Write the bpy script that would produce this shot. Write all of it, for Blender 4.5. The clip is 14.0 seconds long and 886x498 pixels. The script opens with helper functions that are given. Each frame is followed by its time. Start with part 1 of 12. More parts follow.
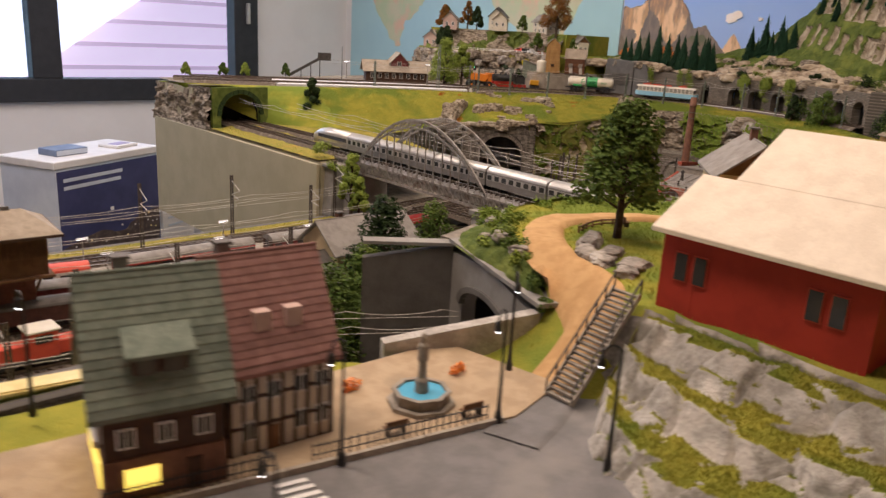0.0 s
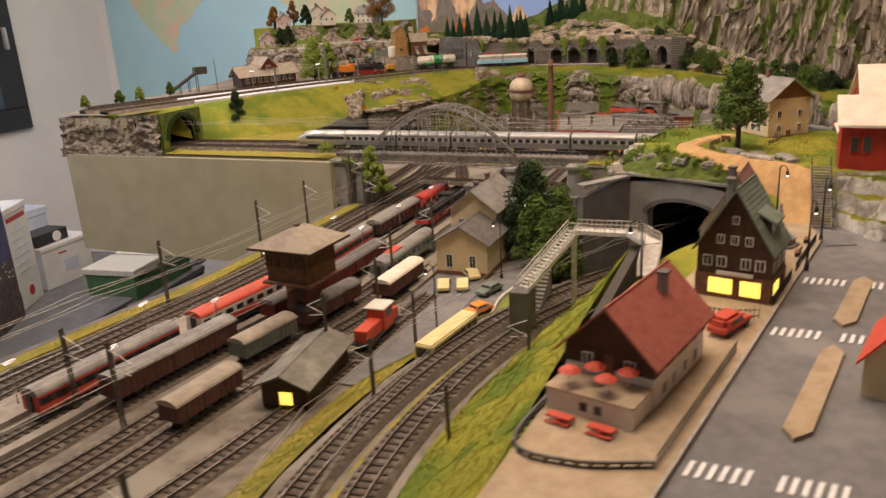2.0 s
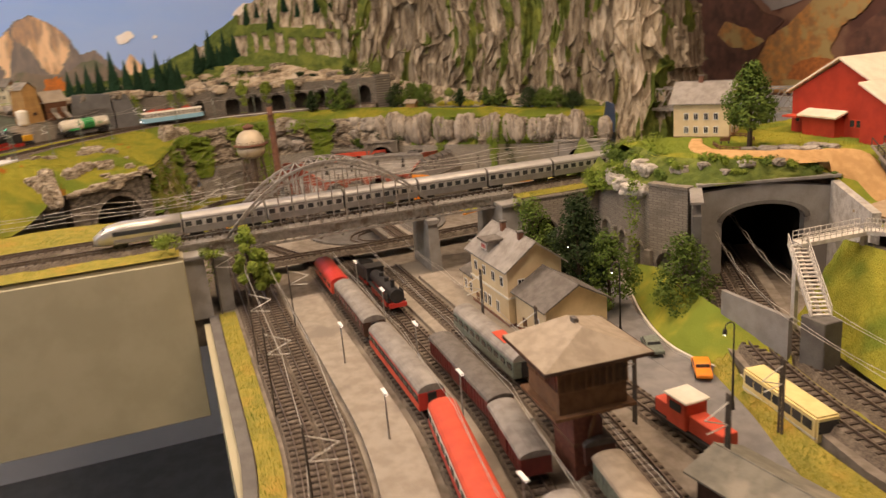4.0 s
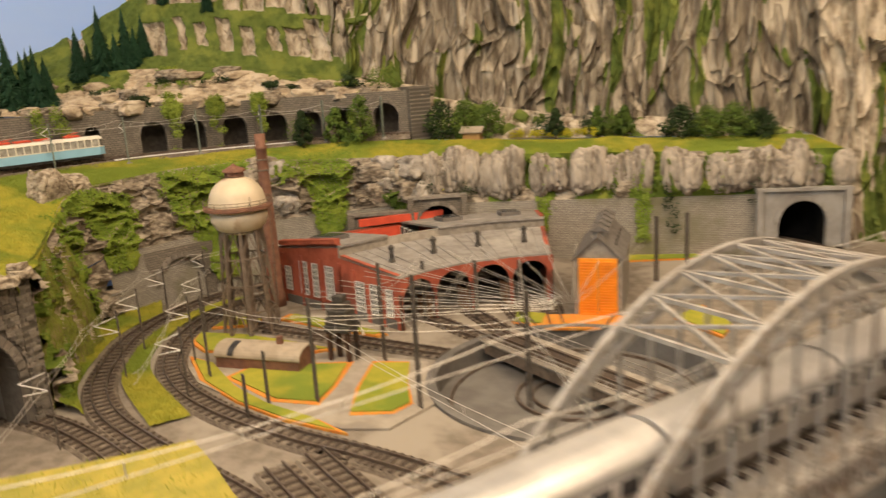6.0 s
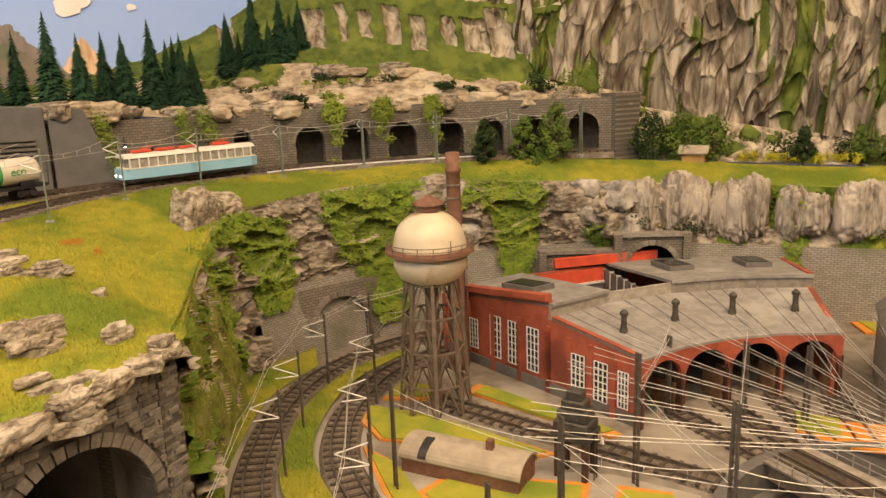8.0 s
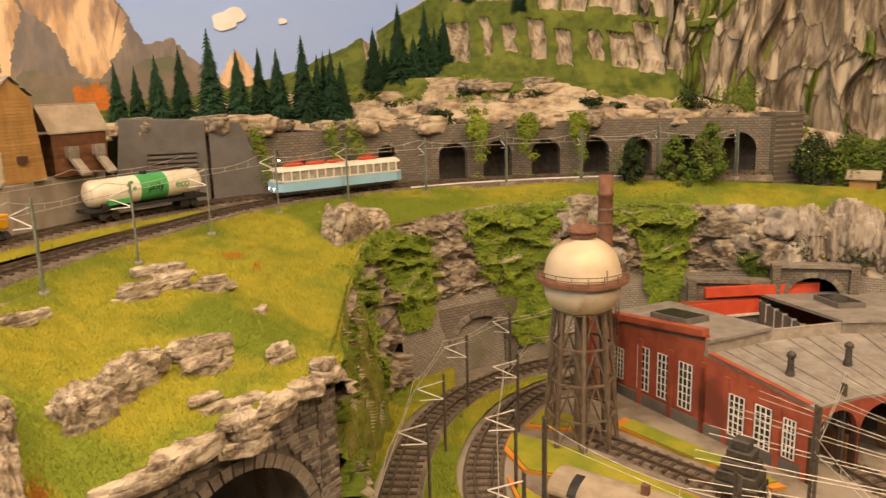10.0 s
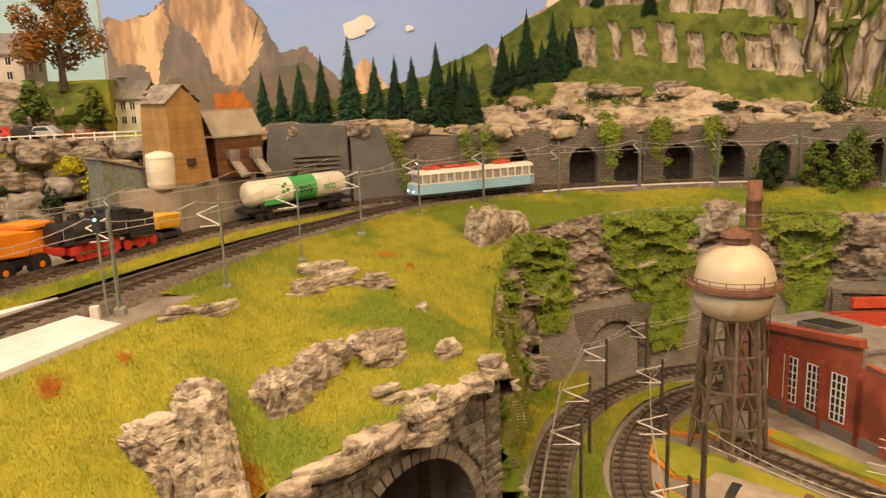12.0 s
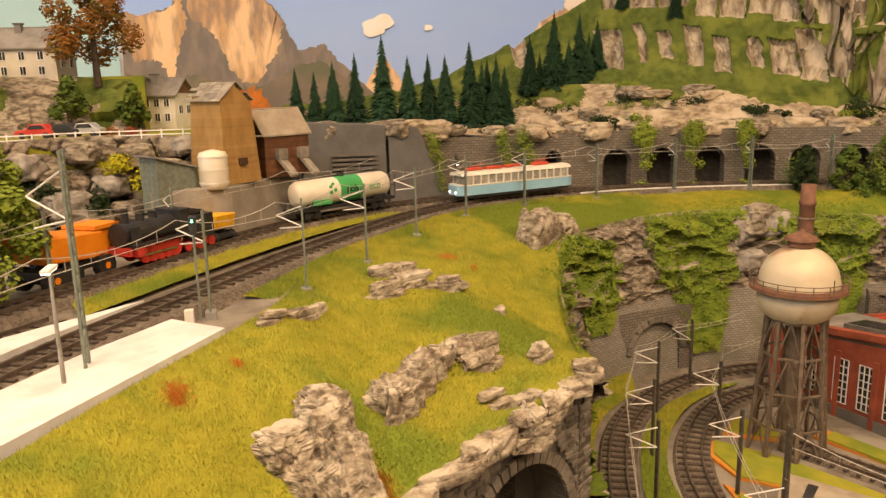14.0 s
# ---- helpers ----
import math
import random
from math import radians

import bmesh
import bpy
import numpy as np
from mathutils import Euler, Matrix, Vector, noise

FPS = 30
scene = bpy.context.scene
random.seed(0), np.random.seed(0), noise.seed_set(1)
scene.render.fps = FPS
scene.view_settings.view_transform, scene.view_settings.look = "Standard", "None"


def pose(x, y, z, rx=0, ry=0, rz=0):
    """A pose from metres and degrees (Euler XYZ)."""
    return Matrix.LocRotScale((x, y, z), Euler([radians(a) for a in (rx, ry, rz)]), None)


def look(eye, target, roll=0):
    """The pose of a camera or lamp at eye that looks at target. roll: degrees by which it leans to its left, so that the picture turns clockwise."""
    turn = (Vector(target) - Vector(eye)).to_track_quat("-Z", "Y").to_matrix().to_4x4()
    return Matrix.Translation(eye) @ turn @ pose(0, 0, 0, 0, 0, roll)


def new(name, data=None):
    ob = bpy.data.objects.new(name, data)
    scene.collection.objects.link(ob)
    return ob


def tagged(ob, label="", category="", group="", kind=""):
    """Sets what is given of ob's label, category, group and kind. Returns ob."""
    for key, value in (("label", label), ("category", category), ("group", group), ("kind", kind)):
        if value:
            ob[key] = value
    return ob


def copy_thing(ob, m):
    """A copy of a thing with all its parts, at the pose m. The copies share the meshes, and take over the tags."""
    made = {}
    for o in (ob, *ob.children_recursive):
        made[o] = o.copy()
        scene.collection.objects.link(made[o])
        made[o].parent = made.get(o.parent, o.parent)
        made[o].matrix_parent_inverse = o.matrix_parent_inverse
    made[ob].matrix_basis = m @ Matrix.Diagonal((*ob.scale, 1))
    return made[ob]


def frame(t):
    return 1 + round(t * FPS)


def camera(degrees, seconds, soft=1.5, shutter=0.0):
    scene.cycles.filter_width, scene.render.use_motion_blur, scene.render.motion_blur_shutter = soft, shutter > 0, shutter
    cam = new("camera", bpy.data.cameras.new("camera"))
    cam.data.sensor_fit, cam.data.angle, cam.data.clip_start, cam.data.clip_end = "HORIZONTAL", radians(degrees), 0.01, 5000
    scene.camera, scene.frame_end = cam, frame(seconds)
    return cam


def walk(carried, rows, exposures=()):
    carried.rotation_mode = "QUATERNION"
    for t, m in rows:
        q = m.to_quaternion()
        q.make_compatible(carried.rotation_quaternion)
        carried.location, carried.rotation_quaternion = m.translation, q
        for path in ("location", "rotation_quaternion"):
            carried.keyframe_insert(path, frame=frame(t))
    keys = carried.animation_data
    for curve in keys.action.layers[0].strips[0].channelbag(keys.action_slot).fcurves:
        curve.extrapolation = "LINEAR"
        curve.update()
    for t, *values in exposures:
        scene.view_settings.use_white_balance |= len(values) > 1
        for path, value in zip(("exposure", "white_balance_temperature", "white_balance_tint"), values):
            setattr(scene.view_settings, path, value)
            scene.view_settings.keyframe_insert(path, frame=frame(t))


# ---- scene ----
cam = camera(59.75, 14.0, soft=1.4, shutter=0.3)
PATH = [
    (0, (-0.0097, 0.0048, 1.4595), (1.2884, 1.4228, 0.9078), 3.35),
    (0.5, (-0.2159, 0.0810, 1.5159), (1.2195, 1.3441, 0.9292), 1.89),
    (1, (-0.4349, 0.1717, 1.5385), (1.1515, 1.2460, 0.9650), -0.38),
    (1.5, (-0.5408, 0.2664, 1.5356), (1.1550, 1.1636, 0.9706), -1.42),
    (2, (-0.6874, 0.3886, 1.5140), (1.0594, 1.1515, 0.9087), -3.25),
    (2.2, (-0.7147, 0.4618, 1.5127), (1.0495, 1.1658, 0.8866), -4.00),
    (4.3, (-0.2752, 1.4139, 1.4903), (1.4560, 0.5560, 0.9736), -4.25),
    (4.5, (-0.1797, 1.4511, 1.4748), (1.4853, 0.4585, 0.9825), -3.87),
    (5, (0.1116, 1.5075, 1.4579), (1.6782, 0.3510, 1.0015), -4.02),
    (5.5, (0.4246, 1.4470, 1.4393), (1.9988, 0.2983, 0.9893), -2.99),
    (6, (0.7007, 1.4429, 1.4009), (2.3377, 0.3880, 0.9456), -3.54),
    (6.5, (0.8801, 1.4538, 1.4058), (2.5571, 0.4686, 0.9401), -3.92),
    (7, (0.9427, 1.4395, 1.4178), (2.6566, 0.5146, 0.9628), -3.08),
    (7.2, (0.9555, 1.4326, 1.4120), (2.6803, 0.5280, 0.9572), -2.76),
    (9.3, (1.0296, 1.4309, 1.4325), (2.8602, 0.7631, 0.9823), -1.75),
    (9.5, (1.0311, 1.4380, 1.4320), (2.8737, 0.8013, 0.9858), -1.65),
    (10, (1.0293, 1.4568, 1.4346), (2.9012, 0.9039, 0.9984), -1.69),
    (10.5, (1.0328, 1.4816, 1.4355), (2.9275, 1.0032, 1.0099), -1.72),
    (11, (1.0319, 1.4954, 1.4369), (2.9428, 1.0804, 1.0171), -1.88),
    (11.5, (1.0294, 1.5065, 1.4378), (2.9515, 1.1428, 1.0213), -1.98),
    (12, (1.0283, 1.5166, 1.4372), (2.9565, 1.1880, 1.0196), -2.09),
    (12.5, (1.0290, 1.5241, 1.4358), (2.9601, 1.2158, 1.0161), -2.17),
    (13, (1.0286, 1.5284, 1.4353), (2.9590, 1.2168, 1.0151), -2.16),
    (13.5, (1.0348, 1.5698, 1.4424), (2.9585, 1.2209, 1.0206), -1.91),
    (14, (1.0523, 1.6066, 1.4417), (2.9647, 1.2011, 1.0193), -1.37),
]
walk(cam, [(t, look(eye, target, roll)) for t, eye, target, roll in PATH], exposures=[(0.0, -0.30, 5850, 24), (2.2, -0.24, 6150, 22), (4.5, -0.10, 6900, 24), (6.5, 0.31, 6700, 13), (9.5, 0.26, 7700, 22), (14.0, 0.19, 7800, 22)])

# ---------------------------------------------------------------- world and lamps
world = bpy.data.worlds.new("world")
scene.world = world
world.use_nodes = True
_wn = world.node_tree.nodes
_bg = _wn["Background"]
_sky = _wn.new("ShaderNodeTexSky")
_sky.sky_type = "NISHITA"
_sky.sun_disc = False
_sky.sun_elevation, _sky.sun_rotation = radians(40), radians(20)
world.node_tree.links.new(_sky.outputs[0], _bg.inputs[0])
_bg.inputs[1].default_value = 0.12


def area_lamp(name, m, sx, sy, watts, colour):
    data = bpy.data.lights.new(name, "AREA")
    data.shape, data.size, data.size_y, data.energy, data.color = "RECTANGLE", sx, sy, watts, colour
    ob = new(name, data)
    ob.matrix_world = m
    return ob


WARM = (1.0, 0.80, 0.55)
LAMP_ROWS = [(-0.2, 0.9), (0.85, 0.5), (1.45, 1.6), (2.0, 0.9)]
area_lamp("ceiling_tube", look((0.0, 0.7, 2.58), (0.1, 0.75, 0)), 1.2, 0.16, 23, WARM)
area_lamp("ceiling_tube", look((1.0, 0.95, 2.58), (1.15, 0.95, 0)), 1.2, 0.16, 20, WARM)
area_lamp("ceiling_tube", look((1.25, 2.2, 2.58), (1.45, 1.9, 0)), 1.2, 0.16, 17, WARM)
# Added fill, no fixture known here: brightens the north wall and panel.
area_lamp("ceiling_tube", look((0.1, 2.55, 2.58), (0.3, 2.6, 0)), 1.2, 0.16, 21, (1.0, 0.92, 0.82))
area_lamp("window_daylight", look((0.9, 3.62, 1.95), (0.9, 2.0, 1.55)), 1.6, 0.9, 9, (0.75, 0.88, 1.0))

# ---------------------------------------------------------------- materials
def material(name, base, other=None, scale=40.0, rough=0.7, metal=0.0, bump=0.0, bump_scale=None, third=None,
             third_scale=6.0, third_at=0.6, random_tone=0.0, stretch=None, detail=6.0, spec=0.4, emit=None, coat=0.0):
    """A surface with two colours in grain, a third in larger patches, and fine relief."""
    m = bpy.data.materials.new(name)
    m.use_nodes = True
    nt = m.node_tree
    bsdf = nt.nodes["Principled BSDF"]
    bsdf.inputs["Roughness"].default_value = rough
    bsdf.inputs["Metallic"].default_value = metal
    bsdf.inputs["Specular IOR Level"].default_value = spec
    bsdf.inputs["Coat Weight"].default_value = coat
    other = other or tuple(c * 0.75 for c in base)
    geo = nt.nodes.new("ShaderNodeNewGeometry")
    where = geo.outputs["Position"]
    if stretch:
        mp = nt.nodes.new("ShaderNodeMapping")
        mp.inputs["Scale"].default_value = stretch
        nt.links.new(where, mp.inputs["Vector"])
        where = mp.outputs["Vector"]

    def noise_at(s, d=detail, r=0.6):
        n = nt.nodes.new("ShaderNodeTexNoise")
        n.inputs["Scale"].default_value, n.inputs["Detail"].default_value, n.inputs["Roughness"].default_value = s, d, r
        nt.links.new(where, n.inputs["Vector"])
        return n.outputs["Fac"]

    def blend(fac, a, b, lo=0.35, hi=0.65):
        r = nt.nodes.new("ShaderNodeMapRange")
        r.inputs["From Min"].default_value, r.inputs["From Max"].default_value = lo, hi
        r.interpolation_type = "SMOOTHSTEP"
        nt.links.new(fac, r.inputs["Value"])
        x = nt.nodes.new("ShaderNodeMix")
        x.data_type = "RGBA"
        nt.links.new(r.outputs["Result"], x.inputs["Factor"])
        for sock, v in ((x.inputs["A"], a), (x.inputs["B"], b)):
            if isinstance(v, tuple):
                sock.default_value = (*v[:3], 1)
            else:
                nt.links.new(v, sock)
        return x.outputs["Result"]

    col = blend(noise_at(scale), base, other)
    if third:
        col = blend(noise_at(third_scale, 4.0, 0.55), col, third, third_at - 0.08, third_at + 0.08)
    if random_tone:
        info = nt.nodes.new("ShaderNodeObjectInfo")
        hsv = nt.nodes.new("ShaderNodeHueSaturation")
        r = nt.nodes.new("ShaderNodeMapRange")
        r.inputs["To Min"].default_value, r.inputs["To Max"].default_value = 1 - random_tone, 1 + random_tone
        nt.links.new(info.outputs["Random"], r.inputs["Value"])
        nt.links.new(r.outputs["Result"], hsv.inputs["Value"])
        nt.links.new(col, hsv.inputs["Color"])
        col = hsv.outputs["Color"]
    nt.links.new(col, bsdf.inputs["Base Color"])
    if bump:
        b = nt.nodes.new("ShaderNodeBump")
        b.inputs["Strength"].default_value, b.inputs["Distance"].default_value = min(bump, 1.0), 0.002 * max(1.0, bump)
        nt.links.new(noise_at(bump_scale or scale * 2, 8.0), b.inputs["Height"])
        nt.links.new(b.outputs["Normal"], bsdf.inputs["Normal"])
    if emit:
        bsdf.inputs["Emission Color"].default_value = (*emit[:3], 1)
        bsdf.inputs["Emission Strength"].default_value = emit[3]
    return m


def glass(name, colour=(0.9, 0.95, 1.0), rough=0.05):
    m = bpy.data.materials.new(name)
    m.use_nodes = True
    b = m.node_tree.nodes["Principled BSDF"]
    b.inputs["Base Color"].default_value = (*colour, 1)
    b.inputs["Roughness"].default_value = rough
    b.inputs["Transmission Weight"].default_value = 1.0
    b.inputs["IOR"].default_value = 1.05
    return m


GRASS = material("grass", (0.275, 0.275, 0.036), (0.335, 0.31, 0.042), 60, 0.95, bump=0.8, bump_scale=500, third=(0.17, 0.22, 0.032), third_scale=9, third_at=0.52, spec=0.1)
GRASS_DRY = material("dry_grass", (0.36, 0.29, 0.06), (0.25, 0.23, 0.05), 60, 0.95, bump=0.8, bump_scale=500, third=(0.42, 0.27, 0.06), third_scale=11, third_at=0.62, spec=0.1)
GRASS_BLADE = material("grass_blade", (0.315, 0.315, 0.044), (0.42, 0.375, 0.058), 60, 0.9, third=(0.205, 0.26, 0.038), third_scale=9, third_at=0.52, spec=0.15)
MOSS_BLADE = material("moss_blade", (0.20, 0.255, 0.042), (0.28, 0.30, 0.055), 60, 0.9, third=(0.145, 0.195, 0.034), third_scale=18, third_at=0.55, spec=0.15)
ORANGE_TURF = material("orange_turf", (0.62, 0.20, 0.04), (0.50, 0.26, 0.05), 200, 0.95, bump=0.6, bump_scale=600, spec=0.1)
ROCK = material("rock", (0.37, 0.315, 0.24), (0.12, 0.095, 0.07), 85, 0.92, bump=1.0, bump_scale=170, third=(0.43, 0.37, 0.29), third_scale=24, third_at=0.60, stretch=(1, 1, 2.6), spec=0.15)
ROCK_UP = material("rock_upright", (0.40, 0.35, 0.285), (0.13, 0.107, 0.082), 120, 0.92, bump=1.0, bump_scale=210, third=(0.46, 0.40, 0.325), third_scale=30, third_at=0.58, stretch=(1, 1, 0.22), spec=0.15)
ROCK_TALL = material("rock_tall", (0.28, 0.24, 0.18), (0.10, 0.077, 0.055), 75, 0.92, bump=1.0, bump_scale=130, third=(0.46, 0.40, 0.31), third_scale=44, third_at=0.56, stretch=(1, 1, 0.16), spec=0.15)
ROCK_RIB = material("rock_rib", (0.48, 0.42, 0.32), (0.20, 0.155, 0.11), 70, 0.92, bump=1.0, bump_scale=160, third=(0.54, 0.47, 0.37), third_scale=30, third_at=0.56, stretch=(1, 1, 0.35), spec=0.15)
ROCK_GREY = material("rock_grey", (0.36, 0.325, 0.28), (0.17, 0.15, 0.125), 75, 0.92, bump=1.0, bump_scale=150, third=(0.50, 0.455, 0.39), third_scale=26, third_at=0.58, spec=0.15)
ROCK_PALE = material("rock_pale", (0.50, 0.41, 0.29), (0.26, 0.20, 0.14), 60, 0.92, bump=1.0, bump_scale=160, third=(0.56, 0.47, 0.35), third_scale=18, third_at=0.56, stretch=(1, 1, 2.2), spec=0.15)
ROCK_FLANK = material("rock_flank", (0.44, 0.41, 0.36), (0.24, 0.22, 0.185), 60, 0.92, bump=1.0, bump_scale=150, third=(0.54, 0.50, 0.44), third_scale=26, third_at=0.55, spec=0.15)
ROCK_HILL = material("rock_hill", (0.43, 0.365, 0.27), (0.15, 0.115, 0.08), 110, 0.92, bump=1.0, bump_scale=190, third=(0.50, 0.435, 0.34), third_scale=44, third_at=0.57, stretch=(1, 1, 1.8), spec=0.15)
STONE = material("dressed_stone", (0.215, 0.19, 0.158), (0.145, 0.127, 0.107), 90, 0.9, bump=0.8, bump_scale=400, random_tone=0.35, spec=0.2)
STONE_PALE = material("whitish_stone", (0.52, 0.49, 0.44), (0.36, 0.33, 0.29), 70, 0.9, bump=1.0, bump_scale=220, third=(0.25, 0.23, 0.19), third_scale=22, third_at=0.62, spec=0.2)
STONE_LIGHT = material("pale_stone", (0.33, 0.29, 0.235), (0.24, 0.21, 0.17), 90, 0.9, bump=0.7, bump_scale=400, random_tone=0.2, spec=0.2)
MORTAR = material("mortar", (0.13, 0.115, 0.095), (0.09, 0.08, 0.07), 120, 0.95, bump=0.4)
WALL_BRICKS = material("wall_bricks", (0.27, 0.24, 0.20), (0.20, 0.175, 0.145), 120, 0.9, bump=0.5, third=(0.13, 0.14, 0.075), third_scale=9, third_at=0.66, random_tone=0.25, spec=0.2)
CONCRETE = material("concrete", (0.30, 0.285, 0.26), (0.23, 0.215, 0.195), 30, 0.85, bump=0.3, bump_scale=300, third=(0.19, 0.17, 0.15), third_scale=8, spec=0.25)
CONCRETE_DARK = material("dark_concrete", (0.155, 0.145, 0.13), (0.115, 0.105, 0.095), 30, 0.85, bump=0.3, bump_scale=300, spec=0.25)
BALLAST = material("ballast", (0.19, 0.155, 0.12), (0.10, 0.08, 0.062), 420, 0.95, bump=1.0, bump_scale=600, third=(0.24, 0.20, 0.155), third_scale=60, third_at=0.6, spec=0.2)
SLEEPER = material("sleeper", (0.095, 0.072, 0.055), (0.06, 0.045, 0.035), 300, 0.85, bump=0.4, spec=0.2)
RAIL = material("rail", (0.23, 0.19, 0.155), (0.15, 0.11, 0.085), 90, 0.42, 0.7, spec=0.5)
RAIL_SHINE = material("bright_rail", (0.6, 0.58, 0.55), (0.5, 0.48, 0.45), 90, 0.25, 1.0)
YARD = material("yard_ground", (0.24, 0.205, 0.165), (0.165, 0.14, 0.11), 60, 0.95, bump=0.7, bump_scale=500, third=(0.30, 0.265, 0.215), third_scale=9, third_at=0.55, spec=0.15)
PLATFORM = material("platform", (0.33, 0.29, 0.235), (0.26, 0.225, 0.18), 50, 0.9, bump=0.4, bump_scale=400, third=(0.22, 0.19, 0.155), third_scale=14, spec=0.2)
PLATFORM_WHITE = material("white_platform", (0.66, 0.65, 0.63), (0.55, 0.54, 0.52), 40, 0.75, bump=0.15, third=(0.48, 0.46, 0.43), third_scale=18, third_at=0.66)
ASPHALT = material("asphalt", (0.21, 0.20, 0.195), (0.165, 0.16, 0.155), 60, 0.85, bump=0.3, bump_scale=900, third=(0.25, 0.235, 0.22), third_scale=12, spec=0.25)
PAVING = material("paving", (0.46, 0.35, 0.225), (0.38, 0.28, 0.175), 60, 0.9, bump=0.3, bump_scale=500, third=(0.34, 0.26, 0.17), third_scale=20, third_at=0.62, spec=0.2)
SAND = material("sand_path", (0.55, 0.345, 0.155), (0.45, 0.27, 0.115), 60, 0.95, bump=0.4, bump_scale=600, spec=0.15)
KERB = material("kerb", (0.42, 0.37, 0.30), (0.33, 0.285, 0.23), 120, 0.85, bump=0.3)
WHITE_PAINT = material("white_paint", (0.80, 0.79, 0.76), (0.70, 0.69, 0.66), 80, 0.6)
BLACK = material("black_paint", (0.02, 0.02, 0.021), (0.035, 0.033, 0.032), 90, 0.45, bump=0.1)
# Near-black for coal and letters, and for shade inside tunnels and arches.
DARK = material("coal_and_shade_black", (0.012, 0.011, 0.010), (0.02, 0.018, 0.016), 40, 0.95, spec=0.1)
IRON = material("iron", (0.05, 0.045, 0.04), (0.085, 0.075, 0.062), 150, 0.6, 0.3)
MAST_GREEN = material("mast_green", (0.20, 0.235, 0.19), (0.15, 0.165, 0.13), 200, 0.6, 0.2, bump=0.2)
MAST_BROWN = material("mast_brown", (0.115, 0.095, 0.075), (0.075, 0.062, 0.05), 200, 0.7, 0.2, bump=0.2)
WIRE = material("catenary_wire", (0.55, 0.52, 0.46), (0.42, 0.39, 0.34), 100, 0.5, 0.4)
ARM = material("catenary_arm", (0.72, 0.70, 0.64), (0.6, 0.58, 0.52), 100, 0.5, 0.2)
STEEL = material("bridge_steel", (0.37, 0.345, 0.31), (0.26, 0.235, 0.205), 120, 0.55, 0.3, bump=0.2, third=(0.21, 0.165, 0.125), third_scale=30, third_at=0.63)
SILVER = material("silver_paint", (0.62, 0.60, 0.57), (0.54, 0.52, 0.49), 60, 0.32, 0.55)
SILVER_DULL = material("dull_silver", (0.33, 0.31, 0.295), (0.26, 0.245, 0.23), 60, 0.40, 0.5)
RED_BRICK = material("red_brick_wall", (0.40, 0.10, 0.055), (0.30, 0.07, 0.04), 60, 0.75, bump=0.35, bump_scale=700, third=(0.20, 0.055, 0.035), third_scale=16, third_at=0.58, spec=0.3)
RED_BARN = material("barn_red", (0.44, 0.045, 0.022), (0.36, 0.036, 0.018), 40, 0.65, bump=0.15, spec=0.3)
RED_TRIM = material("red_trim", (0.62, 0.085, 0.04), (0.52, 0.07, 0.035), 70, 0.55)
RED_COACH = material("red_coach", (0.55, 0.05, 0.035), (0.47, 0.04, 0.03), 70, 0.4)
WINE = material("wine_red", (0.17, 0.03, 0.025), (0.12, 0.022, 0.02), 70, 0.5)
BROWN_WAGON = material("brown_wagon", (0.13, 0.055, 0.04), (0.09, 0.04, 0.03), 110, 0.65, bump=0.25)
GREY_ROOF = material("grey_roof", (0.27, 0.25, 0.225), (0.20, 0.18, 0.16), 70, 0.8, bump=0.3, third=(0.33, 0.305, 0.27), third_scale=18, third_at=0.6)
DARK_ROOF = material("dark_roof", (0.15, 0.135, 0.12), (0.105, 0.092, 0.08), 80, 0.8, bump=0.3)
TAN_ROOF = material("tan_roof", (0.36, 0.30, 0.225), (0.28, 0.23, 0.17), 70, 0.85, bump=0.3, third=(0.24, 0.19, 0.14), third_scale=16)
FELT_ROOF = material("felt_roof", (0.20, 0.185, 0.145), (0.145, 0.135, 0.105), 70, 0.85, bump=0.4, third=(0.26, 0.235, 0.185), third_scale=20, third_at=0.6)
BRICK_RED = material("dark_brick", (0.20, 0.075, 0.05), (0.14, 0.05, 0.036), 220, 0.8, bump=0.5, third=(0.11, 0.05, 0.04), third_scale=18, third_at=0.6)
HALL_ROOF = material("hall_roof", (0.44, 0.38, 0.31), (0.37, 0.32, 0.26), 40, 0.85, bump=0.3, bump_scale=300, third=(0.30, 0.265, 0.22), third_scale=12, third_at=0.6)
CREAM_ROOF = material("cream_roof", (0.78, 0.68, 0.54), (0.70, 0.60, 0.47), 50, 0.8, bump=0.25, bump_scale=300)
GREEN_ROOF = material("green_tiles", (0.19, 0.22, 0.17), (0.135, 0.165, 0.125), 110, 0.8, bump=0.4, random_tone=0.15)
RED_ROOF = material("red_tiles", (0.42, 0.125, 0.085), (0.34, 0.095, 0.065), 110, 0.8, bump=0.4, random_tone=0.12)
MAROON_ROOF = material("maroon_tiles", (0.29, 0.15, 0.125), (0.23, 0.115, 0.095), 110, 0.8, bump=0.4, random_tone=0.12)
CREAM = material("cream_plaster", (0.68, 0.55, 0.34), (0.60, 0.475, 0.29), 40, 0.85, bump=0.15, third=(0.52, 0.41, 0.25), third_scale=14, third_at=0.64)
PALE_PLASTER = material("pale_plaster", (0.66, 0.60, 0.50), (0.58, 0.52, 0.43), 40, 0.85, bump=0.15)
PINK_PLASTER = material("pink_plaster", (0.58, 0.42, 0.36), (0.50, 0.36, 0.30), 40, 0.85, bump=0.15)
TIMBER_DARK = material("dark_timber", (0.075, 0.038, 0.022), (0.05, 0.026, 0.016), 120, 0.75, bump=0.3)
TIMBER = material("brown_timber", (0.20, 0.105, 0.05), (0.14, 0.07, 0.034), 110, 0.8, bump=0.3, random_tone=0.2)
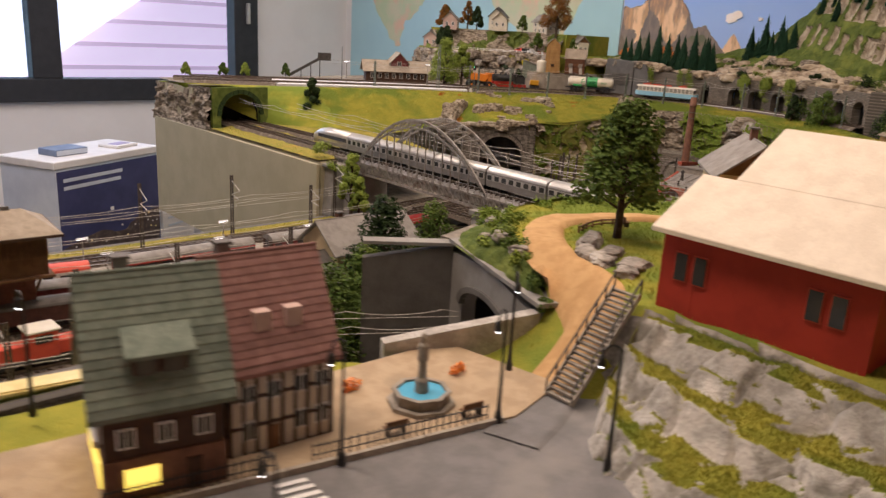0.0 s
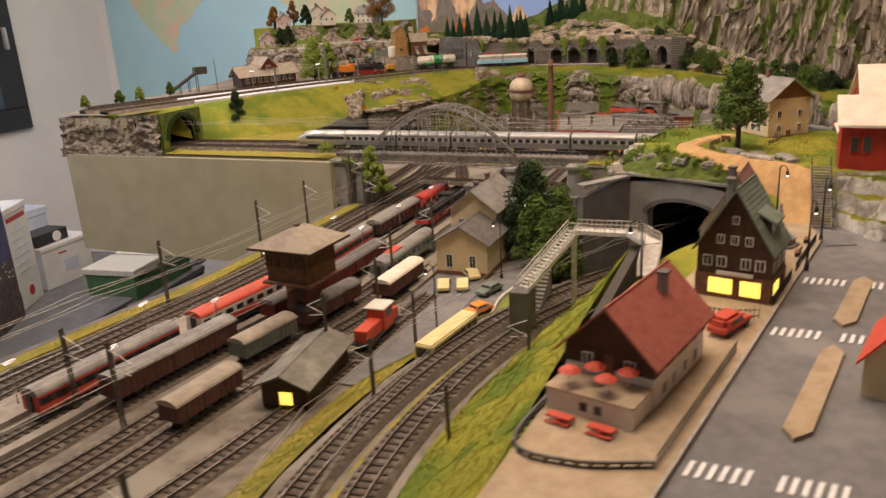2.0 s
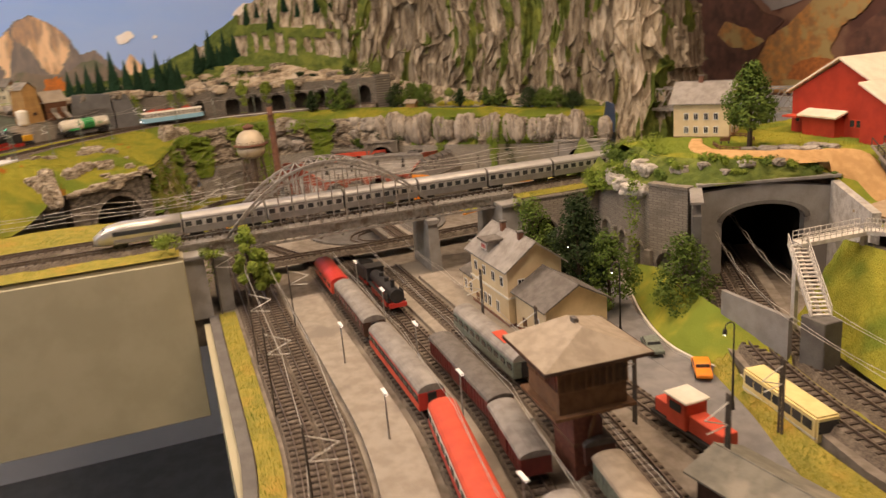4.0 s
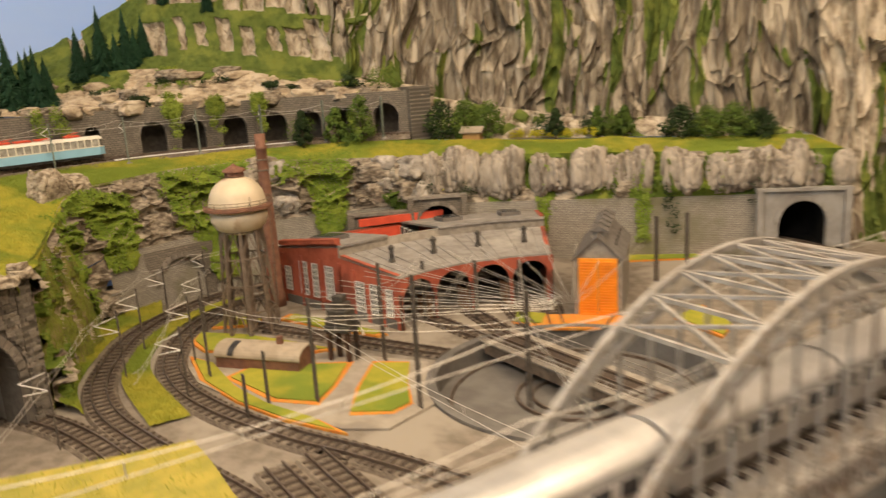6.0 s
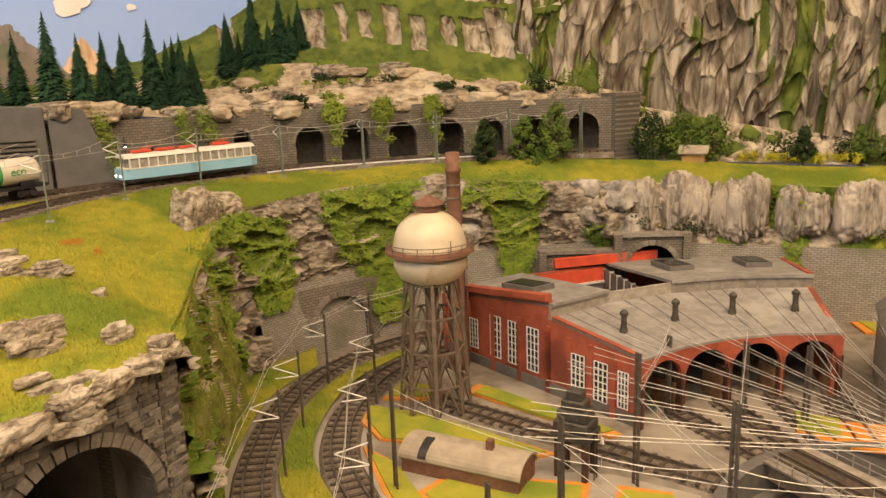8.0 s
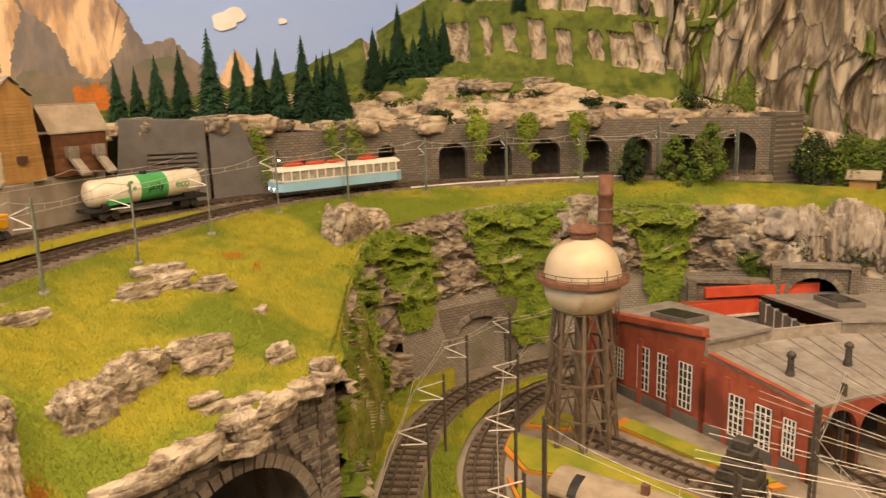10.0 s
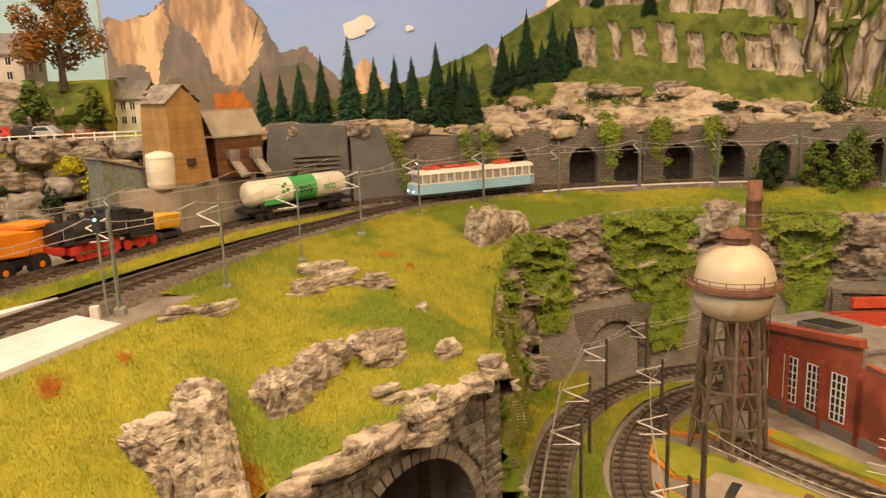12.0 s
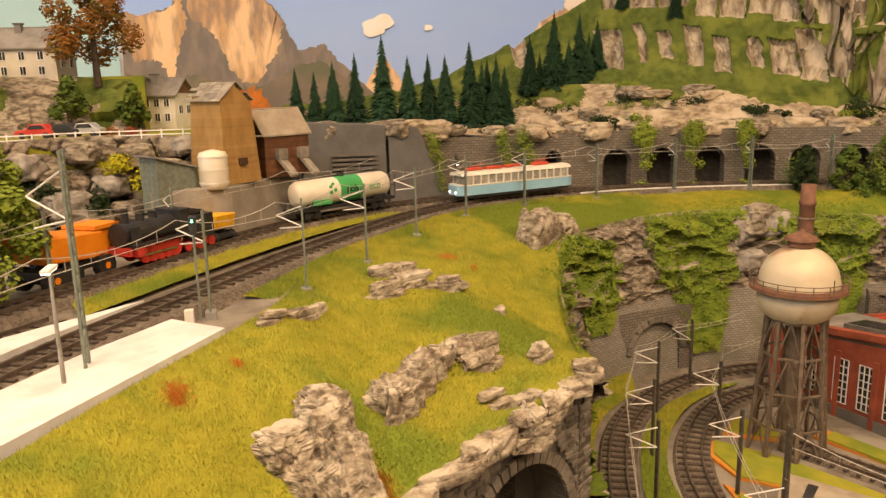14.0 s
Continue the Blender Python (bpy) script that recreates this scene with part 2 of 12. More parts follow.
OCHRE_WOOD = material("ochre_boards", (0.42, 0.245, 0.085), (0.33, 0.185, 0.062), 90, 0.8, bump=0.35, third=(0.25, 0.145, 0.06), third_scale=25, third_at=0.62, stretch=(1, 1, 0.3), random_tone=0.12)
BROWN_WOOD = material("brown_boards", (0.165, 0.07, 0.03), (0.12, 0.05, 0.022), 120, 0.75, bump=0.35, random_tone=0.25)
GREY_WOOD = material("grey_boards", (0.31, 0.275, 0.225), (0.22, 0.19, 0.155), 120, 0.85, bump=0.4, random_tone=0.25)
ORANGE_DOOR = material("orange_door", (0.85, 0.31, 0.02), (0.72, 0.25, 0.018), 60, 0.5)
YELLOW = material("yellow_paint", (0.80, 0.42, 0.03), (0.70, 0.35, 0.025), 60, 0.45)
YELLOW_PALE = material("pale_yellow_paint", (0.80, 0.66, 0.30), (0.72, 0.58, 0.25), 60, 0.4)
ORANGE = material("orange_paint", (0.85, 0.27, 0.02), (0.76, 0.22, 0.018), 60, 0.45)
BLUE_PALE = material("pale_blue_paint", (0.30, 0.56, 0.72), (0.27, 0.51, 0.67), 40, 0.35)
IVORY = material("ivory_paint", (0.74, 0.70, 0.60), (0.66, 0.62, 0.52), 50, 0.4)
TANK_WHITE = material("tank_white", (0.72, 0.66, 0.53), (0.64, 0.58, 0.46), 40, 0.35, bump=0.05)
TANK_GREEN = material("tank_green", (0.05, 0.36, 0.11), (0.04, 0.30, 0.09), 40, 0.35)
TOWER_CREAM = material("tank_cream", (0.62, 0.52, 0.37), (0.52, 0.43, 0.30), 30, 0.5, 0.1, bump=0.15, third=(0.37, 0.24, 0.14), third_scale=24, third_at=0.62)
RUST = material("rust", (0.21, 0.10, 0.06), (0.14, 0.065, 0.042), 90, 0.8, bump=0.4)
WEATHERED = material("weathered_steel", (0.20, 0.15, 0.11), (0.13, 0.098, 0.072), 120, 0.7, 0.25, bump=0.3)
WINDOW_DARK = material("window_glass", (0.03, 0.033, 0.035), (0.045, 0.045, 0.045), 20, 0.12, spec=0.6)
WINDOW_LIT = material("lit_window", (0.9, 0.75, 0.15), (0.9, 0.7, 0.12), 30, 0.5, emit=(1.0, 0.72, 0.10, 1.6))
SALOON = material("saloon_glass", (0.40, 0.385, 0.35), (0.24, 0.225, 0.20), 130, 0.15, spec=0.6)
LAMP_GLOW = material("lamp_glow", (1, 1, 0.95), (1, 1, 0.95), 30, 0.5, emit=(1.0, 0.95, 0.85, 6.0))
GREEN_GLOW = material("green_lens", (0.1, 0.8, 0.4), (0.1, 0.8, 0.4), 30, 0.4, emit=(0.1, 1.0, 0.55, 5.0))
RED_GLOW = material("red_lens", (0.8, 0.1, 0.05), (0.8, 0.1, 0.05), 30, 0.4, emit=(1.0, 0.1, 0.05, 2.0))
WATER = material("fountain_water", (0.13, 0.46, 0.66), (0.10, 0.40, 0.60), 60, 0.1, spec=0.6)
LEAF = material("leaf", (0.105, 0.160, 0.026), (0.062, 0.105, 0.018), 130, 0.8, spec=0.2, third=(0.14, 0.19, 0.03), third_scale=30, third_at=0.6, random_tone=0.12)
LEAF_LIGHT = material("light_leaf", (0.24, 0.30, 0.045), (0.17, 0.235, 0.035), 130, 0.8, spec=0.2, random_tone=0.12)
LEAF_YELLOW = material("yellow_leaf", (0.48, 0.42, 0.025), (0.38, 0.36, 0.025), 130, 0.8, spec=0.2)
LEAF_DARK = material("dark_leaf", (0.035, 0.058, 0.02), (0.022, 0.038, 0.014), 130, 0.85, spec=0.15)
LEAF_AUTUMN = material("autumn_leaf", (0.27, 0.115, 0.022), (0.20, 0.085, 0.018), 130, 0.8, third=(0.22, 0.17, 0.03), third_scale=40, spec=0.2)
IVY = material("ivy_leaf", (0.208, 0.280, 0.039), (0.130, 0.195, 0.026), 90, 0.85, third=(0.21, 0.26, 0.035), third_scale=20, spec=0.15)
IVY_TURF = material("mossy_turf", (0.135, 0.185, 0.030), (0.09, 0.135, 0.022), 120, 0.95, bump=1.0, bump_scale=400, third=(0.22, 0.24, 0.04), third_scale=24, third_at=0.6, spec=0.1)
FIR = material("fir_needles", (0.022, 0.060, 0.030), (0.014, 0.040, 0.020), 150, 0.85, spec=0.15, random_tone=0.25)
BARK = material("bark", (0.085, 0.06, 0.04), (0.055, 0.038, 0.026), 150, 0.9, bump=0.5)
ROOM_WALL = material("room_wall_paint", (0.82, 0.81, 0.80), (0.79, 0.78, 0.77), 8, 0.85, bump=0.05)
CEILING = material("ceiling_paint", (0.82, 0.80, 0.77), (0.79, 0.77, 0.74), 8, 0.9)
FLOOR_LINO = material("floor_lino", (0.20, 0.195, 0.19), (0.16, 0.155, 0.15), 12, 0.6)
PANEL = material("panel_olive", (0.43, 0.385, 0.25), (0.385, 0.345, 0.22), 14, 0.7, bump=0.06)
FRAME_DARK = material("window_frame_dark", (0.028, 0.031, 0.036), (0.036, 0.038, 0.044), 30, 0.45)
BOX_BLUE = material("blue_carton", (0.055, 0.06, 0.155), (0.04, 0.045, 0.12), 12, 0.5)
BOX_WHITE = material("white_carton", (0.72, 0.70, 0.68), (0.64, 0.62, 0.60), 12, 0.55)
BOX_PALE = material("pale_blue_carton", (0.55, 0.60, 0.68), (0.48, 0.53, 0.62), 12, 0.55)
BOX_DUSK = material("printed_dusk", (0.055, 0.04, 0.042), (0.10, 0.075, 0.065), 40, 0.5, third=(0.16, 0.12, 0.09), third_scale=60, third_at=0.62)
BOX_SLATE = material("slate_blue_cover", (0.17, 0.22, 0.33), (0.13, 0.17, 0.27), 14, 0.5)
BOX_LILAC = material("lilac_print", (0.36, 0.30, 0.48), (0.30, 0.25, 0.42), 20, 0.5)
BOX_RED = material("red_carton", (0.45, 0.05, 0.06), (0.36, 0.04, 0.05), 12, 0.5)
CRATE_GREEN = material("green_crate", (0.10, 0.22, 0.09), (0.075, 0.17, 0.07), 20, 0.5)
TABLE_GREY = material("grey_table", (0.19, 0.19, 0.20), (0.15, 0.15, 0.16), 20, 0.6)
TROUGH = material("dark_slab", (0.13, 0.125, 0.118), (0.10, 0.096, 0.09), 40, 0.8, bump=0.2)
BANK_TURF = material("bank_turf", (0.20, 0.215, 0.045), (0.15, 0.15, 0.04), 120, 0.95, bump=1.0, bump_scale=400, third=(0.25, 0.21, 0.085), third_scale=26, third_at=0.56, spec=0.1)
MOUNT_GREEN = material("mossy_slope", (0.115, 0.15, 0.035), (0.075, 0.105, 0.025), 60, 0.95, bump=0.9, bump_scale=420, third=(0.17, 0.20, 0.045), third_scale=22, third_at=0.55, spec=0.1)

# ---------------------------------------------------------------- mesh helpers
def link_mesh(name, bm, mat, smooth=False):
    me = bpy.data.meshes.new(name)
    bm.to_mesh(me)
    bm.free()
    for m in mat if isinstance(mat, (list, tuple)) else (mat,):
        me.materials.append(m)
    if smooth:
        me.polygons.foreach_set("use_smooth", [True] * len(me.polygons))
    return new(name, me)


def part(name, bm, mat, parent, label="", smooth=False):
    ob = link_mesh(name, bm, mat, smooth)
    ob.parent = parent
    if label:
        ob["label"] = label
    return ob


def thing(name, label, category, group="", kind="", m=None):
    ob = new(name)
    ob.empty_display_size = 0.01
    if m is not None:
        ob.matrix_world = m
    return tagged(ob, label, category, group, kind)


def solid(name, bm, mat, label, category="", group="", kind="", smooth=False):
    return tagged(link_mesh(name, bm, mat, smooth), label, category, group, kind)


def box(bm, x0, x1, y0, y1, z0, z1, m=None):
    vs = [bm.verts.new((x, y, z)) for z in (z0, z1) for y in (y0, y1) for x in (x0, x1)]
    for f in ((0, 2, 3, 1), (4, 5, 7, 6), (0, 1, 5, 4), (2, 6, 7, 3), (0, 4, 6, 2), (1, 3, 7, 5)):
        bm.faces.new([vs[i] for i in f])
    if m is not None:
        for v in vs:
            v.co = m @ v.co
    return vs


def cbox(bm, c, s, m=None):
    return box(bm, c[0] - s[0] / 2, c[0] + s[0] / 2, c[1] - s[1] / 2, c[1] + s[1] / 2, c[2] - s[2] / 2, c[2] + s[2] / 2, m)


def B(*boxes):
    bm = bmesh.new()
    for b in boxes:
        box(bm, *b)
    return bm


def rod(bm, a, b, r0, r1=None, seg=8, caps=True):
    """A tapered round bar from a to b."""
    a, b = Vector(a), Vector(b)
    r1 = r0 if r1 is None else r1
    d = b - a
    q = d.to_track_quat("Z", "Y")
    rings = []
    for p, r in ((a, r0), (b, r1)):
        rings.append([bm.verts.new(p + q @ Vector((r * math.cos(i * math.tau / seg), r * math.sin(i * math.tau / seg), 0))) for i in range(seg)])
    for i in range(seg):
        j = (i + 1) % seg
        bm.faces.new((rings[0][i], rings[0][j], rings[1][j], rings[1][i]))
    if caps:
        bm.faces.new(rings[0][::-1])
        bm.faces.new(rings[1])


def bar(bm, a, b, w, h=None):
    """A square bar from a to b."""
    a, b = Vector(a), Vector(b)
    h = h or w
    d = b - a
    q = d.to_track_quat("Z", "Y")
    ring = [Vector((-w / 2, -h / 2, 0)), Vector((w / 2, -h / 2, 0)), Vector((w / 2, h / 2, 0)), Vector((-w / 2, h / 2, 0))]
    lo = [bm.verts.new(a + q @ v) for v in ring]
    hi = [bm.verts.new(b + q @ v) for v in ring]
    for i in range(4):
        j = (i + 1) % 4
        bm.faces.new((lo[i], lo[j], hi[j], hi[i]))
    bm.faces.new(lo[::-1])
    bm.faces.new(hi)


def lathe(bm, profile, c=(0, 0), seg=24):
    """A turned body: profile rows of (radius, z)."""
    rings = []
    for r, z in profile:
        rings.append([bm.verts.new((c[0] + max(r, 1e-5) * math.cos(i * math.tau / seg), c[1] + max(r, 1e-5) * math.sin(i * math.tau / seg), z)) for i in range(seg)])
    for a, b in zip(rings, rings[1:]):
        for i in range(seg):
            j = (i + 1) % seg
            bm.faces.new((a[i], a[j], b[j], b[i]))
    bm.faces.new(rings[0][::-1])
    bm.faces.new(rings[-1])


def ring_band(bm, profile, c=(0, 0), seg=64):
    """A closed turned ring: profile rows of (radius, z), open in the middle."""
    rings = [[bm.verts.new((c[0] + r * math.cos(i * math.tau / seg), c[1] + r * math.sin(i * math.tau / seg), z)) for i in range(seg)] for r, z in profile]
    for a, b in zip(rings, rings[1:] + rings[:1]):
        for i in range(seg):
            j = (i + 1) % seg
            bm.faces.new((a[i], a[j], b[j], b[i]))


def prism(bm, outline, axis, lo, hi, m=None):
    """An outline (pairs) pushed along an axis 'x', 'y' or 'z' from lo to hi."""
    def at(p, t):
        v = {"x": (t, p[0], p[1]), "y": (p[0], t, p[1]), "z": (p[0], p[1], t)}[axis]
        return m @ Vector(v) if m is not None else v
    a = [bm.verts.new(at(p, lo)) for p in outline]
    b = [bm.verts.new(at(p, hi)) for p in outline]
    n = len(outline)
    for i in range(n):
        j = (i + 1) % n
        bm.faces.new((a[i], a[j], b[j], b[i]))
    bm.faces.new(a[::-1])
    bm.faces.new(b)


def fix(bm):
    bmesh.ops.recalc_face_normals(bm, faces=bm.faces)
    return bm


def bevelled(bm, w=0.001, seg=1):
    bmesh.ops.bevel(bm, geom=list(bm.edges), offset=w, segments=seg, affect="EDGES", clamp_overlap=True)
    return bm


def spline(points, n):
    """n points along a smooth line through the given ones."""
    p = np.array(points, float)
    t = np.r_[0, np.cumsum(np.linalg.norm(np.diff(p[:, :2], axis=0), axis=1) + 1e-9)]
    q = np.vstack([2 * p[0] - p[1], p, 2 * p[-1] - p[-2]])
    out = []
    for s in np.linspace(0, t[-1], n):
        i = min(max(int(np.searchsorted(t, s, side="right")) - 1, 0), len(p) - 2)
        u = (s - t[i]) / (t[i + 1] - t[i])
        a, b, c, d = q[i], q[i + 1], q[i + 2], q[i + 3]
        out.append(0.5 * (2 * b + (c - a) * u + (2 * a - 5 * b + 4 * c - d) * u * u + (3 * b - a - 3 * c + d) * u ** 3))
    return np.array(out)


def along(points, step):
    p = np.array(points, float)
    n = max(2, int(np.linalg.norm(np.diff(p, axis=0), axis=1).sum() / step) + 1)
    return spline(points, n)


def fractal(x, y, z, f, octaves=4):
    return noise.fractal((x * f, y * f, z * f), 0.9, 2.1, octaves)


def ruled(name, top, bottom, nu, nv, mat, label, shape=None, rough=0.0, freq=20.0, kind="structure", category="ground", ridge=0.0, stretch=(1, 1, 1), smooth=True, edge_keep=True, straight=False, fine_gain=0.45, relief=None):
    """A sheet between two lines, with relief across it. shape(v) gives the fall from top (0) to bottom (1)."""
    if straight:
        P = np.array([np.array(top[0]) + (np.array(top[-1]) - np.array(top[0])) * i / (nu - 1) for i in range(nu)])
        Q = np.array([np.array(bottom[0]) + (np.array(bottom[-1]) - np.array(bottom[0])) * i / (nu - 1) for i in range(nu)])
    else:
        P, Q = spline(top, nu), spline(bottom, nu)
    verts, slots = [], []
    for i in range(nu):
        t = P[min(i + 1, nu - 1)] - P[max(i - 1, 0)]
        for j in range(nv):
            v = j / (nv - 1)
            s = shape(v) if shape else v
            p = P[i] + (Q[i] - P[i]) * np.array([v, v, s])
            fall = Q[i] - P[i]
            n = np.cross(t, fall)
            ln = np.linalg.norm(n)
            n = n / ln if ln > 1e-9 else np.array([0, 0, 1.0])
            w = min(1.0, 6 * v, 6 * (1 - v)) if edge_keep else 1.0
            q = (p[0] * stretch[0], p[1] * stretch[1], p[2] * stretch[2])
            if relief:
                out, slot = relief(p, v)
                slots.append(slot)
                verts.append(tuple(p + n * out * w))
                continue
            f = fractal(*q, freq)
            if ridge:
                w1 = 0.012 * fractal(*q, freq * 1.5, 2)
                dist = noise.voronoi(((q[0] + w1) * freq * 1.5, (q[1] - w1) * freq * 1.5, (q[2] + w1) * freq * 1.5))[0]
                fine = noise.voronoi((q[0] * freq * 4.2, q[1] * freq * 4.2, q[2] * freq * 3.0))[0]
                f = f * 0.55 + ridge * (min(dist[1] - dist[0], 0.42) * 2.3 - 0.35 + fine_gain * min(fine[1] - fine[0], 0.3) + 0.5 * fine_gain * fractal(q[0], q[1], q[2], freq * 6, 3))
            verts.append(tuple(p + n * f * rough * w))
    faces = [(i * nv + j, i * nv + j + 1, (i + 1) * nv + j + 1, (i + 1) * nv + j) for i in range(nu - 1) for j in range(nv - 1)]
    me = bpy.data.meshes.new(name)
    me.from_pydata(verts, [], faces)
    for m in mat if isinstance(mat, (list, tuple)) else (mat,):
        me.materials.append(m)
    if slots:
        me.polygons.foreach_set("material_index", [int(sum(slots[k] for k in f) >= 2) for f in faces])
    if smooth:
        me.polygons.foreach_set("use_smooth", [True] * len(me.polygons))
    return tagged(new(name, me), label, category, kind=kind)


def crag(p, f, tall=0.3, warp=0.35, seed=0.0):
    """Broken rock at a point: plateau height of its block (-1 to 1) with a tilted face, nearness to a crack (0 to 1) and the block's own number."""
    q = Vector((p[0] * f + seed, p[1] * f, p[2] * f * tall))
    q += Vector((noise.noise(q * 0.9), noise.noise(q * 0.9 + Vector((9, 0, 0))), noise.noise(q * 0.9 + Vector((0, 9, 0))))) * warp
    dist, pts = noise.voronoi(q)
    c = pts[0]
    own = 0.5 + 0.5 * noise.cell((c.x * 37.1, c.y * 17.3, c.z * 29.7))
    lean = noise.cell_vector((c.x * 13.7, c.y * 41.1, c.z * 23.9))
    d = q - c
    edge = min(1.0, (dist[1] - dist[0]) / 0.16)
    return 0.55 * (2 * own - 1) + 0.8 * ((lean.x - 0.5) * d.x + (lean.y - 0.5) * d.y + (lean.z - 0.5) * d.z), 1 - edge, own


def ledge_rock(bm, s, seed, layers=4, turn=None, seg=72):
    """A rock of thin broken slabs one over the other, each with its own angular outline and an undercut joint, size s; turn leans its beds."""
    rnd = random.Random(seed)
    thick = [rnd.uniform(0.6, 1.5) for _ in range(layers)]
    total, at, rows = sum(thick), 0.0, []
    for k in range(layers):
        z0, z1 = at / total, (at + thick[k]) / total
        at += thick[k]
        corners = [(math.tau * (i + rnd.uniform(-0.35, 0.35)) / 7, rnd.uniform(0.62, 1.0)) for i in range(7)]
        dx, dy = rnd.uniform(-.16, .16), rnd.uniform(-.12, .12)
        grow = 1.04 - 0.40 * (k / layers) ** 1.3 + rnd.uniform(-.12, .06)
        for f, g in ((0.0, 0.84), (0.06, 0.95), (0.30, 1.0), (0.55, 0.975), (0.60, 0.955), (0.66, 0.985), (0.94, 0.965), (1.0, 0.90)):
            rows.append((z0 + f * (z1 - z0), g * grow, dx, dy, k, corners))
    for g, dz in ((0.72, 0.015), (0.45, 0.03), (0.18, 0.035)):
        rows.append((1 + dz, g * rows[8 * layers - 2][1], dx, dy, layers, corners))
    rings = []
    for z, g, dx, dy, k, corners in rows:
        ring = []
        for i in range(seg):
            a = math.tau * i / seg
            r = 1.15
            for c, cut in corners:
                if math.cos(a - c) > 0.2:
                    r = min(r, cut / math.cos(a - c))
            p = Vector((math.cos(a), math.sin(a), 0))
            w = Vector((p.x * r * s[0] / 2, p.y * r * s[1] / 2, z * s[2]))
            h, crack, own = crag(w, 150, 0.9, 0.3, seed * 1.7)
            r *= g * (1 + 0.08 * h - 0.09 * crack ** 2 + 0.06 * noise.noise((p.x * 5 + seed, p.y * 5, k * 2.7)))
            zz = z + 0.09 * noise.noise((p.x * 1.4 * r + seed, p.y * 1.4 * r, 4.0)) + 0.07 * h * (z > 0.9) - 0.06 * crack * (z > 0.9)
            v = Vector(((p.x * r + dx) * s[0] / 2, (p.y * r + dy) * s[1] / 2, (zz - 0.45) * s[2]))
            ring.append(bm.verts.new(turn @ v if turn is not None else v))
        rings.append(ring)
    for a, b in zip(rings, rings[1:]):
        for i in range(seg):
            j = (i + 1) % seg
            bm.faces.new((a[i], a[j], b[j], b[i]))
    bm.faces.new(rings[0][::-1])
    bm.faces.new(rings[-1])


def crag_rock(c, s, seed, label, mat, rz=0.0, tall=0.4, f=55.0, depth=0.16, group="rocks on the hill", lean=0.0, fine=5, groove=0.0):
    """A solid rock broken into flat-faced blocks, size s; small tall values stand its blocks up."""
    bm = bmesh.new()
    turn = Matrix.Rotation(rz, 3, "Z") @ Matrix.Rotation(lean, 3, "Y")
    for v in bmesh.ops.create_icosphere(bm, subdivisions=fine, radius=1)["verts"]:
        p = v.co.normalized()
        q = Vector([math.copysign(abs(k) ** 0.62, k) for k in p])
        w = Vector((q.x * s[0] / 2, q.y * s[1] / 2, q.z * s[2] / 2))
        h, crack, own = crag(w, f, tall, 0.35, seed * 3.1)
        h2, crack2, own2 = crag(w, f * 2.6, tall * 1.3, 0.3, seed * 5.3)
        k = 1 + depth * h + depth * 0.4 * h2 - depth * 0.9 * crack ** 2 - depth * 0.3 * crack2 ** 3 + 0.16 * noise.noise(p * 1.7 + Vector((seed, 0, 0)))
        k -= groove * abs(noise.noise((w.x * 210 + 0.5 * own * 9, w.y * 210, w.z * 22 + seed)))
        v.co = turn @ (w * k)
    ob = solid("boulder", bm, mat, label, "rock", group)
    ob.location = c
    return ob


def outcrop(c, s, seed, label, mat, rz=0.0, lean=0.0, tip=0.0, layers=4, group="rocks on the hill"):
    """A bedded rock: rz turns it in plan, lean and tip tilt its beds (radians)."""
    bm = bmesh.new()
    ledge_rock(bm, s, seed, layers, (Matrix.Rotation(rz, 3, "Z") @ Matrix.Rotation(tip, 3, "X") @ Matrix.Rotation(lean, 3, "Y")))
    ob = solid("boulder", bm, mat, label, "rock", group)
    ob.location = c
    return ob


def slab(name, outline, z0, z1, mat, label, category="ground", kind="structure"):
    bm = bmesh.new()
    prism(bm, outline, "z", z0, z1)
    return solid(name, fix(bm), mat, label, category, kind=kind)


def rock_mesh(bm, c, s, seed, sharp=0.30, rz=0.0, layers=6.0, upright=False):
    """A broken rock of bedded layers, size s round c; upright rocks have standing layers."""
    new_verts = bmesh.ops.create_icosphere(bm, subdivisions=5 if upright else 4, radius=1)["verts"]
    r = Matrix.Rotation(rz, 3, "Z")
    for v in new_verts:
        p = v.co.normalized()
        q = Vector((math.copysign(abs(p.x) ** 0.7, p.x), math.copysign(abs(p.y) ** 0.7, p.y), math.copysign(abs(p.z) ** 0.65, p.z)))
        along_bed = (q.x if upright else q.z) + 0.16 * noise.noise((p.x * 2 + seed, p.y * 2, p.z * 2))
        bed = math.floor(along_bed * layers / 2)
        inside = along_bed * layers / 2 - bed
        step = (0.10 if upright else 0.09) * noise.noise((bed * 3.7 + seed * 1.3, p.x * 1.7 + bed, p.y * 1.7)) - (0.13 if upright else 0.085) * max(0.0, 1 - 7 * min(inside, 1 - inside))
        d = noise.voronoi((p.x * 2.3 + seed, p.y * 2.3, p.z * 2.3))[0]
        k = 1 + (0.14 if upright else sharp) * fractal(p.x + seed, p.y, p.z, 1.3, 2) + step - 0.16 * max(0.0, 0.16 - (d[1] - d[0])) / 0.16 + 0.035 * noise.noise((p.x * 9 + seed, p.y * 9, p.z * 9))
        k2 = 1 + 0.5 * (k - 1)
        w = Vector((q.x * k2, q.y * k, q.z * k)) if upright else Vector((q.x * k, q.y * k, q.z * k2))
        v.co = Vector(c) + r @ Vector((w.x * s[0] / 2, w.y * s[1] / 2, w.z * s[2] / 2))


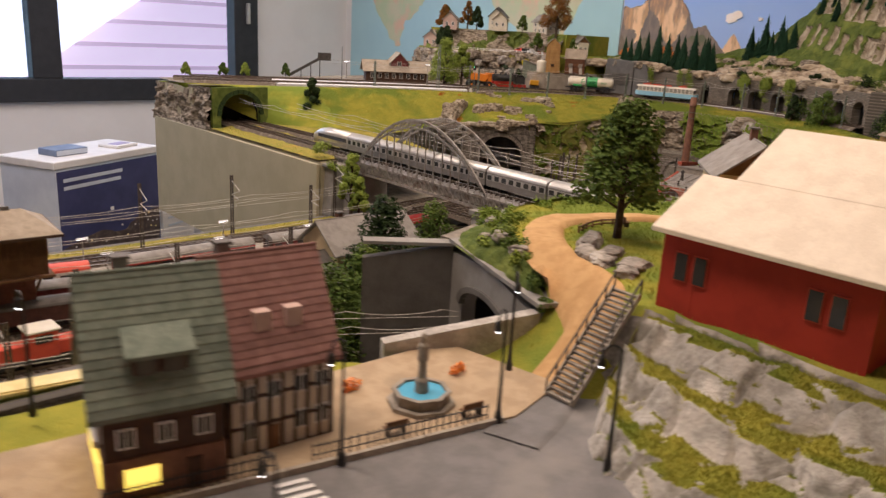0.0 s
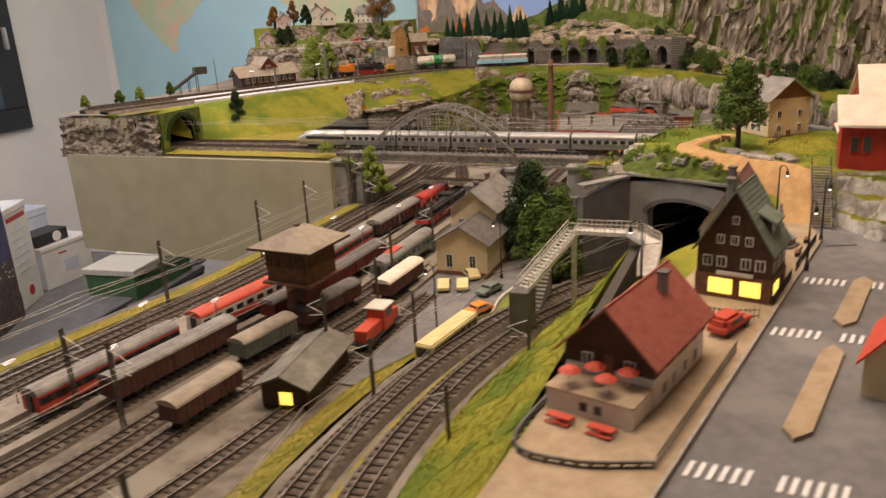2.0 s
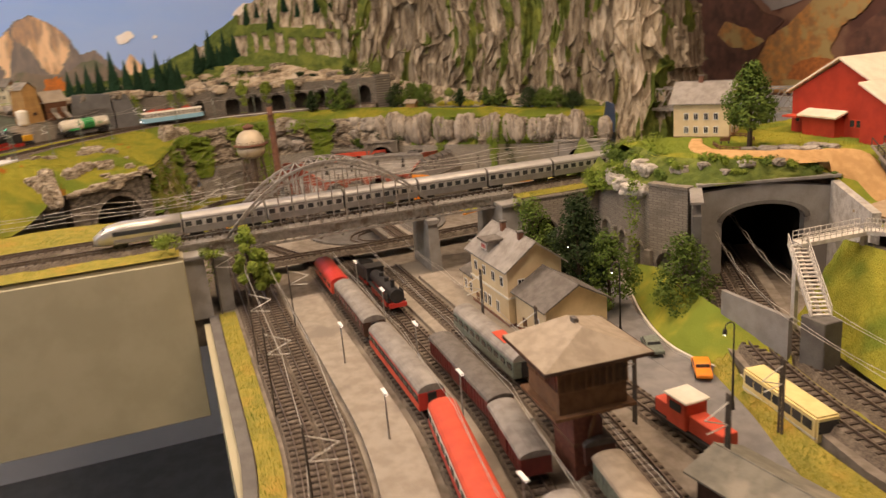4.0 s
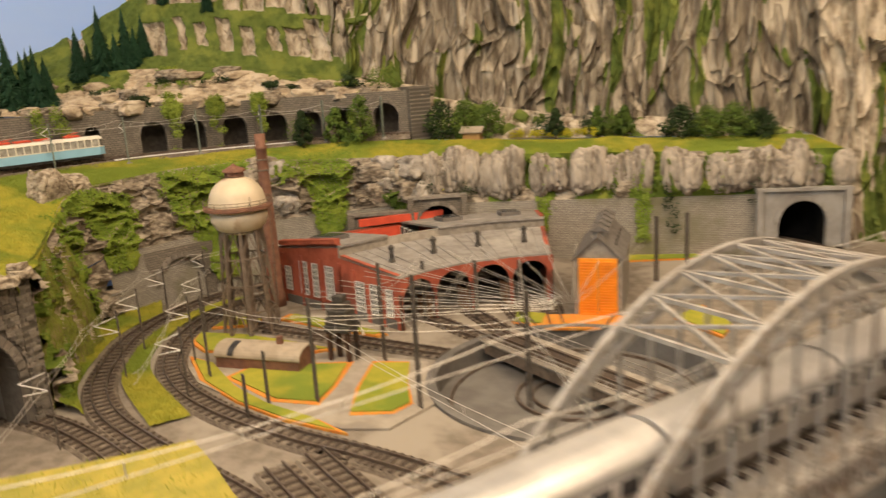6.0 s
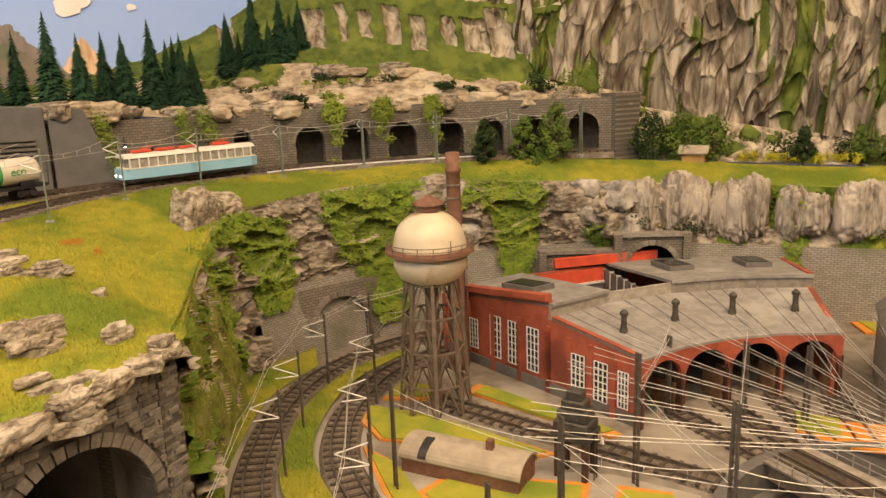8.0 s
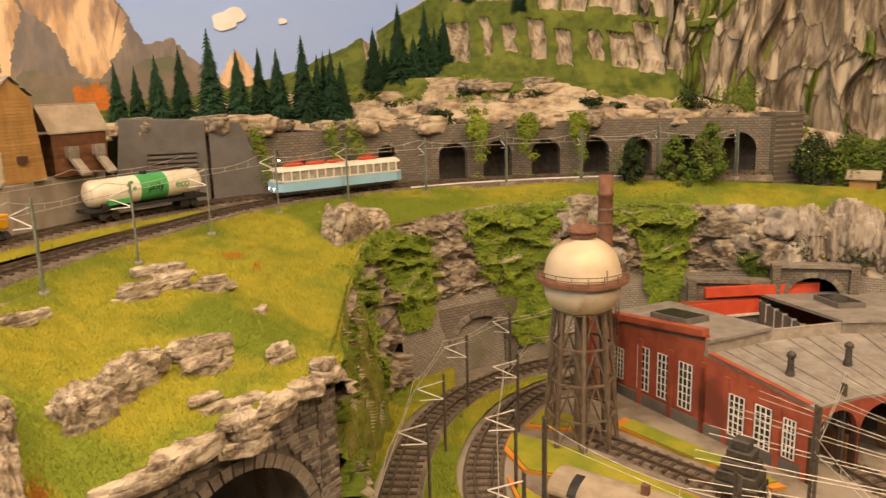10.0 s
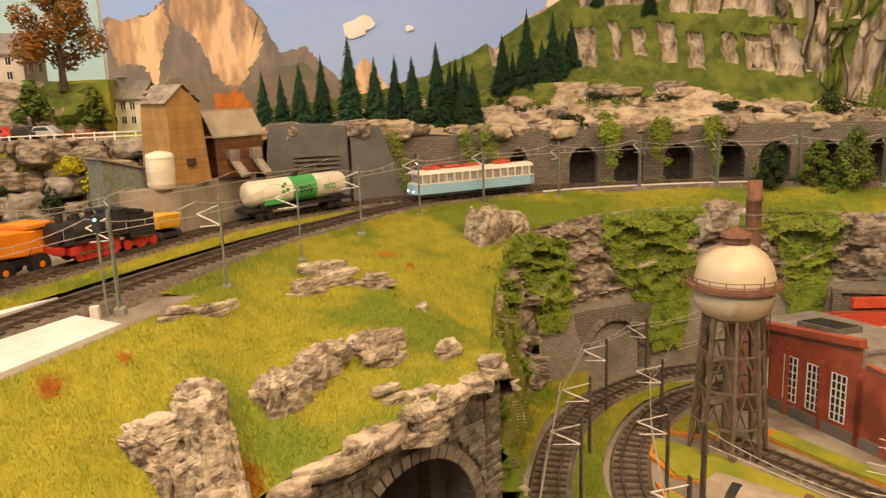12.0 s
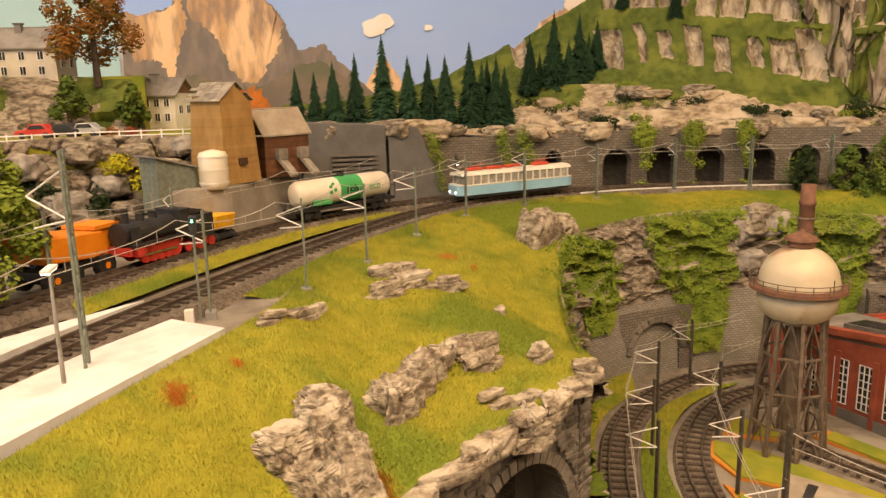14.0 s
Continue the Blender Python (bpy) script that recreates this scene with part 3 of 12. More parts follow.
def boulder(c, s, seed, label="weathered grey plaster rock lying in the grass", mat=None, rz=0.0, group="rocks on the hill", layers=6.0, upright=False):
    bm = bmesh.new()
    rock_mesh(bm, (0, 0, 0), s, seed, rz=rz, layers=layers, upright=upright)
    ob = solid("boulder", bm, (ROCK_UP if upright and mat in (None, ROCK) else mat) or ROCK, label, "rock", group, smooth=True)
    ob.location = c
    return ob


def leaf_cloud(bm, clumps, n, size, seed, squash=1.0):
    """Many small leaf blades spread over round clumps (x, y, z, radius)."""
    rnd = random.Random(seed)
    total = sum(c[3] ** 2 for c in clumps)
    for x, y, z, r in clumps:
        for _ in range(max(4, int(n * r * r / total))):
            d = Vector((rnd.gauss(0, 1), rnd.gauss(0, 1), rnd.gauss(0, 1))).normalized()
            p = Vector((x, y, z)) + Vector((d.x, d.y, d.z * squash)) * r * (0.55 + 0.5 * rnd.random())
            q = (d + Vector((rnd.uniform(-.7, .7), rnd.uniform(-.7, .7), rnd.uniform(-.2, .9)))).to_track_quat("Z", "Y")
            w = size * rnd.uniform(0.6, 1.3)
            a = [bm.verts.new(p + q @ Vector(k)) for k in ((-w, 0, 0), (0, -w * 0.7, w * 0.2), (w, 0, 0), (0, w * 0.7, w * 0.2))]
            bm.faces.new(a)


def tree(name, h, spread, seed, leaf, label, category="tree", trunk=0.28, n=2600, leaf_size=0.0022, group="model trees", clumps=16):
    """A broad-leaved model tree: trunk, limbs and a crown of leaf clumps."""
    rnd = random.Random(seed)
    root = thing(name, label, category, group)
    bm = bmesh.new()
    rod(bm, (0, 0, -0.002), (0, 0, h * trunk), h * 0.032, h * 0.024, 8)
    rod(bm, (0, 0, h * trunk), (0.01 * h, 0, h * 0.8), h * 0.024, h * 0.006, 6)
    cl = []
    for i in range(clumps):
        a = i * 2.399
        v = (i + 0.5) / clumps
        z = h * (trunk + 0.04 + (0.88 - trunk) * v)
        rr = spread * (0.5 + 0.5 * math.sin(math.pi * min(1, v * 0.86 + 0.2))) * rnd.uniform(0.5, 0.8) * (1 - 0.55 * v)
        c = (rr * math.cos(a), rr * math.sin(a), z)
        cl.append((*c, spread * rnd.uniform(0.26, 0.42) * (1 - 0.3 * v)))
        rod(bm, (0, 0, max(h * trunk * 0.7, z - h * 0.14)), c, h * 0.010, h * 0.003, 5, False)
    cl.append((0, 0, h * 0.9, spread * 0.28))
    part("trunk", bm, BARK, root)
    bm = bmesh.new()
    leaf_cloud(bm, cl, n, leaf_size, seed)
    part("crown", bm, leaf, root)
    return root


def fir_tree(h, r, seed):
    rnd = random.Random(seed)
    root = thing("fir_tree", "dark green model fir tree with a pointed crown", "tree", "firs on the ridge")
    bm = bmesh.new()
    rod(bm, (0, 0, -0.003), (0, 0, h * 0.95), h * 0.02, h * 0.004, 6)
    part("trunk", bm, BARK, root)
    bm = bmesh.new()
    tiers = 27
    for k in range(tiers):
        v = k / (tiers - 1)
        z = h * (0.06 + 0.90 * v)
        rr = r * (1 - v) ** 0.85 + 0.0012
        nb = int(20 - 10 * v)
        for b in range(nb):
            a = math.tau * (b + rnd.random()) / nb
            ln = rr * rnd.uniform(0.55, 1.2)
            tip = Vector((ln * math.cos(a), ln * math.sin(a), z - ln * 0.42))
            side = Vector((-math.sin(a), math.cos(a), 0)) * ln * 0.26
            top = Vector((0, 0, z + h * 0.035))
            mid = tip * 0.55 + top * 0.45
            vs = [bm.verts.new(p) for p in (top, mid + side - Vector((0, 0, ln * .12)), tip, mid - side - Vector((0, 0, ln * .12)))]
            bm.faces.new(vs)
            low = Vector((0, 0, ln * 0.2))
            vs = [bm.verts.new(p) for p in (top - low, mid + side * 0.8 - low * 1.6, tip - low * 0.8, mid - side * 0.8 - low * 1.6)]
            bm.faces.new(vs)
    rod(bm, (0, 0, h * 0.9), (0, 0, h), 0.0012, 0.0003, 4)
    part("crown", bm, FIR, root)
    return root


def bush(c, s, seed, leaf, label="rounded green model bush", n=420, size=0.0019, group="bushes"):
    rnd = random.Random(seed)
    bm = bmesh.new()
    cl = [(rnd.uniform(-.5, .5) * s[0], rnd.uniform(-.5, .5) * s[1], s[2] * rnd.uniform(.2, .7), s[2] * rnd.uniform(.3, .5)) for _ in range(max(4, int(5 * max(s[0], s[1]) / s[2])))]
    leaf_cloud(bm, cl, n, size, seed)
    ob = solid("bush", bm, leaf, label, "bush", group)
    ob.location = c
    return ob

# ---------------------------------------------------------------- materials with courses
def brick_material(name, a, b, mortar, w, h, along_dir=(1, 0), rough=0.9, tone=0.0, gap=0.12, bump=0.6, third=None):
    """Courses of stone: w and h are one stone's size, along_dir the run of the wall in plan."""
    m = bpy.data.materials.new(name)
    m.use_nodes = True
    nt = m.node_tree
    bsdf = nt.nodes["Principled BSDF"]
    bsdf.inputs["Roughness"].default_value = rough
    bsdf.inputs["Specular IOR Level"].default_value = 0.2
    tc = nt.nodes.new("ShaderNodeTexCoord")
    sep = nt.nodes.new("ShaderNodeSeparateXYZ")
    nt.links.new(tc.outputs["Object"], sep.inputs[0])
    dot = nt.nodes.new("ShaderNodeVectorMath")
    dot.operation = "DOT_PRODUCT"
    dot.inputs[1].default_value = (*along_dir, 0)
    nt.links.new(tc.outputs["Object"], dot.inputs[0])
    com = nt.nodes.new("ShaderNodeCombineXYZ")
    nt.links.new(dot.outputs["Value"], com.inputs[0])
    nt.links.new(sep.outputs["Z"], com.inputs[1])
    bt = nt.nodes.new("ShaderNodeTexBrick")
    bt.inputs["Color1"].default_value, bt.inputs["Color2"].default_value, bt.inputs["Mortar"].default_value = (*a, 1), (*b, 1), (*mortar, 1)
    bt.inputs["Scale"].default_value = 1.0
    bt.inputs["Brick Width"].default_value, bt.inputs["Row Height"].default_value, bt.inputs["Mortar Size"].default_value = w, h, h * gap
    bt.inputs["Mortar Smooth"].default_value = 0.3
    nt.links.new(com.outputs[0], bt.inputs["Vector"])
    nz = nt.nodes.new("ShaderNodeTexNoise")
    nz.inputs["Scale"].default_value, nz.inputs["Detail"].default_value = 14, 6
    nt.links.new(tc.outputs["Object"], nz.inputs["Vector"])
    mx = nt.nodes.new("ShaderNodeMix")
    mx.data_type, mx.blend_type = "RGBA", "MIX"
    rg = nt.nodes.new("ShaderNodeMapRange")
    rg.inputs["From Min"].default_value, rg.inputs["From Max"].default_value = 0.52, 0.72
    nt.links.new(nz.outputs["Fac"], rg.inputs["Value"])
    nt.links.new(rg.outputs["Result"], mx.inputs["Factor"])
    nt.links.new(bt.outputs["Color"], mx.inputs["A"])
    mx.inputs["B"].default_value = (*(third or tuple(c * 0.6 for c in b)), 1)
    nt.links.new(mx.outputs["Result"], bsdf.inputs["Base Color"])
    bp = nt.nodes.new("ShaderNodeBump")
    bp.inputs["Strength"].default_value, bp.inputs["Distance"].default_value = bump, 0.0015
    bp.invert = True
    nt.links.new(bt.outputs["Fac"], bp.inputs["Height"])
    nt.links.new(bp.outputs["Normal"], bsdf.inputs["Normal"])
    return m


COURSE_X = brick_material("stone_courses", (0.215, 0.185, 0.15), (0.155, 0.135, 0.11), (0.085, 0.075, 0.06), 0.0075, 0.0036)
COURSE_EAST = brick_material("grey_brick_courses", (0.33, 0.30, 0.25), (0.26, 0.235, 0.195), (0.14, 0.125, 0.105), 0.008, 0.0042, (0.75, 0.66), third=(0.16, 0.15, 0.09))
COURSE_NORTH = brick_material("grey_brick_courses_north", (0.33, 0.30, 0.25), (0.26, 0.235, 0.195), (0.14, 0.125, 0.105), 0.0062, 0.0030, (0.1, 0.99), third=(0.16, 0.15, 0.09))
COURSE_BROWN = brick_material("brown_brick_courses", (0.30, 0.265, 0.215), (0.24, 0.205, 0.165), (0.17, 0.15, 0.12), 0.008, 0.004, (0.5, 0.86))

# ---------------------------------------------------------------- the room
ROOM = (-3.0, 2.56, -1.35, 3.72, 2.7)
x0, x1, y0, y1, zc = ROOM
solid("floor", B((x0, x1, y0, y1, -0.1, 0.0)), FLOOR_LINO, "dark grey linoleum floor", "floor", kind="structure")
solid("ceiling", B((x0, x1, y0, y1, zc, zc + 0.1)), CEILING, "plain white room ceiling", "ceiling", kind="structure")
solid("wall_east", B((x1, x1 + 0.12, y0 - 0.12, y1 + 0.12, 0, zc)), ROOM_WALL, "plain off-white room wall", "wall", kind="structure")
solid("wall_west", B((x0 - 0.12, x0, y0 - 0.12, y1 + 0.12, 0, zc)), ROOM_WALL, "plain off-white room wall", "wall", kind="structure")
solid("wall_south", B((x0, x1, y0 - 0.12, y0, 0, zc)), ROOM_WALL, "plain off-white room wall", "wall", kind="structure")
WX0, WX1, WZ0, WZ1 = -0.2, 2.0, 1.05, 2.35
solid("wall_north", B((x0, WX0, y1, y1 + 0.12, 0, zc), (WX1, x1, y1, y1 + 0.12, 0, zc), (WX0, WX1, y1, y1 + 0.12, 0, WZ0), (WX0, WX1, y1, y1 + 0.12, WZ1, zc)), ROOM_WALL, "off-white room wall with a window opening", "wall", kind="structure")
win = thing("window_1", "dark-framed window with two panes and a view of a pale gable", "window", kind="structure")
for a, b, c, d in ((WX0, WX1, WZ0, WZ0 + 0.10), (WX0, WX1, WZ1 - 0.08, WZ1), (WX0, WX0 + 0.08, WZ0 + 0.10, WZ1 - 0.08), (WX1 - 0.13, WX1, WZ0 + 0.10, WZ1 - 0.08), (0.93, 1.05, WZ0 + 0.10, WZ1 - 0.08)):
    part("window_frame", bevelled(B((a, b, y1 - 0.03, y1 + 0.06, c, d)), 0.004), FRAME_DARK, win)
PANE = glass("window_pane")
for a, b in ((WX0 + 0.08, 0.93), (1.05, WX1 - 0.13)):
    pane = part("pane", B((a, b, y1 + 0.02, y1 + 0.026, WZ0 + 0.10, WZ1 - 0.08)), PANE, win)
    pane.visible_shadow = False
part("handle", bevelled(B((1.93, 1.945, y1 - 0.055, y1 - 0.031, 1.42, 1.52)), 0.003), SILVER, win, "small white lever handle")
# The pieces outside glow by themselves to stand in for daylight on them.
ROOF_DAYLIT = material("outside_roof_glow", (0.9, 0.9, 0.9), (0.85, 0.85, 0.86), 3, 0.8, emit=(0.94, 0.96, 1.0, 1.7))
PINKWALL = material("outside_brick_glow", (0.55, 0.42, 0.42), (0.5, 0.38, 0.38), 3, 0.9, emit=(0.66, 0.54, 0.60, 1.2))
SKYBACK = material("outside_sky_glow", (0.5, 0.7, 0.75), (0.42, 0.62, 0.62), 1.5, 0.9, emit=(0.48, 0.68, 0.74, 1.2))
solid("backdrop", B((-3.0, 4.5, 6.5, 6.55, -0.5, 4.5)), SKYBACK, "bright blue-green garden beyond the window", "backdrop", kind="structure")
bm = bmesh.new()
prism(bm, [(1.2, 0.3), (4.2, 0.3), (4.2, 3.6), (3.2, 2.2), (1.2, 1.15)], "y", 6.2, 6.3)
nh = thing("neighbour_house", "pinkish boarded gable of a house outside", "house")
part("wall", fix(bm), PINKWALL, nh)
BOARD_JOINT = material("outside_joint_glow", (0.42, 0.32, 0.33), (0.38, 0.29, 0.30), 3, 0.9, emit=(0.50, 0.38, 0.44, 1.0))
for k in range(16):
    z = 0.5 + 0.17 * k
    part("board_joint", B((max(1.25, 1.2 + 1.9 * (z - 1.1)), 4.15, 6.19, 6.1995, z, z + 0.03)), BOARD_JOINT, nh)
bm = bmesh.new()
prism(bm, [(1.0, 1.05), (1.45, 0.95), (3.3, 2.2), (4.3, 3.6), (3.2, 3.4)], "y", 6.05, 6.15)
solid("neighbour_roof", fix(bm), ROOF_DAYLIT, "bright white sloping roof edge of the house outside", "roof")

# ---------------------------------------------------------------- wall pictures
def flat(name, outline, x, mat, parent, label=""):
    """A painted shape of the picture on the east wall: outline of (y, z)."""
    bm = bmesh.new()
    prism(bm, outline, "x", x - 0.002, x)
    return part(name, fix(bm), mat, parent, label)


def jag(points, seed, amp, n=7):
    """A ragged line through the given points."""
    rnd = random.Random(seed)
    out = []
    for a, b in zip(points, points[1:]):
        for k in range(n):
            t = k / n
            out.append((a[0] + (b[0] - a[0]) * t + rnd.uniform(-amp, amp) * (k > 0), a[1] + (b[1] - a[1]) * t + rnd.uniform(-amp, amp) * (k > 0)))
    return out + [points[-1]]


SKY_PAINT = material("mural_sky", (0.25, 0.46, 0.98), (0.38, 0.55, 0.94), 1.6, 0.8, third=(0.62, 0.66, 0.80), third_scale=2.2, third_at=0.6, stretch=(1, 0.35, 1))
PEAK_PAINT = material("mural_peak", (0.68, 0.41, 0.22), (0.36, 0.25, 0.19), 50, 0.85, third=(0.90, 0.62, 0.38), third_scale=26, third_at=0.55, stretch=(1, 1, 0.30), detail=10)
FOOT_PAINT = material("mural_slope", (0.20, 0.17, 0.14), (0.28, 0.215, 0.16), 12, 0.85, third=(0.16, 0.165, 0.11), third_scale=9)
SHADE_PAINT = material("mural_shaded_rock", (0.27, 0.225, 0.20), (0.20, 0.175, 0.165), 40, 0.85, third=(0.34, 0.27, 0.215), third_scale=22, third_at=0.58, stretch=(1, 1, 0.4))
CLOUD_PAINT = material("mural_cloud", (0.95, 0.90, 0.86), (0.90, 0.78, 0.66), 14, 0.85)
FLAME_PAINT = material("mural_autumn", (0.72, 0.21, 0.03), (0.45, 0.15, 0.04), 50, 0.85)
mural = thing("mountain_mural", "large wall picture of sunlit orange peaks under a blue sky", "mural", kind="structure")
mx = x1 - 0.004
flat("sky", [(-1.3, 0.95), (1.862, 0.95), (1.862, 2.45), (-1.3, 2.45)], mx, SKY_PAINT, mural)
flat("far_ridge", jag([(1.46, 1.36), (1.44, 1.425), (1.408, 1.479), (1.397, 1.494), (1.383, 1.48), (1.371, 1.459), (1.34, 1.425), (1.30, 1.36)], 3, 0.002), mx - 0.001, PEAK_PAINT, mural)
flat("peak", jag([(1.861, 1.36), (1.861, 1.572), (1.852, 1.577), (1.829, 1.568), (1.806, 1.576), (1.778, 1.583), (1.756, 1.602), (1.734, 1.627), (1.683, 1.645), (1.625, 1.610), (1.596, 1.587), (1.578, 1.56), (1.565, 1.528), (1.551, 1.506), (1.519, 1.514), (1.506, 1.518), (1.478, 1.483), (1.427, 1.434), (1.386, 1.395), (1.34, 1.36)], 4, 0.0025), mx - 0.0016, SHADE_PAINT, mural)
flat("sunlit_face", jag([(1.859, 1.546), (1.852, 1.576), (1.829, 1.567), (1.806, 1.575), (1.778, 1.582), (1.756, 1.600), (1.748, 1.568), (1.754, 1.543), (1.765, 1.503), (1.78, 1.454), (1.797, 1.443), (1.79, 1.473), (1.809, 1.496), (1.838, 1.489), (1.850, 1.509)], 14, 0.004), mx - 0.0022, PEAK_PAINT, mural)
flat("sunlit_face", jag([(1.746, 1.582), (1.729, 1.622), (1.683, 1.642), (1.625, 1.608), (1.596, 1.585), (1.579, 1.558), (1.586, 1.518), (1.605, 1.485), (1.631, 1.449), (1.655, 1.450), (1.678, 1.471), (1.684, 1.50), (1.702, 1.529), (1.721, 1.557), (1.739, 1.560)], 15, 0.004), mx - 0.0022, PEAK_PAINT, mural)
flat("far_slope", jag([(1.861, 1.30), (1.861, 1.475), (1.83, 1.445), (1.79, 1.425), (1.755, 1.468), (1.70, 1.455), (1.65, 1.437), (1.60, 1.452), (1.56, 1.478), (1.51, 1.485), (1.47, 1.455), (1.42, 1.425), (1.36, 1.40), (1.30, 1.30)], 5, 0.003), mx - 0.003, FOOT_PAINT, mural)
flat("right_peak", jag([(1.17, 1.47), (1.128, 1.51), (1.099, 1.528), (1.076, 1.557), (1.047, 1.572), (1.018, 1.588), (0.972, 1.619), (0.878, 1.649), (0.6, 1.66), (0.3, 1.3), (1.15, 1.3)], 6, 0.003), mx - 0.002, PEAK_PAINT, mural)
flat("right_slope", jag([(1.26, 1.34), (1.21, 1.45), (1.181, 1.474), (1.146, 1.489), (1.111, 1.512), (1.065, 1.533), (1.018, 1.560), (0.948, 1.590), (0.78, 1.60), (0.3, 1.3)], 7, 0.003), mx - 0.003, SHADE_PAINT, mural)
for n, (cy, cz, k) in enumerate(((1.404, 1.549, 0.95), (1.307, 1.544, 0.28), (0.995, 1.60, 1.5))):
    puffs = [(cy + k * 0.014 * math.cos(2.4 * i + n), cz + k * 0.008 * math.sin(2.1 * i + n), k * (0.014 + 0.003 * math.sin(1.7 * i + n))) for i in range(7)]
    for i, (py, pz, r) in enumerate(puffs):
        flat("cloud", [(py + r * 1.15 * math.cos(a) * (1 + 0.10 * math.sin(5 * a + i)), pz + r * 0.9 * math.sin(a) * (1 + 0.08 * math.sin(4 * a + n))) for a in np.linspace(0, math.tau, 26, endpoint=False)], mx - 0.0035 - 0.0001 * i, CLOUD_PAINT, mural)
flat("autumn_trees", jag([(1.70, 1.36), (1.686, 1.391), (1.680, 1.433), (1.650, 1.439), (1.624, 1.438), (1.612, 1.404), (1.61, 1.36)], 9, 0.006, 5), mx - 0.004, FLAME_PAINT, mural)
flat("autumn_trees", jag([(1.86, 1.34), (1.855, 1.41), (1.82, 1.425), (1.79, 1.39), (1.80, 1.34)], 10, 0.006, 5), mx - 0.004, FLAME_PAINT, mural)

SEA_PAINT = material("map_sea", (0.42, 0.66, 0.72), (0.40, 0.63, 0.70), 4, 0.7)
LAND_PAINT = material("map_land", (0.62, 0.60, 0.42), (0.50, 0.60, 0.38), 9, 0.7, third=(0.72, 0.50, 0.36), third_scale=7, third_at=0.58)
wmap = thing("world_map", "pale blue world map poster on the wall", "poster")
flat("sheet", [(1.868, 1.0), (3.66, 1.0), (3.66, 2.2), (1.868, 2.2)], mx, SEA_PAINT, wmap)
flat("land", jag([(3.52, 1.68), (3.45, 1.56), (3.36, 1.45), (3.26, 1.35), (3.22, 1.36), (3.20, 1.46), (3.09, 1.53), (3.02, 1.60), (3.0, 1.68), (3.1, 1.8), (3.3, 1.85)], 21, 0.012, 5), mx - 0.001, LAND_PAINT, wmap)
flat("land", jag([(2.62, 1.70), (2.55, 1.55), (2.42, 1.48), (2.30, 1.34), (2.2, 1.36), (2.12, 1.5), (2.05, 1.62), (2.1, 1.85), (2.5, 1.9)], 22, 0.012, 5), mx - 0.001, LAND_PAINT, wmap)

# the autumn picture on a board behind the viaduct
BROWN_PAINT = material("gorge_rock", (0.25, 0.115, 0.08), (0.15, 0.07, 0.055), 7, 0.8, third=(0.36, 0.20, 0.13), third_scale=6, third_at=0.57)
GORGE_SKY = material("gorge_mist", (0.50, 0.45, 0.42), (0.36, 0.32, 0.30), 9, 0.8, third=(0.40, 0.36, 0.33), third_scale=6)
GORGE_GOLD = material("gorge_gold", (0.80, 0.38, 0.11), (0.46, 0.25, 0.10), 34, 0.8, third=(0.62, 0.46, 0.19), third_scale=15, third_at=0.54, detail=10)
GORGE_HAZE = material("gorge_haze", (0.34, 0.26, 0.21), (0.24, 0.165, 0.125), 24, 0.8, third=(0.42, 0.35, 0.30), third_scale=16, third_at=0.58, detail=10)
GORGE_RUST = material("gorge_rust", (0.72, 0.26, 0.07), (0.46, 0.16, 0.055), 60, 0.8, detail=10)
GORGE_DARK = material("gorge_dark", (0.17, 0.085, 0.065), (0.26, 0.125, 0.085), 20, 0.8, third=(0.115, 0.062, 0.05), third_scale=12, third_at=0.56, detail=10)
gorge = thing("gorge_mural", "large wall picture of a dark autumn gorge with golden slopes", "mural", kind="structure")
GY = -0.76


def flat_y(name, outline, dy, mat, parent):
    bm = bmesh.new()
    prism(bm, outline, "y", GY - 0.002 + dy, GY + dy)
    return part(name, fix(bm), mat, parent)


flat_y("sheet", [(-0.6, 1.14), (2.55, 1.14), (2.55, 2.3), (-0.6, 2.3)], 0, BROWN_PAINT, gorge)
flat_y("mist", jag([(2.322, 1.808), (2.316, 1.609), (2.115, 1.602), (1.984, 1.531), (1.886, 1.457), (1.702, 1.492), (1.519, 1.548), (1.375, 1.598), (1.343, 1.673)], 31, 0.004, 5), 0.004, GORGE_SKY, gorge)
flat_y("dark_cliff", jag([(2.352, 1.182), (2.335, 1.536), (2.257, 1.583), (2.142, 1.604), (2.036, 1.545), (1.935, 1.460), (1.826, 1.425), (1.911, 1.351), (1.989, 1.251), (2.017, 1.179)], 35, 0.004, 5), 0.006, GORGE_DARK, gorge)
flat_y("golden_slope", jag([(1.970, 1.169), (1.950, 1.282), (1.887, 1.370), (1.780, 1.423), (1.681, 1.491), (1.650, 1.577), (1.580, 1.638), (1.466, 1.657), (1.473, 1.577), (1.500, 1.521), (1.434, 1.499), (1.497, 1.436), (1.575, 1.396), (1.615, 1.325), (1.573, 1.262), (1.593, 1.207), (1.700, 1.176)], 32, 0.004, 5), 0.008, GORGE_GOLD, gorge)
flat_y("golden_slope", jag([(2.163, 1.379), (2.120, 1.429), (2.013, 1.404), (1.911, 1.351), (1.988, 1.323), (2.095, 1.335)], 33, 0.004, 5), 0.010, GORGE_GOLD, gorge)
flat_y("autumn_bushes", jag([(1.791, 1.223), (1.768, 1.271), (1.679, 1.299), (1.584, 1.289), (1.552, 1.244), (1.593, 1.220)], 36, 0.004, 5), 0.012, GORGE_RUST, gorge)
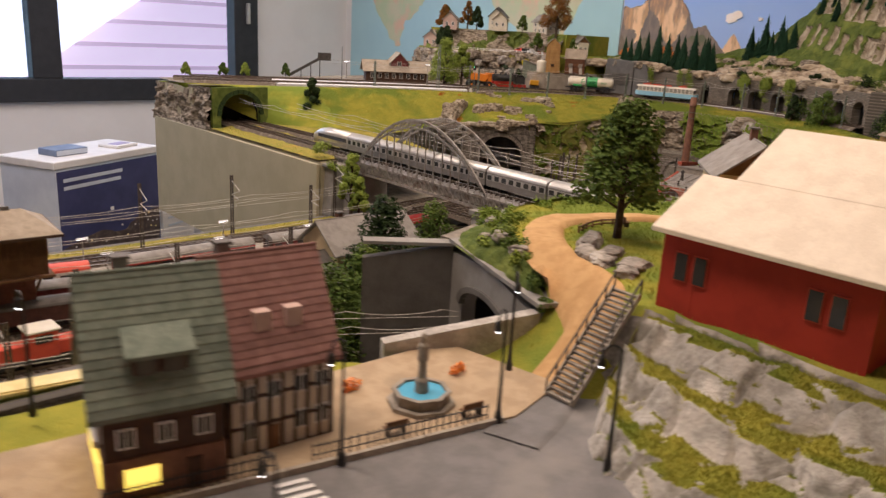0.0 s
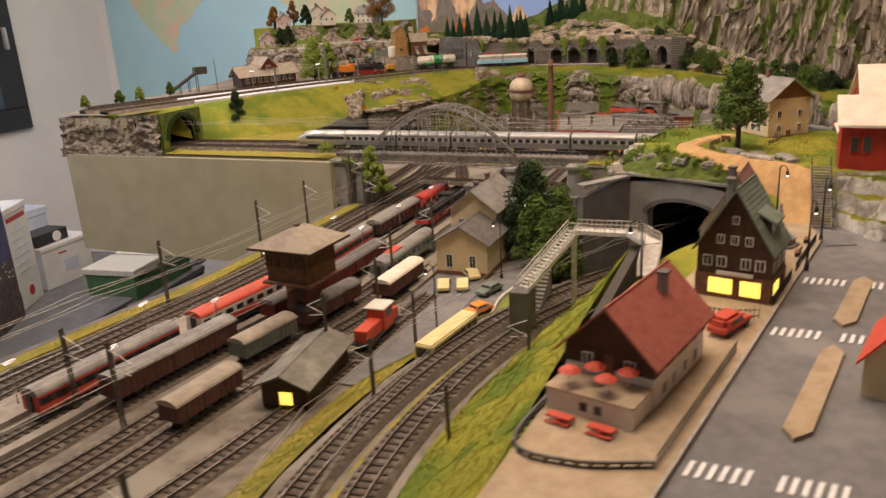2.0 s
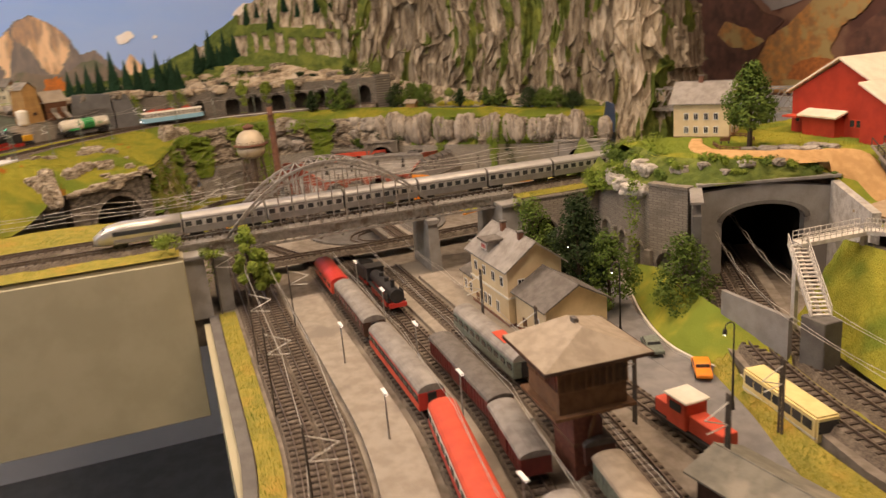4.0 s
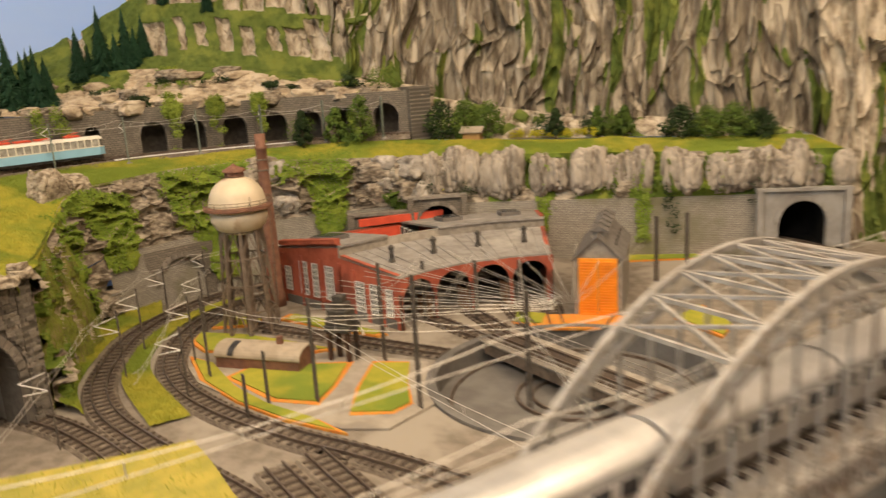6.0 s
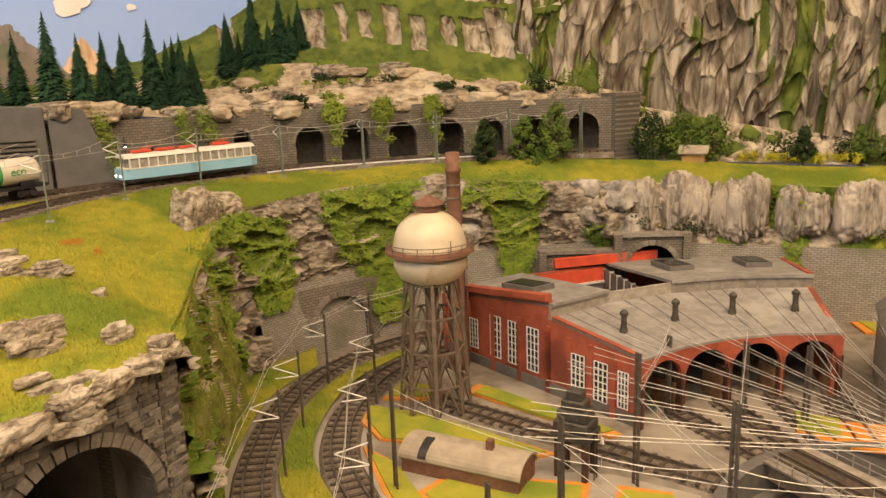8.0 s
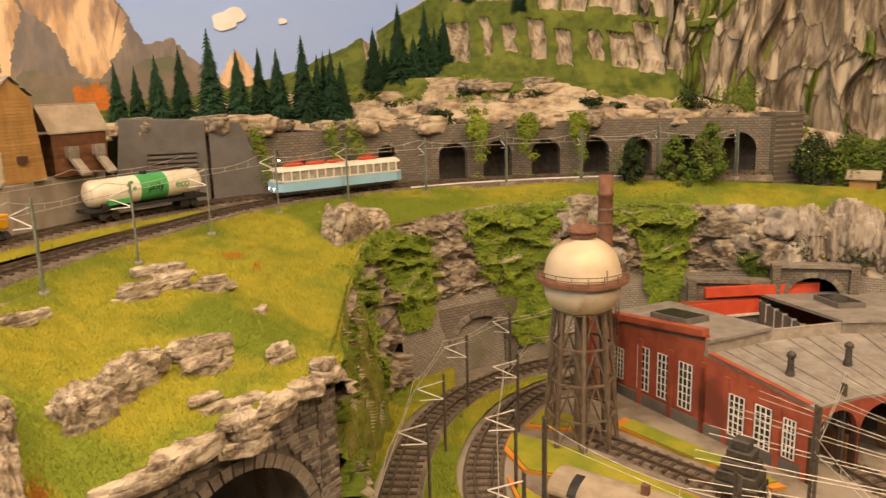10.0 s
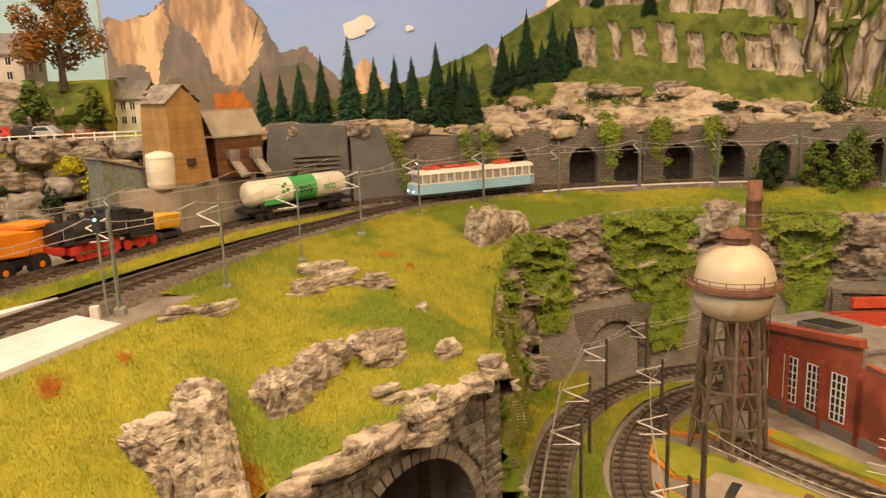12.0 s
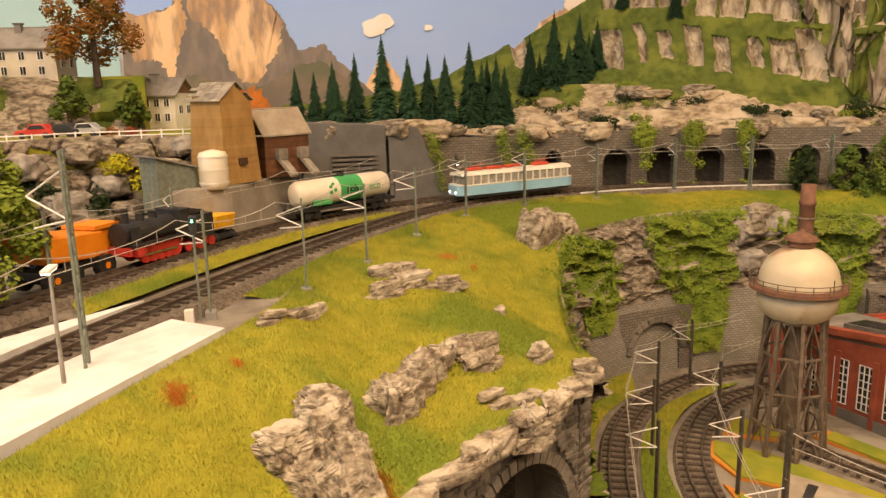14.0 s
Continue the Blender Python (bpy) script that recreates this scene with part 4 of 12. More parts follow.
flat_y("pale_scree", jag([(1.276, 1.447), (1.237, 1.491), (1.161, 1.515), (1.074, 1.522), (1.002, 1.458), (1.112, 1.429), (1.203, 1.427)], 37, 0.004, 5), 0.0075, GORGE_HAZE, gorge)
flat_y("dark_cliff", jag([(1.491, 1.182), (1.552, 1.253), (1.554, 1.342), (1.478, 1.409), (1.388, 1.462), (1.300, 1.417), (1.201, 1.396), (1.082, 1.413), (0.996, 1.372), (0.984, 1.195)], 38, 0.004, 5), 0.0085, GORGE_DARK, gorge)
flat_y("golden_slope", jag([(1.16, 1.62), (1.05, 1.5), (0.9, 1.52), (0.7, 1.6), (0.8, 1.75), (1.1, 1.75)], 34, 0.004, 5), 0.0095, GORGE_GOLD, gorge)
solid("white_board", B((-0.6, 2.5, GY + 0.02, GY + 0.035, 0.9, 1.165)), ROOM_WALL, "white painted board below the gorge picture", "board", kind="structure")

# ---------------------------------------------------------------- the layout's ground
G, E, T, U = 1.070, 1.188, 1.203, 1.284   # yard, embankment, town and upper line
RC = Vector((1.283, 0.910))           # turntable centre
# the yard's ground, with a round hole for the turntable pit
gbm = bmesh.new()
south = [(RC.x + 0.150 * math.cos(a), RC.y + 0.150 * math.sin(a)) for a in np.linspace(math.pi, math.tau, 33)]
north = [(RC.x + 0.150 * math.cos(a), RC.y + 0.150 * math.sin(a)) for a in np.linspace(0, math.pi, 33)]
prism(gbm, [(-1.1, -0.25), (2.1, -0.25), (2.1, RC.y)] + south[::-1] + [(-1.1, RC.y)], "z", 1.02, G)
prism(gbm, [(2.1, RC.y), (2.1, 1.56), (0.87, 1.56), (0.87, 1.312), (-1.1, 1.312), (-1.1, RC.y)] + north[::-1], "z", 1.02, G)
solid("ground", fix(gbm), YARD, "brown gravelly ground of a model railway yard", "ground", kind="structure")
solid("layout_table", B((-1.05, 2.1, -0.2, 1.28, 0.94, 1.018)), TABLE_GREY, "grey timber frame under the railway layout", "table")
bm = B((0.846, 0.853, 1.336, 2.172, 0.905, 1.176))
solid("side_panel", bevelled(bm, 0.001), PANEL, "plain olive-grey board closing the layout's side", "panel", kind="structure")
solid("side_board", B((-1.1, 0.846, 1.312, 1.322, 0.75, 1.066)), PANEL, "olive-grey board along the yard's edge", "panel", kind="structure")


def zone(a, b, v):
    t = min(1.0, max(0.0, (v - a) / (b - a)))
    return t * t * (3 - 2 * t)


def field(name, A, Bl, nu, nv, zf, mat, label, rough=0.002, freq=40.0, category="ground", pick=None):
    """A sheet of ground between two plan lines with heights from zf(x, y)."""
    P, Q = spline(A, nu), spline(Bl, nu)
    verts, faces, slots = [], [], []
    for i in range(nu):
        for j in range(nv):
            p = P[i] + (Q[i] - P[i]) * j / (nv - 1)
            verts.append((p[0], p[1], zf(p[0], p[1]) + rough * fractal(p[0], p[1], 0, freq)))
    for i in range(nu - 1):
        for j in range(nv - 1):
            faces.append((i * nv + j, (i + 1) * nv + j, (i + 1) * nv + j + 1, i * nv + j + 1))
    me = bpy.data.meshes.new(name)
    me.from_pydata(verts, [], faces)
    for m in mat if isinstance(mat, (list, tuple)) else (mat,):
        me.materials.append(m)
    if pick:
        for k, f in enumerate(faces):
            c = np.mean([verts[v] for v in f], axis=0)
            n = np.cross(np.subtract(verts[f[1]], verts[f[0]]), np.subtract(verts[f[3]], verts[f[0]]))
            me.polygons[k].material_index = pick(c, abs(n[2]) / (np.linalg.norm(n) + 1e-12))
    me.polygons.foreach_set("use_smooth", [True] * len(me.polygons))
    me.update()
    return tagged(new(name, me), label, category, kind="structure")


# upper line, its hill and the cliffs below
LINE_A = [(0.875, 2.035), (1.0, 1.985), (1.3, 1.86), (1.545, 1.742), (1.672, 1.664), (1.79, 1.584), (1.885, 1.510), (1.970, 1.432), (2.030, 1.345), (2.063, 1.24), (2.070, 1.12), (2.056, 0.99), (2.028, 0.87), (1.985, 0.77), (1.94, 0.70)]
LINE_B = [(0.95, 2.165), (1.1, 2.10), (1.45, 1.93), (1.74, 1.742), (1.845, 1.672), (1.935, 1.598), (2.005, 1.515), (2.045, 1.43), (2.062, 1.35), (2.075, 1.26)]
HILL_TOP = [(0.80, 2.02, U - .001), (1.0, 1.905, U - .001), (1.262, 1.797, U + .0005), (1.424, 1.719, U + .0005), (1.566, 1.640, U), (1.65, 1.605, U - .003), (1.765, 1.552, U - .003), (1.86, 1.478, U - .003), (1.945, 1.40, U - .003), (2.0, 1.325, U - .003), (2.033, 1.23, U - .003), (2.04, 1.115, U - .003), (2.026, 0.99, U - .003), (1.998, 0.88, U - .003), (1.955, 0.78, U - .004), (1.90, 0.69, 1.276), (1.85, 0.60, 1.268), (1.74, 0.47, 1.262), (1.60, 0.335, 1.258), (1.46, 0.19, 1.252)]
HILL_LOW = [(0.86, 2.0, 1.27), (1.01, 1.826, 1.19), (1.13, 1.70, 1.175), (1.27, 1.625, 1.182), (1.395, 1.585, 1.203), (1.448, 1.548, 1.214), (1.505, 1.468, 1.220), (1.562, 1.384, 1.228), (1.66, 1.365, 1.222), (1.765, 1.335, 1.236), (1.862, 1.295, 1.262), (1.905, 1.225, 1.268), (1.935, 1.12, 1.272), (1.938, 1.0, 1.268), (1.905, 0.87, 1.260), (1.84, 0.75, 1.254), (1.76, 0.64, 1.250), (1.63, 0.505, 1.246), (1.50, 0.385, 1.243), (1.37, 0.25, 1.24)]
ruled("hillside", HILL_TOP, HILL_LOW, 230, 46, GRASS, "yellow-green grassy model hillside", shape=lambda v: v ** 1.35, rough=0.0085, freq=9.0, category="hill")
CLIFF_FOOT = [(1.575, 1.372, G), (1.68, 1.352, G), (1.80, 1.315, G), (1.872, 1.255, G), (1.900, 1.185, G), (1.918, 1.10, G), (1.915, 0.98, G), (1.88, 0.85, G), (1.81, 0.72, G), (1.70, 0.595, G), (1.58, 0.475, G), (1.46, 0.345, G), (1.36, 0.235, G)]
CLIFF_MID = [(1.57, 1.378, 1.15), (1.67, 1.36, 1.15), (1.785, 1.325, 1.16), (1.872, 1.265, 1.165), (1.905, 1.19, 1.165), (1.924, 1.10, 1.168), (1.92, 0.98, 1.170), (1.885, 0.855, 1.172), (1.815, 0.725, 1.172), (1.705, 0.60, 1.172), (1.585, 0.48, 1.172), (1.465, 0.35, 1.172), (1.362, 0.238, 1.172)]
CLIFF_TOP = [(1.562, 1.386, 1.229), (1.66, 1.368, 1.224), (1.765, 1.338, 1.238), (1.862, 1.298, 1.264), (1.905, 1.228, 1.270), (1.935, 1.122, 1.274), (1.938, 1.0, 1.270), (1.905, 0.872, 1.262), (1.84, 0.752, 1.256), (1.76, 0.642, 1.252), (1.63, 0.507, 1.248), (1.50, 0.387, 1.245), (1.37, 0.252, 1.242)]
def cliff_relief(p, v):
    """Bedded broken rock, upright folds towards the south, turf on the slope beside the portal."""
    fold = 1 - zone(0.66, 0.78, p[1])
    h, crack, own = crag(p, 26, 1.5, 0.45)
    g, crack_g, own_g = crag(p, 22, 0.30, 0.5, 4.0)
    out = (1 - fold) * (0.014 * h - 0.010 * crack ** 2) + fold * (0.016 * g - 0.013 * crack_g ** 2) + 0.004 * fractal(*p, 60, 3)
    turf = noise.noise((p[0] * 24, p[1] * 24, p[2] * 17)) + 0.35 * (1 - zone(1.74, 1.80, p[0])) - 0.9 * zone(1.78, 1.84, p[0])
    return out + 0.004 * (turf > 0.1), int(turf > 0.1)


def bank_relief(p, v):
    """Turf with pale rocks breaking through."""
    h, crack, own = crag(p, 34, 0.9, 0.5, 2.0)
    stone = own + 0.5 * noise.noise((p[0] * 30, p[1] * 30, p[2] * 24)) > 0.60 and v > 0.06
    return (0.010 + 0.008 * h - 0.006 * crack ** 2 if stone else 0.004 + 0.006 * fractal(*p, 26, 3)) * min(1.0, 8 * v), int(not stone)


ruled("cliff", CLIFF_TOP, CLIFF_MID, 420, 60, [ROCK, IVY_TURF], "rugged beige plaster cliff above the roundhouse yard", category="cliff", smooth=False, relief=cliff_relief)
ruled("retaining_wall", CLIFF_MID[3:], CLIFF_FOOT[3:], 160, 6, COURSE_NORTH, "grey brick retaining wall below the cliff", category="wall")
ruled("cliff_foot", CLIFF_MID[:4], CLIFF_FOOT[:4], 150, 50, [ROCK, IVY_TURF], "rocky slope with moss beside the curved track", category="cliff", smooth=False, relief=cliff_relief)

ruled("mossy_bank", [(1.548, 1.402, 1.2290), (1.60, 1.383, 1.2290), (1.66, 1.3675, 1.2275), (1.72, 1.351, 1.2330), (1.765, 1.338, 1.2390), (1.80, 1.322, 1.2470)], [(1.570, 1.381, G), (1.635, 1.350, G), (1.70, 1.331, G), (1.75, 1.307, G), (1.785, 1.291, G), (1.812, 1.296, G)], 180, 90, [ROCK_PALE, BANK_TURF], "steep mossy bank with pale rocks beside the tunnel portal", shape=lambda v: 0.45 * v ** 2.2 + 0.55 * v, category="slope", edge_keep=False, smooth=False, relief=lambda p, v: bank_relief(p, v))
ruled("track_verge", [(1.650, 1.640, U - 0.001), (1.775, 1.562, U + 0.0015), (1.868, 1.489, U + 0.0015), (1.951, 1.414, U + 0.0015), (2.007, 1.334, U + 0.0015), (2.037, 1.236, U + 0.0015), (2.044, 1.12, U + 0.0015)], [(x - 0.006, y - 0.006, z - 0.004) for x, y, z in HILL_TOP[5:12]], 120, 10, GRASS, "turf verge along the upper track", rough=0.0012, freq=50, category="turf")

# embankment of the bridge line
slab("embankment", [(0.856, 1.335), (1.02, 1.335), (1.20, 1.60), (1.0, 1.86), (0.98, 2.17), (0.856, 2.17)], 1.0, 1.180, PANEL, "board core of the railway embankment", "embankment")
ruled("embankment_turf", [(0.852, 1.34, 1.184), (0.852, 1.6, 1.184), (0.852, 1.83, 1.184)], [(1.16, 1.34, 1.186), (1.20, 1.6, 1.187), (1.05, 1.83, 1.19)], 60, 26, GRASS_DRY, "yellow dry turf beside the track", rough=0.003, freq=30, category="turf")
# rocks and turf at the hill's north-west end
slab("hill_core", [(0.86, 1.95), (1.06, 1.94), (1.6, 1.72), (2.3, 1.3), (2.5, 1.4), (2.5, 2.5), (1.7, 2.28), (0.864, 2.185)], 1.0, U - 0.012, PANEL, "board core under the upper station", "ground")
ruled("rocky_flank", [(0.862, 2.19, 1.272), (0.862, 2.05, 1.276), (0.862, 1.93, 1.28), (0.856, 1.838, 1.284)], [(0.848, 2.19, 1.168), (0.846, 2.05, 1.172), (0.848, 1.93, 1.176), (0.850, 1.834, 1.18)], 90, 36, ROCK, "reddish grey rock flank of the hill", rough=0.02, freq=24, category="cliff", ridge=0.6)
field("upper_ground", [(0.86, 1.96), (1.3, 1.775), (1.56, 1.64), (1.75, 1.56), (2.03, 1.30), (2.06, 1.1)], [(0.865, 2.19), (1.3, 2.235), (1.7, 2.30), (2.2, 2.45), (2.55, 2.1), (2.55, 1.1)], 60, 30, lambda x, y: U - 0.004, YARD, "gravelly ground of the upper station", rough=0.001)

# arch gallery, ridge and mountain
def shelf_relief(p, v):
    """Low bedded rock, turf towards the slope behind."""
    h, crack, own = crag(p, 24, 2.2, 0.4)
    green = fractal(p[0], p[1], 5.0, 9, 2) + 1.3 * (v - 0.62) + (0.5 if p[1] > 1.28 else 0.0)
    return 0.005 * h - 0.006 * crack ** 2 + 0.0025 * fractal(*p, 60, 3), int(green > 0.18)


FOOT_YZ = [(0.72, 1.395), (0.82, 1.410), (0.94, 1.425), (1.06, 1.432), (1.18, 1.432), (1.31, 1.415), (1.46, 1.40), (1.62, 1.396)]


def lot(a, b=0.0):
    """A settled number from 0 to 1 for a cell."""
    return 0.5 + 0.5 * noise.cell((a * 7.31 + 0.5, b * 3.17 + 0.5, 0.5))


def rib_relief(p, v):
    """Turf slope with two rows of standing rock ribs."""
    up = p[2] - float(np.interp(p[1], [q[0] for q in FOOT_YZ], [q[1] for q in FOOT_YZ]))
    c = p[1] * 25 + 0.35 * noise.noise((p[1] * 7, p[2] * 9, 1.0)) + 0.10 * noise.noise((p[1] * 60, p[2] * 60, 1.0)) + 3.0 * (p[2] - 1.4)
    rise, rock = 0.0, False
    for tier, (lo, hi) in enumerate(((0.034, 0.098), (0.122, 0.9))):
        k = math.floor(c + 0.37 * tier)
        f = c + 0.37 * tier - k - 0.5 - 0.24 * (lot(k, 5 + tier) - 0.5)
        half = 0.13 + 0.32 * lot(k, tier) + 0.10 * tier
        if p[1] > 1.04 and lot(k, 9 + tier) < 0.7:
            continue
        if p[1] < 0.86:
            half += 0.30 * (0.86 - p[1]) / 0.12
        b = lo + 0.022 * (lot(k, 12 + tier) - 0.5)
        t = hi + 0.030 * (lot(k, 15 + tier) - 0.5)
        inside = min((half - abs(f)) * 0.040, (up - b) * 0.7, (t - up) * 0.9) + 0.0022 * noise.noise((p[0] * 90, p[1] * 90, p[2] * 50))
        if inside > 0:
            rock = True
            h, crack, own = crag(p, 75, 0.22, 0.45, 3.0)
            rise = max(rise, min(0.013, inside * 2.2) * (0.9 + 0.45 * h) - 0.003 * crack ** 2)
    if not rock:
        rise = -0.003 + 0.005 * fractal(*p, 20, 3)
    return rise + 0.0020 * fractal(p[0], p[1], p[2] * 0.4, 120, 3) * (1.3 if rock else 0.7), int(not rock)


def face_relief(p, v):
    """Tall face of standing ribs and flakes, broken across, with streaks of moss running down."""
    bend = 0.10 * noise.noise((p[0] * 4, p[1] * 4, p[2] * 5)) + 0.03 * noise.noise((p[0] * 15, p[1] * 15, p[2] * 14))
    u = (p[0] + p[1]) * 0.7 + 0.22 * bend + 0.10 * (p[2] - 1.3) * noise.noise((p[0] * 3, p[1] * 3, 8.0))
    h, crack, own = crag((u, bend * 0.2, p[2]), 17, 0.30, 0.55)
    h2, crack2, own2 = crag((u, bend * 0.3, p[2] + 0.05 * own), 50, 0.22, 0.45, 7.0)
    flute = 1 - abs(noise.noise((u * 62 + own * 5, p[2] * 6, own2 * 4))) * 2
    fine = noise.noise((u * 190, p[2] * 24, own2 * 9))
    out = 0.030 * h + 0.011 * h2 - 0.010 * crack ** 3 - 0.004 * crack2 ** 3 + 0.006 * flute + 0.0022 * fine + 0.016 * fractal(p[0], p[1], p[2] * 0.3, 6, 2)
    damp = 1.1 * noise.noise((u * 24, p[2] * 2.2, 3.0)) + 0.5 * noise.noise((u * 90, p[2] * 14, 6.0)) + 0.35 * noise.noise((u * 6, p[2] * 5, 1.0))
    return out, int(damp - 0.15 * flute + 0.12 * crack > 0.20)


def meadow_relief(p, v):
    """Broken pale blocks with turf between them."""
    h, crack, own = crag(p, 32, 0.7, 0.45, 5.0)
    green = own + 0.5 * noise.noise((p[0] * 18, p[1] * 18, p[2] * 18)) > 0.78
    return (0.013 * h - 0.010 * crack ** 2 + 0.003 * fractal(*p, 70, 2)) * (0.35 if green else 1.0), int(green)


RIDGE_FRONT = [(2.02, 1.70, 1.375), (2.105, 1.58, 1.386), (2.118, 1.45, 1.385), (2.125, 1.34, 1.380), (2.128, 1.22, 1.372), (2.122, 1.10, 1.372), (2.10, 0.97, 1.372), (2.068, 0.85, 1.372), (2.02, 0.75, 1.370), (1.965, 0.665, 1.366)]
RIDGE_FRONT = [(x - 0.006, y, z - 0.012) for x, y, z in RIDGE_FRONT]
MOUNT_FOOT = [(2.50, 1.80, 1.40), (2.46, 1.60, 1.395), (2.42, 1.45, 1.40), (2.36, 1.30, 1.415), (2.29, 1.17, 1.432), (2.21, 1.03, 1.432), (2.175, 0.93, 1.425), (2.145, 0.82, 1.41), (2.10, 0.72, 1.395), (2.03, 0.63, 1.372)]
ruled("rock_shelf", RIDGE_FRONT, MOUNT_FOOT, 240, 40, [ROCK_PALE, MOUNT_GREEN], "pale bare rock shelf above the arched gallery", category="rock shelf", smooth=False, relief=shelf_relief)
CREST = [(2.53, 1.62, 1.40), (2.50, 1.50, 1.41), (2.48, 1.36, 1.43), (2.46, 1.24, 1.475), (2.42, 1.12, 1.535), (2.36, 1.03, 1.60), (2.31, 0.94, 1.68), (2.28, 0.84, 1.78), (2.24, 0.74, 1.86), (2.18, 0.62, 1.92), (2.06, 0.49, 1.95), (1.90, 0.34, 1.96), (1.72, 0.20, 1.95), (1.57, 0.09, 1.94), (1.475, 0.03, 1.93)]
FACE_FOOT = [(2.45, 1.62, 1.396), (2.42, 1.46, 1.40), (2.36, 1.31, 1.415), (2.29, 1.18, 1.432), (2.23, 1.06, 1.432), (2.18, 0.94, 1.425), (2.145, 0.82, 1.41), (2.10, 0.72, 1.395), (2.03, 0.63, 1.36), (1.95, 0.545, 1.325), (1.83, 0.43, 1.30), (1.70, 0.31, 1.285), (1.58, 0.205, 1.27), (1.50, 0.135, 1.25), (1.435, 0.085, 1.20)]
ruled("mountain_slope", CREST[:9], [(x - 0.012, y, z - 0.022) for x, y, z in FACE_FOOT[:9]], 520, 150, [ROCK_RIB, MOUNT_GREEN], "steep dark green mountain slope with standing rock ribs", shape=lambda v: 1 - (1 - v) ** 1.25, category="mountain", edge_keep=False, smooth=False, relief=rib_relief)
ruled("mountain", CREST[7:], FACE_FOOT[7:], 640, 220, [ROCK_TALL, MOUNT_GREEN], "tall craggy plaster mountain face with moss in its cracks", shape=lambda v: 1 - (1 - v) ** 1.25, category="mountain", edge_keep=False, smooth=False, relief=face_relief)
ruled("mountain_side", [(1.475, 0.03, 1.93), (1.56, -0.12, 1.9), (1.75, -0.3, 1.85)], [(1.42, 0.06, 1.08), (1.48, -0.14, 1.08), (1.70, -0.34, 1.08)], 90, 110, [ROCK_TALL, MOUNT_GREEN], "craggy side of the plaster mountain", category="mountain", smooth=False, relief=face_relief)
ruled("mountain_corner", [(1.53, 0.11, 1.70), (1.48, 0.06, 1.72), (1.47, 0.02, 1.70)], [(1.42, 0.19, 1.06), (1.375, 0.10, 1.06), (1.39, 0.02, 1.06)], 90, 190, [ROCK_RIB, MOUNT_GREEN], "grey rock pillar at the mountain's corner", category="mountain", edge_keep=False, smooth=False, relief=face_relief)
ruled("meadow", [(1.975, 0.70, 1.276), (1.90, 0.60, 1.268), (1.78, 0.465, 1.262), (1.64, 0.33, 1.258), (1.48, 0.18, 1.25)], [(2.06, 0.66, 1.365), (1.96, 0.56, 1.335), (1.84, 0.435, 1.305), (1.70, 0.31, 1.29), (1.52, 0.15, 1.26)], 220, 40, [ROCK_RIB, MOUNT_GREEN], "pale rocky bank behind the meadow", category="bank", smooth=False, relief=meadow_relief)


# the town and the knoll with the tree
def knoll(x, y):
    up = zone(0.385, 0.50, x - 0.035 * zone(0.30, 0.40, y))
    near = zone(0.440, 0.476, x)
    k = near * (1 - zone(0.285, 0.335, y)) + up * zone(0.285, 0.335, y)
    if y < 0.30:
        f = 3 * k + 0.25 * fractal(x, y, 3.0, 16)
        k = min(1.0, max(0.0, (math.floor(f) + zone(0.45, 0.95, f - math.floor(f))) / 3)) * near
    z = T + (1.268 - T) * k + (0.0012 + 0.006 * k * (1 - 0.85 * zone(0.43, 0.475, x))) * fractal(x, y, 0, 26)
    z = z - 0.006 * (1 - k)
    return z - (1.268 - E) * zone(0.80, 0.90, x) * zone(0.42, 0.36, 0)


def knoll_pick(c, up):
    if c[2] > T + 0.004 and up < 0.66:
        return 1
    return 0


field("knoll", [(-0.45, -0.20), (0.0, -0.20), (0.5, -0.20), (0.98, -0.20)], [(-0.45, 0.56), (0.0, 0.54), (0.26, 0.50), (0.36, 0.448), (0.42, 0.425), (0.478, 0.402), (0.516, 0.468), (0.582, 0.553), (0.65, 0.588), (0.76, 0.568), (0.86, 0.548), (0.985, 0.54)], 200, 110, knoll, [GRASS, ROCK_GREY], "grassy knoll with rocky flanks beside the model town", rough=0.0, freq=26, category="hill", pick=knoll_pick)

# terraced flank below the barn: turf treads and rock risers
def flank_z(x, y):
    foot = float(np.interp(y, [-0.2, 0.10, 0.20, 0.24, 0.27, 0.30], [0.30, 0.315, 0.326, 0.338, 0.366, 0.418]))
    v = (0.476 - x) / (0.476 - foot)
    w = v + 0.050 * fractal(x, y, 1.0, 14, 2)
    s_ = float(np.interp(w, [0, 0.16, 0.26, 0.48, 0.58, 0.80, 0.92, 1.0], [0, 0.04, 0.30, 0.36, 0.62, 0.68, 0.97, 1.0]))
    rock = min(1.0, 12 * max(0.0, 0.13 - min(abs(w - k) for k in (0.22, 0.54, 0.87))))
    h, crack, own = crag((x, y, 1.2), 26, 1.0, 0.5)
    return T - 0.004 + (1.266 - T) * (1 - s_) + rock * (0.003 + 0.013 * h - 0.007 * crack ** 2) + 0.0015 * fractal(x, y, 0, 60, 2)


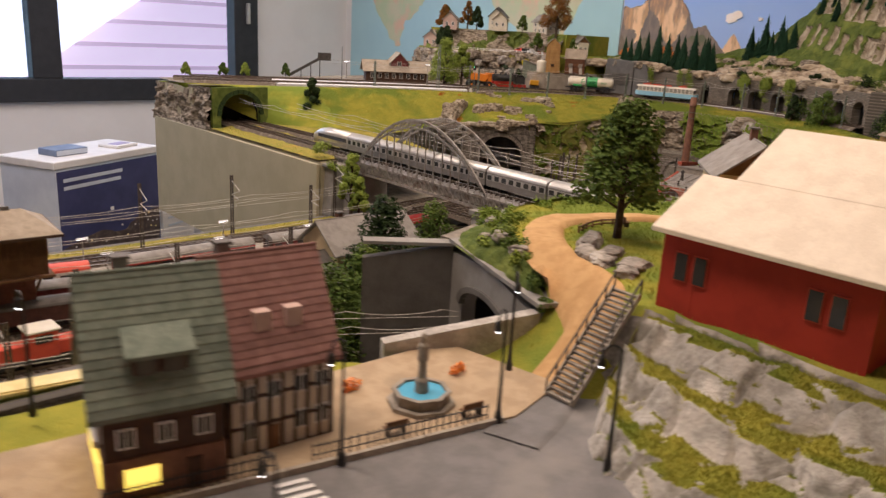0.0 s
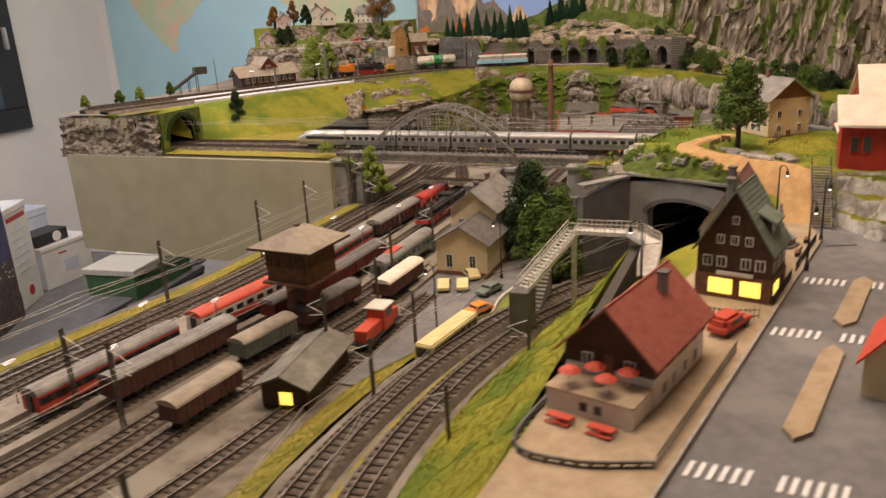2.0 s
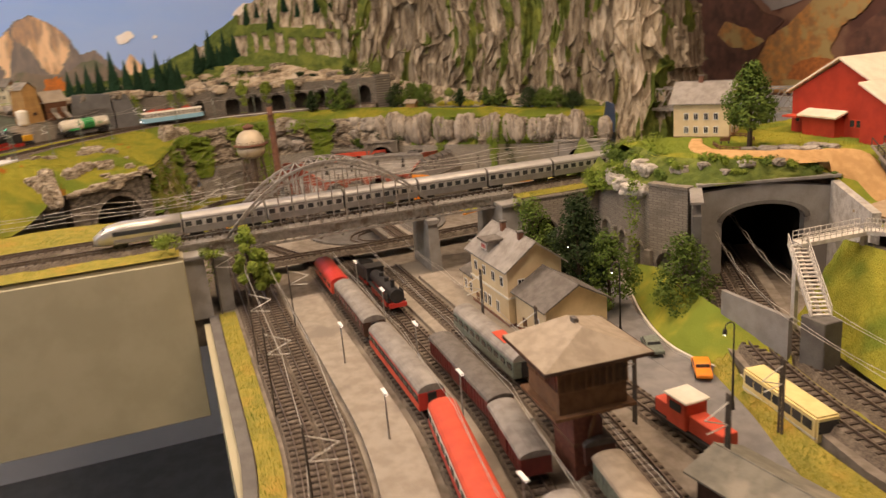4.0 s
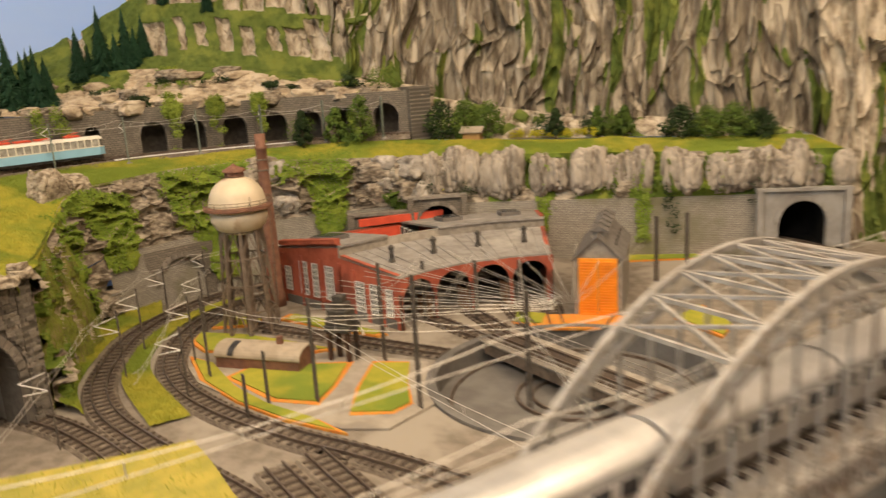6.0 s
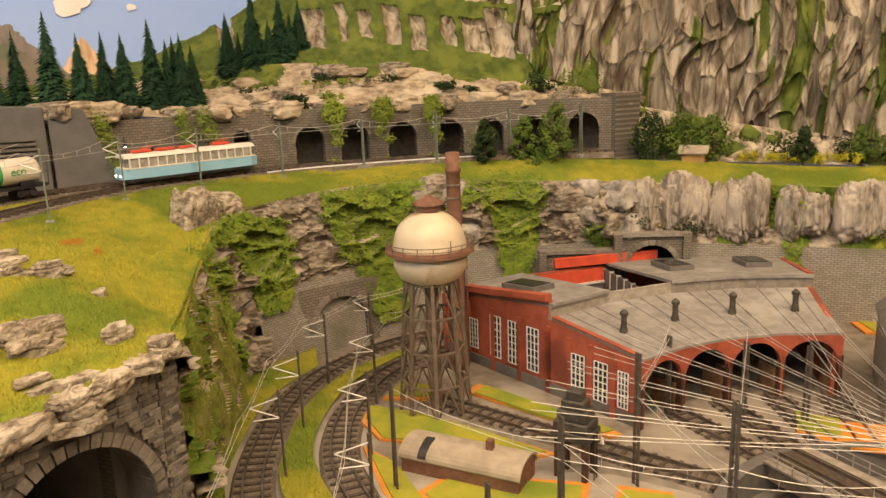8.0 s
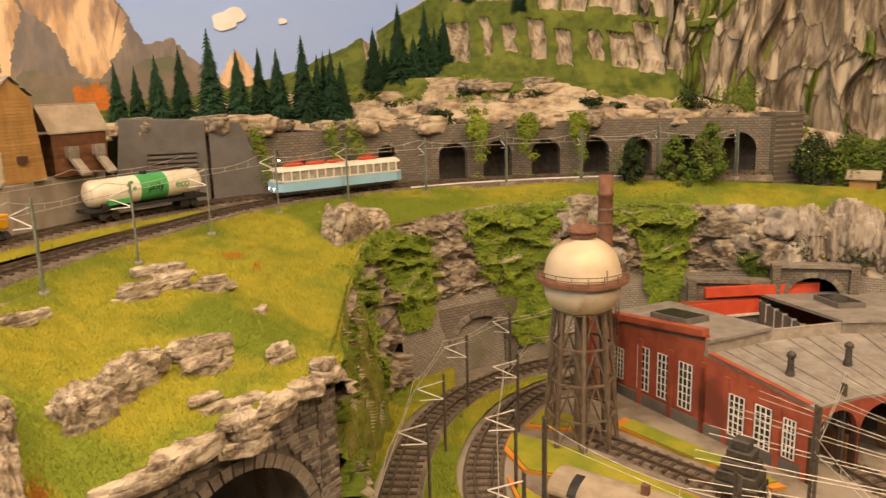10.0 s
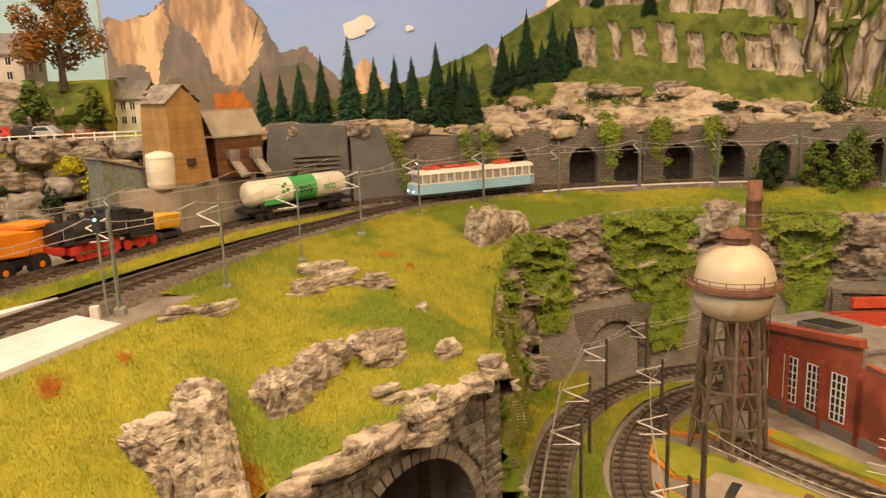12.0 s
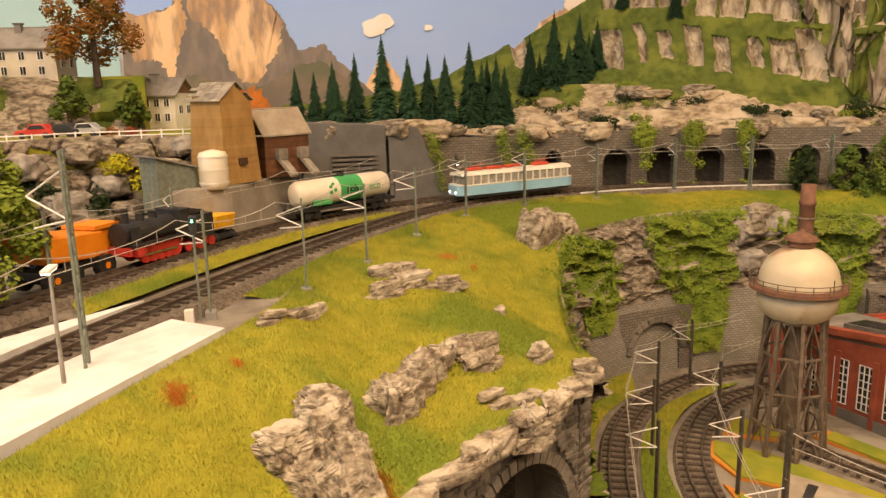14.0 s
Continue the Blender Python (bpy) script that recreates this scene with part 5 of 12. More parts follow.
field("knoll_flank", [(0.476, -0.20), (0.476, 0.05), (0.476, 0.20), (0.476, 0.27), (0.474, 0.3035)], [(0.30, -0.20), (0.318, 0.05), (0.326, 0.20), (0.360, 0.265), (0.416, 0.2985)], 260, 90, flank_z, [GRASS, ROCK_FLANK], "terraced grassy flank with grey rock steps below the barn", rough=0.0, category="hill", pick=lambda c, up: int(up < 0.86 and c[2] > T))
ruled("flank_side", [(0.474, 0.303, 1.267), (0.455, 0.3015, flank_z(0.455, 0.298)), (0.44, 0.300, flank_z(0.44, 0.297)), (0.416, 0.298, T)], [(0.478, 0.3065, T), (0.458, 0.3055, T), (0.442, 0.304, T), (0.418, 0.301, T - 0.002)], 60, 30, [ROCK_FLANK, GRASS], "steep rock side of the barn's terrace beside the stairs", category="cliff", smooth=False, relief=lambda p, v: (0.004 * crag(p, 40, 1.0)[0] + 0.002 * fractal(*p, 80, 2), int(v < 0.12)))

# ---------------------------------------------------------------- tracks
def track(points, z, label, name="track", sleepers=SLEEPER, bed=BALLAST, bed_w=0.046, group="model railway tracks", rail=RAIL):
    root = thing(name, label, "track", group)
    p = along(points, 0.006)
    if p.shape[1] == 2:
        p = np.c_[p, np.full(len(p), z)]
    d = np.gradient(p[:, :2], axis=0)
    d /= np.linalg.norm(d, axis=1)[:, None] + 1e-12
    n = np.c_[-d[:, 1], d[:, 0]]

    def ribbon(profile):
        k = len(profile)
        vs = [(p[i, 0] + n[i, 0] * o, p[i, 1] + n[i, 1] * o, p[i, 2] + h) for i in range(len(p)) for o, h in profile]
        fs = [(i * k + j, i * k + (j + 1) % k, (i + 1) * k + (j + 1) % k, (i + 1) * k + j) for i in range(len(p) - 1) for j in range(k)]
        return vs, fs

    def add(nm, vs, fs, mat, kind=""):
        me = bpy.data.meshes.new(nm)
        me.from_pydata(vs, [], fs)
        me.materials.append(mat)
        ob = new(nm, me)
        ob.parent = root
        if kind:
            ob["kind"] = kind
        return ob

    w = bed_w / 2
    add("ballast_bed", *ribbon([(-w, -0.004), (-w * 0.72, 0.0035), (w * 0.72, 0.0035), (w, -0.004)]), bed)
    for o in (-0.00825, 0.00825):
        add("rail", *ribbon([(o - 0.0008, 0.0045), (o - 0.0008, 0.0074), (o + 0.0008, 0.0074), (o + 0.0008, 0.0045)]), rail)
    vs, fs, s, last = [], [], 0.0, -1.0
    for i in range(len(p) - 1):
        s += float(np.linalg.norm(p[i + 1] - p[i]))
        if s - last >= 0.0075:
            last = s
            c, t, m = p[i], d[i], n[i]
            b = len(vs)
            for h in (0.0028, 0.0050):
                for a, e in ((-1, -1), (1, -1), (1, 1), (-1, 1)):
                    vs.append((c[0] + t[0] * 0.0018 * a + m[0] * 0.0155 * e, c[1] + t[1] * 0.0018 * a + m[1] * 0.0155 * e, c[2] + h))
            fs += [(b + 4, b + 5, b + 6, b + 7), (b, b + 1, b + 5, b + 4), (b + 1, b + 2, b + 6, b + 5), (b + 2, b + 3, b + 7, b + 6), (b + 3, b, b + 4, b + 7)]
    add("sleeper_bed", vs, fs, sleepers, "stuff")
    return root


track(LINE_A, U, "curved single track on brown ballast along the hilltop", bed_w=0.066)
track(LINE_B, U, "siding on dark ballast at the upper station")
track([(0.885, 2.125), (1.1, 2.035), (1.4, 1.895), (1.60, 1.76)], U, "upper station track beside the platform")
BRIDGE_X = 0.930
track([(BRIDGE_X, -0.2), (BRIDGE_X, 0.2), (BRIDGE_X, 0.74)], E, "straight track leading to the arch bridge")
track([(BRIDGE_X, 1.33), (BRIDGE_X, 1.6), (BRIDGE_X, 1.95)], E, "straight track between the bridge and the tunnel")
track([(1.0, 1.335), (1.0, 1.6), (0.985, 1.95)], E, "second track on the embankment")


def shift(x):
    return 0.058 * zone(0.40, -0.15, x) + 0.10 * zone(-0.1, -0.7, x)


YARD_Y = [1.245, 1.207, 1.098, 1.036, 0.972, 0.925]
for yy in YARD_Y:
    far = 1.30 if yy > 1.2 else (1.10 if yy > 1.0 else (0.95 if yy > 0.96 else 0.50))
    track([(x, yy + shift(x)) for x in np.linspace(-0.85, far, 22)], G, "straight yard track on brown ballast", group="yard tracks")
FRONT_A = [(0.66, 0.452), (0.58, 0.495), (0.50, 0.541), (0.41, 0.592), (0.32, 0.637), (0.22, 0.675), (0.05, 0.708), (-0.15, 0.712), (-0.40, 0.67), (-0.7, 0.58)]
FRONT_B = [(0.68, 0.492), (0.60, 0.532), (0.52, 0.577), (0.43, 0.629), (0.34, 0.677), (0.23, 0.722), (0.05, 0.760), (-0.16, 0.768), (-0.42, 0.735), (-0.7, 0.66)]
track(FRONT_A, 1.092, "curved main-line track in front of the town")
track(FRONT_B, 1.092, "second curved main-line track in front of the town")
# curves round the water tower
track([(1.06, 1.262), (1.22, 1.275), (1.34, 1.302), (1.43, 1.325), (1.521, 1.340), (1.607, 1.333), (1.697, 1.300), (1.775, 1.255), (1.837, 1.19), (1.880, 1.09), (1.88, 0.97), (1.86, 0.86)], G, "curved track below the cliff")
track([(1.08, 1.10), (1.25, 1.165), (1.330, 1.203), (1.404, 1.232), (1.461, 1.248), (1.533, 1.258), (1.620, 1.250), (1.700, 1.217), (1.766, 1.165), (1.806, 1.11), (1.825, 1.03)], G, "inner curved track below the cliff")
track([(1.68, 1.505), (1.60, 1.431), (1.512, 1.382), (1.40, 1.352), (1.28, 1.338), (1.06, 1.315)], G, "track leaving the stone tunnel portal")
track([(1.70, 0.30), (1.39, 0.315), (1.2, 0.40), (1.08, 0.62), (1.05, 0.9), (1.06, 1.2)], 1.09, "track leaving the south tunnel")

# ---------------------------------------------------------------- masonry
def arch_path(cx, r, spring, base, n=14):
    """The outline of an opening, from its right foot over the crown to its left foot."""
    return [(cx + r, base)] + [(cx + r * math.cos(a), spring + r * math.sin(a)) for a in np.linspace(0, math.pi, n)] + [(cx - r, base)]


def wall_with_arch(w, top_l, top_r, base, cx, r, spring, depth):
    """A wall piece along local x with an arched opening, its face at y = 0, depth behind."""
    bm = bmesh.new()
    left = [(0, base), (cx - r, base)] + [(cx + r * math.cos(a), spring + r * math.sin(a)) for a in np.linspace(math.pi, math.pi / 2, 9)] + [(cx, top_l + (top_r - top_l) * cx / w), (0, top_l)]
    right = [(cx, top_l + (top_r - top_l) * cx / w)] + [(cx + r * math.cos(a), spring + r * math.sin(a)) for a in np.linspace(math.pi / 2, 0, 9)] + [(cx + r, base), (w, base), (w, top_r)]
    prism(bm, left, "y", 0, depth)
    prism(bm, right, "y", 0, depth)
    return fix(bm)


def ring_stones(parent, cx, r, spring, th, depth, n, mat, proud=0.002, name="arch_stone"):
    for k in range(n):
        a, b = math.pi * k / n, math.pi * (k + 1) / n
        g = 0.012
        bm = bmesh.new()
        prism(bm, [(cx + q * math.cos(t), spring + q * math.sin(t)) for q, t in ((r, a + g), (r + th, a + g), (r + th, b - g), (r, b - g))], "y", -proud, depth)
        part(name, fix(bm), mat, parent)


def frame_at(ax, ay, bx, by, z=0.0):
    """Local x runs from a to b, local -y faces out on its right-hand side."""
    a = math.atan2(by - ay, bx - ax)
    return pose(ax, ay, z, 0, 0, math.degrees(a))


# stone tunnel portal below the grass hill
PA, PB = (1.450, 1.552), (1.566, 1.385)
PLEN = math.hypot(PB[0] - PA[0], PB[1] - PA[1])
portal = thing("stone_portal", "dark dressed-stone tunnel portal with a round arch", "tunnel portal", kind="structure", m=frame_at(*PA, *PB))
bm = wall_with_arch(PLEN, 1.208, 1.220, G - 0.004, 0.112, 0.0595, 1.124, 0.03)
part("wall_core", bm, MORTAR, portal)
ring_stones(portal, 0.112, 0.0595, 1.124, 0.0095, 0.012, 23, STONE, 0.003)
part("tunnel_lining", B((0.046, 0.048, 0.03, 0.22, G, 1.19), (0.176, 0.178, 0.03, 0.22, G, 1.19), (0.046, 0.178, 0.22, 0.222, G, 1.19), (0.046, 0.178, 0.03, 0.22, 1.188, 1.19)), CONCRETE, portal)
rnd = random.Random(7)
stone_meshes = []
for k in range(8):
    bm = bmesh.new()
    w = (0.0068, 0.0085, 0.0100, 0.0078, 0.0115, 0.0092, 0.0062, 0.0105)[k]
    box(bm, -w / 2, w / 2, -0.0026 - 0.0007 * (k % 3), 0.004, -0.0022, 0.0022)
    for v in bm.verts:
        v.co.x += rnd.uniform(-1, 1) * 0.0005
        v.co.z += rnd.uniform(-1, 1) * 0.0004
        v.co.y += rnd.uniform(-1, 1) * 0.0005
    bevelled(bm, 0.0005)
    me = bpy.data.meshes.new("stone")
    bm.to_mesh(me)
    bm.free()
    me.materials.append(STONE)
    stone_meshes.append((w, me))
rest_v, rest_f, count = [], [], 0
for row in range(32):
    z = G + 0.0025 + row * 0.0047
    x = rnd.uniform(0, 0.004)
    while x < PLEN - 0.003:
        w, me = rnd.choice(stone_meshes)
        cx = x + w / 2
        x += w + 0.0005
        if z > 1.208 + 0.012 * cx / PLEN or cx + w / 2 > PLEN:
            continue
        if (z < 1.124 and abs(cx - 0.112) < 0.072) or math.hypot(cx - 0.112, z - 1.124) < 0.0725:
            continue
        if z > 1.128 and count < 300:
            ob = new("stone", me)
            ob.parent = portal
            ob.location = (cx, 0.001, z)
            count += 1
        else:
            b = len(rest_v)
            for yy in (-0.0028 - rnd.random() * 0.0008, 0.003):
                rest_v += [(cx - w / 2, yy, z - 0.0021), (cx + w / 2, yy, z - 0.0021), (cx + w / 2, yy, z + 0.0021), (cx - w / 2, yy, z + 0.0021)]
            rest_f += [(b, b + 1, b + 2, b + 3), (b, b + 4, b + 5, b + 1), (b + 1, b + 5, b + 6, b + 2), (b + 2, b + 6, b + 7, b + 3), (b + 3, b + 7, b + 4, b)]
me = bpy.data.meshes.new("lower_stonework")
me.from_pydata(rest_v, [], rest_f)
me.materials.append(STONE)
ob = new("lower_stonework", me)
ob.parent = portal
ob["kind"] = "stuff"
# corner buttress where the portal turns towards the cliff
but = thing("stone_buttress", "dark stone end wall of the tunnel portal", "wall", kind="structure", m=frame_at(PB[0], PB[1], PB[0] + 0.06, PB[1] + 0.055))
part("wall_core", B((0, 0.07, 0.0, 0.02, G, 1.216)), COURSE_X, but)

# arched gallery along the upper line
GALLERY = [(2.100, 1.495, 0), (2.104, 1.452, 1), (2.108, 1.398, 0), (2.109, 1.345, 2), (2.110, 1.282, 0), (2.110, 1.205, 3), (2.107, 1.152, 0), (2.104, 1.121, 4), (2.100, 1.088, 0), (2.095, 1.055, 4), (2.090, 1.020, 0), (2.083, 0.985, 4), (2.073, 0.946, 0), (2.062, 0.906, 4), (2.053, 0.880, 0), (2.044, 0.853, 4), (2.032, 0.826, 0), (2.020, 0.802, 4), (1.995, 0.765, 0), (1.970, 0.735, 5), (1.945, 0.700, 0)]
gal = thing("arched_gallery", "grey stone gallery with a row of dark arches", "gallery", kind="structure")
for k in range(0, len(GALLERY) - 2, 2):
    a, b, c = GALLERY[k], GALLERY[k + 1], GALLERY[k + 2]
    w = math.hypot(c[0] - a[0], c[1] - a[1])
    m = frame_at(a[0], a[1], c[0], c[1])
    kind = b[2]
    r, spring, dep = {1: (0.021, 1.290, 0.003), 2: (0.022, 1.305, 0.003), 3: (0.012, 1.330, 0.02), 4: (min(0.0215, w * 0.36), 1.3195, 0.02), 5: (0.023, 1.322, 0.02)}[kind]
    bay = part("bay", wall_with_arch(w, 1.366, 1.366, U - 0.012, w / 2, r, spring, dep), COURSE_X, gal)
    bay.matrix_local = m
    ring_stones(bay, w / 2, r, spring, 0.0040, 0.004, 13, STONE, 0.0015)
    if kind in (1, 2):
        ob = part("blind_wall", B((0.001, w - 0.001, 0.0025, 0.02, U - 0.012, 1.36)), COURSE_X, bay)
    else:
        # Open arches: the shade inside is put into this dark back wall.
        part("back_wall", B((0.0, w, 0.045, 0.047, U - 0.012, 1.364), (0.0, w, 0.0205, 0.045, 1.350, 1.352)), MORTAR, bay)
        part("kerb", B((w * 0.1, w * 0.9, 0.012, 0.02, U - 0.012, U - 0.003)), STONE, bay)
part("end_wall", B((1.935, 1.97, 0.655, 0.70, U - 0.03, 1.372)), COURSE_X, gal)
lit = thing("white_kerb", "thin white-painted edging along the upper track", "edging", kind="structure")
bm = bmesh.new()
pts = spline([(2.045, 1.20), (2.052, 1.12), (2.040, 1.0), (2.015, 0.89)], 24)
for a, b in zip(pts, pts[1:]):
    bar(bm, (a[0], a[1], U + 0.002), (b[0], b[1], U + 0.002), 0.0025, 0.006)
part("strip", bm, WHITE_PAINT, lit)

# dark slab walls between the mill and the gallery
slabs = thing("slab_wall", "dark grey slanted slab walls beside the upper track", "wall", kind="structure")
for a, b, c, d in (((1.580, U - 0.01), (1.565, 1.394), (1.462, 1.388), (1.462, U - 0.01)), ((1.458, U - 0.01), (1.458, 1.388), (1.418, 1.384), (1.372, U - 0.01))):
    bm = bmesh.new()
    prism(bm, [a, b, c, d], "x", 2.088, 2.125, Matrix.Translation((0, 0, 0)))
    part("slab", bevelled(fix(bm), 0.0008), TROUGH, slabs)
for k in range(6):
    part("louvre", B((2.084, 2.088, 1.475, 1.535, 1.318 + k * 0.006, 1.3215 + k * 0.006)), CONCRETE_DARK, slabs)

# niches and tunnel mouths in the lower retaining wall
def wall_mouth(name, ax, ay, bx, by, base, top, r, spring, label, open_=True, mat=COURSE_X, ring=STONE, plain=False):
    root = thing(name, label, "tunnel portal", kind="structure", m=frame_at(ax, ay, bx, by))
    w = math.hypot(bx - ax, by - ay)
    part("wall_face", wall_with_arch(w, top, top, base, w / 2, r, spring, 0.012), mat, root)
    ring_stones(root, w / 2, r, spring, r * 0.2, 0.006, 13, ring, 0.003)
    if open_:
        # Near-black lining: the tunnel's inner shade is put into its colour.
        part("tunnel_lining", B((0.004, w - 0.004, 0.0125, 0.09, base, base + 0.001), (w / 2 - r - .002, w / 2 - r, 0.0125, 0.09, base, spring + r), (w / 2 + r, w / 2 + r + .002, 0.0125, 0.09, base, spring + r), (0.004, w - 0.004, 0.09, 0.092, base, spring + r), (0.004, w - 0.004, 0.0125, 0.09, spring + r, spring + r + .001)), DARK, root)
    else:
        part("blind_wall", B((0.002, w - 0.002, 0.008, 0.014, base, spring + r + .002)), COURSE_X, root)
    if plain:
        return root
    for e in (0.0, w):
        part("pilaster", B((e - 0.005, e + 0.005, -0.006, 0.012, base, top + 0.004)), mat, root)
    part("cornice", B((-0.006, w + 0.006, -0.005, 0.012, top, top + 0.005)), ring, root)
    return root


def open_behind(name, ax, ay, bx, by, top, margin=0.012):
    """Takes the sheet away behind a portal's opening."""
    me = bpy.data.objects[name].data
    bm = bmesh.new()
    bm.from_mesh(me)
    w = math.hypot(bx - ax, by - ay)
    ux, uy = (bx - ax) / w, (by - ay) / w
    gone = []
    for f in bm.faces:
        c = f.calc_center_median()
        a = (c.x - ax) * ux + (c.y - ay) * uy
        if margin < a < w - margin and abs((c.y - ay) * ux - (c.x - ax) * uy) < 0.07 and c.z < top:
            gone.append(f)
    bmesh.ops.delete(bm, geom=gone, context="FACES")
    bm.to_mesh(me)
    bm.free()


open_behind("retaining_wall", 1.446, 0.352, 1.356, 0.256, 1.168)
open_behind("retaining_wall", 1.820, 0.782, 1.776, 0.702, 1.172)
wall_mouth("blind_niche", 1.897, 1.207, 1.918, 1.097, G, 1.156, 0.038, 1.102, "arched blind niche in the stone retaining wall", False, plain=True)
wall_mouth("blind_niche", 1.868, 0.872, 1.826, 0.792, G, 1.164, 0.036, 1.118, "low arched blind niche in the brick wall", False)
wall_mouth("tunnel_mouth", 1.820, 0.782, 1.776, 0.702, G, 1.186, 0.034, 1.140, "dark railway tunnel mouth behind the roundhouse")
wall_mouth("south_tunnel_mouth", 1.446, 0.352, 1.356, 0.256, 1.085, 1.178, 0.036, 1.126, "dark railway tunnel mouth at the cliff's corner", mat=CONCRETE, ring=CONCRETE)
wall_mouth("hill_tunnel_mouth", 0.858, 1.832, 1.012, 1.832, E - 0.004, 1.284, 0.054, 1.214, "dark double-track tunnel mouth under the green hill", mat=MOUNT_GREEN, ring=LEAF_DARK, plain=True)

# ---------------------------------------------------------------- bridge line
bridge = thing("arch_bridge", "weathered grey steel tied-arch railway bridge", "bridge")
BX0, BX1, BY0, BY1 = 0.898, 0.962, 0.895, 1.262
part("deck", bevelled(B((BX0, BX1, 0.74, 1.345, 1.172, 1.186)), 0.001), STEEL, bridge)
for x in (BX0 - 0.002, BX1 + 0.002):
    bm = bmesh.new()
    for z in (1.168, 1.188):
        bar(bm, (x, 0.74, z), (x, 1.345, z), 0.003, 0.004)
    for k in range(44):
        y = 0.74 + 0.605 * k / 44
        bar(bm, (x, y, 1.168), (x, y + 0.605 / 44, 1.188), 0.0016)
        bar(bm, (x, y, 1.168), (x, y, 1.188), 0.0016)
    part("side_girder", bm, STEEL, bridge)
    for dz, th in ((0.0, 0.004), (-0.014, 0.003)):
        bm = bmesh.new()
        pts = [(x, BY0 + (BY1 - BY0) * t, 1.19 + (0.105 + dz) * (1 - (2 * t - 1) ** 2) + (0.0 if dz == 0 else 0.0)) for t in np.linspace(0, 1, 33)]
        for a, b in zip(pts, pts[1:]):
            bar(bm, a, b, 0.0036, th)
        part("arch_chord", bm, STEEL, bridge)
    bm = bmesh.new()
    for k in range(1, 32):
        t, u = k / 32, (k + 1) / 32
        a = (x, BY0 + (BY1 - BY0) * t, 1.19 + 0.105 * (1 - (2 * t - 1) ** 2))
        b = (x, BY0 + (BY1 - BY0) * u, 1.19 + 0.091 * (1 - (2 * u - 1) ** 2))
        if u < 1:
            bar(bm, a, b, 0.0012)
    part("arch_lattice", bm, STEEL, bridge)
    for k in range(2, 15):
        t = k / 16
        y = BY0 + (BY1 - BY0) * t
        bm = bmesh.new()
        bar(bm, (x, y, 1.188), (x, y, 1.19 + 0.091 * (1 - (2 * t - 1) ** 2)), 0.0019)
        part("hanger", bm, STEEL, bridge)
for k in range(4, 13):
    t, u = k / 16, (k + 1) / 16
    ya, yb = BY0 + (BY1 - BY0) * t, BY0 + (BY1 - BY0) * u
    za, zb = 1.19 + 0.105 * (1 - (2 * t - 1) ** 2), 1.19 + 0.105 * (1 - (2 * u - 1) ** 2)
    bm = bmesh.new()
    bar(bm, (BX0 - 0.002, ya, za), (BX1 + 0.002, ya, za), 0.0022)
    if k < 12:
        bar(bm, (BX0 - 0.002, ya, za), (BX1 + 0.002, yb, zb), 0.0018)
        bar(bm, (BX1 + 0.002, ya, za), (BX0 - 0.002, yb, zb), 0.0018)
    part("wind_brace", bm, STEEL, bridge)
for x in (BX0 - 0.006, BX1 + 0.006):
    bm = bmesh.new()
    for z in (1.196, 1.204):
        bar(bm, (x, 0.74, z), (x, 1.34, z), 0.0009)
    for k in range(41):
        y = 0.74 + 0.015 * k
        bar(bm, (x, y, 1.186), (x, y, 1.204), 0.0009)
    part("railing", bm, STEEL, bridge)
track([(BRIDGE_X, 0.74), (BRIDGE_X, 1.0), (BRIDGE_X, 1.345)], E + 0.0005, "track over the steel bridge deck", bed=STEEL, bed_w=0.04)


def pier(name, outline, z0, z1, cap, label):
    root = thing(name, label, "bridge pier")
    bm = bmesh.new()
    cx, cy = np.mean(outline, axis=0)
    lo = [bm.verts.new((cx + (x - cx) * 1.12, cy + (y - cy) * 1.12, z0)) for x, y in outline]
    hi = [bm.verts.new((x, y, z1)) for x, y in outline]
    n = len(outline)
    for i in range(n):
        bm.faces.new((lo[i], lo[(i + 1) % n], hi[(i + 1) % n], hi[i]))
    bm.faces.new(hi)
    bm.faces.new(lo[::-1])
    part("shaft", bevelled(fix(bm), 0.0012), CONCRETE, root)
    if cap:
        bm = bmesh.new()
        prism(bm, [(cx + (x - cx) * 1.15, cy + (y - cy) * 1.15) for x, y in outline], "z", z1, z1 + cap)
        part("cap", bevelled(fix(bm), 0.001), CONCRETE, root)
    return root


pier("bridge_pier", [(0.885, 0.895), (0.975, 0.895), (0.975, 0.915), (0.885, 0.915)], G, 1.158, 0.009, "smooth grey concrete bridge pier")
pier("bridge_pier", [(0.885, 1.268), (0.975, 1.268), (0.975, 1.290), (0.885, 1.290)], G, 1.158, 0.009, "smooth grey concrete bridge pier beside the green board")
pier("bridge_abutment", [(0.866, 1.305), (0.985, 1.305), (0.985, 1.345), (0.866, 1.345)], G, 1.172, 0.006, "stepped grey concrete abutment at the bridge's end")
pier("bridge_abutment", [(0.868, 0.735), (0.985, 0.735), (0.985, 0.775), (0.868, 0.775)], G, 1.172, 0.006, "grey concrete abutment where the viaduct begins")
pier("abutment_block", [(0.852, 0.755), (0.89, 0.755), (0.89, 0.83), (0.852, 0.83)], G, 1.112, 0.004, "low grey concrete block beside the abutment")
slab("south_embankment", [(0.866, -0.22), (1.10, -0.22), (1.06, 0.2), (1.02, 0.5), (0.985, 0.736), (0.866, 0.736)], 1.150, 1.179, YARD, "gravel core of the southern embankment", "embankment")
slab("south_embankment_foot", [(0.910, -0.22), (1.10, -0.22), (1.06, 0.2), (1.02, 0.5), (0.985, 0.736), (0.910, 0.736)], 1.0, 1.1495, YARD, "dark gravel core behind the arches", "embankment")
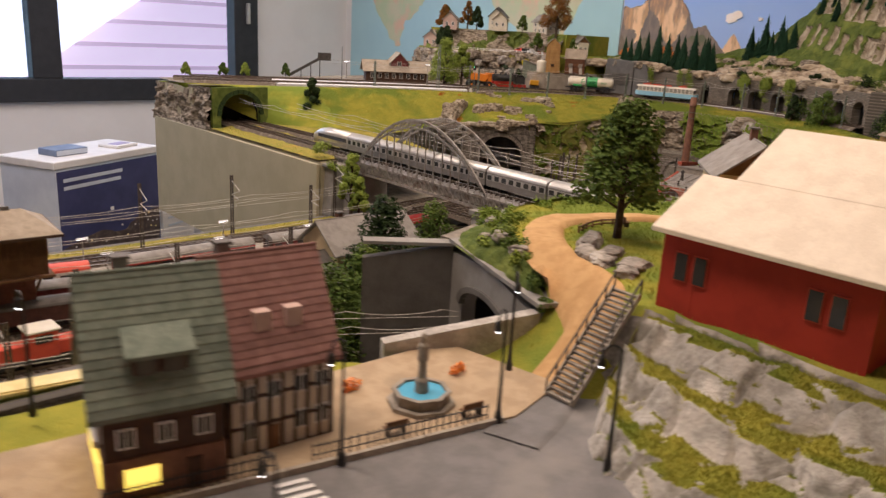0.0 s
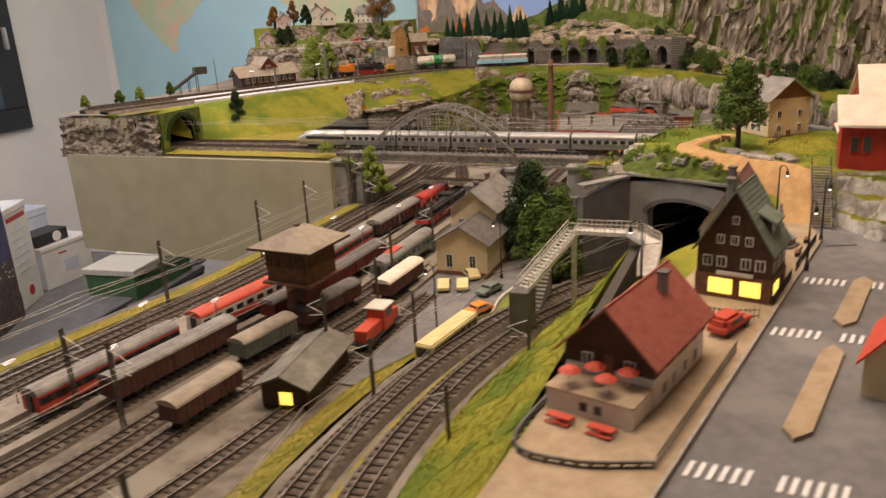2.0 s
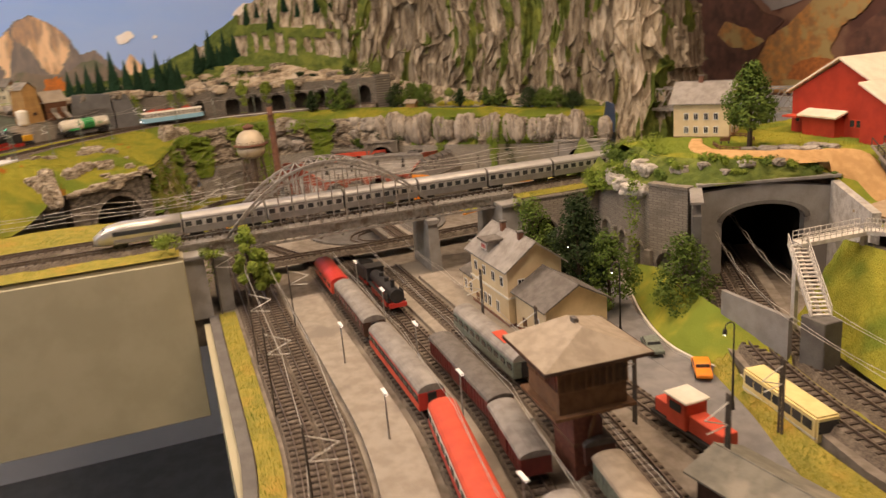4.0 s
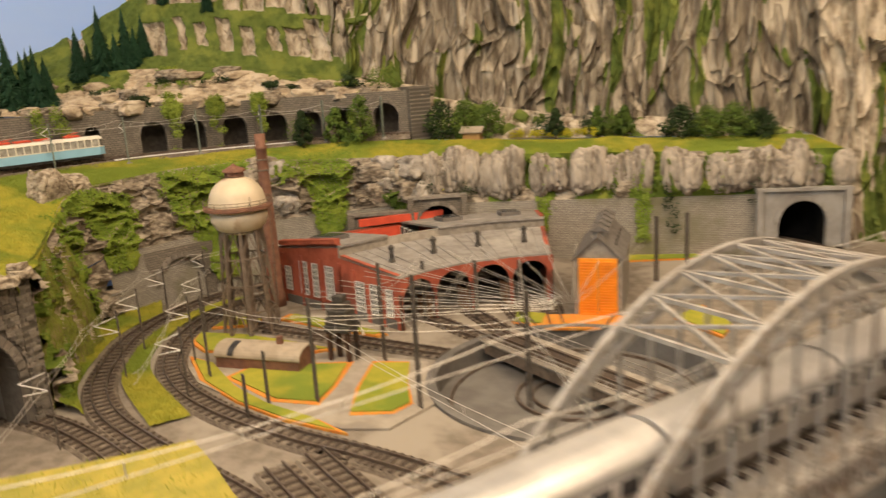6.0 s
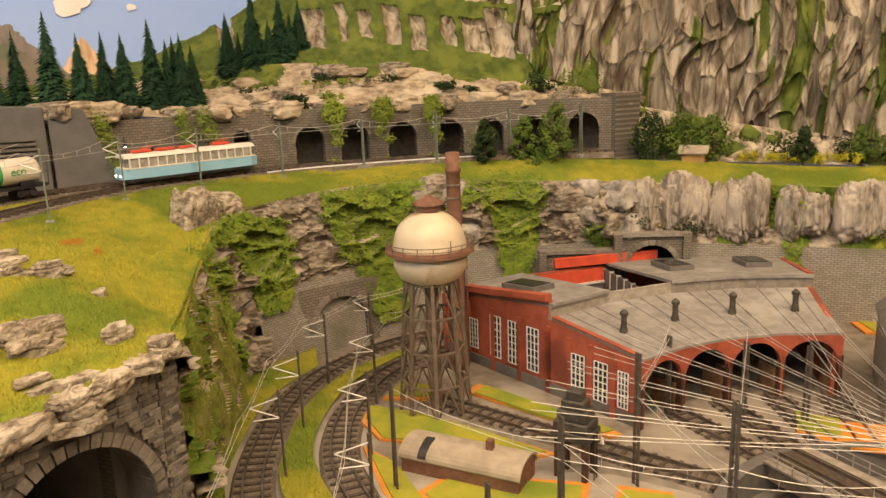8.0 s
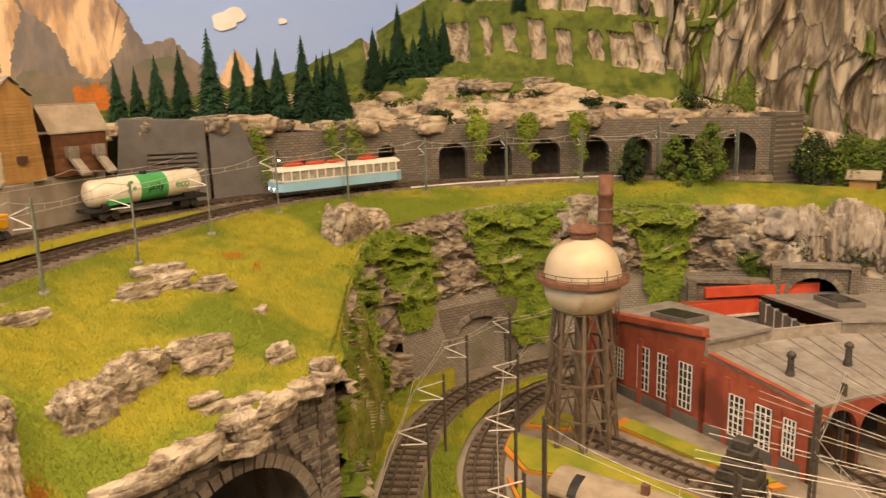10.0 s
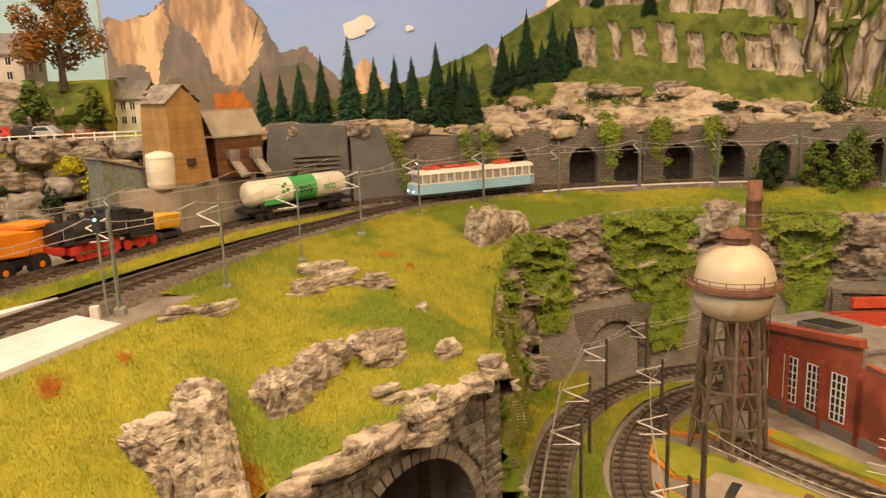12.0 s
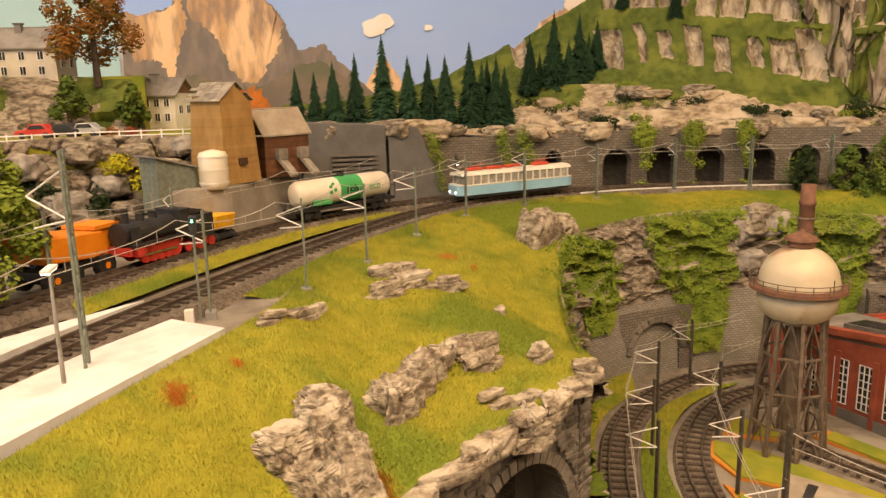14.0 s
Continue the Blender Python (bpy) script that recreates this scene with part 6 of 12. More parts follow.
ruled("embankment_turf", [(0.864, 0.736, 1.184), (0.864, 0.5, 1.184), (0.864, 0.0, 1.184)], [(0.905, 0.736, 1.184), (0.905, 0.5, 1.184), (0.905, 0.0, 1.184)], 60, 6, GRASS_DRY, "yellow dry turf verge beside the track", rough=0.002, freq=40, category="turf")
ruled("embankment_turf", [(0.955, 0.74, 1.184), (0.955, 0.4, 1.186), (0.955, 0.0, 1.19)], [(1.02, 0.74, 1.17), (1.10, 0.4, 1.17), (1.25, 0.0, 1.15)], 60, 14, GRASS_DRY, "yellow dry turf slope behind the track", rough=0.004, freq=40, category="turf")

# arcade wall along the road behind the station
ARCADE = [(0.866, 0.735), (0.862, 0.655), (0.856, 0.58), (0.775, 0.592), (0.695, 0.615), (0.615, 0.632), (0.545, 0.612)]
arc = thing("arcade_wall", "grey-brown brick retaining wall with a row of arches", "wall", kind="structure")
for k in range(len(ARCADE) - 1):
    b, a = ARCADE[k], ARCADE[k + 1]
    m = frame_at(a[0], a[1], b[0], b[1])
    w = math.hypot(a[0] - b[0], a[1] - b[1])
    flip = frame_at(b[0], b[1], a[0], a[1])
    top = 1.178 if k < 2 else 1.178 + 0.014 * (k - 1)
    bay = part("bay", wall_with_arch(w, top, top, G, w / 2, 0.032 if k < 2 else 0.022, 1.108, 0.014), COURSE_BROWN, arc)
    bay.matrix_local = flip
    ring_stones(bay, w / 2, 0.032 if k < 2 else 0.022, 1.108, 0.005, 0.005, 11, STONE_LIGHT, 0.002)
    # First two bays: near-black wall painted as the shade of open arches.
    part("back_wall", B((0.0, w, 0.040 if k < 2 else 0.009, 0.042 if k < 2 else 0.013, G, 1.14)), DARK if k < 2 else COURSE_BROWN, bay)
    part("coping", B((0.0, w, -0.003, 0.016, top, top + 0.004)), STONE_LIGHT, bay)
    part("pilaster", B((-0.006, 0.006, -0.006, 0.010, G, 1.128)), STONE_LIGHT, bay)

# road tunnel under the knoll
FA, FB = (0.543, 0.592), (0.468, 0.398)
rt = thing("railway_underpass", "wide grey concrete tunnel front with a shallow arch", "tunnel portal", kind="structure", m=frame_at(*FA, *FB))
FL = math.hypot(FB[0] - FA[0], FB[1] - FA[1])
bm = bmesh.new()
cx, hw, sp, rise = FL * 0.46, 0.062, 1.178, 0.026
arch = [(cx + hw * math.cos(a), sp + rise * math.sin(a)) for a in np.linspace(math.pi, math.pi / 2, 9)]
prism(bm, [(0, 1.08), (cx - hw, 1.08)] + arch + [(cx, 1.236), (0, 1.226)], "y", 0, 0.016)
arch = [(cx + hw * math.cos(a), sp + rise * math.sin(a)) for a in np.linspace(math.pi / 2, 0, 9)]
prism(bm, [(cx, 1.236)] + arch + [(cx + hw, 1.08), (FL, 1.08), (FL, 1.222)], "y", 0, 0.016)
part("front", fix(bm), CONCRETE, rt)
bm = bmesh.new()
for a, b in zip(np.linspace(0, math.pi, 15), np.linspace(0, math.pi, 15)[1:]):
    prism(bm, [(cx + q * hw * math.cos(t), sp + q * rise * math.sin(t) + (q - 1) * 0.02) for q, t in ((1.0, a), (1.12, a), (1.12, b), (1.0, b))], "y", -0.004, 0.003)
part("arch_ring", fix(bm), CONCRETE_DARK, rt)
part("coping", B((-0.004, FL, -0.004, 0.02, 1.2365, 1.2405)), CONCRETE, rt)
# Lining painted near-black for the darkness under the knoll.
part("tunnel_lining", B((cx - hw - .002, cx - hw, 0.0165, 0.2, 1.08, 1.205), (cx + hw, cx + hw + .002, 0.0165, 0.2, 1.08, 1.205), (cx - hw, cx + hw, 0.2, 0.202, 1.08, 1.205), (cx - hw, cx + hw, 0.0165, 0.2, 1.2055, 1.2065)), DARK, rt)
wing = thing("wing_wall", "dark grey flat retaining wall beside the underpass", "wall", kind="structure", m=frame_at(0.464, 0.650, 0.543, 0.592))
bm = bmesh.new()
prism(bm, [(0, G), (0.098, G), (0.098, 1.232), (0.0, 1.216)], "y", 0, 0.012)
part("wall_face", fix(bm), CONCRETE_DARK, wing)
part("coping", B((0.0, 0.098, -0.003, 0.015, 1.2325, 1.236)), CONCRETE, wing)
wing = thing("wing_wall", "pale rough stone retaining wall beside the square", "wall", kind="structure", m=frame_at(0.468, 0.400, 0.345, 0.455))
bm = bmesh.new()
prism(bm, [(0, 1.08), (0.135, 1.08), (0.135, 1.214), (0.06, 1.224), (0, 1.232)], "y", -0.012, 0.0)
part("wall_face", fix(bm), STONE_PALE, wing)
bm = bmesh.new()
box(bm, -0.45, 0.30, 0.535, 0.546, 1.06, T - 0.004)
solid("town_wall", bm, COURSE_X, "low stone retaining wall along the town's edge", "wall", kind="structure")

# viaduct on the right
via = thing("truss_viaduct", "pale weathered steel truss viaduct on concrete piers", "bridge")
V0, V1 = Vector((1.50, 0.075, 1.236)), Vector((0.62, -0.345, 1.236))
dv = (V1 - V0).normalized()
nv = Vector((-dv.y, dv.x, 0))
for o in (-0.022, 0.022):
    bm = bmesh.new()
    for z in (0.0, 0.052):
        bar(bm, V0 + nv * o + Vector((0, 0, z)), V1 + nv * o + Vector((0, 0, z)), 0.0035)
    for k in range(30):
        a, b = V0.lerp(V1, k / 30) + nv * o, V0.lerp(V1, (k + 1) / 30) + nv * o
        bar(bm, a, b + Vector((0, 0, 0.052)) if k % 2 else b + Vector((0, 0, 0.0)), 0.002)
        bar(bm, a + Vector((0, 0, 0.052 * (k % 2))), b + Vector((0, 0, 0.052 * ((k + 1) % 2))), 0.0022)
    part("truss", bm, STEEL, via)
bm = bmesh.new()
bar(bm, V0 - Vector((0, 0, 0.004)), V1 - Vector((0, 0, 0.004)), 0.044, 0.006)
part("deck", bm, STEEL, via)
for t in (0.16, 0.55, 0.9):
    c = V0.lerp(V1, t)
    bm = bmesh.new()
    rod(bm, (c.x, c.y, 1.02), (c.x, c.y, 1.228), 0.022, 0.017, 4)
    part("pier", bm, CONCRETE, via)

# ---------------------------------------------------------------- buildings
def windows_on(root, L, W, spec, frame_mat=None, pane=None):
    """spec rows: side, along, height, width, tall."""
    for side, u, z, w, h in spec:
        fm, pm = frame_mat or WHITE_PAINT, pane or WINDOW_DARK
        e = 0.0009
        def bx(grow, out, back):
            ww, hh = w / 2 + grow, h / 2 + grow
            if side == "front":
                return (u - ww, u + ww, -W / 2 - out, -W / 2 + back, z - hh, z + hh)
            if side == "back":
                return (u - ww, u + ww, W / 2 - back, W / 2 + out, z - hh, z + hh)
            if side == "left":
                return (-L / 2 - out, -L / 2 + back, u - ww, u + ww, z - hh, z + hh)
            return (L / 2 - back, L / 2 + out, u - ww, u + ww, z - hh, z + hh)
        fr = part("window", B(bx(0.0009, e, 0.0005)), fm, root)
        part("pane", B(bx(-0.0002, e + 0.0003, -e * 0.5)), pm, fr)
        m = bx(0, e + 0.0007, -e * 0.8)
        if side in ("front", "back"):
            cx = (m[0] + m[1]) / 2
            part("glazing_bar", B((cx - 0.0003, cx + 0.0003, *m[2:])), fm, fr)
        else:
            cy = (m[2] + m[3]) / 2
            part("glazing_bar", B((m[0], m[1], cy - 0.0003, cy + 0.0003, *m[4:])), fm, fr)


def gable_house(name, label, category, L, W, hw, hr, wall, roof, m, over=0.006, spec=(), plinth=None, chimneys=(), door=None, group="", tiles=0, gable=None, frame_mat=None, pane=None, thick=0.002):
    """A house with its ridge along local x."""
    root = thing(name, label, category, group, m=m)
    bm = bmesh.new()
    prism(bm, [(-W / 2, 0), (W / 2, 0), (W / 2, hw), (0, hw + hr), (-W / 2, hw)], "x", -L / 2, L / 2)
    part("wall", fix(bm), wall, root)
    if gable:
        for x in (-L / 2 - 0.0006, L / 2):
            bm = bmesh.new()
            prism(bm, [(-W / 2, hw), (W / 2, hw), (0, hw + hr)], "x", x, x + 0.0006)
            part("gable", fix(bm), gable, root)
    if plinth:
        part("plinth", B((-L / 2 - 0.0012, L / 2 + 0.0012, -W / 2 - 0.0012, W / 2 + 0.0012, 0, 0.008)), plinth, root)
    sl = math.hypot(W / 2, hr)
    k = (sl + over) / sl
    for s in (-1, 1):
        bm = bmesh.new()
        ye, ze = s * W / 2 * k, hw + hr - hr * k
        prism(bm, [(0, hw + hr), (ye, ze), (ye, ze + thick), (0, hw + hr + thick * 1.3)], "x", -L / 2 - over, L / 2 + over)
        rp = part("roof", fix(bm), roof, root)
        for r in range(tiles):
            t = (r + 0.5) / tiles
            y, z = ye * t, hw + hr - hr * k * t + thick * (1.3 - 0.3 * t)
            bm = bmesh.new()
            dy, dz = ye / tiles * 0.5, hr * k / tiles * 0.5
            prism(bm, [(y - dy, z + dz), (y + dy, z - dz), (y + dy, z - dz + 0.0008), (y - dy, z + dz + 0.0001)], "x", -L / 2 - over, L / 2 + over)
            part("tile_course", fix(bm), roof, rp)
    bm = bmesh.new()
    rod(bm, (-L / 2 - over, 0, hw + hr + thick * 1.2), (L / 2 + over, 0, hw + hr + thick * 1.2), 0.0011, seg=6)
    part("ridge", bm, roof, root)
    for u, v, z in chimneys:
        ch = part("chimney", B((u - 0.004, u + 0.004, v - 0.0035, v + 0.0035, hw, z)), plinth or CONCRETE, root)
        part("cap", B((u - 0.0052, u + 0.0052, v - 0.0047, v + 0.0047, z, z + 0.0018)), DARK_ROOF, ch)
    if door:
        side, u, w, h = door
        d = {"front": (u - w / 2, u + w / 2, -W / 2 - 0.001, -W / 2 + 0.0004, 0, h), "back": (u - w / 2, u + w / 2, W / 2 - 0.0004, W / 2 + 0.001, 0, h), "left": (-L / 2 - 0.001, -L / 2 + .0004, u - w / 2, u + w / 2, 0, h), "right": (L / 2 - .0004, L / 2 + 0.001, u - w / 2, u + w / 2, 0, h)}[side]
        part("door", B(d), TIMBER, root)
    windows_on(root, L, W, spec, frame_mat, pane)
    return root


# water tower
wt = thing("water_tower", "rusty lattice water tower with a round cream tank", "water tower", m=pose(1.683, 1.124, G - 0.002))
Z0 = 0.139
bm = bmesh.new()
prof = [(0.004, Z0 - .002), (0.020, Z0), (0.0315, Z0 + 0.008), (0.0365, Z0 + 0.018), (0.0372, Z0 + 0.030)]
lathe(bm, prof, seg=32)
part("tank_bottom", bm, TOWER_CREAM, wt, "stained cream lower tank shell", True)
bm = bmesh.new()
lathe(bm, [(0.0372, Z0 + 0.0302), (0.0372, Z0 + 0.040)] + [(0.0360 * math.cos(a), Z0 + 0.042 + 0.033 * math.sin(a)) for a in np.linspace(0.08, 1.45, 12)], seg=36)
part("tank_dome", bm, TOWER_CREAM, wt, "cream round tank dome with rust streaks", True)
bm = bmesh.new()
lathe(bm, [(0.037, Z0 + 0.031), (0.0445, Z0 + 0.033), (0.0445, Z0 + 0.0365), (0.037, Z0 + 0.0375)], seg=36)
part("gallery", bm, RUST, wt, "rusty walkway round the tank")
bm = bmesh.new()
for k in range(36):
    a, b = math.tau * k / 36, math.tau * (k + 1) / 36
    for z in (0.0405, 0.0445):
        bar(bm, (0.0440 * math.cos(a), 0.0440 * math.sin(a), Z0 + z), (0.0440 * math.cos(b), 0.0440 * math.sin(b), Z0 + z), 0.0007)
    if k % 2 == 0:
        bar(bm, (0.0440 * math.cos(a), 0.0440 * math.sin(a), Z0 + 0.0365), (0.0440 * math.cos(a), 0.0440 * math.sin(a), Z0 + 0.0447), 0.0007)
part("gallery_rail", bm, WEATHERED, wt)
bm = bmesh.new()
lathe(bm, [(0.0125, Z0 + 0.0745), (0.0125, Z0 + 0.080), (0.0155, Z0 + 0.0805), (0.0145, Z0 + 0.083), (0.004, Z0 + 0.088), (0.0008, Z0 + 0.091)], seg=16)
part("lantern", bm, RUST, wt, "rusty capped vent on the dome")
legs = 8
for k in range(legs):
    a = math.tau * (k + 0.5) / legs
    lo, hi = Vector((0.037 * math.cos(a), 0.037 * math.sin(a), 0)), Vector((0.027 * math.cos(a), 0.027 * math.sin(a), Z0 + 0.004))
    bm = bmesh.new()
    bar(bm, lo, hi, 0.0032)
    part("leg", bm, WEATHERED, wt)
    b = math.tau * (k + 1.5) / legs
    lo2, hi2 = Vector((0.037 * math.cos(b), 0.037 * math.sin(b), 0)), Vector((0.027 * math.cos(b), 0.027 * math.sin(b), Z0 + 0.004))
    for i in range(4):
        t0, t1 = i / 4, (i + 1) / 4
        mid = lo.lerp(hi, t1).lerp(lo2.lerp(hi2, t1), 0.5)
        for nm, a_, b_, th in (("strut", lo.lerp(hi, t1), lo2.lerp(hi2, t1), 0.0018), ("brace", lo.lerp(hi, t0), mid, 0.0013), ("brace", lo2.lerp(hi2, t0), mid, 0.0013)):
            bm = bmesh.new()
            bar(bm, a_, b_, th)
            part(nm, bm, WEATHERED, wt)
bm = bmesh.new()
rod(bm, (0, 0, 0), (0, 0, Z0), 0.007, seg=10)
part("riser_pipe", bm, WEATHERED, wt)
bm = bmesh.new()
for o in (-0.003, 0.003):
    bar(bm, (0.014 + o, -0.044, 0.005), (0.014 + o, -0.0475, Z0 + 0.04), 0.0008)
for k in range(26):
    bar(bm, (0.011, -0.044 - 0.0001 * k, 0.008 + k * 0.005), (0.017, -0.044 - 0.0001 * k, 0.008 + k * 0.005), 0.0006)
part("ladder", bm, WEATHERED, wt)
bm = bmesh.new()
bar(bm, (-0.0485, 0.0, Z0 + 0.034), (-0.0485, 0.0, Z0 + 0.052), 0.0008)
part("bracket", bm, WEATHERED, wt)

# tall brick chimney of the roundhouse
ch = thing("factory_chimney", "tall round brown brick chimney", "chimney", m=pose(1.772, 1.052, G - 0.002))
bm = bmesh.new()
lathe(bm, [(0.0125, 0), (0.0125, 0.02), (0.0105, 0.022), (0.0082, 0.20), (0.0078, 0.235), (0.0088, 0.236), (0.0088, 0.240), (0.0076, 0.241), (0.0076, 0.258)], seg=18)
part("shaft", bm, RUST, ch, smooth=True)
for z in (0.205, 0.22):
    bm = bmesh.new()
    lathe(bm, [(0.0083, z), (0.0090, z + 0.0005), (0.0090, z + 0.002), (0.0083, z + 0.0025)], seg=18)
    part("band", bm, WEATHERED, ch)

# roundhouse: three wedge stalls with brick walls and stepped roofs
rh = thing("roundhouse", "red brick locomotive roundhouse with grey felt roofs", "engine shed")
def polar(r, deg):
    return (RC.x + r * math.cos(radians(deg)), RC.y + r * math.sin(radians(deg)))
R_FRONT, R_MID, R_BACK = 0.268, 0.385, 0.560
A0, STEP, STALLS = 13.5, -12.5, 4
for k in range(STALLS):
    a, b = A0 + STEP * k, A0 + STEP * (k + 1)
    for r0, r1, z0, z1, ov in ((R_FRONT, R_MID, 1.139, 1.153, 0.006), (R_MID, R_BACK, 1.168, 1.147, 0.006)):
        if k == 1 and r0 == R_MID:
            continue
        p = [polar(r0 - ov, a), polar(r0 - ov, b), polar(r1 + ov * 0.2, b), polar(r1 + ov * 0.2, a)]
        bm = bmesh.new()
        lo = [bm.verts.new((*q, z)) for q, z in zip(p, (z0, z0, z1, z1))]
        hi = [bm.verts.new((*q, z + 0.0035)) for q, z in zip(p, (z0, z0, z1, z1))]
        for i in range(4):
            bm.faces.new((lo[i], lo[(i + 1) % 4], hi[(i + 1) % 4], hi[i]))
        bm.faces.new(hi)
        bm.faces.new(lo[::-1])
        part("roof", fix(bm), GREY_ROOF, rh)
    for i in range(1, 4):
        ang = a + (b - a) * i / 4
        p, q = polar(R_FRONT - 0.004, ang), polar(R_MID - 0.002, ang)
        bm = bmesh.new()
        bar(bm, (*p, 1.1432), (*q, 1.1571), 0.0012, 0.0012)
        part("roof_batten", bm, GREY_ROOF, rh)
    # clerestory step
    q0, q1 = polar(R_MID, a), polar(R_MID, b)
    w = math.hypot(q1[0] - q0[0], q1[1] - q0[1])
    cl = part("clerestory", B((0, w, 0, 0.004, 1.153, 1.168)), GREY_WOOD, rh)
    cl.matrix_local = frame_at(*q1, *q0)
    for i in range(7):
        part("louvre", B((w * (i + 0.2) / 7, w * (i + 0.8) / 7, -0.001, 0.001, 1.157, 1.166)), DARK_ROOF, cl)
    # stall front with arched red lintel
    q0, q1 = polar(R_FRONT, a), polar(R_FRONT, b)
    w = math.hypot(q1[0] - q0[0], q1[1] - q0[1])
    fr = part("stall_front", wall_with_arch(w, 1.140, 1.140, G, w / 2, w * 0.465, 1.107, 0.006), RED_BRICK, rh, "red brick arched stall front")
    fr.matrix_local = frame_at(*q1, *q0)
    for e in (0.0, w):
        part("post", B((e - 0.0022, e + 0.0022, -0.002, 0.006, G, 1.118)), TIMBER_DARK, fr)
    for i in (-1, 1):
        gx = w / 2 + i * w * 0.42
        part("gate_leaf", B((gx - 0.001, gx + 0.001, -0.030, -0.001, G + 0.002, 1.102)), TIMBER, fr)
    # skylight and smoke vents
    for rr, zz in ((0.47, 1.1608),) if k != 1 else ():
        c = polar(rr, (a + b) / 2)
        sk = part("skylight", B((-0.030, 0.030, -0.016, 0.016, 0, 0.006)), DARK_ROOF, rh)
        sk.matrix_local = pose(c[0], c[1], zz, 0, 6.5, (a + b) / 2)
        for i in range(9):
            part("glazing_strip", B((-0.0265 + i * 0.006, -0.0225 + i * 0.006, -0.013, 0.013, 0.0061, 0.0072)), WINDOW_DARK, sk)
    c = polar(0.315, (a + b) / 2)
    bm = bmesh.new()
    lathe(bm, [(0.0052, 0), (0.0032, 0.010), (0.0030, 0.020), (0.0044, 0.021), (0.0044, 0.024), (0.001, 0.027)], seg=10)
    ve = part("smoke_vent", bm, IRON, rh)
    ve.location = (c[0], c[1], 1.146)
# side walls and back
def rh_wall(p, q, z1a, z1b, wins, mat=RED_BRICK):
    w = math.hypot(q[0] - p[0], q[1] - p[1])
    bm = bmesh.new()
    prism(bm, [(0, G - 0.002), (w, G - 0.002), (w, z1b), (0, z1a)], "y", 0, 0.006)
    wl = part("side_wall", fix(bm), mat, rh)
    wl.matrix_local = frame_at(*p, *q)
    part("plinth", B((0, w, -0.002, 0.0, G, G + 0.012)), CONCRETE_DARK, wl)
    for u in np.linspace(0.0, w, 5):
        part("pilaster", B((u - 0.003, u + 0.003, -0.0025, 0.0, G, min(z1a, z1b) - 0.004)), RED_BRICK, wl)
    for u, z, ww, hh in wins:
        f = part("window", B((u - ww / 2, u + ww / 2, -0.0012, 0.0, z - hh / 2, z + hh / 2)), WINDOW_DARK, wl)
        for i in range(4):
            xx = u - ww / 2 + ww * i / 3
            part("glazing_bar", B((xx - 0.0005, xx + 0.0005, -0.0022, -0.0012, z - hh / 2, z + hh / 2)), WHITE_PAINT, f)
        for i in range(7):
            zz = z - hh / 2 + hh * i / 6
            part("glazing_bar", B((u - ww / 2, u + ww / 2, -0.0020, -0.0012, zz - 0.0004, zz + 0.0004)), WHITE_PAINT, f)
    return wl
pb, pm, pf = polar(R_BACK, A0), polar(R_MID, A0), polar(R_FRONT, A0)
wm = math.hypot(pb[0] - pm[0], pb[1] - pm[1])
rh_wall(pb, pm, 1.150, 1.173, [(0.028, 1.108, 0.014, 0.036), (0.054, 1.108, 0.014, 0.036), (0.092, 1.113, 0.017, 0.050), (0.122, 1.113, 0.017, 0.050), (0.152, 1.113, 0.017, 0.050)])
rh_wall(pm, pf, 1.158, 1.144, [(0.042, 1.104, 0.017, 0.042), (0.072, 1.104, 0.017, 0.042), (0.100, 1.104, 0.012, 0.038)])
cw = part("coping", B((0.040, wm, -0.0035, 0.0065, 0, 0.007)), RED_BRICK, rh, "raised brick coping of the end wall")
cw.matrix_local = frame_at(*pb, *pm, 1.1525) @ pose(0, 0, 0, 0, -math.degrees(math.atan2(0.021, wm)), 0)
AE = A0 + STEP * STALLS
rh_wall(polar(R_FRONT, AE), polar(R_MID, AE), 1.143, 1.157, [])
rh_wall(polar(R_MID, AE), polar(R_BACK, AE), 1.173, 1.151, [])
for k in range(STALLS):
    rh_wall(polar(R_BACK, A0 + STEP * (k + 1)), polar(R_BACK, A0 + STEP * k), 1.148, 1.148, [(0.03, 1.11, 0.012, 0.03), (0.08, 1.11, 0.012, 0.03)])
# the unroofed second stall: dark floor, partitions and a bright inner rear wall
for k in (1, 2):
    p, q = polar(R_MID + 0.006, A0 + STEP * k), polar(R_BACK - 0.008, A0 + STEP * k)
    w = math.hypot(q[0] - p[0], q[1] - p[1])
    pw = part("partition", B((0, w, -0.002, 0.002, G, 1.142)), CONCRETE_DARK, rh)
    pw.matrix_local = frame_at(*p, *q)
    for i in range(9):
        part("partition_post", B((w * i / 8 - 0.0008, w * i / 8 + 0.0008, -0.003, 0.003, 1.120, 1.144)), ARM, pw)
p, q = polar(R_BACK - 0.008, A0 + STEP), polar(R_BACK - 0.008, A0 + STEP * 2)
w = math.hypot(q[0] - p[0], q[1] - p[1])
iw = part("inner_rear_wall", B((0.004, w - 0.004, -0.003, 0.0, 1.128, 1.146)), RED_TRIM, rh, "bright red inner rear wall")
iw.matrix_local = frame_at(*p, *q)
part("inner_rail", B((0.004, w - 0.004, -0.006, -0.004, 1.126, 1.129)), ARM, iw)
part("inner_wall_base", B((0.004, w - 0.004, -0.003, 0.0, G, 1.1278)), CONCRETE_DARK, iw)
c = polar(0.55, A0 + STEP * 2)
rb = part("red_parapet", B((-0.004, 0.004, -0.075, 0.075, 0, 0.012)), RED_TRIM, rh, "bright red parapet along the rear wall")
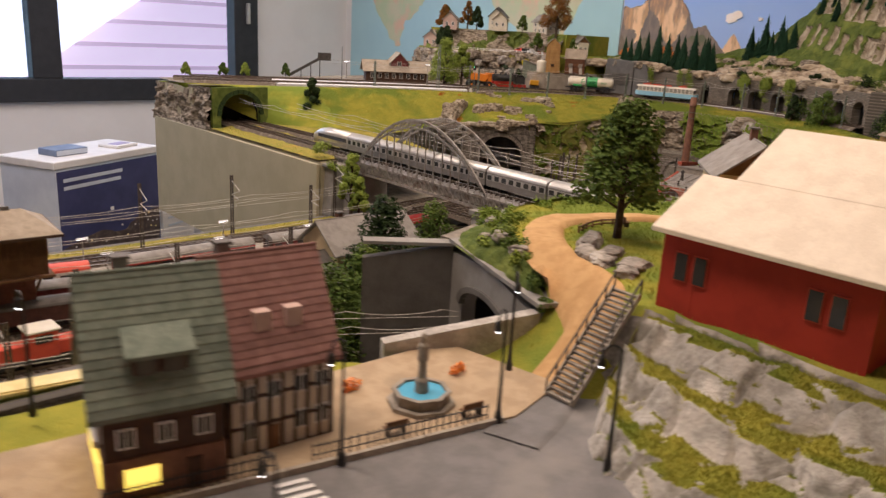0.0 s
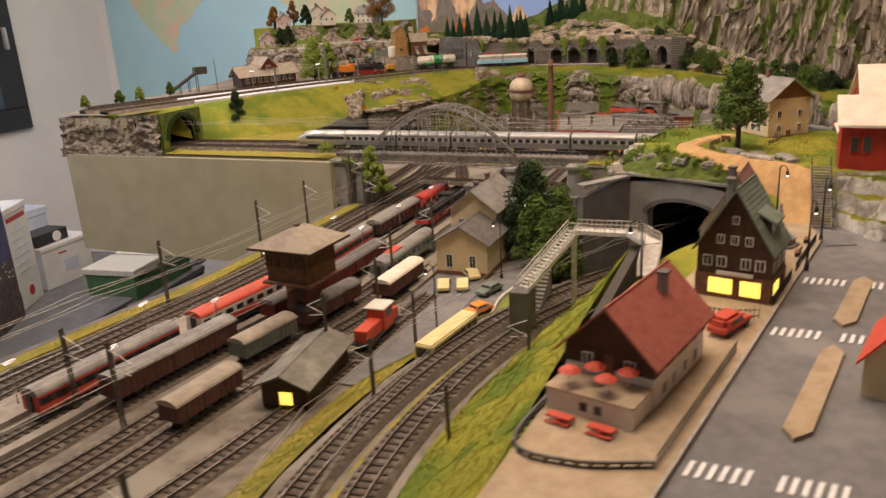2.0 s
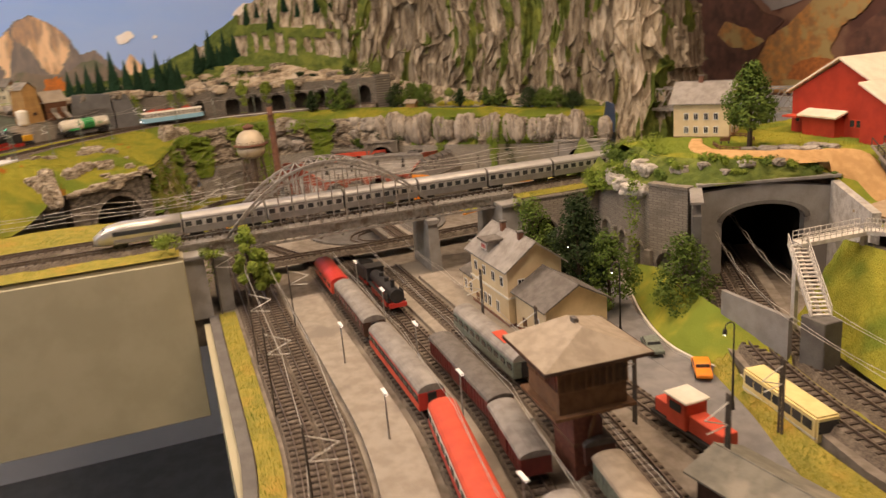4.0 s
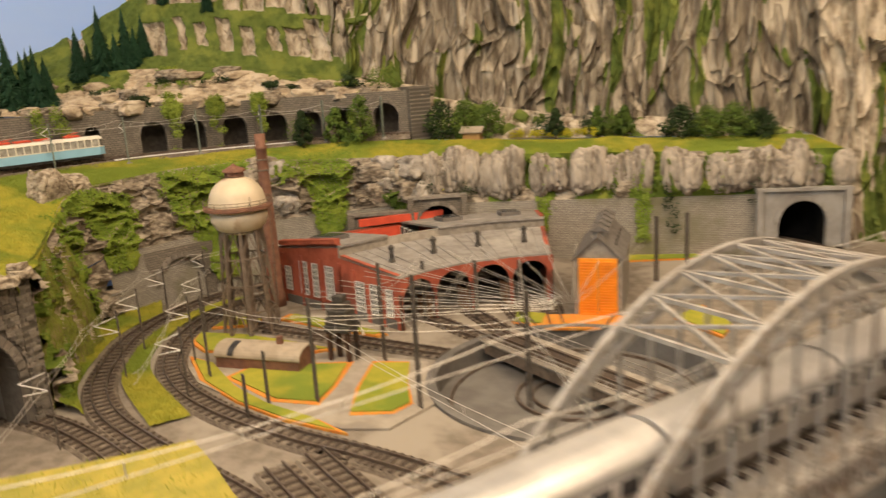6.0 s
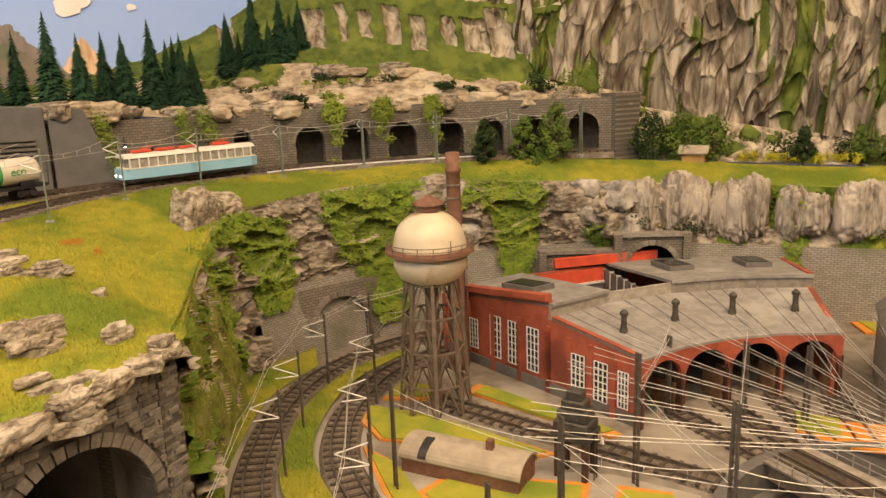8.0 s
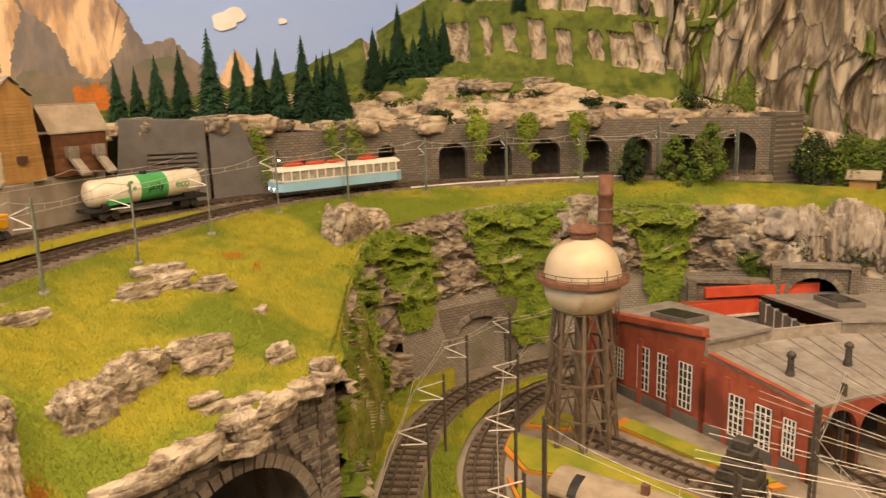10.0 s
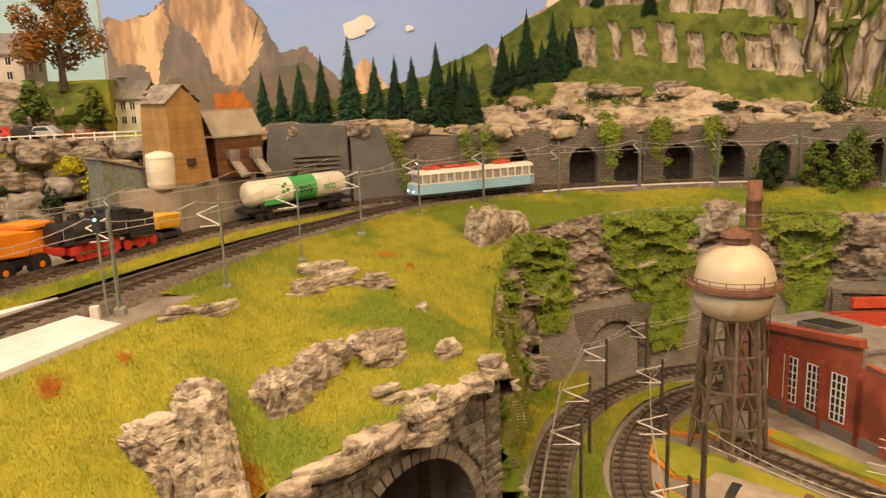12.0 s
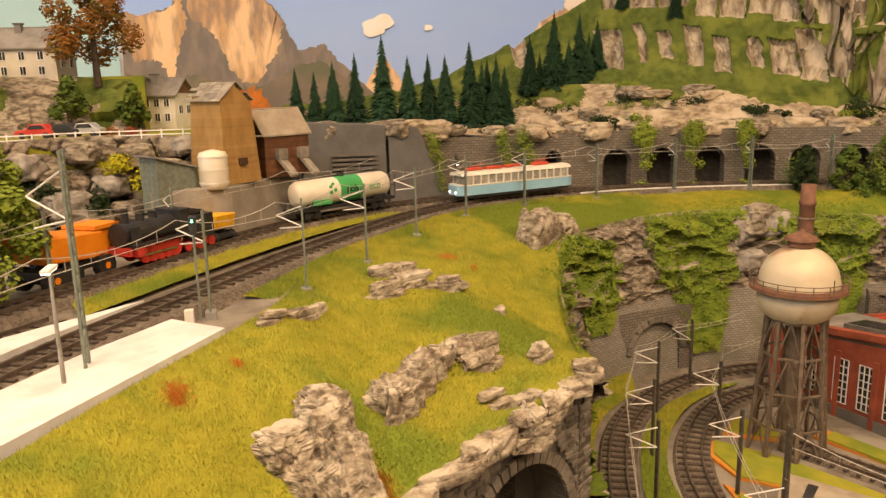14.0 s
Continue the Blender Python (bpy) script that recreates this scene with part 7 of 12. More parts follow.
rb.matrix_local = pose(c[0], c[1], 1.152, 0, 0, A0 + STEP * 2)

# turntable
tt = thing("turntable", "sunken round turntable pit with a girder bridge", "turntable")
bm = bmesh.new()
ring_band(bm, [(0.1490, G - 0.030), (0.1490, G + 0.004), (0.160, G + 0.004), (0.160, G + 0.001), (0.1498, G - 0.030)], c=(RC.x, RC.y))
part("pit_rim", bm, CONCRETE_DARK, tt)
bm = bmesh.new()
lathe(bm, [(0.001, G - 0.024), (0.1495, G - 0.024), (0.1495, G - 0.030), (0.001, G - 0.030)], c=(RC.x, RC.y), seg=64)
part("pit_floor", bm, CONCRETE_DARK, tt, "dark concrete pit floor")
for rr in (0.134, 0.062, 0.045):
    bm = bmesh.new()
    ring_band(bm, [(rr - 0.0012, G - 0.0245), (rr + 0.0012, G - 0.0245), (rr + 0.0012, G - 0.0205), (rr - 0.0012, G - 0.0205)], c=(RC.x, RC.y))
    part("ring_rail", bm, RAIL, tt)
br = thing("turntable_bridge", "dark steel turntable bridge with railings", "turntable", m=pose(RC.x, RC.y - 0.014, G - 0.003, 0, 0, 181))
part("deck", B((-0.150, 0.150, -0.016, 0.016, 0.004, 0.009)), SLEEPER, br)
for y in (-0.00825, 0.00825):
    part("rail", B((-0.150, 0.150, y - 0.0008, y + 0.0008, 0.009, 0.0118)), RAIL, br)
for y in (-0.022, 0.022):
    part("walkway", B((-0.150, 0.150, y - 0.006, y + 0.006, 0.006, 0.008)), GREY_WOOD, br)
    part("girder", B((-0.147, 0.147, y - 0.0015, y + 0.0015, -0.010, 0.006)), WEATHERED, br)
    bm = bmesh.new()
    yy = y * 1.27
    for z in (0.013, 0.019):
        bar(bm, (-0.15, yy, z), (0.15, yy, z), 0.0008)
    for k in range(21):
        bar(bm, (-0.15 + 0.015 * k, yy, 0.008), (-0.15 + 0.015 * k, yy, 0.0192), 0.0008)
    part("railing", bm, STEEL, br)
for k in range(14):
    a = -60.5 + k * 12.5
    if -40 < a < 10 or k in (0, 7):
        p, q = polar(0.162, a), polar(0.272 if -40 < a < 10 else (0.46 if k == 7 else 0.2), a)
        track([p, ((p[0] + q[0]) / 2, (p[1] + q[1]) / 2), q], G if k == 7 else G - 0.002, "short stub track of the turntable fan", group="turntable fan", bed_w=0.036)

# narrow shed with orange doors
os_ = gable_house("engine_shed", "narrow grey shed with large orange doors and roof vents", "shed", 0.150, 0.062, 0.080, 0.030, GREY_WOOD, DARK_ROOF, frame_at(1.492, 0.655, 1.58, 0.585, G - 0.002) @ pose(0, 0, 0), over=0.004)
os_.matrix_world = pose(1.453, 0.695, G - 0.002, 0, 0, -50)
for s in (-1, 1):
    d = part("door", B((-0.0775, -0.0750, s * 0.0127 - 0.0122, s * 0.0127 + 0.0122, 0.002, 0.082)), ORANGE_DOOR, os_, "bright orange louvred door")
    for i in range(19):
        part("louvre", B((-0.0785, -0.0775, s * 0.0127 - 0.0105, s * 0.0127 + 0.0105, 0.006 + i * 0.0039, 0.0078 + i * 0.0039)), ORANGE, d)
for i in range(5):
    v = part("roof_vent", B((-0.057 + i * 0.028, -0.045 + i * 0.028, -0.009, 0.009, 0.100, 0.114)), GREY_ROOF, os_)
    bm = bmesh.new()
    prism(bm, [(-0.013, 0.114), (0.013, 0.114), (0, 0.122)], "x", -0.060 + i * 0.028, -0.042 + i * 0.028)
    part("vent_cap", fix(bm), DARK_ROOF, v)
    part("stove_pipe", B((-0.042 + i * 0.022, -0.040 + i * 0.022, -0.022, -0.020, 0.07, 0.096)), IRON, os_)

# low brick workshop with a barrel roof
hut = thing("workshop_hut", "low brown brick hut with a curved tarred roof", "hut", m=pose(1.545, 1.158, G - 0.002, 0, 0, 38))
bm = bmesh.new()
prof = [(-0.020, 0.0), (0.020, 0.0), (0.020, 0.018)] + [(0.020 * math.cos(a), 0.018 + 0.012 * math.sin(a)) for a in np.linspace(0.1, math.pi - 0.1, 10)] + [(-0.020, 0.018)]
prism(bm, prof, "x", -0.055, 0.055)
part("wall", fix(bm), RUST, hut)
bm = bmesh.new()
o = [(0.022 * math.cos(a), 0.019 + 0.0125 * math.sin(a)) for a in np.linspace(0, math.pi, 14)]
prism(bm, o + [(x * 0.95, z - 0.0018) for x, z in o[::-1]], "x", -0.057, 0.057)
part("roof", fix(bm), TAN_ROOF, hut)
part("roof_vent", B((-0.025, -0.019, -0.003, 0.003, 0.03, 0.040)), RUST, hut)
bm = bmesh.new()
o = [(0.0225 * math.cos(a), 0.019 + 0.0135 * math.sin(a)) for a in np.linspace(0.15, 1.5, 8)]
prism(bm, o + [(x * 0.95, z - 0.001) for x, z in o[::-1]], "x", 0.030, 0.038)
part("roof_hatch", fix(bm), BLACK, hut)
for u in (-0.03, 0.0, 0.03):
    part("window", B((u - 0.004, u + 0.004, -0.0212, -0.0198, 0.006, 0.014)), WINDOW_DARK, hut)

# mill with its annex
mill = thing("timber_mill", "tall ochre board mill tower with a broken shingle roof", "mill", m=pose(1.932, 1.662, 1.3405, 0, 0, 42) @ Matrix.Diagonal((1.25, 1.25, 0.71, 1)))
bm = bmesh.new()
lo = [bm.verts.new((x, y, 0)) for x, y in ((-0.023, -0.019), (0.023, -0.019), (0.023, 0.019), (-0.023, 0.019))]
hi = [bm.verts.new((x, y, 0.122)) for x, y in ((-0.019, -0.016), (0.019, -0.016), (0.019, 0.016), (-0.019, 0.016))]
g0, g1 = bm.verts.new((-0.019, 0, 0.148)), bm.verts.new((0.019, 0, 0.148))
for i in range(4):
    bm.faces.new((lo[i], lo[(i + 1) % 4], hi[(i + 1) % 4], hi[i]))
bm.faces.new((hi[0], hi[3], g0))
bm.faces.new((hi[1], g1, hi[2]))
bm.faces.new((hi[0], g0, g1, hi[1]))
bm.faces.new((hi[3], hi[2], g1, g0))
part("tower", fix(bm), OCHRE_WOOD, mill)
for i in range(24):
    z = 0.003 + i * 0.005
    k = 1 - 0.16 * z / 0.122
    part("board", B((-0.0234 * k, 0.0234 * k, -0.0194 * k, 0.0194 * k, z, z + 0.0042)), OCHRE_WOOD, mill)
rnd = random.Random(5)
for s in (-1, 1):
    for r in range(7):
        t = (r + 0.4) / 7
        y, z = s * 0.019 * t, 0.150 - 0.028 * t
        x = -0.022
        while x < 0.020:
            w = rnd.uniform(0.006, 0.014)
            if rnd.random() > 0.16:
                sh = part("shingle", B((-w / 2, w / 2, -0.0024, 0.0024, 0, 0.0008)), GREY_WOOD, mill)
                sh.matrix_local = pose(x + w / 2, y, z, s * -52 + rnd.uniform(-6, 6), rnd.uniform(-4, 4), rnd.uniform(-6, 6))
            x += w + 0.0006
part("hatch", B((-0.005, 0.005, -0.0205, -0.0165, 0.088, 0.100)), TIMBER_DARK, mill)
part("window", B((-0.0255, -0.0225, -0.004, 0.004, 0.028, 0.038)), TIMBER_DARK, mill)
part("ladder_beam", B((-0.018, 0.004, -0.030, -0.018, 0.066, 0.0685)), GREY_WOOD, mill)
an = gable_house("mill_annex", "dark brown board annex with grain chutes and a grey roof", "shed", 0.060, 0.042, 0.049, 0.025, BROWN_WOOD, TAN_ROOF, pose(1.978, 1.606, 1.3405, 0, 0, -55), over=0.004)
for i in range(11):
    part("board", B((-0.0306, 0.0306, -0.0216, 0.0216, 0.002 + i * 0.0044, 0.0058 + i * 0.0044)), BROWN_WOOD, an)
for u in (-0.012, 0.018):
    bm = bmesh.new()
    bar(bm, (u, -0.021, 0.024), (u + 0.004, -0.044, 0.002), 0.010, 0.004)
    part("chute", bm, GREY_WOOD, an, "weathered grey grain chute")
    part("chute_head", B((u - 0.006, u + 0.006, -0.030, -0.0218, 0.020, 0.032)), GREY_WOOD, an)
dock = bmesh.new()
prism(dock, [(1.872, 1.735), (1.876, 1.690), (1.895, 1.655), (1.945, 1.622), (1.985, 1.585), (2.07, 1.585), (2.07, 1.712)], "z", U - 0.006, 1.340)
solid("loading_dock", bevelled(fix(dock), 0.0012), PLATFORM, "pale concrete loading dock under the mill", "dock")
# Stands in for a bright white patch on the dock; its form is guessed.
so = thing("grain_silo", "short white tank on the mill's loading dock", "silo", m=pose(1.893, 1.672, 1.338))
bm = bmesh.new()
lathe(bm, [(0.0125, 0.0), (0.0150, 0.004), (0.0150, 0.034), (0.0135, 0.038), (0.002, 0.041)], seg=20)
part("shell", bm, TANK_WHITE, so, smooth=True)
bm = bmesh.new()
for z in (0.006, 0.020, 0.033):
    ring_band(bm, [(0.0150, z), (0.0156, z), (0.0156, z + 0.0012), (0.0150, z + 0.0012)], seg=20)
part("hoop", bm, IVORY, so)
lt = thing("lean_to", "small dark green lean-to with a pale sheet roof", "shed", m=pose(1.890, 1.716, 1.318, 0, 0, 42))
bm = bmesh.new()
prism(bm, [(-0.024, 0), (0.024, 0), (0.024, 0.056), (-0.024, 0.042)], "x", -0.014, 0.014)
part("wall", fix(bm), MAST_GREEN, lt)
bm = bmesh.new()
prism(bm, [(-0.028, 0.0412), (0.028, 0.0572), (0.028, 0.0590), (-0.028, 0.0430)], "x", -0.017, 0.017)
part("roof", fix(bm), GREY_ROOF, lt)

# ---------------------------------------------------------------- ground finder
from mathutils.bvhtree import BVHTree


def finder(*names):
    trees = []
    for n in names:
        me = bpy.data.objects[n].data
        trees.append(BVHTree.FromPolygons([v.co for v in me.vertices], [tuple(p.vertices) for p in me.polygons]))

    def drop(x, y, default=G):
        best = None
        for t in trees:
            hit = t.ray_cast(Vector((x, y, 3.0)), Vector((0, 0, -1)))
            if hit[0] is not None and (best is None or hit[0].z > best):
                best = hit[0].z
        return default if best is None else best
    return drop


hill_at = finder("hillside")
knoll_at = finder("knoll")
shelf_at = finder("rock_shelf", "mountain_slope", "meadow", "hillside")


def ribbon_on(name, points, widths, at, lift, mat, label, category, kind="structure"):
    """A strip of surfacing that follows the ground."""
    p = along(points, 0.008)
    d = np.gradient(p, axis=0)
    d /= np.linalg.norm(d, axis=1)[:, None]
    n = np.c_[-d[:, 1], d[:, 0]]
    k = 9
    vs, fs = [], []
    for i in range(len(p)):
        w = np.interp(i / (len(p) - 1), np.linspace(0, 1, len(widths)), widths)
        for j in range(k):
            q = p[i] + n[i] * w * (j / (k - 1) - 0.5)
            vs.append((q[0], q[1], at(q[0], q[1]) + lift - (0.006 if j in (0, k - 1) else 0)))
    for i in range(len(p) - 1):
        for j in range(k - 1):
            fs.append((i * k + j, i * k + j + 1, (i + 1) * k + j + 1, (i + 1) * k + j))
    me = bpy.data.meshes.new(name)
    me.from_pydata(vs, [], fs)
    me.materials.append(mat)
    me.polygons.foreach_set("use_smooth", [True] * len(fs))
    return tagged(new(name, me), label, category, kind=kind)


def patch(name, outline, z, mat, label, category="ground", th=0.004):
    bm = bmesh.new()
    prism(bm, outline, "z", z - th, z)
    return solid(name, fix(bm), mat, label, category, kind="structure")


# ---------------------------------------------------------------- town
RD = math.atan2(-0.059, 0.29)
def road_y(x, o):
    return 0.315 + (0.357 - x) * 0.203 + o
patch("road", [(0.40, road_y(0.40, 0.005)), (-0.45, road_y(-0.45, 0.0)), (-0.45, road_y(-0.45, -0.155)), (0.30, road_y(0.30, -0.155)), (0.385, 0.21), (0.43, 0.27), (0.43, 0.33)], T + 0.001, ASPHALT, "grey asphalt road of the model town", "road")
patch("pavement", [(0.42, 0.335), (0.40, 0.445), (0.20, 0.452), (0.0, 0.475), (-0.10, 0.535), (-0.30, 0.55), (-0.30, road_y(-0.30, 0.004)), (0.355, road_y(0.355, 0.004))], T + 0.0035, PAVING, "beige paved square and pavement", "pavement")
for a, b in ((0.212, 0.066), (0.018, -0.155)):
    patch("median", [(a, road_y(a, -0.060)), (a - 0.014, road_y(a - 0.014, -0.052)), (b + 0.014, road_y(b + 0.014, -0.050)), (b, road_y(b, -0.060)), (b + 0.014, road_y(b + 0.014, -0.070)), (a - 0.014, road_y(a - 0.014, -0.070))], T + 0.0045, PAVING, "narrow beige traffic island", "traffic island")
kerb = thing("kerb", "pale stone kerb along the road", "kerb", kind="structure")
for a, b in zip(np.linspace(-0.40, 0.345, 26), np.linspace(-0.40, 0.345, 26)[1:]):
    bm = bmesh.new()
    bar(bm, (a, road_y(a, 0.0035), T + 0.003), (b - 0.0006, road_y(b, 0.0035), T + 0.003), 0.0030, 0.0045)
    part("kerb_stone", bm, KERB, kerb)
for x0_ in (0.192, 0.042, -0.21):
    zb = thing("zebra_crossing", "white painted zebra crossing stripes on asphalt", "road marking", "zebra crossings")
    for base in (0, -0.058):
        for k in range(6):
            u = -0.006 - 0.0074 * k + base
            bm = bmesh.new()
            c, s = math.cos(RD), math.sin(RD)
            box(bm, -0.010, 0.010, -0.0018, 0.0018, 0, 0.0006, pose(x0_, road_y(x0_, u), T + 0.0012, 0, 0, math.degrees(RD)))
            part("stripe", bm, WHITE_PAINT, zb)
# sand path up the knoll
ribbon_on("sand_path", [(0.400, 0.338), (0.432, 0.347), (0.474, 0.350), (0.498, 0.380), (0.512, 0.422), (0.545, 0.466), (0.582, 0.499), (0.625, 0.512), (0.680, 0.492), (0.735, 0.450)], [0.046, 0.046, 0.050, 0.046, 0.044, 0.044, 0.040, 0.032, 0.026, 0.022], lambda x, y: knoll_at(x, y, 1.26), 0.0045, SAND, "ochre sand path winding up the knoll", "path")
ribbon_on("sand_path", [(0.330, 0.30), (0.37, 0.315), (0.41, 0.335)], [0.05, 0.055, 0.058], lambda x, y: T + 0.0014, 0.0008, ASPHALT, "asphalt mouth of the sand path", "road")


def street_lamp(x, y, z, h=0.080, rz=0.0, glow=True, group="street lamps of the town", label="black cast-iron street lamp with a hanging lantern"):
    root = thing("street_lamp", label, "street lamp", group, m=pose(x, y, z, 0, 0, rz))
    bm = bmesh.new()
    lathe(bm, [(0.0026, 0), (0.0026, 0.006), (0.0015, 0.010), (0.0011, h * 0.5), (0.0008, h)], seg=8)
    part("post", bm, BLACK, root)
    bm = bmesh.new()
    pts = [(0.006 - 0.006 * math.cos(a), 0, h - 0.003 + 0.006 * math.sin(a)) for a in np.linspace(0, math.pi, 9)]
    for a, b in zip(pts, pts[1:]):
        rod(bm, a, b, 0.0007, seg=5)
    part("bracket", bm, BLACK, root)
    bm = bmesh.new()
    lathe(bm, [(0.0024, h - 0.0095), (0.0021, h - 0.0045), (0.0007, h - 0.0025)], c=(0.012, 0), seg=8)
    la = part("lantern", bm, BLACK, root)
    bm = bmesh.new()
    lathe(bm, [(0.0008, h - 0.0110), (0.0015, h - 0.0103), (0.0015, h - 0.0096)], c=(0.012, 0), seg=8)
    part("bulb", bm, LAMP_GLOW, la, "small glowing bulb")
    return root


for x, y, rz in ((0.340, 0.322, 200), (0.352, 0.240, 150), (0.405, 0.374, 230), (0.226, 0.341, 200), (0.10, 0.505, 90), (0.13, 0.250, 90), (-0.02, 0.275, 100)):
    street_lamp(x, y, T + 0.002, rz=rz)


def fence(points, z, label, h=0.012, step=0.0045, mat=None, group="fences", at=None, rails=(0.35, 0.85), w=0.0007):
    root = thing("fence", label, "fence", group)
    p = along(points, step)
    for i, q in enumerate(p):
        zz = at(q[0], q[1]) if at else z
        bm = bmesh.new()
        bar(bm, (q[0], q[1], zz - 0.001), (q[0], q[1], zz + h), w)
        part("picket" if step < 0.008 else "post", bm, mat or BLACK, root)
    for f in rails:
        bm = bmesh.new()
        for a, b in zip(p, p[1:]):
            za, zb_ = (at(a[0], a[1]), at(b[0], b[1])) if at else (z, z)
            bar(bm, (a[0], a[1], za + h * f), (b[0], b[1], zb_ + h * f), w * 0.9)
        part("rail", bm, mat or BLACK, root)
    return root


fence([(0.335, road_y(0.335, 0.008)), (0.25, road_y(0.25, 0.008)), (0.213, road_y(0.213, 0.008))], T + 0.003, "black iron railing along the square's edge")
fence([(0.190, road_y(0.19, 0.008)), (0.10, road_y(0.1, 0.008))], T + 0.003, "black iron railing beside the timbered house")
fence([(0.062, road_y(0.062, 0.012)), (0.055, 0.42), (0.065, 0.47)], T + 0.003, "dark picket fence across the yard")
fence([(-0.02, road_y(-0.02, 0.012)), (-0.12, road_y(-0.12, 0.012)), (-0.22, road_y(-0.22, 0.012))], T + 0.003, "dark picket fence along the chalet garden")
fence([(-0.22, road_y(-0.22, 0.014)), (-0.235, 0.50), (-0.22, 0.545), (-0.12, 0.535)], T + 0.001, "low grey garden wall with posts", h=0.008, step=0.010, mat=CONCRETE_DARK, w=0.0022)
fence([(0.375, 0.215), (0.41, 0.24), (0.425, 0.28)], T + 0.002, "black iron railing below the rocks", h=0.011)
fence([(0.60, 0.470), (0.635, 0.480), (0.67, 0.466)], 0, "low brown log rail beside the path", h=0.007, step=0.012, mat=TIMBER, at=knoll_at, w=0.0016)
fence([(0.66, 0.39), (0.70, 0.375), (0.735, 0.385)], 0, "low brown log rail below the tree", h=0.007, step=0.012, mat=TIMBER, at=knoll_at, w=0.0016)

# fountain
fo = thing("fountain", "octagonal stone fountain with blue water and a figure column", "fountain", m=pose(0.313, 0.371, T + 0.0035))
bm = bmesh.new()
lathe(bm, [(0.024, 0), (0.024, 0.003), (0.0195, 0.0032), (0.0195, 0.009), (0.021, 0.0095), (0.021, 0.011), (0.0175, 0.011), (0.0175, 0.006), (0.001, 0.006)], seg=8)
part("basin", bm, STONE_LIGHT, fo)
bm = bmesh.new()
lathe(bm, [(0.001, 0.0088), (0.0174, 0.0088), (0.0174, 0.0094), (0.001, 0.0094)], seg=8)
part("water", bm, WATER, fo, "bright blue water")
bm = bmesh.new()
lathe(bm, [(0.005, 0.006), (0.0045, 0.018), (0.003, 0.020), (0.0028, 0.032), (0.004, 0.034), (0.0035, 0.044), (0.0022, 0.046), (0.0024, 0.050), (0.001, 0.053)], seg=10)
part("column", bm, STONE_LIGHT, fo, "weathered sandstone column")


def bench(x, y, z, rz, mat=None, label="small brown park bench", group="benches"):
    root = thing("bench", label, "bench", group, m=pose(x, y, z, 0, 0, rz))
    part("seat", B((-0.008, 0.008, -0.003, 0.002, 0.0045, 0.0055)), mat or TIMBER, root)
    part("backrest", B((-0.008, 0.008, 0.002, 0.003, 0.0060, 0.0105)), mat or TIMBER, root)
    for s in (-0.006, 0.006):
        part("leg", B((s - 0.0006, s + 0.0006, -0.0025, 0.0025, 0, 0.0045)), IRON, root)
    return root


bench(0.273, 0.349, T + 0.0035, 170)
bench(0.330, 0.338, T + 0.0035, 170)
bench(0.655, 0.455, 1.272, 60, label="small brown bench under the big tree")


def flower_bed(x, y, z, s=0.010):
    bm = bmesh.new()
    leaf_cloud(bm, [(0, 0, 0.004, s * 0.5), (s * 0.5, 0.002, 0.003, s * 0.4), (-s * 0.5, 0, 0.003, s * 0.4)], 160, 0.0014, int(x * 999))
    ob = solid("flower_bed", bm, ORANGE, "round bed of orange flowers on the square", "flowers", "flower beds")
    ob.location = (x, y, z)


flower_bed(0.286, 0.416, T + 0.004)
flower_bed(0.368, 0.392, T + 0.004)


# timbered houses
def beams(root, side, L, W, hw, n, mat, z0=0.0):
    """Timber framing on one wall."""
    sgn = -1 if side in ("front", "left") else 1
    for k in range(n + 1):
        t = k / n
        if side in ("front", "back"):
            x = -L / 2 + L * t
            part("timber_beam", B((x - 0.001, x + 0.001, sgn * W / 2 - 0.001, sgn * W / 2 + 0.001, z0, hw)), mat, root)
        else:
            y = -W / 2 + W * t
            part("timber_beam", B((sgn * L / 2 - 0.001, sgn * L / 2 + 0.001, y - 0.001, y + 0.001, z0, hw)), mat, root)
    for z in np.linspace(z0, hw, 4):
        if side in ("front", "back"):
            part("timber_beam", B((-L / 2, L / 2, sgn * W / 2 - 0.001, sgn * W / 2 + 0.0012, z - 0.001, z + 0.001)), mat, root)
        else:
            part("timber_beam", B((sgn * L / 2 - 0.001, sgn * L / 2 + 0.0012, -W / 2, W / 2, z - 0.001, z + 0.001)), mat, root)


h1 = gable_house("timbered_house", "dark half-timbered house with a green tiled roof and lit shop", "house", 0.062, 0.074, 0.056, 0.060, TIMBER_DARK, GREEN_ROOF, pose(0.141, 0.408, T + 0.003, 0, 0, -12), over=0.007, tiles=15,
    spec=[("left", v, 0.040, 0.008, 0.010) for v in (-0.026, -0.012, 0.012, 0.026)] + [("left", v, 0.064, 0.006, 0.008) for v in (-0.014, 0.0, 0.014)] + [("left", 0.0, 0.085, 0.005, 0.007)] + [("front", v, 0.038, 0.008, 0.010) for v in (-0.02, 0.0, 0.02)], chimneys=((-0.012, 0.012, 0.122),))
part("ground_floor", B((-0.0320, 0.0320, -0.0380, 0.0380, 0.0, 0.026)), RUST, h1)
for v, w in ((-0.018, 0.020), (0.012, 0.024)):
    part("shop_window", B((-0.0334, -0.0318, v - w / 2, v + w / 2, 0.006, 0.022)), WINDOW_LIT, h1, "shop window glowing yellow")
part("shop_sign", B((-0.0345, -0.0322, -0.020, 0.016, 0.0265, 0.0305)), IVORY, h1, "pale shop sign")
part("shop_window", B((-0.022, -0.004, -0.0394, -0.0378, 0.008, 0.020)), WINDOW_LIT, h1, "shop window glowing yellow")
part("door", B((0.010, 0.018, -0.0390, -0.0378, 0.0, 0.020)), TIMBER_DARK, h1)
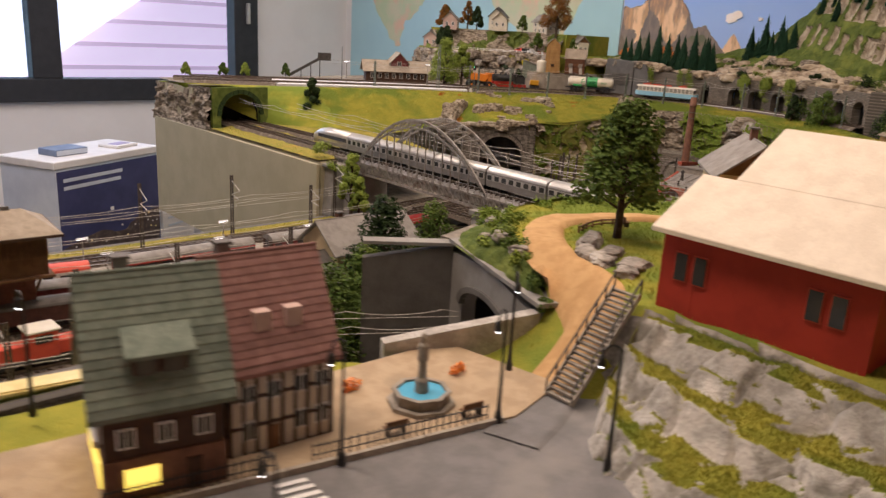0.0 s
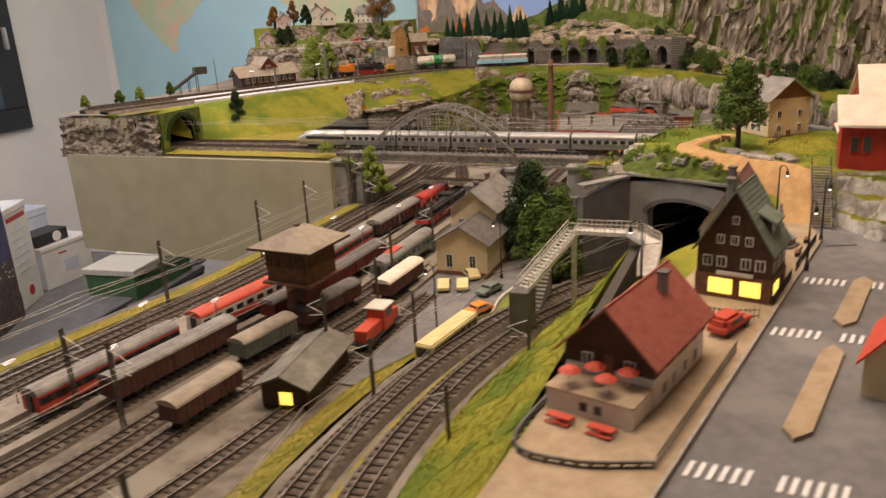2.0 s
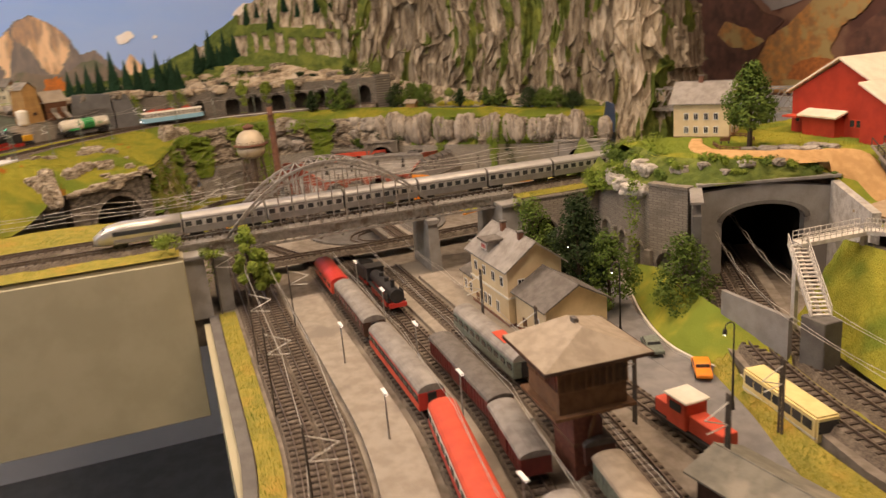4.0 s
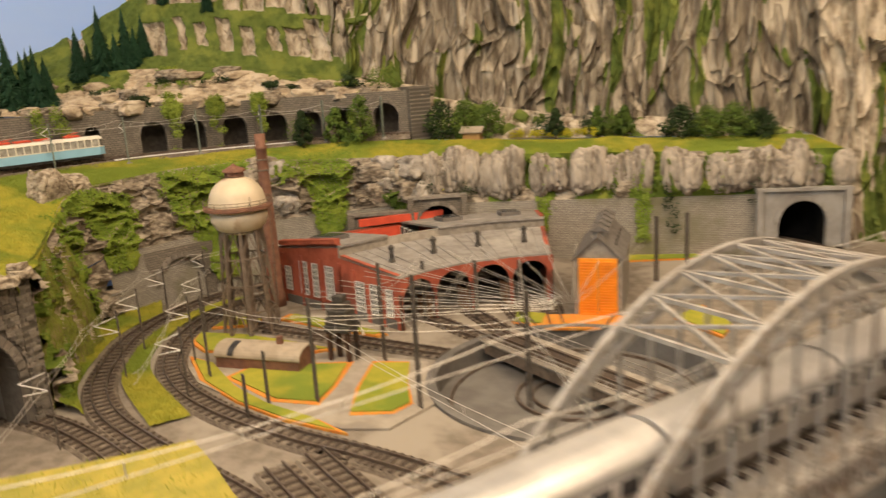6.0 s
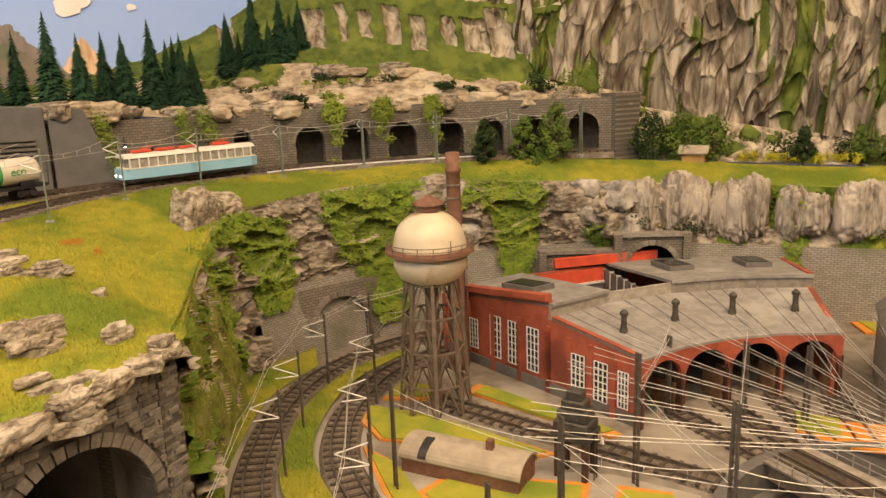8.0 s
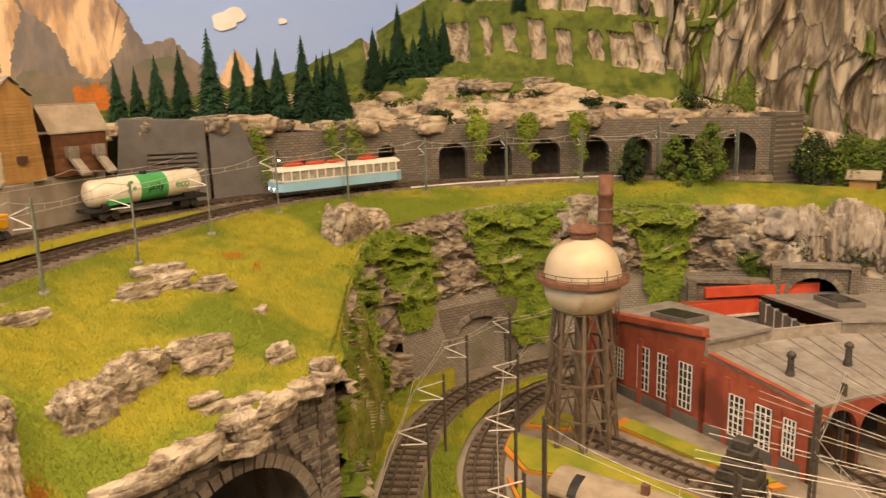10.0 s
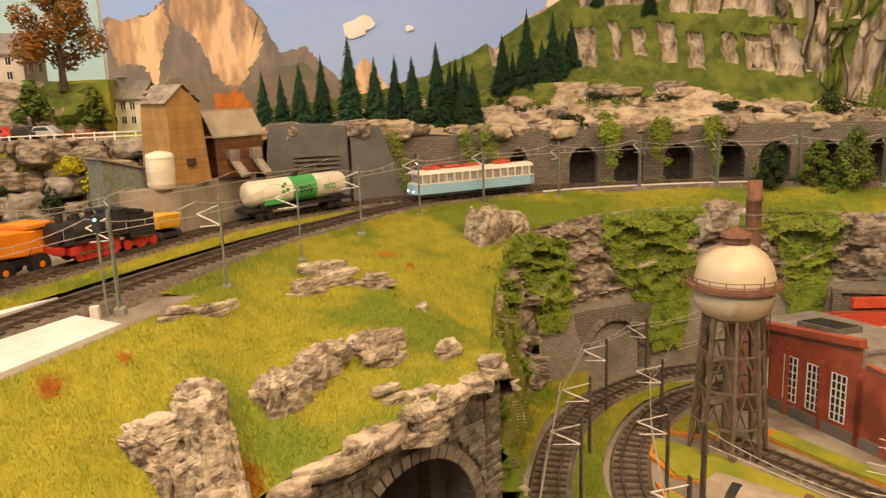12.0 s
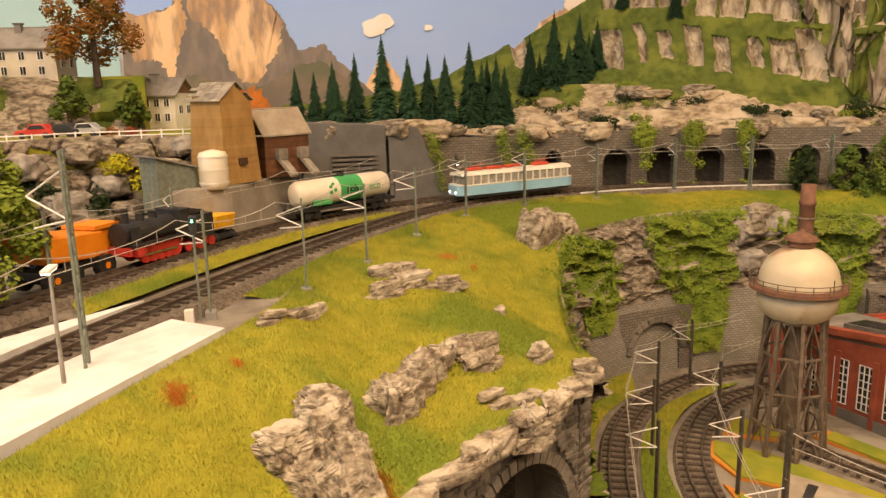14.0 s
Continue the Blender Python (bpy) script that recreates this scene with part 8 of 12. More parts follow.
dm = part("dormer", B((-0.014, 0.014, -0.030, -0.008, 0.066, 0.082)), TIMBER_DARK, h1)
bm = bmesh.new()
prism(bm, [(-0.036, 0.0800), (-0.004, 0.0960), (-0.004, 0.0985), (-0.036, 0.0822)], "x", -0.018, 0.018)
part("dormer_roof", fix(bm), GREEN_ROOF, dm)
for v in (-0.007, 0.007):
    part("dormer_window", B((v - 0.005, v + 0.005, -0.0308, -0.0298, 0.069, 0.079)), WINDOW_DARK, dm)
h2 = gable_house("timbered_house", "black and white half-timbered house with a maroon roof", "house", 0.066, 0.070, 0.056, 0.058, PALE_PLASTER, MAROON_ROOF, pose(0.212, 0.414, T + 0.003, 0, 0, -6), over=0.006, tiles=15,
    spec=[("front", v, 0.040, 0.008, 0.010) for v in (-0.022, -0.006, 0.012, 0.026)] + [("front", v, 0.016, 0.008, 0.011) for v in (-0.022, 0.012, 0.026)] + [("right", v, 0.040, 0.008, 0.010) for v in (-0.018, 0.0, 0.018)], chimneys=((-0.02, 0.008, 0.121),), door=("front", -0.006, 0.008, 0.016))
beams(h2, "front", 0.066, 0.070, 0.056, 8, TIMBER_DARK)
beams(h2, "right", 0.066, 0.070, 0.056, 7, TIMBER_DARK)
for v in (-0.008, 0.012):
    part("roof_dormer", B((v - 0.005, v + 0.005, -0.026, -0.012, 0.074, 0.086)), PINK_PLASTER, h2, "small pink roof dormer")
part("yard_terrace", B((-0.010, 0.052, -0.040, 0.060, -0.001, 0.001)), PAVING, h1)

# chalet with a terrace
chal = gable_house("chalet", "chalet with a red tiled roof and dark timber upper floor", "house", 0.112, 0.074, 0.044, 0.036, IVORY, RED_ROOF, pose(-0.080, 0.480, T + 0.002, 0, 0, -14), over=0.009, gable=TIMBER_DARK, chimneys=((0.022, -0.012, 0.086),),
    spec=[("front", v, 0.013, 0.006, 0.009) for v in (-0.035, -0.015, 0.01, 0.035)] + [("front", v, 0.034, 0.006, 0.009) for v in (-0.035, -0.01, 0.02, 0.04)] + [("left", v, 0.033, 0.008, 0.010) for v in (-0.018, 0.018)], door=("left", 0.0, 0.008, 0.04))
part("upper_boarding", B((-0.0568, 0.0568, -0.0378, 0.0378, 0.028, 0.0438)), TIMBER_DARK, chal)
te = part("terrace", B((-0.092, -0.0565, -0.036, 0.036, 0.0, 0.019)), IVORY, chal)
part("terrace_floor", B((-0.093, -0.0565, -0.037, 0.037, 0.0192, 0.0206)), PAVING, te)
for v in (-0.008, 0.004):
    part("window", B((-0.0928, -0.0918, v - 0.003, v + 0.003, 0.007, 0.014)), WINDOW_DARK, te)
cm = pose(-0.080, 0.480, T + 0.002, 0, 0, -14)
def parasol(u, v, z, r=0.009):
    root = thing("parasol", "open red parasol on the chalet terrace", "parasol", "parasols", m=cm @ pose(u, v, z))
    bm = bmesh.new()
    rod(bm, (0, 0, 0), (0, 0, 0.017), 0.0006, seg=6)
    part("pole", bm, WHITE_PAINT, root)
    bm = bmesh.new()
    lathe(bm, [(r, 0.0130), (r * 0.55, 0.0158), (0.0006, 0.0172)], seg=8)
    part("canopy", bm, RED_TRIM, root)
for u, v in ((-0.083, 0.020), (-0.068, 0.006), (-0.083, -0.010), (-0.064, -0.020)):
    parasol(u, v, 0.0206)
for v in (-0.018, 0.016):
    root = thing("picnic_table", "small red picnic table below the terrace", "table", "picnic tables", m=cm @ pose(-0.107, v, 0.0))
    part("tabletop", B((-0.004, 0.004, -0.010, 0.010, 0.006, 0.0075)), RED_TRIM, root)
    for s in (-0.006, 0.006):
        part("bench_plank", B((s - 0.001, s + 0.001, -0.010, 0.010, 0.003, 0.004)), RED_TRIM, root)
    part("trestle", B((-0.005, 0.005, -0.001, 0.001, 0, 0.006)), RED_TRIM, root)
# neighbours at the road's other side
gable_house("town_house", "small house with a bright orange-red tiled roof", "house", 0.075, 0.060, 0.035, 0.038, CREAM, RED_TRIM, pose(-0.040, 0.272, T, 0, 0, -14), over=0.007, chimneys=((0.01, 0.010, 0.080), (-0.02, -0.010, 0.078)), tiles=7)
flt = thing("flat_roofed_hall", "low hall with a flat beige roof", "hall", m=pose(0.108, 0.186, T, 0, 0, 0))
part("wall", B((-0.085, 0.085, -0.05, 0.045, 0, 0.034)), CREAM, flt)
part("roof", bevelled(B((-0.090, 0.090, -0.055, 0.050, 0.034, 0.038)), 0.001), HALL_ROOF, flt)
part("roof_vent", B((0.0, 0.012, 0.0, 0.006, 0.038, 0.041)), GREY_WOOD, flt)

# barn on the knoll
barn = thing("barn", "large red barn with a stepped cream roof", "barn")
BZ = 1.256
bm = bmesh.new()
prism(bm, [(0.480, BZ), (0.700, BZ), (0.700, 1.338), (0.596, 1.392), (0.480, 1.330)], "y", 0.150, 0.272)
part("wall", fix(bm), RED_BARN, barn)
bm = bmesh.new()
prism(bm, [(0.480, BZ), (0.528, BZ), (0.528, 1.353), (0.480, 1.330)], "y", 0.2722, 0.300)
part("porch_wall", fix(bm), RED_BARN, barn)
def roof_piece(x0_, z0_, x1_, z1_, y0_, y1_, th=0.004):
    bm = bmesh.new()
    prism(bm, [(x0_, z0_), (x1_, z1_), (x1_, z1_ + th), (x0_, z0_ + th)], "y", y0_, y1_)
    return part("roof", bevelled(fix(bm), 0.0006), CREAM_ROOF, barn, "cream corrugated roof")
roof_piece(0.470, 1.3262, 0.532, 1.3592, 0.144, 0.306)
roof_piece(0.5322, 1.3593, 0.598, 1.3945, 0.144, 0.279)
roof_piece(0.5985, 1.3945, 0.708, 1.3355, 0.144, 0.279)
for v in (0.172, 0.187, 0.268, 0.283):
    w = part("window", B((0.4788, 0.4805, v - 0.0055, v + 0.0055, 1.292, 1.314)), RED_TRIM, barn)
    part("pane", B((0.4782, 0.4790, v - 0.0045, v + 0.0045, 1.293, 1.313)), WINDOW_DARK, w)
for u in (0.542, 0.555, 0.568, 0.67, 0.685):
    w = part("window", B((u - 0.005, u + 0.005, 0.2715, 0.2728, 1.285, 1.298)), RED_TRIM, barn)
    part("pane", B((u - 0.004, u + 0.004, 0.2722, 0.2736, 1.286, 1.297)), WINDOW_DARK, w)
an2 = part("lean_to", B((0.585, 0.655, 0.2722, 0.292, BZ, 1.300)), RED_BARN, barn)
bm = bmesh.new()
prism(bm, [(0.2725, 1.308), (0.298, 1.300), (0.298, 1.303), (0.2725, 1.3115)], "x", 0.578, 0.662)
part("lean_to_roof", fix(bm), CREAM_ROOF, an2)
part("awning", B((0.6632, 0.696, 0.2725, 0.298, 1.296, 1.299)), RED_TRIM, barn)

# stairs up to the barn
st = thing("stairway", "weathered grey timber stairway with railings", "stairs")
S0, S1 = Vector((0.398, 0.318, T + 0.003)), Vector((0.474, 0.322, 1.274))
for k in range(22):
    p = S0.lerp(S1, (k + 0.5) / 22)
    part("step", B((p.x - 0.0017, p.x + 0.0017, p.y - 0.011, p.y + 0.011, p.z - 0.001, p.z + 0.0008)), GREY_WOOD, st)
for o in (-0.012, 0.012):
    bm = bmesh.new()
    bar(bm, S0 + Vector((0, o, 0)), S1 + Vector((0, o, 0)), 0.0015, 0.004)
    part("string", bm, GREY_WOOD, st)
    bm = bmesh.new()
    bar(bm, S0 + Vector((0, o, 0.012)), S1 + Vector((0, o, 0.012)), 0.0011)
    for k in range(8):
        p = S0.lerp(S1, k / 7) + Vector((0, o, 0))
        bar(bm, p, p + Vector((0, 0, 0.012)), 0.0009)
    part("railing", bm, IRON, st)

# yellow house and big tree
gable_house("yellow_house", "cream two-storey house with a pale grey roof", "house", 0.098, 0.080, 0.070, 0.030, CREAM, GREY_ROOF, pose(0.782, 0.392, 1.262, 0, 0, 38), over=0.008, plinth=RUST, gable=TIMBER,
    spec=[(s, v, z, 0.007, 0.011) for s in ("front", "back") for v in (-0.026, -0.009, 0.009, 0.026) for z in (0.020, 0.044)] + [(s, v, z, 0.007, 0.011) for s in ("left", "right") for v in (-0.02, 0.02) for z in (0.020, 0.044)], chimneys=((0.01, 0.0, 0.112),), door=("left", 0.0, 0.008, 0.016))
bt = tree("broad_tree", 0.142, 0.052, 11, LEAF, "large rounded green model tree on the knoll", n=5200, leaf_size=0.0026, clumps=24)
bt.location = (0.618, 0.436, 1.266)
for i, (x, y, h, s) in enumerate(((0.590, 0.775, 0.180, 0.068), (0.696, 0.795, 0.158, 0.056), (0.655, 0.735, 0.120, 0.050), (0.545, 0.750, 0.125, 0.058), (0.452, 0.686, 0.130, 0.058))):
    tr_ = tree("broad_tree", h, s, 20 + i, LEAF_DARK if i == 0 else LEAF, "dense dark green model tree beside the station road" if i == 0 else "green model tree behind the station", n=7000 if i == 0 else 3600, leaf_size=0.0024, trunk=0.14, clumps=20)
    tr_.location = (x, y, G)
EDGE = [(0.478, 0.400), (0.516, 0.464), (0.582, 0.549), (0.65, 0.584), (0.76, 0.565), (0.86, 0.545), (0.985, 0.537)]
ruled("knoll_bank", [(x, y, knoll_at(x, y - 0.004, 1.26) + 0.001) for x, y in EDGE], [(0.470, 0.398, 1.237), (0.500, 0.480, 1.238), (0.547, 0.598, 1.236), (0.66, 0.630, 1.216), (0.775, 0.606, 1.196), (0.866, 0.594, 1.178), (0.99, 0.60, 1.170)], 140, 30, MOUNT_GREEN, "green bank with rocks above the arcade wall", rough=0.007, freq=26, category="bank", ridge=0.6)
bank_at = finder("knoll_bank", "knoll")
for i, (x, y, sx, sy, h) in enumerate(((0.834, 0.530, 0.052, 0.044, 0.040), (0.846, 0.504, 0.046, 0.044, 0.036), (0.815, 0.552, 0.046, 0.036, 0.034), (0.795, 0.560, 0.040, 0.034, 0.028))):
    bush((x, y, 1.232), (sx, sy, h), 940 + i, LEAF_LIGHT if i < 2 else LEAF, "full light green bush at the knoll's end", n=1400, size=0.0021, group="bank bushes")
for i, (x, y, sx, sy, sz) in enumerate(((0.772, 0.593, 0.040, 0.028, 0.024), (0.735, 0.608, 0.042, 0.026, 0.020), (0.700, 0.619, 0.040, 0.026, 0.022), (0.668, 0.626, 0.044, 0.028, 0.024), (0.640, 0.628, 0.036, 0.028, 0.022), (0.690, 0.600, 0.034, 0.026, 0.020), (0.655, 0.605, 0.036, 0.028, 0.022))):
    crag_rock((x, y, bank_at(x, y, 1.22)), (sx, sy, sz), 320 + i, "pale broken rock along the foot of the bank", ROCK_FLANK, 0.5 * i, 0.9, 70, 0.14, "rocks on the knoll", fine=4)
for i, (x, y, s, h) in enumerate(((0.505, 0.455, 0.022, 0.012), (0.520, 0.480, 0.026, 0.014), (0.540, 0.510, 0.026, 0.013), (0.560, 0.535, 0.026, 0.014), (0.488, 0.428, 0.020, 0.011), (0.530, 0.530, 0.022, 0.011), (0.585, 0.552, 0.024, 0.012), (0.475, 0.405, 0.018, 0.010))):
    bush((x, y, bank_at(x, y, 1.24) - 0.003), (s, s, h), 830 + i, (IVY, LEAF, LEAF_LIGHT)[i % 3], "low flowering bush beside the sand path", n=380, size=0.0017, group="path bushes")
for i, (x, y, s) in enumerate(((0.545, 0.545, 0.014), (0.535, 0.515, 0.018), (0.515, 0.470, 0.016), (0.575, 0.56, 0.018), (0.60, 0.585, 0.022), (0.68, 0.60, 0.024), (0.72, 0.595, 0.022), (0.79, 0.585, 0.024), (0.83, 0.575, 0.022))):
    boulder((x, y, bank_at(x, y, 1.24)), (s * 1.4, s, s * 0.7), 340 + i, "pale stone in the bank over the underpass", ROCK_GREY, i * 0.9, "rocks on the knoll")
for i, (x, y, s, h) in enumerate(((0.66, 0.605, 0.03, 0.022), (0.70, 0.60, 0.034, 0.026), (0.735, 0.59, 0.034, 0.028), (0.77, 0.585, 0.034, 0.030), (0.81, 0.575, 0.036, 0.032), (0.845, 0.565, 0.034, 0.036), (0.62, 0.61, 0.03, 0.018), (0.80, 0.595, 0.03, 0.026), (0.72, 0.612, 0.03, 0.022))):
    bush((x, y, bank_at(x, y, 1.22) - 0.006), (s, s, h), 860 + i, (LEAF_LIGHT, IVY, LEAF, IVY)[i % 4], "dense green bush on the bank above the wall", n=700, size=0.0019, group="bank bushes")
for i, (x, y, z, sx, sy, sz) in enumerate(((0.80, 0.50, 1.252, 0.05, 0.03, 0.03), (0.74, 0.54, 1.256, 0.05, 0.03, 0.026), (0.68, 0.57, 1.258, 0.05, 0.025, 0.02), (0.845, 0.47, 1.235, 0.035, 0.04, 0.03), (0.61, 0.59, 1.256, 0.04, 0.02, 0.014), (0.83, 0.57, 1.2, 0.03, 0.03, 0.04), (0.76, 0.585, 1.215, 0.03, 0.02, 0.035), (0.865, 0.74, 1.15, 0.012, 0.02, 0.035), (0.90, 1.31, 1.10, 0.02, 0.02, 0.08), (0.862, 1.29, 1.17, 0.03, 0.03, 0.02))):
    bush((x, y, z), (sx, sy, sz), 60 + i, LEAF_LIGHT if i % 3 == 0 else IVY, "light green model bush on the slope", n=520)
for i, (x, y, sx, sy, sz, rz) in enumerate(((0.545, 0.418, 0.040, 0.022, 0.014, 0.7), (0.575, 0.436, 0.044, 0.022, 0.014, 0.4), (0.535, 0.392, 0.036, 0.022, 0.013, 0.9), (0.565, 0.404, 0.045, 0.024, 0.013, 0.3), (0.60, 0.452, 0.030, 0.016, 0.010, 0.5), (0.548, 0.366, 0.040, 0.024, 0.012, 0.2), (0.525, 0.358, 0.026, 0.02, 0.012, 0.5), (0.325, 0.425, 0.026, 0.02, 0.014, 0.5), (0.35, 0.435, 0.02, 0.016, 0.012, 0.1))):
    boulder((x, y, knoll_at(x, y, T)), (sx, sy, sz), 40 + i, "pale grey plaster rock on the knoll's flank", ROCK_GREY, rz, "rocks on the knoll")
for i, (x, y, h, s_) in enumerate(((0.862, 1.236, 0.150, 0.034), (0.866, 1.214, 0.105, 0.026))):
    tr_ = tree("broad_tree", h, s_, 70 + i, LEAF_LIGHT, "slender light green tree before the steel bridge", n=3200, leaf_size=0.0024, trunk=0.3, clumps=14)
    tr_.location = (x, y, G)
bush((0.872, 1.352, 1.196), (0.030, 0.040, 0.026), 988, LEAF_LIGHT, "light green bush at the bridge abutment", n=700)

# ---------------------------------------------------------------- yard surfaces
def yard_strip(ya, yb, x0_, x1_, mat, label, z, category="platform", step=0.03):
    n = int((x1_ - x0_) / step) + 2
    xs = np.linspace(x0_, x1_, n)
    bm = bmesh.new()
    lo = [(x, ya + shift(x)) for x in xs]
    hi = [(x, yb + shift(x)) for x in xs[::-1]]
    for a, b in zip(range(n - 1), range(1, n)):
        x, x2 = xs[a], xs[b]
        prism(bm, [(x, ya + shift(x)), (x2, ya + shift(x2)), (x2, yb + shift(x2)), (x, yb + shift(x))], "z", G - 0.001, z)
    bmesh.ops.remove_doubles(bm, verts=bm.verts, dist=1e-6)
    return solid("platform" if category == "platform" else "turf", fix(bm), mat, label, category, kind="structure")


yard_strip(1.128, 1.182, -0.45, 0.86, PLATFORM, "beige station platform between yard tracks", G + 0.0075)
yard_strip(1.060, 1.075, -0.45, 0.90, PLATFORM, "narrow grey platform with lamps", G + 0.0075)
yard_strip(0.995, 1.012, 0.30, 0.85, PLATFORM, "narrow beige platform beside the freight line", G + 0.006)
yard_strip(0.903, 0.948, 0.36, 0.86, PLATFORM, "beige platform in front of the station", G + 0.006)
yard_strip(1.270, 1.296, -0.9, 0.86, GRASS_DRY, "strip of yellow turf along the yard's edge", G + 0.004, "turf")
yard_strip(1.298, 1.312, -0.9, 0.86, CONCRETE_DARK, "dark edging along the layout's rim", G + 0.003, "turf")
patch("station_road", [(0.05, 0.80), (0.44, 0.80), (0.47, 0.90), (0.36, 0.90), (0.05, 0.865)], G + 0.003, ASPHALT, "grey asphalt yard beside the station", "road")
patch("station_road", [(0.05, 0.802), (0.20, 0.722), (0.30, 0.752), (0.375, 0.762), (0.52, 0.722), (0.64, 0.668), (0.85, 0.70), (0.85, 0.85), (0.76, 0.86), (0.74, 0.80), (0.44, 0.798)], G + 0.0025, ASPHALT, "grey asphalt road curving behind the station", "road")
kb = thing("kerb", "white-edged kerb along the station road", "kerb", kind="structure")
pts = along([(0.20, 0.718), (0.30, 0.748), (0.375, 0.758), (0.45, 0.742), (0.53, 0.712), (0.64, 0.662), (0.70, 0.655)], 0.02)
for a, b in zip(pts, pts[1:]):
    bm = bmesh.new()
    bar(bm, (*a, G + 0.003), (*b, G + 0.003), 0.003, 0.006)
    part("kerb_stone", bm, IVORY, kb)
ruled("roadside_turf", [(0.22, 0.715, G + 0.003), (0.375, 0.752, G + 0.003), (0.53, 0.708, G + 0.003), (0.64, 0.66, G + 0.003)], [(0.25, 0.69, 1.10), (0.40, 0.69, 1.12), (0.53, 0.66, 1.12), (0.64, 0.64, 1.10)], 50, 10, GRASS, "green turf slope beside the station road", rough=0.004, freq=40, category="turf")
ruled("lineside_turf", [(-0.7, 0.70, 1.085), (-0.42, 0.775, 1.085), (-0.16, 0.808, 1.085), (0.05, 0.80, 1.085), (0.23, 0.765, 1.085), (0.36, 0.70, 1.085)], [(-0.7, 0.76, G + 0.003), (-0.42, 0.83, G + 0.003), (-0.16, 0.85, G + 0.003), (0.05, 0.84, G + 0.003), (0.2, 0.79, G + 0.003), (0.30, 0.76, G + 0.003)], 70, 10, GRASS_DRY, "yellow-green lineside turf", rough=0.004, freq=40, category="turf")
ruled("lineside_turf", [(-0.7, 0.62, 1.089), (-0.41, 0.703, 1.089), (-0.155, 0.74, 1.089), (0.05, 0.734, 1.089), (0.225, 0.698, 1.089), (0.40, 0.636, 1.089)], [(-0.7, 0.60, 1.088), (-0.40, 0.69, 1.088), (-0.155, 0.73, 1.088), (0.05, 0.725, 1.088), (0.22, 0.69, 1.088), (0.40, 0.63, 1.088)], 60, 4, GRASS_DRY, "strip of dry turf between the two tracks", rough=0.002, freq=40, category="turf")
slab("line_bed", [(-0.75, 0.55), (-0.42, 0.64), (-0.15, 0.68), (0.05, 0.68), (0.22, 0.648), (0.38, 0.570), (0.47, 0.515), (0.62, 0.43), (0.68, 0.53), (0.54, 0.597), (0.46, 0.655), (0.38, 0.70), (0.23, 0.755), (0.05, 0.795), (-0.16, 0.803), (-0.42, 0.77), (-0.75, 0.69)], 1.03, 1.0885, YARD, "raised gravel bed of the main line", "ground")
ruled("town_slope", [(-0.45, 0.552, T - 0.004), (-0.2, 0.552, T - 0.004), (0.1, 0.552, T - 0.004), (0.32, 0.545, T - 0.004)], [(-0.62, 0.60, 1.09), (-0.2, 0.675, 1.09), (0.08, 0.672, 1.09), (0.34, 0.60, 1.09)], 80, 24, GRASS, "green bank between the town and the tracks", rough=0.006, freq=30, category="slope")

# garden and turf round the turntable
for o, lab in (([(1.62, 1.222), (1.54, 1.232), (1.46, 1.222), (1.39, 1.200), (1.33, 1.172), (1.37, 1.178), (1.43, 1.200), (1.50, 1.212), (1.59, 1.208)], 0), ([(1.529, 1.206), (1.545, 1.171), (1.476, 1.086), (1.430, 1.125), (1.402, 1.157), (1.438, 1.188)], 0), ([(1.455, 1.061), (1.428, 1.030), (1.385, 1.058), (1.335, 1.086), (1.330, 1.11), (1.356, 1.142), (1.405, 1.105)], 0), ([(1.715, 1.185), (1.665, 1.142), (1.60, 1.108), (1.54, 1.080), (1.555, 1.115), (1.60, 1.150), (1.64, 1.20), (1.69, 1.20)], 0), ([(1.69, 1.075), (1.62, 1.048), (1.545, 1.012), (1.545, 1.000), (1.62, 1.025), (1.70, 1.055)], 0), ([(1.76, 1.13), (1.715, 1.10), (1.70, 1.115), (1.73, 1.16)], 0), ([(1.455, 0.80), (1.43, 0.83), (1.46, 0.85), (1.49, 0.82)], 0), ([(1.34, 0.63), (1.27, 0.66), (1.25, 0.70), (1.33, 0.69)], 0), ([(1.66, 0.52), (1.56, 0.40), (1.50, 0.42), (1.60, 0.55)], 0)):
    cx, cy = np.mean(o, axis=0)
    patch("turf_border", [(cx + (x - cx) * 1.09 + 0.003 * math.sin(37 * y), cy + (y - cy) * 1.12 + 0.003 * math.sin(41 * x)) for x, y in o], G + 0.0031, ORANGE_TURF, "ragged orange turf edging", "turf", 0.003)
    patch("turf", o, G + 0.0046, GRASS, "patch of bright yellow-green turf", "turf", 0.003)
patch("footpath", [(1.60, 1.235), (1.545, 1.240), (1.44, 1.215), (1.33, 1.165), (1.30, 1.13), (1.32, 1.06), (1.42, 1.01), (1.48, 1.05), (1.56, 1.16)], G + 0.0026, PLATFORM, "pale grey footpath through the yard garden", "path", 0.002)
ruled("trackside_turf", [(1.46, 1.312, G + 0.003), (1.60, 1.310, G + 0.004), (1.685, 1.281, G + 0.004), (1.76, 1.237, G + 0.004), (1.815, 1.178, G + 0.004), (1.852, 1.10, G + 0.003)], [(1.46, 1.272, G + 0.003), (1.62, 1.273, G + 0.003), (1.712, 1.239, G + 0.003), (1.787, 1.180, G + 0.003), (1.827, 1.12, G + 0.003), (1.846, 1.07, G + 0.003)], 60, 10, GRASS, "green turf between the curved tracks", rough=0.003, freq=40, category="turf")
